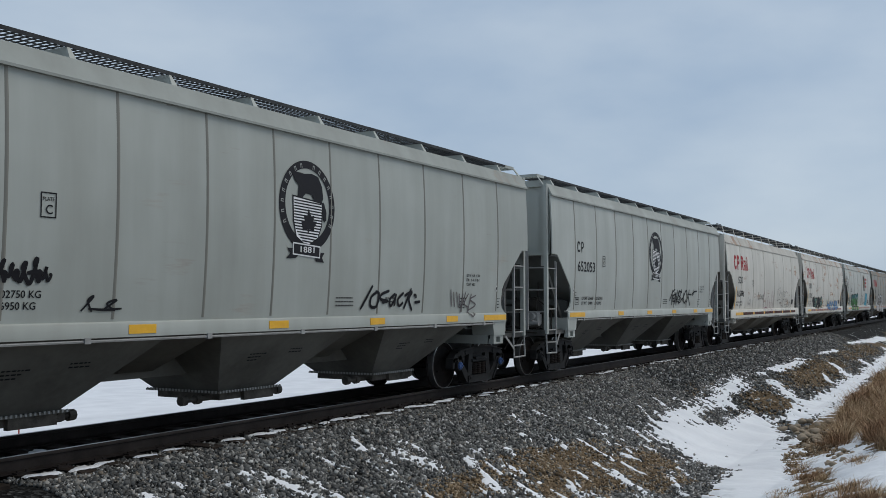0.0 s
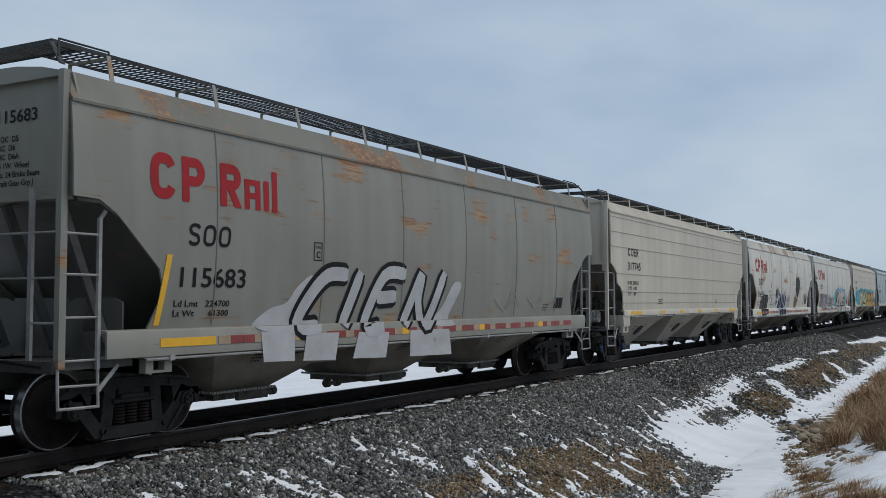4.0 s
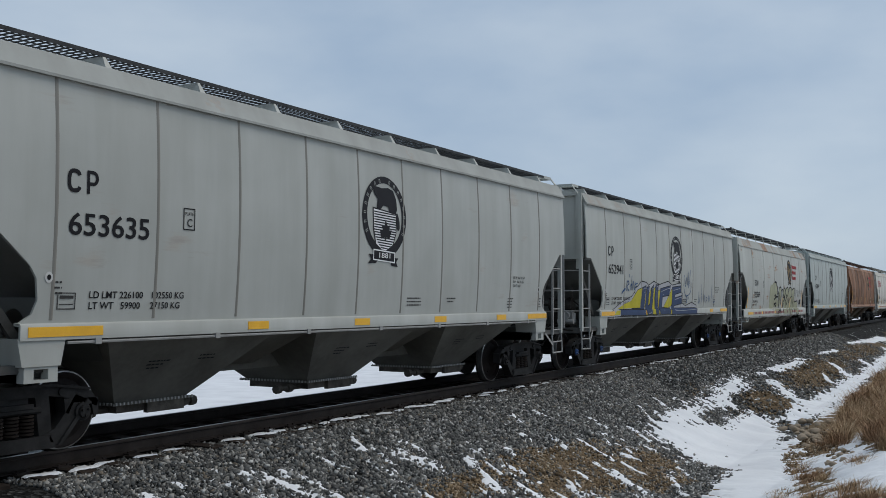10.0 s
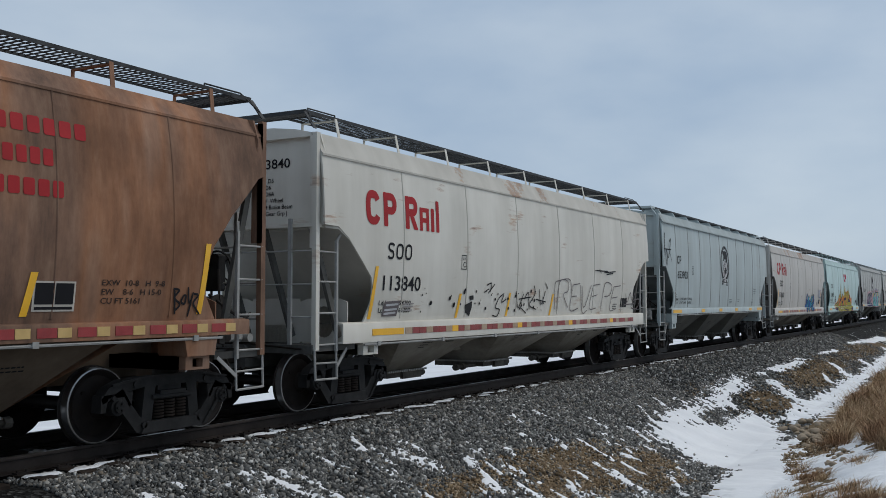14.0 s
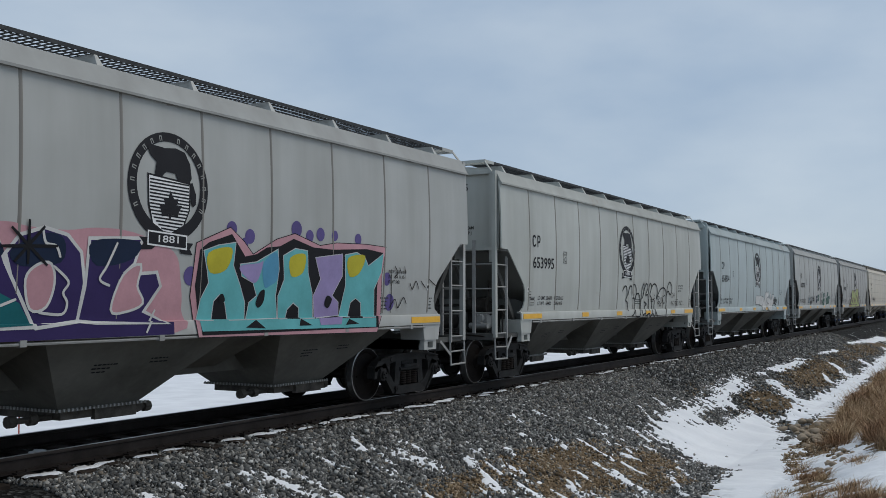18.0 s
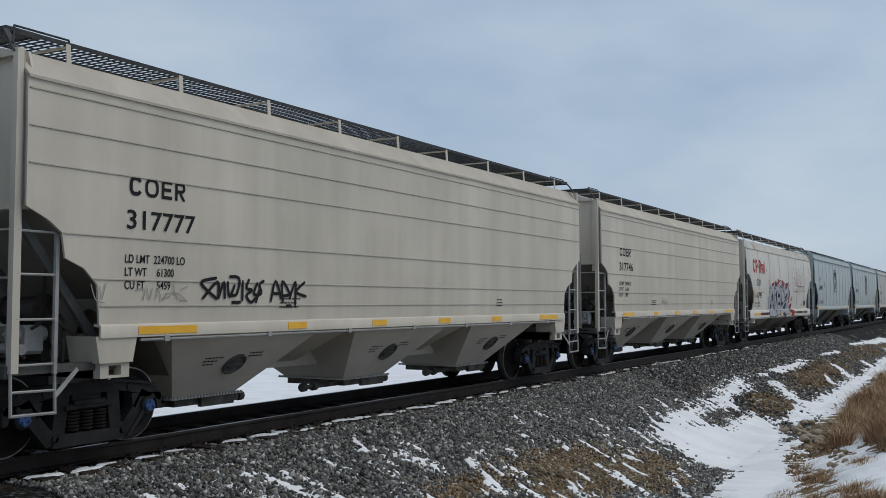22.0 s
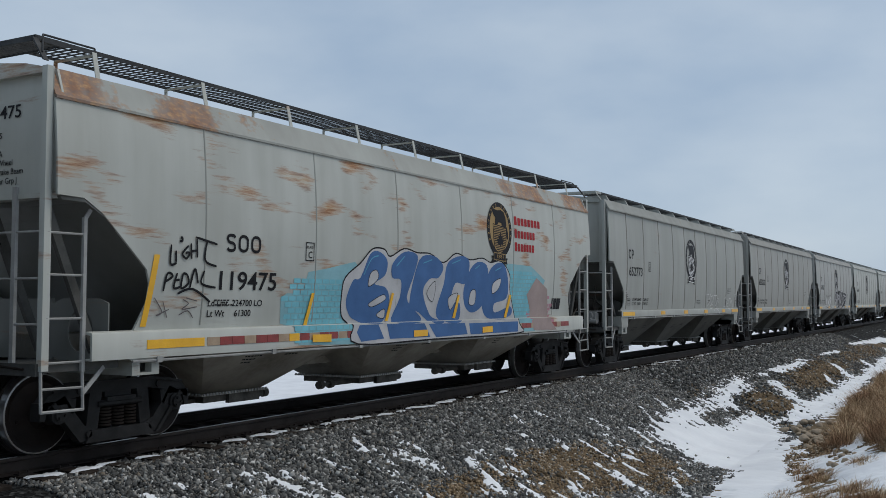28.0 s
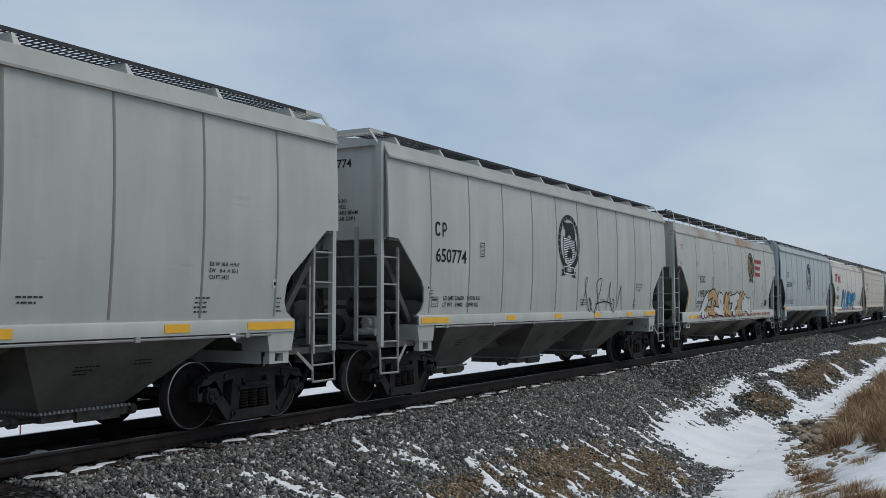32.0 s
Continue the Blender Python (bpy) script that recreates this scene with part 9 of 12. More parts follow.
daub(at, DENIM, 2, [(-0.4, 2.13), (0.51, 2.18), (0.56, 1.99), (-0.09, 1.93), (-0.09, 1.8), (0.7, 1.88), (0.72, 1.64), (-0.12, 1.58), (-0.21, 1.49), (2.42, 1.48), (2.46, 1.3), (-0.42, 1.32), (-0.36, 1.78)], rim=(BLACK, 0.024), sharp=True)
lines(at, PALEINK, 4, 0.016, [[(-3.29, 2.05), (-3.08, 2.07), (-3.1, 1.77), (-3.15, 1.36)], [(-2.9, 2.05), (-2.76, 2.06)], [(-2.5, 2.03), (-2.36, 2.07), (-2.39, 1.77)], [(-2.05, 2.12), (-1.9, 2.12), (-1.93, 1.81)], [(-1.57, 1.99), (-0.68, 2.1), (-0.74, 1.91)], [(-0.3, 2.04), (0.47, 2.11)]])
lines(at, PALEINK, 4, 0.016, [[(-0.06, 1.76), (0.62, 1.82), (0.64, 1.68)], [(-0.15, 1.45), (0.34, 1.41), (2.32, 1.44)], [(-2.72, 1.36), (-2.53, 1.38), (-2.44, 1.49)]])
spots(at, PALEINK, 4, [(-3.15, 1.96, 0.02), (-2.75, 1.36, 0.02), (-2.01, 2.0, 0.02), (-1.31, 1.91, 0.02), (-1.21, 1.44, 0.02)])
lines(at, INKBLUE, 3, 0.03, [[(0.92, 2.55), (1.08, 2.17), (1.16, 2.46), (1.32, 2.22), (1.36, 2.67), (1.45, 2.13), (1.65, 2.73)], [(0.89, 2.12), (1.16, 1.88), (1.66, 1.99), (1.74, 2.34)], [(1.08, 1.83), (1.07, 1.69)], [(1.2, 1.86), (1.33, 1.79), (1.21, 1.69), (1.34, 1.68)], [(1.45, 1.86), (1.53, 1.76)], [(0.88, 2.26), (0.85, 2.19)]])
lines(at, INKBLUE, 3, 0.03, [[(2.74, 2.03), (2.79, 1.63), (2.94, 1.85)], [(3.08, 2.28), (3.12, 1.66)], [(3.29, 1.96), (3.39, 1.69)], [(3.44, 1.96), (3.6, 1.68)], [(3.71, 1.85), (3.87, 1.8), (3.71, 1.66)], [(4.03, 1.91), (4.14, 1.68), (4.25, 1.91)]])
lines(at, INKBLUE, 3, 0.03, [[(4.48, 2.26), (4.43, 1.65)], [(4.66, 1.92), (4.78, 1.65), (5.02, 1.74)]])

# pale yellow letters with broad black outlines
at = (OLD_KIND, CARS[14][1])
daub(at, OLIVEPALE, 1, [(0.1, 2.24), (0.54, 2.29), (0.53, 1.77), (0.25, 1.44), (0.09, 1.59)])
daub(at, OLIVEPALE, 1, [(1.18, 2.2), (1.62, 2.24), (1.52, 1.49), (1.19, 1.46)])
daub(at, OLIVEPALE, 1, [(1.85, 2.25), (2.4, 2.23), (2.35, 1.39), (1.63, 1.41)])
daub(at, OLIVEPALE, 1, [(2.59, 2.26), (3.27, 2.24), (3.39, 1.37), (2.41, 1.39)])
daub(at, OLIVEPALE, 1, [(3.49, 2.22), (4.02, 2.29), (4.11, 1.78), (5.03, 1.64), (5.08, 1.33), (3.5, 1.37)])
daub(at, OLIVEPALE, 1, [(-0.98, 2.49), (-0.63, 2.48), (-0.38, 2.22), (-0.42, 2.01), (-0.96, 1.86)])
daub(at, OLIVEPALE, 1, [(-2.0, 2.3), (-1.52, 2.45), (-0.98, 2.49), (-0.95, 1.46), (-1.97, 1.43)])
daub(at, OLIVEPALE, 1, [(-0.96, 1.83), (-0.49, 1.87), (-0.02, 1.69), (0.07, 1.48), (-0.95, 1.46)])
daub(at, OLIVEPALE, 1, [(-0.95, 1.4), (-0.02, 1.41), (0.12, 1.15), (-0.71, 1.11), (-0.94, 1.13)], sharp=True)
daub(at, OLIVEPALE, 1, [(1.19, 1.34), (1.92, 1.34), (2.11, 1.12), (1.31, 1.1)], sharp=True)
daub(at, OLIVEPALE, 1, [(2.23, 1.33), (2.61, 1.33), (2.88, 1.11), (2.36, 1.09)], sharp=True)
daub(at, OLIVEPALE, 1, [(2.87, 1.34), (3.43, 1.32), (3.26, 1.1), (3.08, 1.08)], sharp=True)
daub(at, OLIVEPALE, 1, [(4.56, 1.29), (5.21, 1.3), (5.12, 1.09), (4.65, 1.08)], sharp=True)
lines(at, BLACK, 3, 0.085, [[(-1.02, 2.54), (-0.83, 2.58), (-0.63, 2.55), (-0.43, 2.39), (-0.3, 2.22), (-0.31, 2.04), (-0.5, 1.92), (-0.73, 1.86), (-0.89, 1.79), (-0.96, 1.83)], [(-0.97, 1.94), (-0.81, 1.99), (-0.72, 1.93), (-0.77, 1.86)], [(-0.96, 1.58), (-0.69, 1.58), (-0.53, 1.63), (-0.43, 1.57), (-0.48, 1.49), (-0.65, 1.49), (-0.73, 1.56)], [(-0.5, 1.9), (-0.16, 1.91), (-0.0, 1.77), (0.11, 1.55), (0.23, 1.44), (0.26, 1.22)], [(0.07, 1.44), (0.21, 1.11)], [(-0.04, 2.18), (-0.04, 1.91), (0.04, 1.75)]])
lines(at, BLACK, 3, 0.06, [[(0.03, 2.23), (0.16, 2.33), (0.42, 2.36), (0.57, 2.3), (0.59, 2.03), (0.53, 1.62), (0.57, 1.55), (0.65, 1.62), (0.67, 1.88), (0.63, 2.15), (0.76, 2.25), (0.97, 2.24), (1.06, 2.08), (1.08, 1.89)], [(0.24, 2.13), (0.27, 1.62)], [(1.07, 2.08), (1.18, 2.24), (1.39, 2.33), (1.62, 2.28), (1.69, 2.14), (1.62, 2.02), (1.43, 1.93), (1.26, 2.01), (1.18, 1.97), (1.24, 1.89), (1.54, 1.89), (1.51, 1.81), (1.35, 1.71), (1.16, 1.71), (1.19, 1.53), (1.3, 1.45), (1.38, 1.61)], [(1.7, 2.14), (1.85, 2.29), (2.15, 2.38), (2.43, 2.27), (2.4, 2.06), (2.18, 1.94), (2.0, 2.0), (1.91, 1.94), (2.09, 1.86), (2.28, 1.78), (2.25, 1.61), (2.16, 1.56), (1.98, 1.69), (1.62, 1.81), (1.59, 1.98)], [(2.5, 2.15), (2.66, 2.33), (2.99, 2.38), (3.31, 2.28), (3.39, 1.96), (3.21, 1.92), (2.93, 1.82), (2.73, 1.65), (2.63, 1.69), (2.6, 1.86)], [(3.42, 2.2), (3.49, 2.27), (4.02, 2.35), (4.1, 2.12), (4.03, 1.88), (4.23, 1.69), (4.51, 1.69), (5.07, 1.71), (5.16, 1.53), (5.12, 1.38)]])
lines(at, BLACK, 3, 0.05, [[(3.72, 2.11), (3.76, 1.88), (3.8, 1.38)], [(3.5, 1.87), (3.39, 1.41)], [(3.84, 1.78), (4.11, 1.4)], [(1.01, 1.38), (1.2, 1.1)], [(0.98, 1.34), (0.91, 1.12)], [(1.92, 1.69), (1.95, 1.36), (2.14, 1.1)]])
lines(at, BLACK, 3, 0.05, [[(2.67, 1.6), (2.64, 1.34), (2.98, 1.07)], [(3.54, 1.32), (3.29, 1.08)], [(4.0, 1.31), (4.0, 1.12)], [(4.44, 1.3), (4.56, 1.07), (5.12, 1.08), (5.21, 1.33)], [(0.3, 1.36), (0.45, 1.12)]])
lines(at, BLACK, 4, 0.03, [[(-0.44, 1.14), (-0.4, 1.24), (-0.31, 1.21), (-0.37, 1.11)], [(-0.25, 1.24), (-0.29, 1.12), (-0.16, 1.15), (-0.21, 1.24)], [(-0.1, 1.11), (-0.06, 1.27), (0.05, 1.28), (0.03, 1.19), (-0.08, 1.18)]])
lines(at, PINKINK, 5, 0.018, [[(1.92, 1.69), (1.97, 1.86), (2.22, 1.88), (2.16, 1.71)], [(2.41, 1.69), (2.47, 1.91), (2.67, 1.73)], [(2.76, 1.91), (2.93, 1.78), (2.86, 1.91)], [(4.27, 1.71), (4.35, 1.86), (4.56, 1.74)], [(4.6, 1.74), (4.68, 1.89), (4.94, 1.74), (5.21, 1.89)]])
lines(at, BLACK, 4, 0.024, [[(4.22, 2.29), (4.27, 1.93)], [(4.38, 2.3), (4.36, 1.93)], [(4.22, 2.1), (4.39, 2.12)], [(4.51, 2.23), (4.68, 2.21), (4.55, 1.93), (4.72, 1.95)], [(4.81, 2.19), (4.98, 2.22), (4.9, 1.94)], [(5.11, 2.2), (5.07, 1.94), (5.3, 2.0), (5.22, 2.21), (5.11, 2.2)]])
lines(at, BLACK, 4, 0.024, [[(5.39, 1.95), (5.53, 2.23), (5.71, 2.19), (5.48, 2.08)], [(5.76, 1.95), (5.78, 1.92)], [(5.96, 2.3), (5.94, 1.95)], [(6.21, 2.34), (6.06, 2.06), (6.21, 1.96), (6.24, 2.09), (6.06, 2.06)]])

# olive flame letters on orange
at = (TEAL_KIND, CARS[20][1])
daub(at, FLAME, 0, [(-4.69, 1.33), (-4.33, 1.54), (-3.88, 1.62), (-3.46, 1.67), (-3.06, 1.89), (-2.76, 2.09), (-2.61, 2.2), (-2.53, 2.0), (-1.66, 1.91), (-1.02, 2.2), (-0.78, 2.0), (-0.18, 2.29), (0.07, 2.62), (0.27, 2.39), (0.54, 2.27), (1.26, 2.43), (1.65, 2.31), (2.39, 2.11), (2.64, 2.28), (2.91, 1.98), (3.37, 2.03), (3.86, 1.79), (3.96, 1.44), (3.92, 1.05), (1.35, 1.13), (-3.12, 1.17), (-4.68, 1.21)])
daub(at, OLIVE, 2, [(-2.3, 2.86), (-2.26, 2.56), (-2.19, 2.35), (-2.02, 2.15), (-1.74, 1.86), (-1.96, 1.79), (-2.06, 1.87), (-2.3, 1.9), (-2.53, 1.77), (-2.63, 1.57), (-2.75, 1.37), (-3.13, 1.33), (-3.25, 1.19), (-3.45, 1.28), (-3.91, 1.32), (-4.43, 1.34), (-4.26, 1.5), (-3.91, 1.54), (-3.53, 1.56), (-3.14, 1.63), (-2.8, 1.83), (-2.54, 2.1), (-2.4, 2.34)], rim=(PLUM, 0.03), sharp=True)
daub(at, OLIVE, 2, [(-3.45, 1.28), (-2.61, 1.37), (-2.38, 1.35), (-1.65, 1.38), (-0.04, 1.39), (1.66, 1.38), (3.0, 1.37), (4.16, 1.42), (4.16, 1.14), (2.65, 1.04), (1.35, 1.06), (-0.04, 1.04), (-1.22, 1.06), (-2.04, 1.03), (-3.12, 1.09), (-3.25, 1.17)], rim=(PLUM, 0.03), sharp=True)
daub(at, OLIVE, 2, [(-1.55, 2.64), (-1.48, 2.31), (-1.33, 2.16), (-0.9, 2.05), (-0.61, 1.97), (-0.9, 1.85), (-1.12, 1.77), (-0.66, 1.7), (-0.78, 1.49), (-1.23, 1.42), (-1.6, 1.41), (-1.75, 1.48), (-1.45, 1.66), (-1.61, 1.77), (-1.64, 1.91), (-1.51, 2.09)], rim=(PLUM, 0.03), sharp=True)
daub(at, OLIVE, 2, [(-0.28, 2.82), (-0.21, 2.45), (0.34, 2.31), (0.9, 2.24), (0.83, 1.95), (0.48, 1.7), (0.42, 1.41), (0.09, 1.4), (-0.17, 1.7), (-0.24, 1.97), (-0.37, 2.2)], rim=(PLUM, 0.03), sharp=True)
daub(at, OLIVE, 2, [(1.19, 2.41), (1.34, 2.08), (1.12, 1.65), (0.98, 1.38), (0.55, 1.41), (0.76, 1.78), (0.97, 2.08)], rim=(PLUM, 0.03), sharp=True)
daub(at, OLIVE, 2, [(1.6, 2.87), (1.68, 2.49), (2.13, 2.24), (2.17, 1.88), (2.65, 1.69), (3.66, 1.59), (3.76, 1.43), (2.14, 1.4), (1.35, 1.41), (1.5, 1.78), (1.97, 1.85), (1.57, 1.96), (1.31, 1.87), (1.42, 2.26)], rim=(PLUM, 0.03), sharp=True)
daub(at, FLAME, 3, [(-2.69, 1.86), (-2.3, 1.94), (-2.04, 1.84), (-2.42, 1.56), (-2.65, 1.52)])
daub(at, FLAME, 3, [(-1.47, 1.91), (-0.94, 1.99), (-1.06, 1.69), (-1.34, 1.59)])
daub(at, FLAME, 3, [(-0.05, 2.13), (0.21, 2.1), (0.11, 1.78), (-0.02, 1.86)])
daub(at, FLAME, 3, [(0.62, 1.9), (0.93, 2.12), (0.84, 1.74), (0.65, 1.5)])
daub(at, FLAME, 3, [(1.4, 1.87), (1.52, 2.18), (1.59, 2.0)])
daub(at, PLUM, 4, [(-2.39, 1.77), (-2.16, 1.86), (-1.76, 1.86), (-2.01, 1.72), (-2.39, 1.58)])
daub(at, PLUM, 4, [(-1.34, 1.68), (-0.95, 1.72), (-0.87, 1.92), (-0.6, 1.77), (-0.83, 1.57), (-1.28, 1.55)])
daub(at, PLUM, 4, [(-0.36, 1.85), (-0.05, 1.93), (0.55, 1.96), (0.83, 1.89), (0.55, 1.78), (-0.11, 1.75)])
daub(at, PLUM, 4, [(1.81, 1.87), (2.56, 1.81), (3.09, 1.66), (2.14, 1.65), (1.42, 1.61), (1.97, 1.72)])
daub(at, PLUM, 4, [(-4.35, 1.28), (-3.91, 1.31), (-3.41, 1.22), (-3.6, 1.11), (-4.34, 1.16)])
daub(at, PLUM, 4, [(-0.1, 1.2), (0.56, 1.2), (0.84, 1.13), (0.35, 1.09), (-0.04, 1.13)])
daub(at, PLUM, 4, [(0.98, 1.15), (1.5, 1.16), (1.58, 1.07), (1.13, 1.04)])
daub(at, PLUM, 4, [(3.38, 1.26), (4.16, 1.29), (4.16, 1.14), (3.47, 1.1)])
daub(at, PLUM, 4, [(-1.63, 2.02), (-1.5, 2.2), (-1.45, 2.02), (-1.55, 1.77)])
daub(at, PLUM, 4, [(2.13, 2.19), (2.47, 2.06), (2.82, 1.88), (2.3, 1.97)])
daub(at, PLUM, 4, [(-3.13, 1.53), (-2.84, 1.68), (-2.9, 1.52), (-3.09, 1.41)])
lines(at, PLUM, 5, 0.028, [[(-3.61, 1.53), (-3.25, 1.46), (-3.01, 1.57), (-2.8, 1.7)], [(-3.87, 1.54), (-3.69, 1.5), (-3.72, 1.41)], [(-3.25, 1.19), (-3.04, 1.31), (-2.61, 1.38)], [(-2.8, 1.83), (-2.88, 1.54), (-2.96, 1.37)], [(-2.38, 1.36), (-2.24, 1.19), (-1.95, 1.09)], [(-1.65, 1.38), (-1.38, 1.22), (-1.06, 1.14)]])
lines(at, PLUM, 5, 0.028, [[(-0.04, 1.38), (0.35, 1.25)], [(0.91, 1.38), (1.13, 1.23), (1.82, 1.12)], [(-0.89, 1.43), (-0.52, 1.49), (-0.17, 1.42)], [(0.27, 2.26), (0.37, 1.98), (0.24, 1.66)], [(-2.31, 2.55), (-2.28, 2.28), (-2.14, 2.08)], [(1.89, 2.32), (1.97, 2.05), (2.1, 1.9)]])
lines(at, PLUM, 5, 0.028, [[(2.3, 1.37), (2.65, 1.23), (3.38, 1.18)], [(-0.77, 1.2), (-0.51, 1.29), (-0.29, 1.17)]])
lines(at, PALEOLIVE, 6, 0.028, [[(-2.49, 1.97), (-2.62, 1.83), (-3.05, 1.59)], [(-2.36, 2.28), (-2.43, 2.1)], [(-1.4, 1.95), (-1.53, 1.77)], [(-0.18, 2.25), (-0.05, 2.01)], [(1.68, 2.22), (1.89, 2.01)], [(-3.13, 1.28), (-2.7, 1.33)]])
lines(at, PALEOLIVE, 6, 0.028, [[(-2.24, 1.31), (-1.44, 1.31)], [(-0.66, 1.31), (0.35, 1.31)], [(1.35, 1.31), (2.65, 1.29)], [(-4.19, 1.46), (-3.76, 1.5)], [(-1.22, 1.11), (-0.53, 1.13)], [(0.54, 2.19), (0.75, 2.16)]])
lines(at, PALEOLIVE, 6, 0.028, [[(-2.87, 1.14), (-2.33, 1.13)]])
spots(at, PALEOLIVE, 6, [(-2.28, 2.21, 0.03), (-1.45, 2.1, 0.03), (-1.06, 1.45, 0.03), (0.48, 1.53, 0.03), (2.05, 1.51, 0.03), (-3.37, 1.45, 0.03), (-2.79, 1.27, 0.02), (-1.75, 1.24, 0.03), (2.31, 1.19, 0.03)])
spots(at, UMBER, 6, [(-2.51, 1.9, 0.02), (-2.16, 2.01, 0.02), (-2.61, 1.4, 0.02), (-1.95, 1.28, 0.03), (-1.33, 1.26, 0.02), (0.21, 2.06, 0.02), (0.83, 1.44, 0.02), (-0.41, 1.19, 0.03), (1.97, 2.1, 0.03), (-3.87, 1.4, 0.02), (0.62, 1.24, 0.02)])
lines(at, WHITE, 7, 0.03, [[(-3.14, 1.63), (-3.06, 1.9), (-2.7, 1.94)], [(-2.38, 1.22), (-1.65, 1.23)], [(-1.65, 1.11), (-1.67, 1.23), (-1.06, 1.23), (-1.02, 1.08)], [(-0.61, 1.97), (-0.53, 2.16), (-0.33, 2.19)], [(0.83, 1.38), (1.65, 1.4)], [(2.73, 1.72), (2.79, 1.93), (3.66, 1.96), (3.72, 1.76)]])
lines(at, WHITE, 7, 0.03, [[(-4.68, 1.1), (-4.66, 1.23), (-4.54, 1.25)], [(-4.26, 1.34), (-4.12, 1.45), (-3.87, 1.48)]])
lines(at, ASHINK, 1, 0.05, [[(-4.45, 2.0), (-4.29, 1.96), (-4.21, 1.86), (-4.2, 1.74), (-4.3, 1.64), (-4.46, 1.61), (-4.6, 1.67), (-4.66, 1.78), (-4.61, 1.93), (-4.45, 2.0)]])
lines(at, BLACK, 3, 0.06, [[(-4.61, 1.83), (-4.46, 1.87), (-4.53, 1.67), (-4.57, 1.75)], [(-4.58, 1.9), (-4.49, 1.91), (-4.43, 1.67)], [(-4.48, 1.77), (-4.33, 1.83), (-4.3, 1.72), (-4.43, 1.67), (-4.27, 1.65)], [(-4.69, 1.57), (-4.63, 1.59)]])

# purple letters with white rims on pink, then turquoise letters in a black and pink rim
at = (GREY_KIND, CARS[21][1])
daub(at, BLUSH, 0, [(-3.6, 2.36), (-3.25, 2.42), (-2.22, 2.51), (-1.91, 2.48), (-1.42, 2.47), (-1.02, 2.52), (-0.49, 2.5), (0.15, 2.31), (0.29, 1.97), (0.33, 1.61), (0.22, 1.33), (-2.19, 1.33), (-3.57, 1.35)])
daub(at, VIOLET, 1, [(-3.58, 1.51), (-2.2, 1.49), (0.19, 1.46), (0.2, 1.31), (-2.19, 1.3), (-3.57, 1.33)], sharp=True)
daub(at, VIOLET, 2, [(-2.14, 2.19), (-1.99, 2.37), (-1.71, 2.46), (-1.42, 2.4), (-1.24, 2.23), (-1.18, 1.91), (-1.24, 1.51), (-1.77, 1.45), (-1.97, 1.69)], rim=(WHITE, 0.04), sharp=True)
daub(at, VIOLET, 2, [(-1.1, 2.38), (-0.38, 2.42), (-0.48, 2.15), (-0.63, 2.03), (-0.48, 2.0), (-0.12, 2.03), (-0.06, 1.89), (-0.31, 1.58), (0.06, 1.45), (-0.99, 1.49), (-1.2, 1.51), (-1.13, 1.87)], rim=(WHITE, 0.04), sharp=True)
daub(at, VIOLET, 2, [(-2.89, 2.29), (-2.58, 2.34), (-2.3, 2.39), (-2.18, 2.09), (-1.97, 1.73), (-1.81, 1.46), (-2.76, 1.45), (-2.84, 1.85)], rim=(WHITE, 0.04), sharp=True)
daub(at, VIOLET, 2, [(-3.54, 2.22), (-3.12, 2.31), (-2.95, 2.16), (-2.96, 1.85), (-2.9, 1.45), (-3.52, 1.45)], rim=(WHITE, 0.04), sharp=True)
daub(at, NAVY, 3, [(-2.1, 2.23), (-1.71, 2.42), (-1.46, 2.37), (-1.49, 2.12), (-1.98, 2.07)])
daub(at, NAVY, 3, [(-1.08, 2.37), (-0.41, 2.4), (-0.5, 2.19), (-1.01, 2.1)])
daub(at, NAVY, 3, [(-3.51, 2.19), (-3.15, 2.27), (-3.02, 2.1), (-3.51, 2.02)])
daub(at, NAVY, 3, [(-2.86, 2.26), (-2.33, 2.35), (-2.21, 2.16), (-2.82, 2.07)])
daub(at, BLUSH, 4, [(-1.9, 1.93), (-1.78, 2.07), (-1.62, 2.09), (-1.57, 1.9), (-1.65, 1.66), (-1.83, 1.64)], rim=(WHITE, 0.03))
daub(at, BLUSH, 4, [(-0.62, 1.99), (-0.38, 2.12), (-0.42, 1.88), (-0.32, 1.69), (-0.57, 1.6), (-0.76, 1.62)], rim=(WHITE, 0.03))
daub(at, BLUSH, 4, [(-2.68, 2.01), (-2.54, 2.05), (-2.5, 1.76), (-2.64, 1.73)], rim=(WHITE, 0.03))
daub(at, TEALINK, 3, [(-2.43, 1.86), (-2.2, 1.79), (-1.97, 1.69), (-1.81, 1.46), (-2.42, 1.44)], sharp=True)
lines(at, WHITE, 5, 0.03, [[(-1.73, 2.45), (-1.69, 2.32), (-1.56, 2.29), (-1.5, 2.17)], [(-1.58, 2.08), (-1.38, 1.92), (-1.44, 1.8), (-1.38, 1.69), (-1.44, 1.57), (-1.73, 1.59)], [(-0.73, 2.37), (-0.87, 2.1), (-0.96, 1.95), (-0.81, 1.88)], [(-0.26, 1.34), (-0.11, 1.61)], [(-2.2, 1.66), (-2.01, 1.73)]])
lines(at, BLACK, 6, 0.035, [[(-2.22, 2.26), (-1.54, 2.29)], [(-2.11, 2.46), (-1.66, 2.08)], [(-1.9, 2.55), (-1.9, 2.09)], [(-2.06, 2.11), (-1.71, 2.49)]])
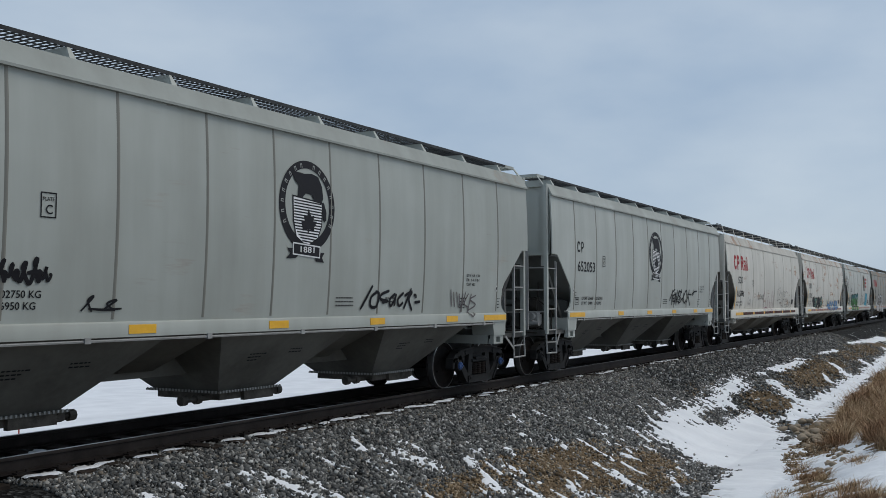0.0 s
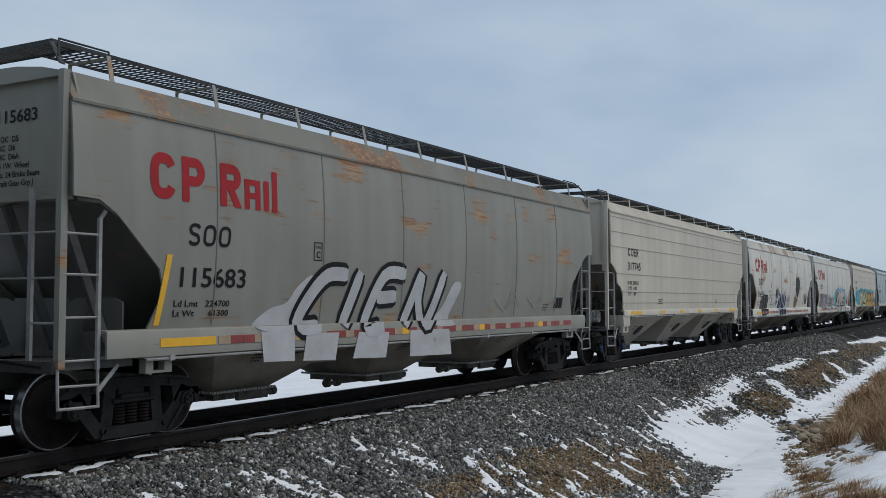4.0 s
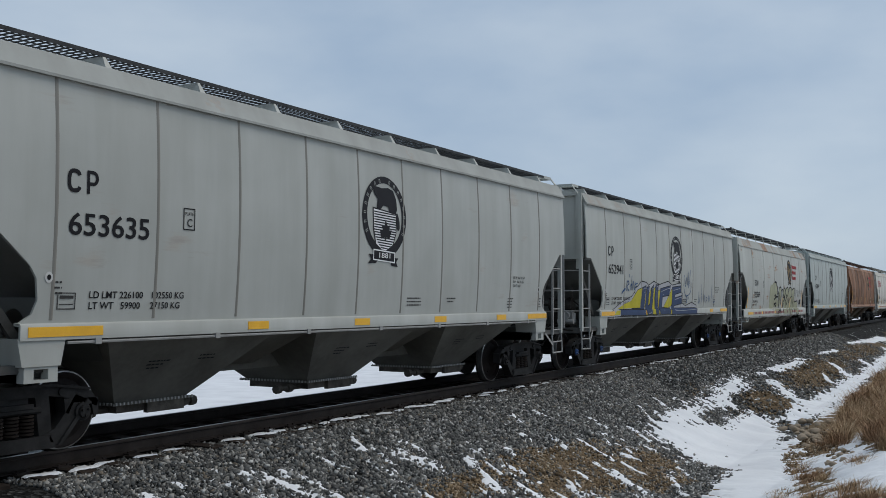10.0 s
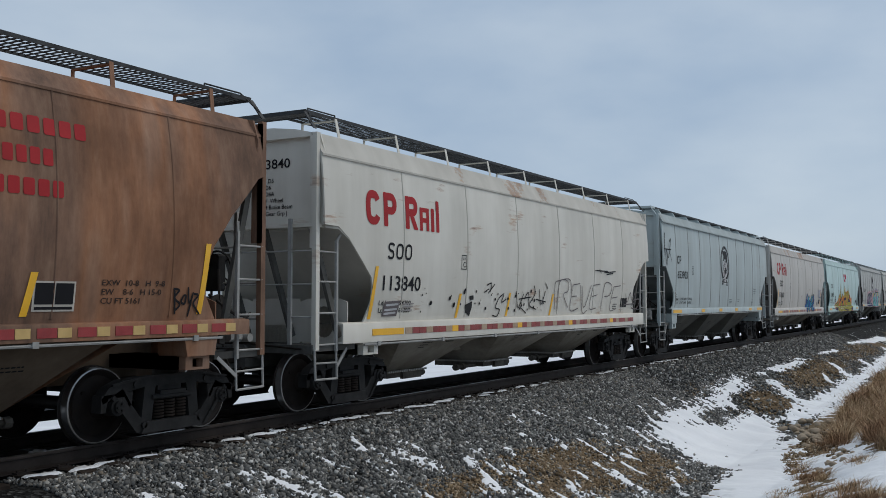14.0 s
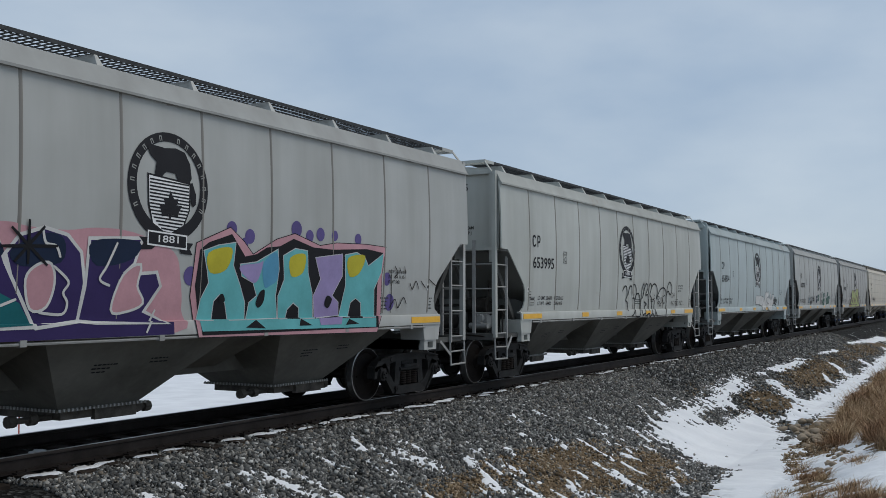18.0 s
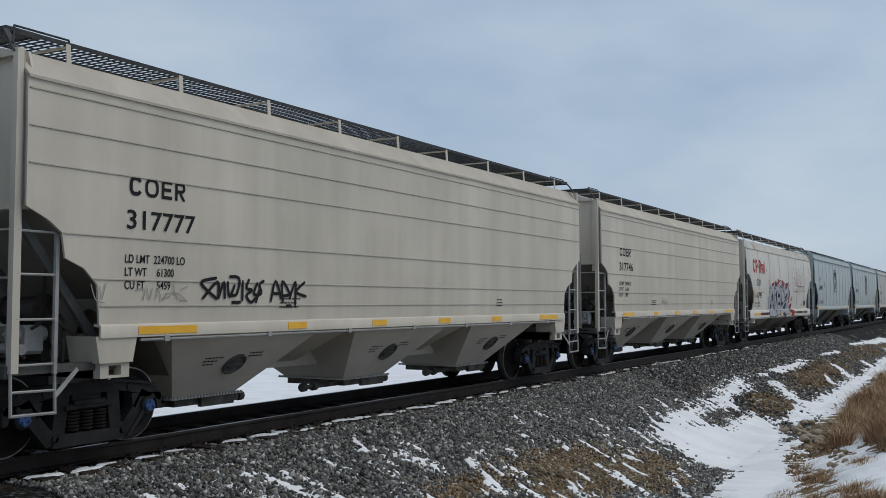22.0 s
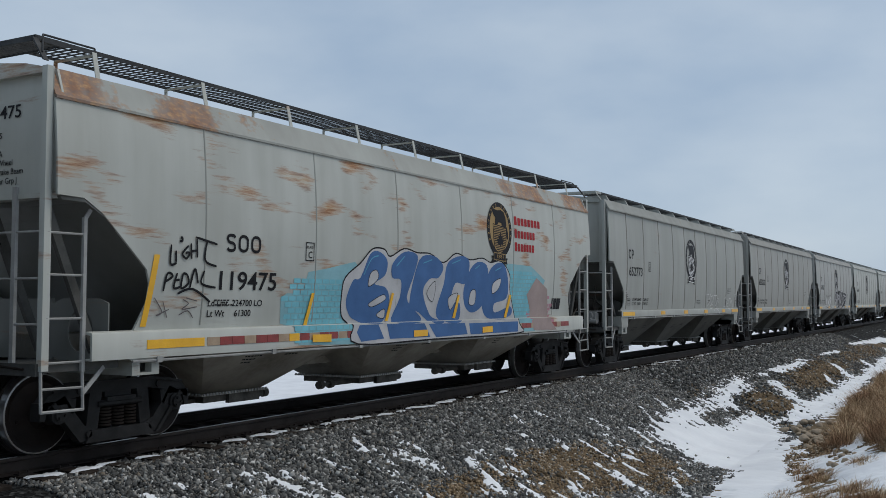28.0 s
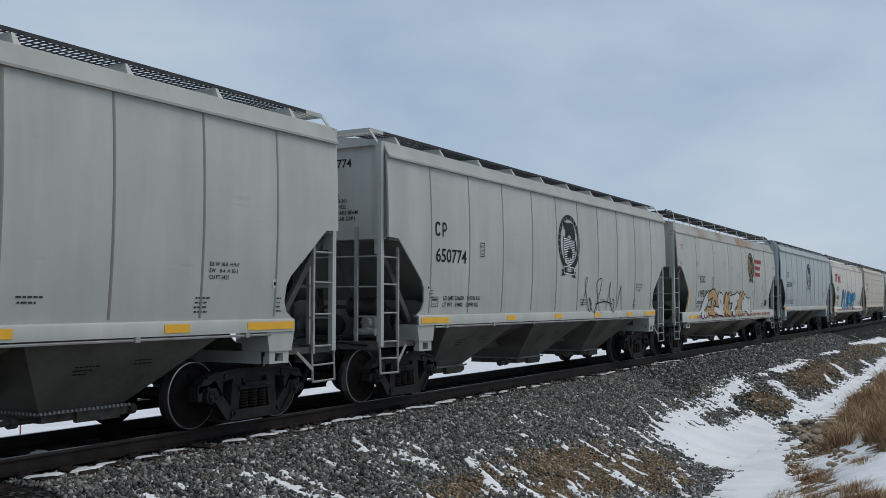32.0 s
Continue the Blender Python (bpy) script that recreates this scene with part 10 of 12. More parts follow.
spots(at, LILACDARK, 0, [(1.18, 2.65, 0.1), (1.54, 2.57, 0.1), (1.44, 2.48, 0.07), (2.54, 2.73, 0.12), (2.85, 2.65, 0.09), (3.11, 2.69, 0.1), (3.47, 2.69, 0.08), (4.09, 2.67, 0.09), (0.46, 2.02, 0.12), (4.96, 2.07, 0.11), (5.07, 1.69, 0.14)])
daub(at, BLUSH, 1, [(0.54, 2.43), (1.15, 2.66), (1.41, 2.5), (1.61, 2.33), (2.1, 2.56), (2.5, 2.66), (3.1, 2.52), (3.52, 2.58), (4.33, 2.6), (4.89, 2.58), (4.79, 2.12), (4.82, 1.52), (4.67, 1.22), (0.62, 1.26), (0.47, 1.77)], rim=(BLACK, 0.012), sharp=True)
daub(at, BLACK, 2, [(0.6, 2.35), (0.75, 2.45), (1.18, 2.58), (1.45, 2.3), (1.68, 2.34), (1.89, 2.44), (2.17, 2.47), (2.47, 2.59), (2.94, 2.49), (3.43, 2.48), (4.33, 2.53), (4.81, 2.49), (4.67, 1.95), (4.72, 1.29), (0.68, 1.28), (0.54, 1.9)], sharp=True)
daub(at, TURQ, 3, [(0.67, 2.34), (0.93, 2.42), (1.25, 2.47), (1.22, 2.17), (1.37, 1.91), (1.48, 1.69), (1.49, 1.47), (1.17, 1.47), (1.1, 1.69), (0.99, 1.8), (0.88, 1.71), (0.86, 1.47), (0.6, 1.48), (0.65, 1.73), (0.78, 1.94), (0.74, 2.11)], rim=(CHALK, 0.012), sharp=True)
daub(at, TURQ, 3, [(1.36, 2.19), (1.68, 2.23), (2.12, 2.42), (2.16, 2.15), (2.11, 1.78), (2.17, 1.48), (1.53, 1.47), (1.57, 1.69), (1.72, 1.78), (1.63, 1.96), (1.4, 2.04)], rim=(CHALK, 0.012), sharp=True)
daub(at, TURQ, 3, [(2.25, 2.34), (2.51, 2.45), (2.79, 2.43), (2.82, 2.12), (2.94, 1.83), (2.99, 1.47), (2.67, 1.46), (2.65, 1.62), (2.52, 1.69), (2.39, 1.6), (2.35, 1.47), (2.2, 1.47), (2.17, 1.78), (2.29, 2.01)], rim=(CHALK, 0.012), sharp=True)
daub(at, TURQ, 3, [(3.74, 2.41), (4.05, 2.46), (4.28, 2.39), (4.38, 2.26), (4.81, 2.47), (4.76, 2.17), (4.57, 1.9), (4.62, 1.46), (4.26, 1.46), (4.22, 1.69), (4.07, 1.76), (3.93, 1.69), (3.88, 1.47), (3.65, 1.48), (3.78, 1.94)], rim=(CHALK, 0.012), sharp=True)
daub(at, TURQ, 3, [(0.62, 1.48), (4.64, 1.44), (4.64, 1.3), (0.68, 1.33)], sharp=True)
daub(at, LILAC, 3, [(3.0, 2.34), (3.67, 2.42), (3.68, 2.09), (3.44, 1.79), (3.61, 1.69), (3.63, 1.5), (3.04, 1.47), (2.98, 1.78), (3.14, 2.03)], rim=(CHALK, 0.012), sharp=True)
daub(at, LILAC, 4, [(1.35, 2.17), (1.72, 2.22), (1.82, 2.24), (1.69, 1.96), (1.45, 2.04)])
daub(at, LEMONINK, 4, [(0.75, 2.32), (1.18, 2.4), (1.09, 2.12), (0.79, 2.07)])
daub(at, LEMONINK, 4, [(2.4, 2.32), (2.74, 2.38), (2.7, 2.12), (2.44, 2.06)])
daub(at, LEMONINK, 4, [(3.82, 2.37), (4.28, 2.42), (4.14, 2.15), (3.87, 2.09)])
daub(at, SKYINK, 4, [(1.82, 2.22), (2.1, 2.38), (2.14, 2.03), (1.98, 1.92), (1.86, 1.91)])
daub(at, BLACK, 4, [(1.49, 1.36), (1.69, 1.46), (1.9, 1.34)], sharp=True)
daub(at, BLACK, 4, [(2.64, 1.36), (2.67, 1.46), (2.95, 1.36)], sharp=True)
daub(at, BLACK, 4, [(3.79, 1.35), (3.88, 1.44), (4.15, 1.36)], sharp=True)
daub(at, LILAC, 4, [(3.11, 1.46), (3.7, 1.47), (3.68, 1.36), (3.15, 1.36)], sharp=True)
daub(at, BLACK, 5, [(0.98, 1.78), (1.05, 1.8), (1.09, 1.71), (0.99, 1.69)])
daub(at, BLACK, 5, [(1.7, 1.69), (1.77, 1.83), (1.87, 1.86), (1.86, 1.7), (1.76, 1.62)])
daub(at, BLACK, 5, [(3.31, 1.79), (3.44, 1.74), (3.36, 1.61), (3.26, 1.66)])
lines(at, BLACK, 4, 0.018, [[(5.07, 2.23), (5.12, 1.52)], [(5.17, 2.29), (5.27, 2.18), (5.17, 2.1)], [(5.32, 2.27), (5.38, 2.17)], [(5.48, 2.3), (5.52, 2.16)], [(5.67, 2.02), (5.76, 1.91), (5.87, 2.05), (5.98, 1.91)], [(6.03, 2.06), (6.2, 1.94)]])
lines(at, BLACK, 4, 0.018, [[(6.32, 2.09), (6.56, 1.98)], [(5.07, 1.6), (5.22, 1.74), (5.33, 1.6), (5.48, 1.77), (5.59, 1.66)]])

# looping black outline letters
at = (GREY_KIND, CARS[22][1])
lines(at, BLACK, 3, 0.04, [[(-0.32, 1.97), (-0.13, 2.11), (0.03, 2.07), (0.07, 1.85), (-0.02, 1.73), (0.15, 1.66), (0.17, 1.44)], [(0.14, 1.85), (0.28, 2.1), (0.46, 2.09), (0.5, 1.86)], [(0.57, 2.16), (0.72, 2.16), (0.85, 2.03), (0.85, 1.86), (0.79, 1.76)], [(0.79, 1.76), (0.85, 1.88), (1.04, 1.92), (1.19, 1.8), (1.24, 1.59), (1.22, 1.38), (1.14, 1.3)], [(1.33, 1.45), (1.31, 1.8), (1.38, 2.08), (1.53, 2.2), (1.51, 1.91), (1.36, 1.76)], [(1.53, 1.98), (1.68, 2.18), (1.82, 2.19), (1.87, 2.06), (1.71, 1.89), (1.92, 1.88), (2.02, 1.66), (2.05, 1.43)]])
lines(at, BLACK, 3, 0.04, [[(1.97, 1.92), (2.03, 2.16), (2.15, 2.21), (2.23, 2.11), (2.11, 1.9), (2.29, 1.77), (2.34, 1.5), (2.35, 1.35)], [(2.23, 2.11), (2.46, 2.21), (2.72, 2.15), (2.81, 1.97), (2.75, 1.77), (2.99, 1.99), (3.27, 2.1), (3.57, 2.07), (3.76, 1.86), (3.76, 1.48), (3.65, 1.27)], [(1.58, 1.69), (1.83, 1.62), (1.68, 1.57), (1.68, 1.4)], [(2.41, 1.77), (2.57, 1.71), (2.57, 1.48), (2.82, 1.26)], [(3.79, 1.9), (3.82, 2.12), (4.03, 2.29), (4.27, 2.17), (4.27, 1.98), (4.11, 1.91), (3.94, 2.01), (3.79, 1.97)], [(0.54, 1.79), (0.73, 1.76), (0.76, 1.46)]])
lines(at, BLACK, 3, 0.04, [[(0.44, 1.3), (0.63, 1.35), (0.76, 1.46), (0.82, 1.29), (1.18, 1.28)], [(1.37, 1.46), (1.44, 1.32), (1.66, 1.37), (1.7, 1.29), (2.03, 1.36), (2.08, 1.26), (2.35, 1.35), (2.48, 1.27), (2.68, 1.42)]])
lines(at, BLACK, 3, 0.022, [[(2.83, 1.73), (2.94, 1.85), (3.05, 1.81), (2.92, 1.71), (3.08, 1.69), (2.95, 1.63), (2.86, 1.69)], [(3.16, 1.83), (3.14, 1.63), (3.34, 1.71), (3.25, 1.83)], [(3.4, 1.71), (3.43, 1.84), (3.6, 1.88), (3.67, 1.78), (3.55, 1.63), (3.4, 1.71)], [(3.06, 1.55), (3.17, 1.6), (3.27, 1.54)], [(2.62, 1.81), (2.44, 1.75)]])
spots(at, BLACK, 3, [(0.66, 1.89, 0.02), (1.48, 1.93, 0.03), (2.52, 1.88, 0.02), (3.47, 1.73, 0.01)])

# lime letters on a maroon rim with grey bubbles and white sparkles
at = (GREY_KIND, CARS[25][1])
daub(at, UMBER, 0, [(-3.54, 1.47), (-3.38, 1.47), (-3.21, 1.53), (-2.99, 1.54), (-2.94, 1.69), (-2.72, 1.85), (-2.43, 1.84), (-2.24, 2.24), (-1.98, 2.3), (-1.96, 1.51), (-2.56, 1.34), (-3.54, 1.34)])
daub(at, UMBER, 0, [(2.22, 1.69), (2.63, 1.74), (2.86, 1.54), (2.86, 1.32), (2.22, 1.33)])
spots(at, UMBER, 0, [(-2.84, 2.21, 0.06), (-2.89, 1.99, 0.09), (-2.6, 2.08, 0.1), (-3.3, 1.76, 0.12), (2.58, 1.98, 0.11), (2.86, 2.06, 0.05), (2.84, 1.88, 0.07), (3.2, 1.76, 0.09), (1.96, 2.14, 0.18), (-0.69, 2.48, 0.09)])
daub(at, MAROONINK, 1, [(-2.56, 1.45), (-2.4, 1.55), (-2.33, 1.8), (-2.15, 2.02), (-1.97, 2.06), (-1.98, 2.25), (-1.82, 2.44), (-1.41, 2.5), (-1.26, 2.45), (-0.91, 2.53), (-0.6, 2.48), (-0.34, 2.54), (-0.0, 2.51), (0.42, 2.58), (0.94, 2.57), (1.72, 2.61), (1.73, 2.18), (2.09, 2.16), (2.25, 1.78), (2.25, 1.45), (2.34, 1.31), (-0.06, 1.3), (-2.56, 1.31)])
daub(at, LIME, 2, [(-1.96, 1.55), (-1.95, 2.01), (-1.79, 2.4), (-1.38, 2.48), (-1.29, 2.1), (-1.12, 2.44), (-0.85, 2.49), (-0.69, 2.26), (-0.65, 1.93), (-0.8, 1.65), (-0.74, 1.49), (-1.25, 1.47), (-1.75, 1.48)])
daub(at, LIME, 2, [(-0.63, 2.1), (-0.47, 2.43), (-0.21, 2.52), (-0.0, 2.45), (0.06, 2.11), (0.04, 1.61), (-0.19, 1.48), (-0.62, 1.49), (-0.66, 1.81)])
daub(at, LIME, 2, [(0.11, 2.11), (0.21, 2.46), (0.45, 2.58), (0.64, 2.48), (0.68, 2.17), (0.42, 2.14), (0.35, 1.95), (0.68, 1.87), (0.76, 1.56), (0.43, 1.47), (0.11, 1.52)])
daub(at, LIME, 2, [(0.77, 2.53), (1.13, 2.55), (1.06, 2.18), (1.29, 2.55), (1.7, 2.56), (1.62, 2.06), (1.42, 1.96), (1.67, 1.5), (1.18, 1.46), (1.06, 1.78), (1.1, 1.49), (0.81, 1.47)])
daub(at, LIME, 2, [(-2.4, 1.52), (-2.25, 1.77), (-2.15, 2.0), (-2.15, 1.69), (-2.02, 1.66), (-1.99, 1.88), (-1.98, 1.55), (-2.27, 1.48)])
daub(at, LIME, 2, [(1.66, 1.92), (1.67, 1.6), (1.92, 1.55), (2.0, 2.21), (2.13, 1.93), (2.22, 1.5), (1.71, 1.46)])
daub(at, LIME, 2, [(-2.54, 1.41), (-1.42, 1.45), (-1.44, 1.31), (-2.54, 1.33)], sharp=True)
daub(at, LIME, 2, [(-1.39, 1.44), (0.08, 1.45), (-0.06, 1.31), (-1.39, 1.32)], sharp=True)
daub(at, LIME, 2, [(0.15, 1.44), (0.87, 1.45), (0.76, 1.32), (0.18, 1.32)], sharp=True)
daub(at, LIME, 2, [(1.1, 1.45), (2.27, 1.45), (2.31, 1.33), (0.95, 1.33)], sharp=True)
daub(at, MAROONINK, 3, [(-1.56, 1.77), (-1.51, 1.96), (-1.4, 1.98), (-1.31, 1.85), (-1.2, 1.96), (-1.05, 1.97), (-1.08, 1.81), (-1.42, 1.58), (-1.54, 1.65)])
daub(at, MAROONINK, 3, [(-0.4, 1.94), (-0.3, 2.06), (-0.2, 1.94), (-0.26, 1.65), (-0.39, 1.59), (-0.44, 1.69)])
daub(at, MAROONINK, 3, [(0.25, 1.86), (0.39, 1.99), (0.46, 2.12), (0.61, 2.0), (0.43, 1.82), (0.43, 1.6), (0.27, 1.65)])
daub(at, MAROONINK, 3, [(1.12, 1.73), (1.22, 1.96), (1.31, 1.78), (1.26, 1.55)])
lines(at, WHITE, 6, 0.016, [[(-2.77, 1.99), (-2.75, 1.8)], [(-2.86, 1.9), (-2.66, 1.9)], [(-2.56, 1.92), (-2.59, 1.59)], [(-2.74, 1.74), (-2.39, 1.74)], [(-0.84, 2.45), (-0.82, 2.09)], [(-1.02, 2.24), (-0.62, 2.25)]])
lines(at, WHITE, 6, 0.016, [[(-0.01, 1.82), (0.01, 1.52)], [(-0.16, 1.68), (0.18, 1.68)], [(2.22, 1.83), (2.22, 1.59)], [(2.09, 1.7), (2.35, 1.71)], [(-0.75, 2.13), (-0.76, 1.89)], [(-0.87, 1.99), (-0.65, 1.99)]])
lines(at, WHITE, 6, 0.016, [[(-2.99, 1.75), (-3.0, 1.63)], [(-3.04, 1.69), (-2.94, 1.69)]])

# silver letters with black and steel-blue inside on red, and a thin red outline word
at = (OLD_KIND, CARS[28][1])
daub(at, BLOOD, 1, [(-2.25, 2.6), (-2.04, 2.65), (-1.75, 2.59), (-2.19, 2.39)])
daub(at, BLOOD, 1, [(-1.6, 2.56), (-1.47, 2.74), (-1.18, 2.69), (-1.53, 2.46)])
daub(at, BLOOD, 1, [(-0.65, 2.69), (-0.37, 2.72), (-0.18, 2.65), (-0.18, 2.45), (-0.39, 2.44)])
daub(at, BLOOD, 1, [(0.29, 2.56), (0.65, 2.62), (0.96, 2.57), (0.27, 2.29)])
daub(at, BLOOD, 1, [(1.27, 2.31), (1.49, 2.14), (1.44, 1.8), (1.5, 1.67), (1.16, 1.8)])
daub(at, BLOOD, 1, [(1.53, 1.54), (2.06, 1.67), (2.1, 1.53), (1.96, 1.37), (2.63, 1.29), (2.48, 1.06), (1.71, 1.08), (1.5, 1.32)])
daub(at, BLOOD, 1, [(-2.97, 2.47), (-2.7, 2.58), (-2.4, 2.54), (-2.62, 2.3)])
spots(at, BLOOD, 1, [(-2.04, 2.64, 0.05), (-1.47, 2.71, 0.05), (-0.34, 2.67, 0.05), (0.59, 2.59, 0.05), (1.48, 2.12, 0.04), (2.02, 1.61, 0.05)])
daub(at, SILVERINK, 2, [(-3.5, 2.07), (-3.23, 2.42), (-2.93, 2.28), (-2.73, 2.48), (-2.51, 2.43), (-2.33, 2.59), (-2.2, 2.45), (-2.19, 2.39), (-1.69, 2.57), (-1.55, 2.44), (-1.29, 2.62), (-0.95, 2.7), (-0.6, 2.65), (-0.42, 2.43), (-0.15, 2.43), (-0.09, 2.62), (0.29, 2.51), (0.27, 2.28), (0.65, 2.37), (1.12, 2.64), (1.28, 2.57), (1.22, 2.2), (1.13, 1.93), (1.2, 1.74), (1.5, 1.6), (1.47, 1.36), (1.57, 1.18), (0.98, 1.16), (-0.44, 1.17), (-1.56, 1.14), (-2.36, 1.07), (-3.47, 1.11)], rim=(BLACK, 0.035), sharp=True)
daub(at, STEELBLUE, 4, [(-0.66, 2.04), (-0.48, 1.79), (-0.19, 1.66), (-0.47, 1.54), (-0.53, 1.71)], rim=(BLACK, 0.018))
daub(at, STEELBLUE, 4, [(0.03, 1.47), (0.54, 1.71), (0.52, 1.42)], rim=(BLACK, 0.018))
daub(at, STEELBLUE, 4, [(0.33, 1.96), (0.72, 2.12), (0.6, 1.92), (0.34, 1.86)], rim=(BLACK, 0.018))
daub(at, STEELBLUE, 4, [(-1.46, 2.07), (-1.03, 2.08), (-1.0, 1.9), (-1.19, 1.99), (-1.43, 1.93)], rim=(BLACK, 0.018))
daub(at, STEELBLUE, 4, [(-2.38, 1.55), (-2.19, 1.76), (-2.3, 1.45), (-2.37, 1.45)], rim=(BLACK, 0.018))
daub(at, STEELBLUE, 4, [(-1.94, 2.09), (-1.74, 2.2), (-1.77, 1.78)], rim=(BLACK, 0.018))
daub(at, STEELBLUE, 4, [(-2.04, 1.36), (-2.01, 1.71), (-1.91, 1.37)], rim=(BLACK, 0.018))
daub(at, STEELBLUE, 4, [(-0.07, 1.22), (0.21, 1.19), (0.41, 1.08), (-0.01, 1.07)], rim=(BLACK, 0.018))
daub(at, STEELBLUE, 4, [(-1.29, 1.62), (-1.04, 1.73), (-0.82, 1.62)], rim=(BLACK, 0.018))
daub(at, STEELBLUE, 4, [(-2.4, 2.31), (-2.25, 2.47), (-2.23, 2.37)], rim=(BLACK, 0.018))
daub(at, STEELBLUE, 4, [(-2.89, 1.87), (-2.75, 2.1), (-2.61, 2.0), (-2.78, 1.71)], rim=(BLACK, 0.018))
daub(at, STEELBLUE, 4, [(-3.14, 1.5), (-2.98, 1.68), (-2.91, 1.43)], rim=(BLACK, 0.018))
lines(at, BLACK, 5, 0.035, [[(-2.4, 2.26), (-2.17, 2.35), (-1.71, 2.56)], [(-1.53, 2.41), (-1.06, 2.42), (-0.65, 2.5)], [(-2.17, 2.35), (-2.39, 1.94)], [(-1.74, 2.26), (-2.12, 2.02), (-2.38, 1.68)], [(-2.12, 2.02), (-1.86, 2.02), (-1.75, 1.64)], [(-1.66, 2.19), (-1.48, 2.18), (-1.44, 1.79), (-1.38, 1.43), (-1.03, 1.33)]])
lines(at, BLACK, 5, 0.035, [[(-1.75, 1.64), (-1.74, 2.27)], [(-0.82, 2.47), (-0.98, 2.16), (-0.93, 1.9), (-0.7, 1.75), (-0.55, 1.6)], [(-0.87, 2.39), (-0.52, 2.37), (-0.66, 2.13), (-0.61, 1.91), (-0.4, 1.68), (-0.13, 1.65), (0.19, 1.8), (0.66, 1.97), (0.96, 2.23), (1.25, 2.59)], [(-0.52, 2.52), (-0.31, 2.26), (0.13, 2.04), (0.05, 1.9)], [(-0.15, 2.43), (-0.12, 2.13)], [(-0.5, 1.52), (0.19, 1.76), (0.72, 1.84), (1.13, 1.97)]])
lines(at, BLACK, 5, 0.035, [[(-1.04, 1.73), (-0.7, 1.58), (-0.47, 1.37)], [(0.91, 1.67), (0.98, 1.41), (1.5, 1.27)], [(-1.43, 1.93), (-1.19, 1.99), (-0.93, 1.84)], [(-3.23, 2.39), (-3.02, 1.93), (-2.72, 2.26), (-2.6, 1.78), (-2.39, 2.04)], [(-3.08, 1.78), (-2.81, 1.49), (-2.53, 1.68), (-2.37, 1.45)], [(-2.37, 1.38), (-2.14, 1.34), (-1.78, 1.12)]])
lines(at, BLACK, 5, 0.035, [[(-0.99, 1.34), (-1.12, 1.09)], [(-0.44, 1.17), (-0.23, 1.21), (-0.02, 1.2)]])
daub(at, YELLOW, 7, [(-0.93, 1.21), (-0.47, 1.21), (-0.46, 1.11), (-0.93, 1.11)], sharp=True)
daub(at, YELLOW, 7, [(1.36, 1.21), (1.82, 1.21), (1.84, 1.1), (1.37, 1.11)], sharp=True)
lines(at, DULLRED, 3, 0.018, [[(3.1, 3.07), (2.81, 3.34), (2.45, 3.33), (2.25, 3.07), (2.3, 2.75), (2.65, 2.58), (2.77, 2.51), (2.89, 2.69), (3.1, 3.0)], [(2.53, 2.88), (2.77, 2.92), (2.73, 2.78), (3.02, 2.6), (2.98, 2.4), (2.66, 2.24), (2.31, 2.4)], [(3.14, 3.15), (3.7, 3.19), (3.66, 3.04), (3.57, 2.83), (3.27, 2.89)], [(3.23, 2.53), (3.75, 2.53), (3.75, 2.3), (2.98, 2.23)], [(3.26, 3.16), (3.23, 2.53)], [(3.83, 3.31), (4.28, 3.28), (4.16, 2.82), (4.7, 3.07), (4.8, 3.02), (4.31, 2.56), (4.65, 2.36), (4.26, 2.18), (3.98, 2.39), (3.98, 2.26), (3.71, 2.25), (3.83, 3.31)]])
lines(at, DULLRED, 3, 0.018, [[(4.5, 2.28), (4.95, 3.11), (5.16, 3.13), (5.27, 2.22), (4.95, 2.32), (4.9, 2.53), (4.75, 2.31), (4.5, 2.28)], [(5.26, 3.11), (5.59, 3.11), (5.81, 2.63), (6.1, 3.0), (5.98, 2.35), (5.43, 2.33), (5.48, 2.73), (5.27, 2.38)], [(5.64, 3.45), (5.7, 3.2)], [(5.92, 3.42), (5.98, 3.28)]])
lines(at, DULLRED, 3, 0.045, [[(2.66, 2.24), (2.98, 2.22), (3.62, 2.27)], [(4.4, 2.57), (4.5, 2.76)], [(2.53, 2.86), (2.73, 2.9), (2.69, 2.8)], [(3.35, 2.87), (3.53, 2.83), (3.31, 2.64), (3.53, 2.65)]])
lines(at, BLACK, 4, 0.022, [[(3.4, 2.52), (4.31, 2.51), (5.37, 2.5)]])
lines(at, BLACK, 4, 0.022, [[(1.76, 1.78), (1.8, 1.94), (1.88, 1.78), (1.91, 1.94), (1.99, 1.81), (2.02, 1.97), (2.13, 1.81), (1.81, 1.85)], [(1.95, 2.01), (2.02, 1.99)]])

# round blue letters before sprayed bricks
at = (OLD_KIND, CARS[33][1])
daub(at, BRICKPALE, 0, [(-4.06, 1.77), (-3.93, 1.83), (-3.57, 1.83), (-3.47, 2.14), (-3.05, 2.2), (-2.3, 2.33), (-2.14, 2.22), (-2.3, 1.73), (-2.17, 1.33), (-2.29, 1.06), (-3.69, 1.1), (-3.79, 1.36), (-4.02, 1.41)], sharp=True)
daub(at, BRICKPALE, 0, [(3.1, 2.49), (4.31, 2.47), (5.08, 2.18), (4.45, 1.37), (4.52, 1.09), (3.43, 1.09)], sharp=True)
daub(at, BRICKRED, 1, [(4.15, 1.86), (4.61, 2.23), (5.23, 1.99), (5.39, 1.29), (5.71, 1.09), (4.44, 1.11), (4.37, 1.55)], sharp=True)
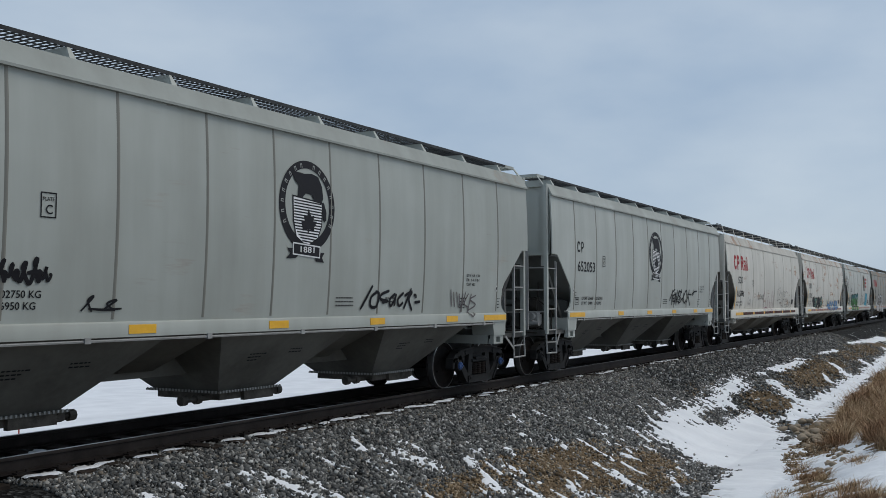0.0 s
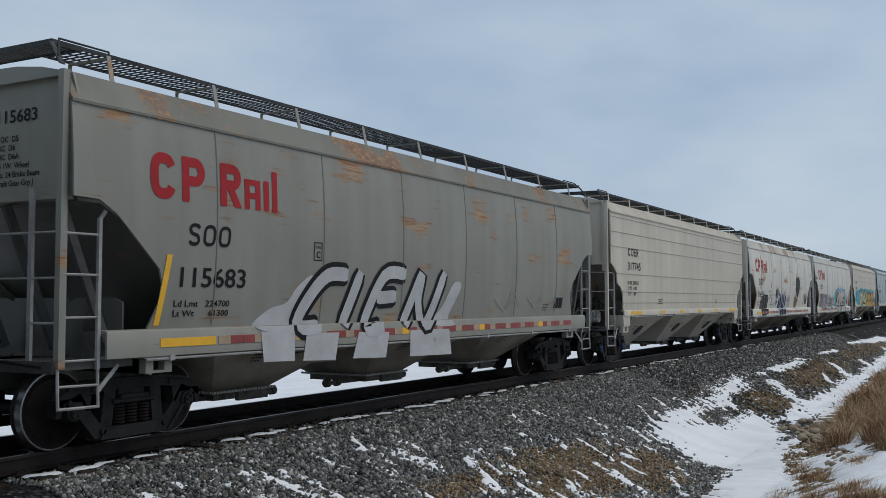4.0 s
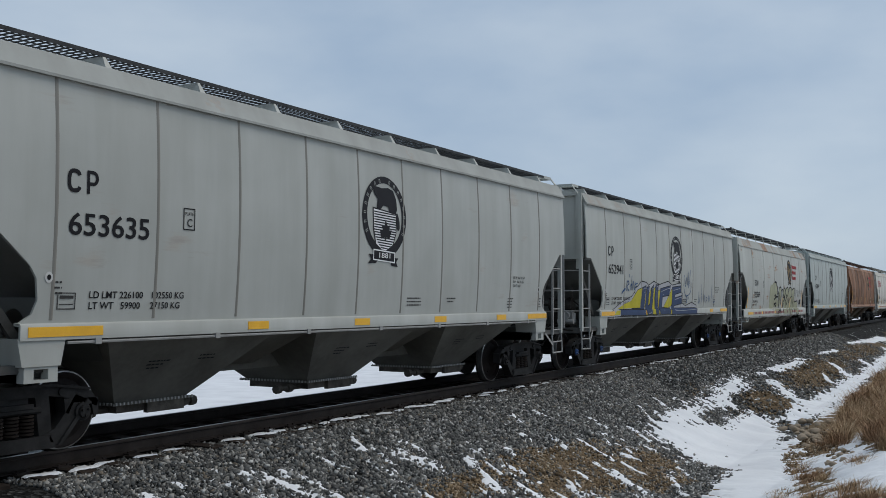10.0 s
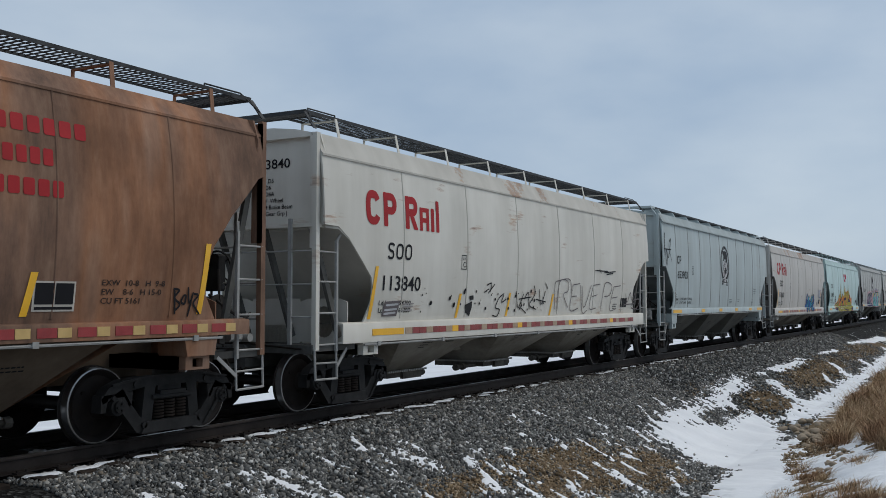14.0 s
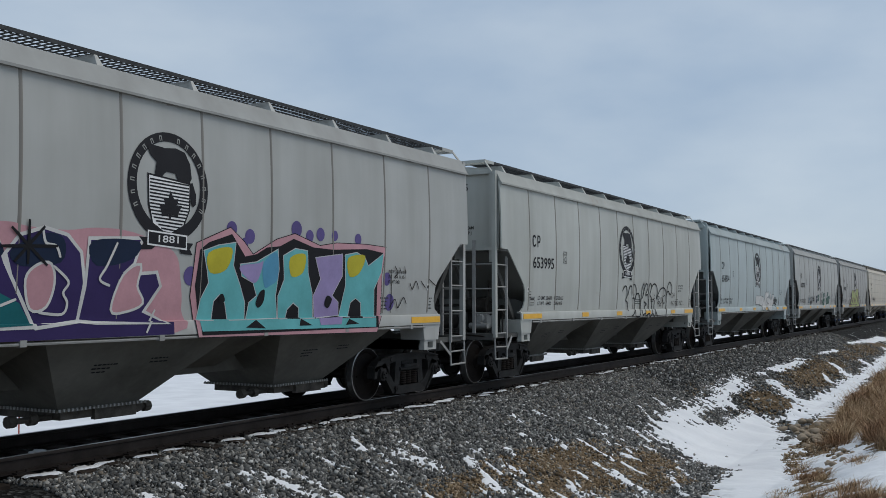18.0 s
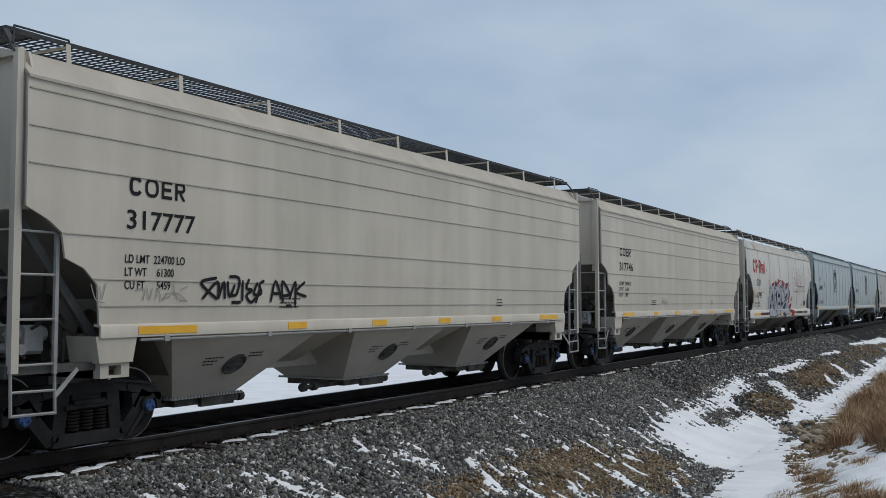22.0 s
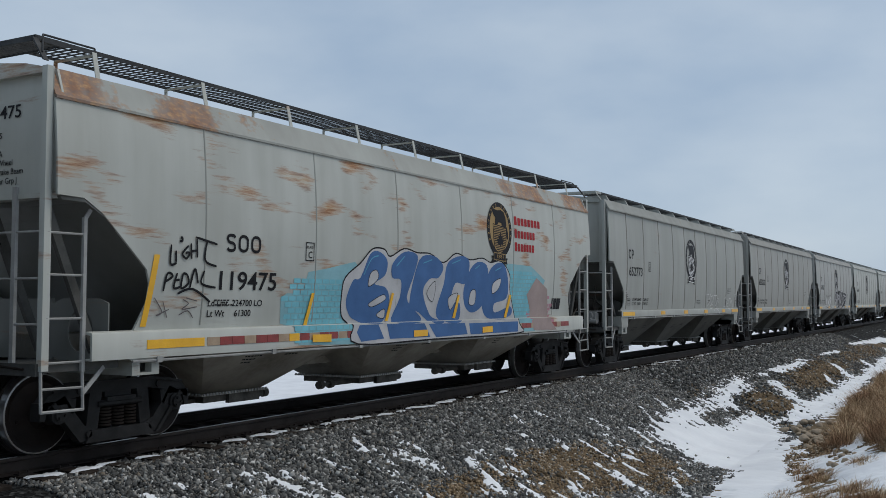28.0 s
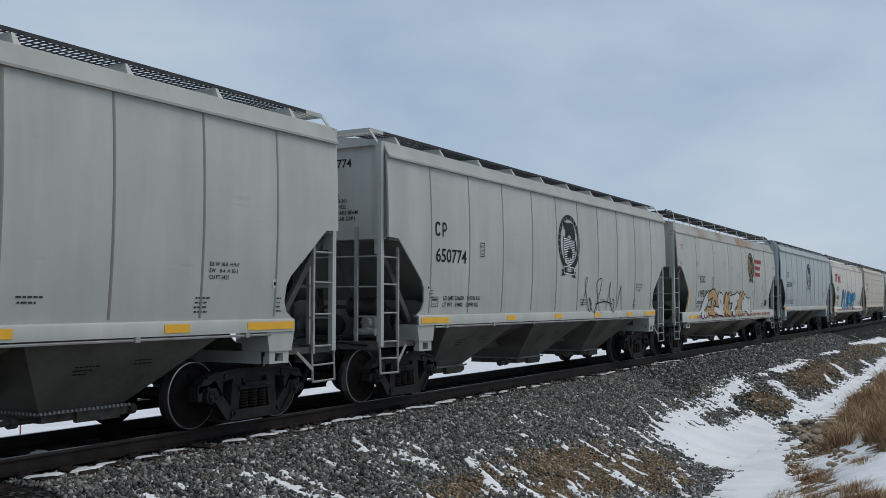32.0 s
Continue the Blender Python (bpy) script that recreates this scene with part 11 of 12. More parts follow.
daub(at, CHALK, 2, [(-2.6, 1.82), (-2.53, 2.08), (-2.14, 2.31), (-1.82, 2.54), (-1.48, 2.55), (-1.3, 2.44), (-0.86, 2.59), (-0.43, 2.54), (0.01, 2.54), (0.48, 2.4), (0.96, 2.59), (1.48, 2.49), (2.01, 2.54), (2.38, 2.47), (2.84, 2.51), (3.24, 2.26), (3.3, 1.91), (3.71, 1.26), (3.64, 1.08), (0.12, 1.07), (-2.21, 1.07), (-2.33, 1.35), (-2.56, 1.51)], rim=(BLACK, 0.025))
daub(at, COBALT, 3, [(-2.14, 2.09), (-1.9, 2.46), (-1.65, 2.52), (-1.39, 2.39), (-1.43, 2.15), (-1.73, 2.0), (-1.39, 1.94), (-1.26, 1.73), (-1.39, 1.4), (-1.85, 1.36), (-2.17, 1.42), (-2.37, 1.51), (-2.49, 1.73), (-2.34, 2.04)])
daub(at, COBALT, 3, [(-1.22, 2.34), (-0.85, 2.55), (-0.43, 2.5), (-0.53, 2.17), (-0.71, 1.78), (-0.43, 1.58), (-0.18, 1.38), (-1.12, 1.37), (-0.94, 1.78), (-0.94, 2.07), (-1.21, 2.11)])
daub(at, COBALT, 3, [(-0.38, 2.42), (0.11, 2.52), (0.48, 2.35), (0.32, 2.14), (0.01, 2.11), (-0.19, 1.88), (0.12, 1.48), (0.53, 1.37), (0.22, 1.32), (-0.28, 1.53), (-0.62, 1.68)])
daub(at, COBALT, 3, [(0.64, 2.41), (1.13, 2.56), (1.48, 2.46), (1.36, 2.06), (0.96, 2.05), (0.85, 1.73), (1.19, 1.68), (1.19, 1.36), (0.64, 1.34), (0.32, 1.53), (0.53, 2.04)])
daub(at, COBALT, 3, [(1.53, 2.33), (1.89, 2.48), (2.26, 2.35), (2.19, 1.73), (1.77, 1.51), (1.41, 1.62), (1.3, 1.95)])
daub(at, COBALT, 3, [(2.38, 2.36), (2.9, 2.49), (3.17, 2.2), (3.17, 1.79), (2.64, 1.68), (2.7, 1.5), (3.37, 1.62), (3.44, 1.44), (2.83, 1.36), (2.25, 1.45), (2.07, 1.84)])
daub(at, COBALT, 3, [(-2.17, 1.35), (-1.64, 1.35), (-1.47, 1.12), (-2.13, 1.09), (-2.25, 1.24)], sharp=True)
daub(at, COBALT, 3, [(-1.39, 1.35), (-0.18, 1.34), (0.02, 1.1), (-1.3, 1.11)], sharp=True)
daub(at, COBALT, 3, [(-0.04, 1.33), (1.3, 1.32), (1.41, 1.11), (0.22, 1.09)], sharp=True)
daub(at, COBALT, 3, [(1.47, 1.31), (3.64, 1.31), (3.64, 1.1), (1.53, 1.1)], sharp=True)
daub(at, CHALK, 4, [(-1.86, 2.16), (-1.69, 2.21), (-1.65, 2.08), (-1.9, 1.96)], rim=(BLACK, 0.012))
daub(at, CHALK, 4, [(-1.85, 1.68), (-1.47, 1.82), (-1.39, 1.75), (-1.73, 1.64)], rim=(BLACK, 0.012))
daub(at, CHALK, 4, [(-1.6, 1.5), (-1.39, 1.59), (-1.39, 1.45)], rim=(BLACK, 0.012))
daub(at, CHALK, 4, [(0.01, 1.96), (0.22, 2.06), (0.17, 1.73), (-0.04, 1.83)], rim=(BLACK, 0.012))
daub(at, CHALK, 4, [(0.74, 1.78), (1.07, 1.86), (0.85, 1.57)], rim=(BLACK, 0.012))
daub(at, CHALK, 4, [(1.59, 1.9), (1.77, 1.92), (1.77, 1.68), (1.55, 1.68)], rim=(BLACK, 0.012))
daub(at, CHALK, 4, [(2.51, 2.07), (2.83, 2.17), (2.77, 1.99), (2.51, 1.88)], rim=(BLACK, 0.012))
lines(at, SKYINK, 5, 0.02, [[(-2.06, 2.13), (-1.86, 2.39), (-1.65, 2.45)], [(-1.11, 2.3), (-0.85, 2.48)], [(-0.24, 2.38), (0.06, 2.45)], [(0.8, 2.41), (1.13, 2.49)], [(1.71, 2.34), (1.89, 2.41)], [(2.58, 2.33), (2.84, 2.4)]])
daub(at, YELLOW, 7, [(-3.38, 1.84), (-3.31, 1.84), (-3.43, 1.37), (-3.51, 1.38)], sharp=True)
daub(at, YELLOW, 7, [(-1.21, 1.86), (-1.14, 1.85), (-1.25, 1.4), (-1.34, 1.4)], sharp=True)
daub(at, YELLOW, 7, [(1.07, 1.84), (1.15, 1.84), (1.05, 1.41), (0.94, 1.42)], sharp=True)
daub(at, YELLOW, 7, [(3.27, 1.86), (3.37, 1.85), (3.23, 1.39), (3.11, 1.4)], sharp=True)
daub(at, YELLOW, 7, [(-3.39, 1.24), (-2.93, 1.23), (-2.93, 1.12), (-3.39, 1.13)], sharp=True)
daub(at, YELLOW, 7, [(-0.55, 1.23), (-0.09, 1.23), (-0.08, 1.12), (-0.55, 1.12)], sharp=True)
daub(at, YELLOW, 7, [(2.01, 1.23), (2.45, 1.24), (2.45, 1.12), (2.01, 1.12)], sharp=True)
lines(at, BLACK, 3, 0.03, [[(-6.2, 2.4), (-6.2, 2.17), (-6.1, 2.18)], [(-6.12, 2.33), (-6.11, 2.19)], [(-5.91, 2.4), (-6.01, 2.3), (-5.94, 2.24), (-5.89, 2.31), (-5.96, 2.31)], [(-5.87, 2.43), (-5.85, 2.24)], [(-5.77, 2.49), (-5.75, 2.26)], [(-5.86, 2.33), (-5.75, 2.35)]])
lines(at, BLACK, 3, 0.03, [[(-5.79, 2.51), (-5.4, 2.44)], [(-5.59, 2.47), (-5.61, 2.23), (-5.4, 2.16)], [(-6.29, 1.84), (-6.24, 2.05), (-6.15, 2.02), (-6.27, 1.95)], [(-6.08, 2.06), (-6.12, 1.88), (-6.0, 1.9)], [(-6.11, 1.97), (-6.03, 1.98)], [(-5.98, 2.06), (-6.0, 1.88), (-5.88, 1.94), (-5.91, 2.04), (-5.98, 2.06)]])
lines(at, BLACK, 3, 0.03, [[(-5.85, 1.88), (-5.78, 2.12), (-5.71, 1.94)], [(-5.61, 2.1), (-5.65, 1.94), (-5.39, 1.89)], [(-6.05, 1.81), (-5.8, 1.87), (-5.47, 1.71)], [(-6.05, 2.49), (-6.02, 2.49), (-6.02, 2.45), (-6.06, 2.45)]])
lines(at, ASHINK, 3, 0.014, [[(-6.42, 1.76), (-6.28, 1.59), (-6.37, 1.55), (-6.17, 1.62)], [(-6.28, 1.72), (-6.19, 1.52)], [(-5.95, 1.74), (-5.85, 1.69), (-5.95, 1.62), (-5.7, 1.65)], [(-6.0, 1.55), (-5.85, 1.6), (-5.75, 1.51)], [(-5.9, 1.76), (-5.7, 1.72)]])

# white and black striped letters
at = (GREY_KIND, CARS[36][1])
daub(at, BLACK, 1, [(-0.56, 1.97), (-0.49, 2.24), (-0.26, 2.38), (-0.06, 2.4), (0.37, 2.28), (0.78, 2.33), (1.02, 2.44), (1.33, 2.38), (1.53, 2.43), (1.86, 2.35), (2.2, 2.49), (2.45, 2.33), (2.76, 2.39), (3.08, 2.25), (3.56, 2.31), (4.0, 2.26), (4.54, 2.21), (4.66, 1.94), (4.5, 1.48), (4.08, 1.35), (2.84, 1.36), (2.23, 1.31), (1.15, 1.36), (0.14, 1.32), (0.28, 1.49), (0.34, 1.81), (0.12, 1.81), (-0.16, 1.65), (-0.44, 1.74)], rim=(CHALK, 0.02))
lines(at, CHALK, 3, 0.085, [[(-0.12, 2.39), (-0.34, 2.31), (-0.51, 2.14), (-0.52, 1.87), (-0.36, 1.72), (-0.16, 1.67), (0.04, 1.79), (0.23, 1.84), (0.28, 1.67), (0.15, 1.49)], [(-0.1, 2.26), (-0.26, 2.21), (-0.33, 2.04), (-0.23, 1.84), (-0.05, 1.91), (0.11, 2.16), (0.35, 2.22)], [(0.39, 2.26), (0.38, 1.95), (0.32, 1.63), (0.18, 1.39)], [(0.49, 2.19), (0.47, 1.77), (0.62, 1.52), (0.8, 1.46)], [(0.74, 2.18), (0.65, 1.92), (0.8, 1.63), (1.04, 1.48)], [(0.86, 2.15), (1.13, 2.08), (1.33, 2.17), (1.29, 1.89), (0.94, 1.93), (0.86, 2.11)]])
lines(at, CHALK, 3, 0.085, [[(1.33, 2.36), (1.36, 1.93), (1.24, 1.55), (1.5, 1.47)], [(1.54, 2.17), (1.49, 1.9), (1.71, 1.58), (1.91, 1.56), (2.1, 1.78)], [(1.86, 2.31), (1.76, 1.78), (1.93, 1.66), (2.04, 2.11), (1.98, 2.31)], [(2.12, 2.36), (2.39, 2.33), (2.27, 1.99), (2.22, 1.62), (2.46, 1.41)], [(2.45, 2.21), (2.58, 1.79), (2.96, 1.48), (3.09, 1.7)], [(2.95, 2.22), (2.93, 1.79), (3.16, 1.52)]])
lines(at, CHALK, 3, 0.085, [[(3.22, 2.14), (3.85, 2.12), (3.36, 1.92), (3.29, 1.57), (3.71, 1.79), (4.38, 1.89), (4.42, 2.08), (4.0, 2.05)], [(4.0, 1.56), (4.39, 1.51), (4.58, 1.84)], [(0.22, 1.38), (0.39, 1.45), (0.62, 1.36)], [(1.2, 1.36), (1.35, 1.45), (1.66, 1.35)], [(1.77, 1.36), (2.11, 1.44), (2.46, 1.34)], [(3.1, 1.35), (3.5, 1.42), (3.93, 1.35)]])
lines(at, GREYPALE, 2, 0.05, [[(-0.0, 1.77), (0.33, 2.02), (0.42, 2.14)], [(1.04, 1.74), (1.34, 1.9)], [(1.6, 1.9), (1.66, 1.74)], [(2.34, 1.78), (2.52, 1.53)], [(3.49, 1.93), (3.85, 2.0)]])

# a sprayed word in loose black strokes
at = (GREY_KIND, CARS[1][1])
lines(at, BLACK, 3, 0.05, [[(1.5, 1.72), (1.78, 1.98), (2.05, 2.07)], [(1.79, 2.06), (1.76, 1.9), (1.75, 1.58)], [(2.12, 1.91), (1.87, 1.89), (1.85, 1.79), (2.01, 1.81)], [(1.85, 1.79), (1.87, 1.7), (2.03, 1.71), (1.99, 1.59)], [(2.02, 1.61), (2.09, 1.81), (2.16, 1.98), (2.22, 1.6), (2.32, 2.07)], [(2.6, 2.07), (2.33, 1.76)]])
lines(at, BLACK, 3, 0.05, [[(2.76, 2.08), (2.79, 1.99), (2.51, 2.03), (2.45, 1.91), (2.73, 1.79), (2.69, 1.68), (2.53, 1.67), (2.35, 1.72)], [(2.77, 2.06), (2.47, 1.6)], [(2.77, 1.76), (3.02, 1.83), (3.06, 1.95), (2.96, 1.7)], [(3.08, 1.67), (3.06, 1.84), (3.27, 2.04), (3.4, 2.01), (3.43, 1.9)], [(3.08, 1.67), (3.21, 1.66), (3.38, 1.76)], [(3.67, 2.08), (3.63, 1.96), (3.34, 1.6)]])
lines(at, BLACK, 3, 0.05, [[(3.49, 1.93), (3.93, 1.92)], [(3.56, 1.9), (3.83, 1.56)], [(4.0, 1.92), (4.26, 2.01), (4.64, 2.04)], [(4.24, 2.09), (4.26, 1.96)], [(4.12, 1.88), (4.21, 1.96)]])

# a sprayed word and a grey scribble
at = (GREY_KIND, CARS[0][1])
lines(at, BLACK, 3, 0.05, [[(1.81, 1.96), (1.49, 1.58)], [(1.94, 1.86), (1.78, 1.77), (1.78, 1.63), (1.95, 1.63), (2.0, 1.83), (1.89, 1.86)], [(2.31, 1.88), (2.08, 1.82), (2.06, 1.74), (2.28, 1.71), (2.11, 1.69)], [(2.49, 1.83), (2.34, 1.74), (2.37, 1.63), (2.49, 1.74), (2.52, 1.83), (2.49, 1.63)], [(2.76, 1.85), (2.59, 1.74), (2.64, 1.63), (2.76, 1.69)], [(3.0, 1.93), (2.79, 1.58)]])
lines(at, BLACK, 3, 0.05, [[(2.79, 1.8), (3.03, 1.87), (2.94, 1.74), (3.06, 1.55)], [(3.09, 1.81), (3.16, 1.81), (3.17, 1.76)], [(3.13, 1.69), (3.32, 1.7)]])
lines(at, ASHINK, 3, 0.028, [[(4.4, 1.93), (4.47, 1.61)], [(4.51, 1.88), (4.58, 1.6)], [(4.62, 1.88), (4.73, 1.59)], [(4.73, 1.85), (4.8, 1.6), (4.88, 1.85)], [(4.99, 1.89), (4.8, 1.48)], [(5.1, 1.85), (4.95, 1.67), (5.1, 1.6)]])
lines(at, ASHINK, 3, 0.028, [[(5.22, 1.85), (5.1, 1.5)], [(5.41, 1.82), (5.18, 1.74), (5.41, 1.64), (5.1, 1.53)], [(5.1, 1.51), (5.26, 1.42), (5.37, 1.49)]])

# a heavy black scrawl beside a thin grey one
at = (TAN_KIND, CARS[26][1])
lines(at, BLACK, 3, 0.042, [[(-4.86, 2.02), (-5.13, 1.97), (-5.08, 1.89), (-4.85, 1.75)], [(-5.12, 1.75), (-4.85, 1.97), (-4.83, 1.75)], [(-4.83, 1.75), (-4.73, 1.97), (-4.71, 1.75)], [(-4.66, 1.98), (-4.62, 1.78), (-4.52, 1.94)], [(-4.63, 2.04), (-4.44, 2.02), (-4.48, 1.82), (-4.6, 1.8)], [(-4.37, 2.0), (-4.37, 1.72)]])
lines(at, BLACK, 3, 0.042, [[(-4.24, 2.02), (-4.29, 1.9), (-4.18, 1.87), (-4.29, 1.8), (-4.2, 1.71), (-4.1, 1.77)], [(-4.07, 1.98), (-4.14, 1.82), (-3.99, 1.83), (-4.03, 1.95), (-3.93, 2.0)], [(-4.1, 1.7), (-4.03, 1.88)], [(-4.58, 1.71), (-4.4, 1.71)], [(-3.79, 1.71), (-3.69, 2.0), (-3.56, 1.75)], [(-3.75, 1.83), (-3.61, 1.83)]])
lines(at, BLACK, 3, 0.042, [[(-3.52, 1.7), (-3.55, 2.0), (-3.38, 1.83), (-3.52, 1.8)], [(-3.38, 1.75), (-3.25, 2.0), (-3.25, 1.65)], [(-3.03, 2.0), (-3.23, 1.86), (-2.99, 1.79)], [(-3.46, 1.66), (-3.33, 1.66)]])
lines(at, ASHLINE, 3, 0.012, [[(-6.22, 1.85), (-6.08, 1.86), (-6.1, 1.73)], [(-6.05, 1.9), (-6.0, 1.74), (-5.96, 1.88)], [(-5.9, 1.74), (-5.87, 1.88), (-5.81, 1.72)], [(-5.72, 1.81), (-5.78, 1.75), (-5.66, 1.79)], [(-5.63, 1.95), (-5.56, 1.77), (-5.37, 1.72)], [(-5.5, 1.86), (-5.37, 1.91)]])
lines(at, ASHLINE, 3, 0.012, [[(-5.75, 1.82), (-5.53, 1.81), (-5.39, 1.72)], [(-6.86, 1.91), (-6.79, 1.74), (-6.66, 1.7)], [(-6.74, 1.89), (-6.71, 1.74), (-6.65, 1.93)]])

# two quick white scrawls
at = (GREY_KIND, CARS[34][1])
lines(at, WHITE, 3, 0.03, [[(2.1, 1.96), (2.22, 1.69)], [(2.1, 1.96), (2.35, 1.95), (2.38, 1.77), (2.58, 1.99)], [(2.58, 1.99), (2.61, 1.76), (2.16, 1.56)], [(2.68, 1.92), (2.71, 1.66), (3.01, 1.79), (2.88, 1.92), (2.68, 1.89)], [(3.05, 1.94), (3.08, 1.69)], [(3.29, 1.93), (3.26, 1.66)]])
lines(at, WHITE, 3, 0.03, [[(3.05, 1.94), (3.54, 1.9), (3.36, 1.59)], [(3.54, 1.84), (3.8, 1.79), (3.69, 1.66)], [(3.29, 1.52), (3.65, 1.76), (3.72, 1.41)], [(2.58, 1.56), (2.91, 1.62), (3.01, 1.51), (2.61, 1.48)], [(2.68, 1.49), (3.01, 1.49), (3.08, 1.39)], [(3.33, 1.49), (3.72, 1.38), (3.87, 1.27)]])
lines(at, WHITE, 3, 0.026, [[(4.56, 1.83), (4.6, 1.62)], [(4.56, 1.83), (4.84, 1.85), (4.87, 1.65)], [(5.01, 1.8), (4.97, 1.63), (5.22, 1.69), (5.05, 1.84)], [(5.3, 1.84), (5.34, 1.61)], [(5.52, 1.84), (5.56, 1.63)], [(5.3, 1.84), (5.65, 1.8), (5.51, 1.57)]])
lines(at, WHITE, 3, 0.026, [[(5.82, 1.76), (5.73, 1.73), (6.0, 1.57), (5.91, 1.51)], [(4.56, 1.53), (4.97, 1.56), (5.3, 1.52)], [(5.09, 1.45), (5.38, 1.46), (5.21, 1.39)], [(5.51, 1.44), (5.91, 1.46), (6.09, 1.36)]])

# a short black sprayed word
at = (OLD_KIND, CARS[4][1])
lines(at, BLACK, 3, 0.05, [[(-6.24, 1.93), (-6.41, 1.88), (-6.44, 1.59), (-6.26, 1.65)], [(-6.43, 1.75), (-6.3, 1.79)], [(-6.03, 1.94), (-6.18, 1.9), (-6.2, 1.73), (-6.05, 1.76)], [(-6.18, 1.82), (-6.07, 1.84)], [(-5.99, 1.73), (-5.97, 1.91), (-5.79, 1.93), (-5.95, 1.81), (-5.84, 1.7)], [(-5.83, 1.8), (-5.8, 1.67)]])
lines(at, BLACK, 3, 0.05, [[(-5.58, 1.84), (-5.75, 1.83), (-5.78, 1.58), (-5.57, 1.61)], [(-5.76, 1.7), (-5.62, 1.74)], [(-5.68, 1.84), (-5.34, 1.88)], [(-6.2, 1.54), (-5.84, 1.54)], [(-6.08, 1.6), (-5.94, 1.54), (-6.08, 1.48)]])

# a looping black scrawl with an arrow under it
at = (GREY_KIND, CARS[23][1])
lines(at, BLACK, 3, 0.05, [[(3.33, 1.71), (3.39, 1.75), (3.43, 1.67), (3.47, 1.86), (3.49, 1.65), (3.57, 1.85), (3.57, 1.65), (3.63, 1.86)], [(3.63, 1.72), (3.81, 1.79), (3.78, 1.86), (3.67, 1.83), (3.64, 1.71), (3.7, 1.63), (3.79, 1.65)], [(3.99, 1.89), (4.03, 1.8), (3.87, 1.77), (3.81, 1.69), (3.88, 1.66), (4.0, 1.71), (4.0, 1.85)], [(4.03, 1.91), (4.04, 1.75), (4.24, 1.65), (4.27, 1.77), (4.14, 1.75)], [(3.42, 1.5), (3.55, 1.58), (3.72, 1.6), (3.91, 1.59), (4.07, 1.55), (4.22, 1.56)], [(4.01, 1.62), (4.07, 1.56), (3.89, 1.46)]])

# small navy and green words with white rims
at = (GREY_KIND, CARS[24][1])
lines(at, WHITE, 3, 0.03, [[(-0.76, 2.29), (-0.78, 2.14), (-0.67, 2.17), (-0.76, 2.22), (-0.67, 2.26), (-0.76, 2.29)], [(-0.56, 2.27), (-0.56, 2.16), (-0.45, 2.19), (-0.56, 2.27)], [(-0.36, 2.26), (-0.39, 2.18), (-0.27, 2.18), (-0.28, 2.26), (-0.36, 2.26)]])
daub(at, NAVY, 2, [(-1.11, 1.98), (-0.89, 2.03), (-0.67, 2.05), (-0.53, 1.99), (-0.56, 1.69), (-1.05, 1.6), (-1.12, 1.78)], rim=(WHITE, 0.035))
daub(at, DARKGREEN, 2, [(-0.53, 1.99), (-0.21, 2.09), (-0.04, 2.11), (0.06, 1.91), (-0.06, 1.75), (-0.5, 1.69)], rim=(WHITE, 0.03))
daub(at, DARKGREEN, 2, [(1.52, 2.16), (2.02, 2.21), (2.02, 1.96), (1.56, 1.92)], rim=(WHITE, 0.03))
daub(at, DARKGREEN, 2, [(1.42, 1.82), (2.06, 1.87), (2.02, 1.51), (1.42, 1.51)], rim=(WHITE, 0.03))
daub(at, DARKGREEN, 2, [(3.03, 2.21), (3.48, 2.24), (3.48, 2.02), (3.03, 1.98)], rim=(WHITE, 0.03))
daub(at, DARKGREEN, 2, [(2.55, 2.04), (2.71, 2.06), (2.72, 1.86), (2.57, 1.86)], rim=(WHITE, 0.03))
daub(at, DARKGREEN, 2, [(2.79, 1.9), (3.96, 1.99), (3.95, 1.6), (3.35, 1.53), (2.79, 1.54)], rim=(WHITE, 0.03))
daub(at, DARKGREEN, 2, [(4.09, 2.03), (4.27, 2.05), (4.27, 1.87), (4.06, 1.83)], rim=(WHITE, 0.03))
lines(at, WHITE, 4, 0.02, [[(-0.95, 1.93), (-1.0, 1.72)], [(-0.84, 1.99), (-0.86, 1.72)], [(-0.7, 2.0), (-0.72, 1.72)], [(-0.39, 1.99), (-0.41, 1.75)], [(-0.21, 2.03), (-0.24, 1.78)], [(-1.05, 1.84), (-0.61, 1.87)]])
lines(at, WHITE, 4, 0.02, [[(-0.5, 1.87), (-0.03, 1.94)], [(1.59, 1.79), (1.56, 1.55)], [(1.73, 1.82), (1.73, 1.55)], [(1.88, 1.84), (1.89, 1.54)], [(1.66, 2.15), (1.66, 1.96)], [(1.84, 2.17), (1.84, 1.98)]])
lines(at, WHITE, 4, 0.02, [[(2.99, 1.83), (2.95, 1.57)], [(3.19, 1.87), (3.17, 1.57)], [(3.4, 1.89), (3.4, 1.57)], [(3.61, 1.92), (3.61, 1.59)], [(3.82, 1.95), (3.8, 1.62)], [(3.19, 2.18), (3.17, 2.03)]])
lines(at, WHITE, 4, 0.02, [[(3.36, 2.19), (3.36, 2.05)]])
lines(at, BLACK, 3, 0.022, [[(0.65, 2.17), (0.42, 2.12), (0.46, 2.02), (0.58, 1.98), (0.43, 1.85)], [(0.71, 2.19), (0.71, 1.88)], [(0.81, 2.18), (0.88, 1.91), (0.97, 2.2)], [(1.21, 2.22), (1.01, 2.18), (1.03, 1.92), (1.24, 1.94)], [(1.04, 2.07), (1.18, 2.09)], [(1.28, 2.24), (1.31, 1.92)]])
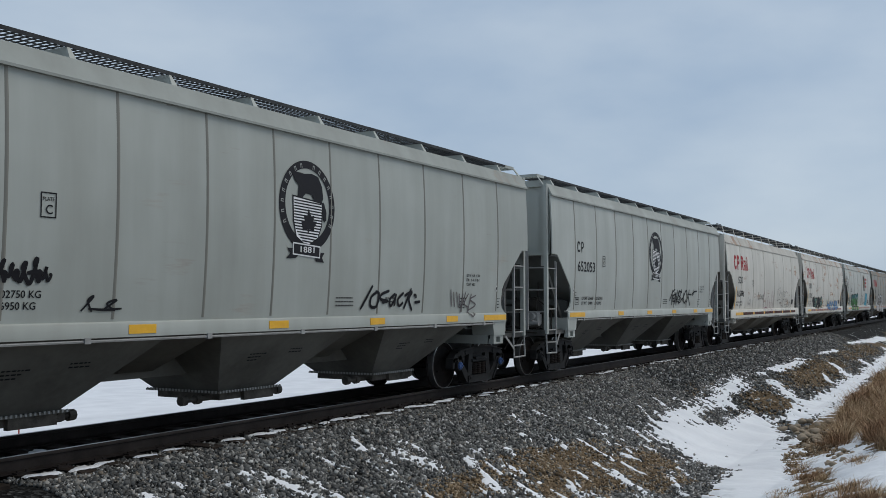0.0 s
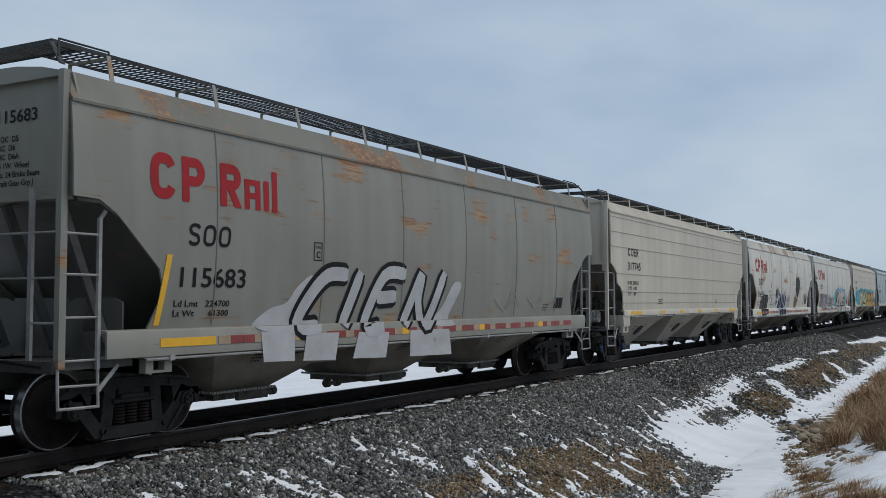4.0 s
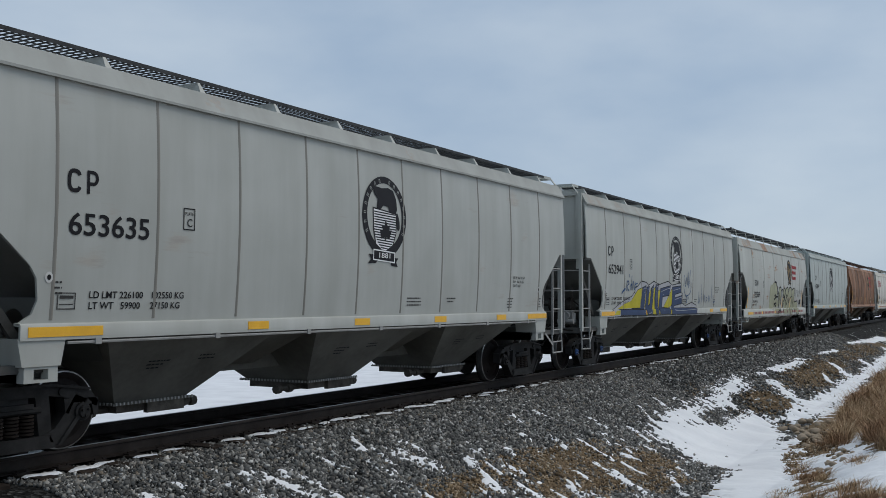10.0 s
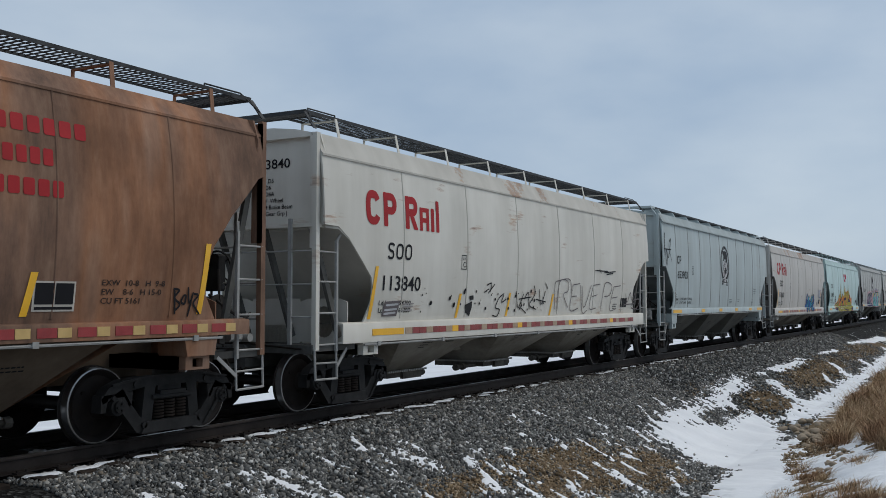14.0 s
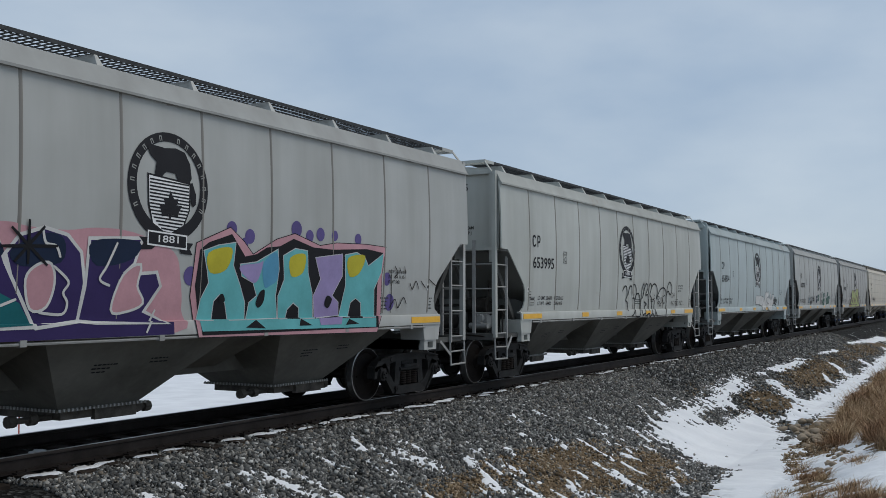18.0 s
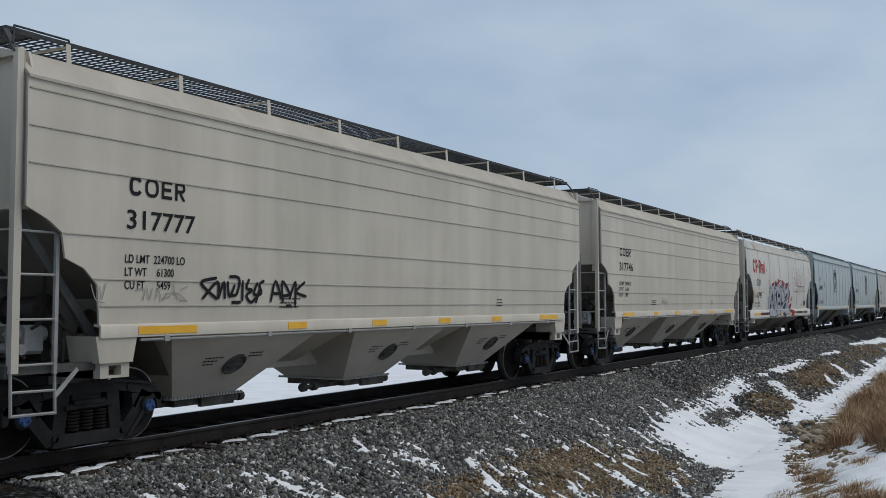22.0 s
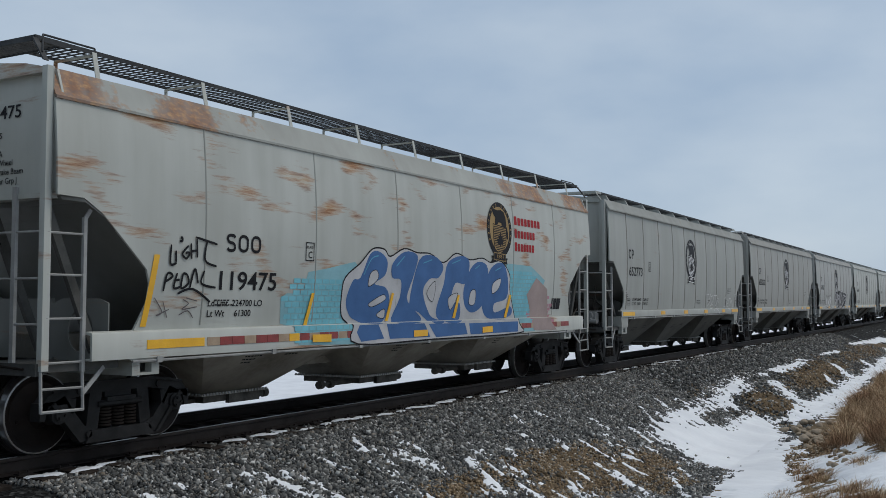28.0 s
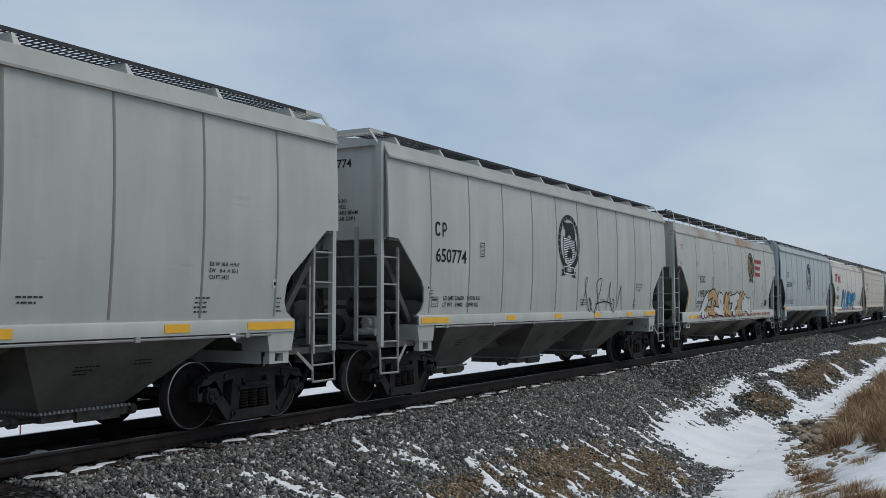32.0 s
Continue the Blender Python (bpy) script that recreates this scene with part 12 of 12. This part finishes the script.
lines(at, BLACK, 3, 0.022, [[(0.65, 1.8), (0.43, 1.75), (0.58, 1.64), (0.43, 1.54)], [(0.62, 1.75), (0.84, 1.78)], [(0.71, 1.77), (0.73, 1.54)], [(0.88, 1.54), (0.94, 1.78), (1.04, 1.55)], [(1.07, 1.75), (1.08, 1.62), (1.31, 1.63)]])

# pale green and yellow letters, and the first of the orange ones
at = (TAN_KIND, CARS[9][1])
daub(at, CYANBACK, 0, [(-4.24, 2.43), (-3.61, 2.67), (-3.1, 2.64), (-2.44, 2.7), (-1.87, 2.63), (-0.97, 2.61), (-0.38, 2.74), (0.25, 2.62), (1.26, 2.66), (2.57, 2.56), (3.6, 2.76), (3.81, 2.09), (0.24, 1.85), (-4.23, 1.48)])
daub(at, BLACK, 1, [(-4.19, 2.38), (-3.93, 2.46), (-3.38, 2.45), (-3.27, 2.35), (-2.98, 2.55), (-2.75, 2.5), (-2.56, 2.47), (-2.0, 2.51), (-1.67, 2.51), (-1.63, 2.18), (-1.25, 2.52), (-0.45, 2.57), (-0.23, 2.21), (-0.3, 1.99), (0.09, 1.96), (0.16, 1.35), (-3.92, 1.33), (-4.18, 1.33)], sharp=True)
daub(at, LIMEPALE, 3, [(-3.87, 2.4), (-3.41, 2.42), (-3.38, 2.13), (-3.6, 1.98), (-3.27, 1.86), (-3.27, 1.59), (-3.43, 1.51), (-4.13, 1.52), (-4.13, 2.32)], sharp=True)
daub(at, LIMEPALE, 3, [(-2.47, 2.4), (-2.0, 2.46), (-1.7, 2.47), (-1.7, 2.14), (-1.99, 1.94), (-2.31, 1.74), (-2.41, 1.84), (-2.34, 2.03), (-2.5, 2.09)], sharp=True)
daub(at, LIMEPALE, 3, [(-1.46, 1.88), (-1.25, 2.46), (-1.15, 2.19), (-0.53, 2.52), (-0.46, 2.38), (-0.68, 1.99), (-1.04, 1.85), (-1.25, 1.67)], sharp=True)
daub(at, LIMEPALE, 3, [(-1.25, 1.74), (-0.83, 1.88), (-0.61, 1.81), (-0.38, 1.97), (0.01, 1.94), (0.08, 1.53), (-0.38, 1.5), (-0.68, 1.71), (-0.97, 1.57), (-1.18, 1.54)], sharp=True)
daub(at, LIMEPALE, 3, [(-2.62, 1.46), (-1.53, 1.47), (0.15, 1.47), (0.15, 1.34), (-2.5, 1.33)], sharp=True)
daub(at, CHALK, 3, [(-3.27, 2.11), (-2.95, 2.43), (-2.8, 2.24), (-2.56, 2.41), (-2.56, 1.74), (-2.71, 1.74), (-2.74, 1.96), (-2.89, 2.05), (-3.15, 1.74), (-3.24, 1.83)], sharp=True)
daub(at, CHALK, 3, [(-2.25, 1.71), (-1.53, 2.18), (-1.5, 1.84), (-1.86, 1.54), (-2.06, 1.5)], sharp=True)
daub(at, CHALK, 3, [(-4.13, 1.49), (-3.21, 1.49), (-3.15, 1.36), (-4.13, 1.33)], sharp=True)
daub(at, LEMONINK, 3, [(-3.21, 1.53), (-3.09, 1.8), (-2.89, 1.99), (-2.71, 1.74), (-2.56, 1.58), (-2.25, 1.52), (-2.62, 1.47), (-3.15, 1.49)], sharp=True)
daub(at, BLACK, 1, [(0.18, 1.35), (0.13, 2.0), (0.41, 2.48), (0.66, 2.53), (1.0, 2.39), (1.62, 2.43), (1.8, 2.45), (2.57, 2.35), (3.07, 2.55), (3.59, 2.13), (3.69, 1.29)], sharp=True)
daub(at, ORANGE, 2, [(0.41, 2.37), (0.66, 2.49), (0.91, 2.35), (0.87, 1.86), (0.74, 1.71), (0.41, 1.78), (0.25, 2.0)], sharp=True)
daub(at, ORANGE, 2, [(1.0, 2.35), (1.48, 2.38), (1.3, 2.13), (1.12, 1.78), (0.91, 1.69)], sharp=True)
daub(at, ORANGE, 2, [(1.52, 2.06), (1.8, 2.41), (2.08, 2.18), (2.52, 2.31), (2.41, 1.91), (1.89, 1.67), (1.43, 1.67)], sharp=True)
daub(at, ORANGE, 2, [(2.56, 2.15), (3.02, 2.49), (3.22, 2.29), (3.43, 2.04), (3.11, 1.75), (2.56, 1.67), (2.46, 1.91)], sharp=True)
daub(at, ORANGE, 2, [(0.24, 1.62), (1.25, 1.66), (3.58, 1.69), (3.58, 1.32), (0.24, 1.35)], sharp=True)
daub(at, LEAFINK, 3, [(2.56, 1.79), (2.96, 1.87), (2.91, 1.63), (2.61, 1.61)])

# a sprayed ghost in thin black line at the end of the car
at = (OLD_KIND, CARS[3][1])
lines(at, BLACK, 3, 0.02, [[(7.88, 3.43), (7.83, 3.65), (7.71, 3.71), (7.52, 3.68), (7.37, 3.59), (7.28, 3.44), (7.23, 3.28), (7.25, 3.15), (7.29, 3.02), (7.38, 2.97)], [(7.39, 3.13), (7.4, 2.99), (7.53, 3.05), (7.57, 2.97), (7.64, 3.09), (7.79, 2.98), (7.89, 3.0)], [(7.37, 3.5), (7.46, 3.53), (7.5, 3.62), (7.48, 3.51)], [(7.41, 3.36), (7.5, 3.48), (7.58, 3.37)], [(7.41, 3.47), (7.52, 3.34)], [(7.59, 3.39), (7.68, 3.5), (7.73, 3.44), (7.64, 3.37)]])
lines(at, BLACK, 3, 0.02, [[(7.38, 3.3), (7.43, 3.18), (7.62, 3.15), (7.74, 3.24)], [(7.74, 3.52), (7.79, 3.54), (7.81, 3.49), (7.75, 3.4), (7.82, 3.42)], [(7.74, 3.36), (7.8, 3.36), (7.8, 3.31), (7.75, 3.23), (7.84, 3.26)]])

# two loose black words one under the other, and a scribble
at = (OLD_KIND, CARS[4][1])
lines(at, BLACK, 3, 0.042, [[(-7.36, 3.56), (-7.43, 3.59), (-7.48, 3.47), (-7.33, 3.37), (-7.43, 3.25), (-7.51, 3.26)], [(-7.25, 3.33), (-7.3, 3.26), (-7.23, 3.21), (-7.18, 3.29), (-7.25, 3.33)], [(-7.2, 3.22), (-7.15, 3.34), (-7.07, 3.23), (-7.03, 3.33)], [(-7.03, 3.4), (-6.86, 3.32), (-6.94, 3.19), (-7.02, 3.28)], [(-6.77, 3.2), (-6.53, 3.16), (-6.63, 2.98), (-6.72, 3.12)], [(-6.69, 3.02), (-6.5, 3.06)]])
lines(at, BLACK, 3, 0.042, [[(-7.43, 3.2), (-7.55, 3.15), (-7.58, 3.05), (-7.45, 3.03), (-7.38, 2.99), (-7.45, 2.9), (-7.54, 2.93)], [(-7.3, 3.13), (-7.27, 2.91)], [(-7.38, 3.02), (-7.2, 3.08)], [(-7.09, 3.03), (-7.2, 2.97), (-7.17, 2.83), (-7.07, 2.87), (-7.07, 2.99)], [(-6.87, 2.92), (-7.04, 2.85), (-7.01, 2.72), (-6.88, 2.76), (-6.87, 2.81)], [(-6.72, 2.85), (-6.58, 3.05)]])
lines(at, BLACK, 3, 0.042, [[(-6.82, 2.64), (-6.63, 2.81), (-6.58, 2.92)], [(-6.58, 2.65), (-6.49, 2.84)], [(-6.86, 2.59), (-6.71, 2.68), (-6.63, 2.56), (-6.77, 2.43), (-6.59, 2.4)], [(-7.28, 2.79), (-7.12, 2.81)], [(-7.26, 2.75), (-7.17, 2.76)], [(-7.59, 3.4), (-7.58, 3.37)]])
lines(at, BLACK, 3, 0.024, [[(0.72, 1.69), (0.84, 1.93), (0.95, 1.51), (1.07, 1.81)], [(1.16, 2.11), (1.62, 2.15)], [(1.47, 2.06), (1.37, 1.63), (1.56, 2.12), (1.8, 1.63)], [(1.87, 2.06), (2.19, 2.11), (2.09, 1.88), (1.81, 1.94)], [(2.42, 2.26), (2.52, 2.07)], [(2.26, 2.01), (2.66, 2.14)]])
lines(at, BLACK, 3, 0.024, [[(2.59, 1.88), (2.78, 1.56), (2.41, 1.5), (2.92, 1.62)], [(1.55, 1.75), (2.25, 1.81), (2.09, 1.56), (2.58, 1.62)], [(1.13, 1.75), (1.25, 1.57)]])
lines(at, WHITE, 3, 0.035, [[(-0.44, 1.58), (-0.25, 1.95), (-0.01, 1.96), (-0.12, 1.77), (-0.3, 1.75)], [(0.1, 1.57), (0.21, 1.96), (0.43, 1.92), (0.21, 1.77), (0.43, 1.63), (0.1, 1.57)], [(0.49, 1.96), (0.72, 2.01)], [(0.49, 1.96), (0.38, 1.61), (0.66, 1.63)], [(-0.54, 1.5), (0.6, 1.53)], [(-0.64, 1.43), (0.43, 1.44)]])
lines(at, CHALK, 3, 0.02, [[(-6.57, 2.57), (-5.82, 2.55)], [(-6.45, 2.66), (-5.86, 2.66)]])

# white capitals with heavy black edges on the dirty car
at = (OLD_KIND, CARS[5][1])
daub(at, CHALK, 1, [(-4.82, 1.35), (-4.49, 1.6), (-4.12, 1.69), (-3.91, 1.91), (-3.55, 2.08), (-3.7, 1.62), (-3.99, 1.28)])
daub(at, CHALK, 1, [(-0.03, 1.31), (0.35, 1.61), (0.75, 2.04), (1.04, 1.98), (0.63, 1.45), (0.72, 1.27)])
lines(at, BLACK, 2, 0.36, [[(-2.67, 2.11), (-3.19, 2.09), (-3.63, 1.75), (-3.85, 1.36), (-3.35, 1.34)], [(-2.32, 2.17), (-2.76, 1.32)], [(-0.97, 2.16), (-1.65, 2.11), (-2.15, 1.31), (-1.66, 1.3)], [(-1.82, 1.76), (-1.24, 1.79)], [(-1.0, 1.29), (-0.45, 2.16), (-0.51, 1.68), (-0.21, 1.31), (0.37, 2.22)]])
lines(at, CHALK, 4, 0.21, [[(-2.67, 2.11), (-3.19, 2.09), (-3.63, 1.75), (-3.85, 1.36), (-3.35, 1.34)], [(-2.32, 2.17), (-2.76, 1.32)], [(-0.97, 2.16), (-1.65, 2.11), (-2.15, 1.31), (-1.66, 1.3)], [(-1.82, 1.76), (-1.24, 1.79)], [(-1.0, 1.29), (-0.45, 2.16), (-0.51, 1.68), (-0.21, 1.31), (0.37, 2.22)]])
daub(at, CHALK, 2, [(-4.72, 1.3), (-3.99, 1.28), (-3.99, 0.87), (-4.66, 0.89)], sharp=True)
daub(at, CHALK, 2, [(-3.71, 1.25), (-2.91, 1.24), (-3.0, 0.83), (-3.79, 0.86)], sharp=True)
daub(at, CHALK, 2, [(-2.38, 1.23), (-1.5, 1.21), (-1.6, 0.8), (-2.54, 0.83)], sharp=True)
daub(at, CHALK, 2, [(-0.83, 1.22), (0.53, 1.21), (0.61, 0.75), (-0.84, 0.78)], sharp=True)
lines(at, ASHLINE, 3, 0.03, [[(2.46, 1.76), (3.0, 1.52), (3.29, 1.93), (3.68, 1.6)], [(4.03, 1.8), (4.5, 1.59), (4.88, 1.87)], [(3.0, 1.6), (3.57, 1.76)], [(5.05, 1.45), (5.57, 1.77), (5.37, 1.45)]])

# thin outline capitals, a squiggle and black flakes along the foot of the side
at = (OLD_KIND, CARS[17][1])
lines(at, BLACK, 3, 0.026, [[(-1.68, 1.86), (-1.89, 1.77), (-2.02, 1.58), (-1.82, 1.54), (-1.92, 1.41), (-2.13, 1.43)], [(-1.68, 1.84), (-1.76, 1.69), (-1.55, 1.75)], [(-2.57, 1.88), (-2.37, 1.95)], [(-2.47, 2.02), (-2.27, 2.06), (-2.32, 1.88)], [(-2.4, 1.86), (-2.12, 2.05)], [(-1.09, 1.92), (-0.95, 1.57), (-0.72, 1.87)]])
lines(at, BLACK, 3, 0.026, [[(-0.66, 1.75), (-0.49, 1.89), (-0.37, 1.53)], [(-0.95, 1.75), (-0.31, 1.8)], [(-0.22, 2.05), (-0.13, 1.87), (-0.37, 1.63), (-0.01, 1.53)], [(0.08, 1.97), (0.23, 1.63), (0.43, 1.94)], [(-0.07, 1.75), (0.49, 1.69)], [(-0.81, 1.57), (-0.52, 1.45)]])
lines(at, BLACK, 3, 0.026, [[(0.4, 2.12), (0.55, 1.98)]])
lines(at, BLACK, 3, 0.03, [[(3.48, 2.47), (4.43, 2.47)], [(4.13, 2.43), (4.99, 2.48)], [(4.3, 2.39), (4.81, 2.43)], [(3.8, 2.51), (3.92, 2.41)]])
daub(at, SOOT, 3, [(-3.33, 1.64), (-3.05, 1.71), (-3.05, 1.58), (-3.12, 1.42), (-3.3, 1.51)], sharp=True)
daub(at, SOOT, 3, [(-3.19, 1.81), (-3.02, 1.82), (-3.0, 1.74), (-3.14, 1.72)], sharp=True)
lines(at, ASHINK, 3, 0.022, [[(1.13, 1.49), (1.21, 2.14), (1.69, 2.17), (1.75, 1.95), (1.48, 1.86), (1.82, 1.55)], [(1.03, 1.52), (0.94, 2.07), (1.21, 2.18), (1.83, 2.21), (1.96, 1.91)], [(2.04, 2.09), (2.48, 2.13)], [(2.04, 2.09), (1.96, 1.51), (2.46, 1.54)], [(2.0, 1.82), (2.32, 1.83)], [(2.62, 2.09), (2.84, 1.55), (3.24, 2.1)]])
lines(at, ASHINK, 3, 0.022, [[(2.51, 2.09), (2.76, 1.45), (3.07, 1.48)], [(3.39, 2.1), (3.88, 2.14)], [(3.39, 2.1), (3.22, 1.55), (3.7, 1.54)], [(3.35, 1.82), (3.71, 1.87)], [(4.02, 1.47), (4.21, 2.14), (4.72, 2.12), (4.62, 1.87), (4.2, 1.83)], [(4.89, 2.08), (5.43, 2.12)]])
lines(at, ASHINK, 3, 0.022, [[(4.89, 2.08), (4.7, 1.49), (5.23, 1.52)], [(4.84, 1.79), (5.24, 1.82)]])
lines(at, ASHINK, 3, 0.03, [[(5.88, 1.91), (6.06, 1.68), (6.26, 1.94), (6.45, 1.73), (6.65, 1.95)], [(5.73, 1.61), (6.69, 1.64)], [(6.55, 1.73), (7.05, 1.76), (6.94, 1.52), (6.44, 1.53), (6.55, 1.73)]])
daub(at, ASHINK, 3, [(-6.14, 1.7), (-5.65, 1.72), (-5.74, 1.46), (-6.19, 1.46)], sharp=True)
lines(at, PALEINK, 4, 0.035, [[(-6.09, 1.64), (-5.71, 1.66)], [(-6.13, 1.56), (-5.74, 1.58)], [(-6.14, 1.5), (-5.78, 1.52)]])
lines(at, ASHLINE, 3, 0.025, [[(-5.58, 1.66), (-5.21, 1.67)], [(-5.58, 1.61), (-5.23, 1.62)], [(-5.6, 1.55), (-5.25, 1.56)]])

# white letters with blue rims, and a small blue scribble
at = (GREY_KIND, CARS[11][1])
daub(at, WHITE, 2, [(-4.09, 2.26), (-3.66, 2.38), (-3.5, 2.2), (-3.75, 2.09), (-3.84, 1.74), (-3.59, 1.61), (-3.68, 1.39), (-4.05, 1.38), (-4.21, 1.82)], rim=(NAVYLINE, 0.08))
daub(at, WHITE, 2, [(-3.44, 2.35), (-2.8, 2.41), (-2.76, 2.2), (-3.1, 2.1), (-2.8, 2.02), (-2.83, 1.83), (-3.14, 1.78), (-2.76, 1.6), (-2.83, 1.37), (-3.43, 1.36)], rim=(NAVYLINE, 0.08))
daub(at, WHITE, 2, [(-2.69, 2.39), (-2.11, 2.42), (-2.07, 2.22), (-2.41, 1.98), (-2.07, 1.84), (-2.15, 1.41), (-2.69, 1.37), (-2.66, 1.83)], rim=(NAVYLINE, 0.08))
daub(at, WHITE, 2, [(-2.0, 2.38), (-1.45, 2.42), (-1.49, 2.2), (-1.73, 2.08), (-1.49, 1.94), (-1.57, 1.43), (-2.0, 1.41)], rim=(NAVYLINE, 0.08))
lines(at, NAVYLINE, 3, 0.03, [[(-1.37, 2.34), (-1.29, 1.94), (-1.17, 2.3), (-1.09, 1.97)], [(-1.0, 2.3), (-1.05, 2.0)], [(-0.92, 2.25), (-0.66, 2.28)], [(-0.96, 2.13), (-0.71, 2.16)], [(-1.29, 1.84), (-0.71, 1.9)]])


# ---- motion ----
def travelled(t):
    """Metres that the train has rolled by the time t: it slows a little."""
    return 20.29 * t - 0.0177 * t * t + 0.000125 * t ** 3


def motions():
    end = ENDS[0] - PITCH["c"]
    for i, (code, car) in enumerate(CARS):
        end = ENDS[i] if i < len(ENDS) else end + PITCH[code]
        x = end - BODY[code].half
        walk(car, [(t, pose(x - travelled(t), 0, 0)) for t in range(0, 33, 2)])
    # one rolling turn, keyed once and shared by all wheelsets
    first = WHEELSETS[0]
    walk(first, [(i / 30, Matrix.Rotation(-travelled(i / 30) / 0.457, 4, "Y")) for i in range(961)])
    for w in WHEELSETS[1:]:
        w.rotation_mode = "QUATERNION"
        data = w.animation_data_create()
        data.action = first.animation_data.action
        data.action_slot = first.animation_data.action_slot


motions()
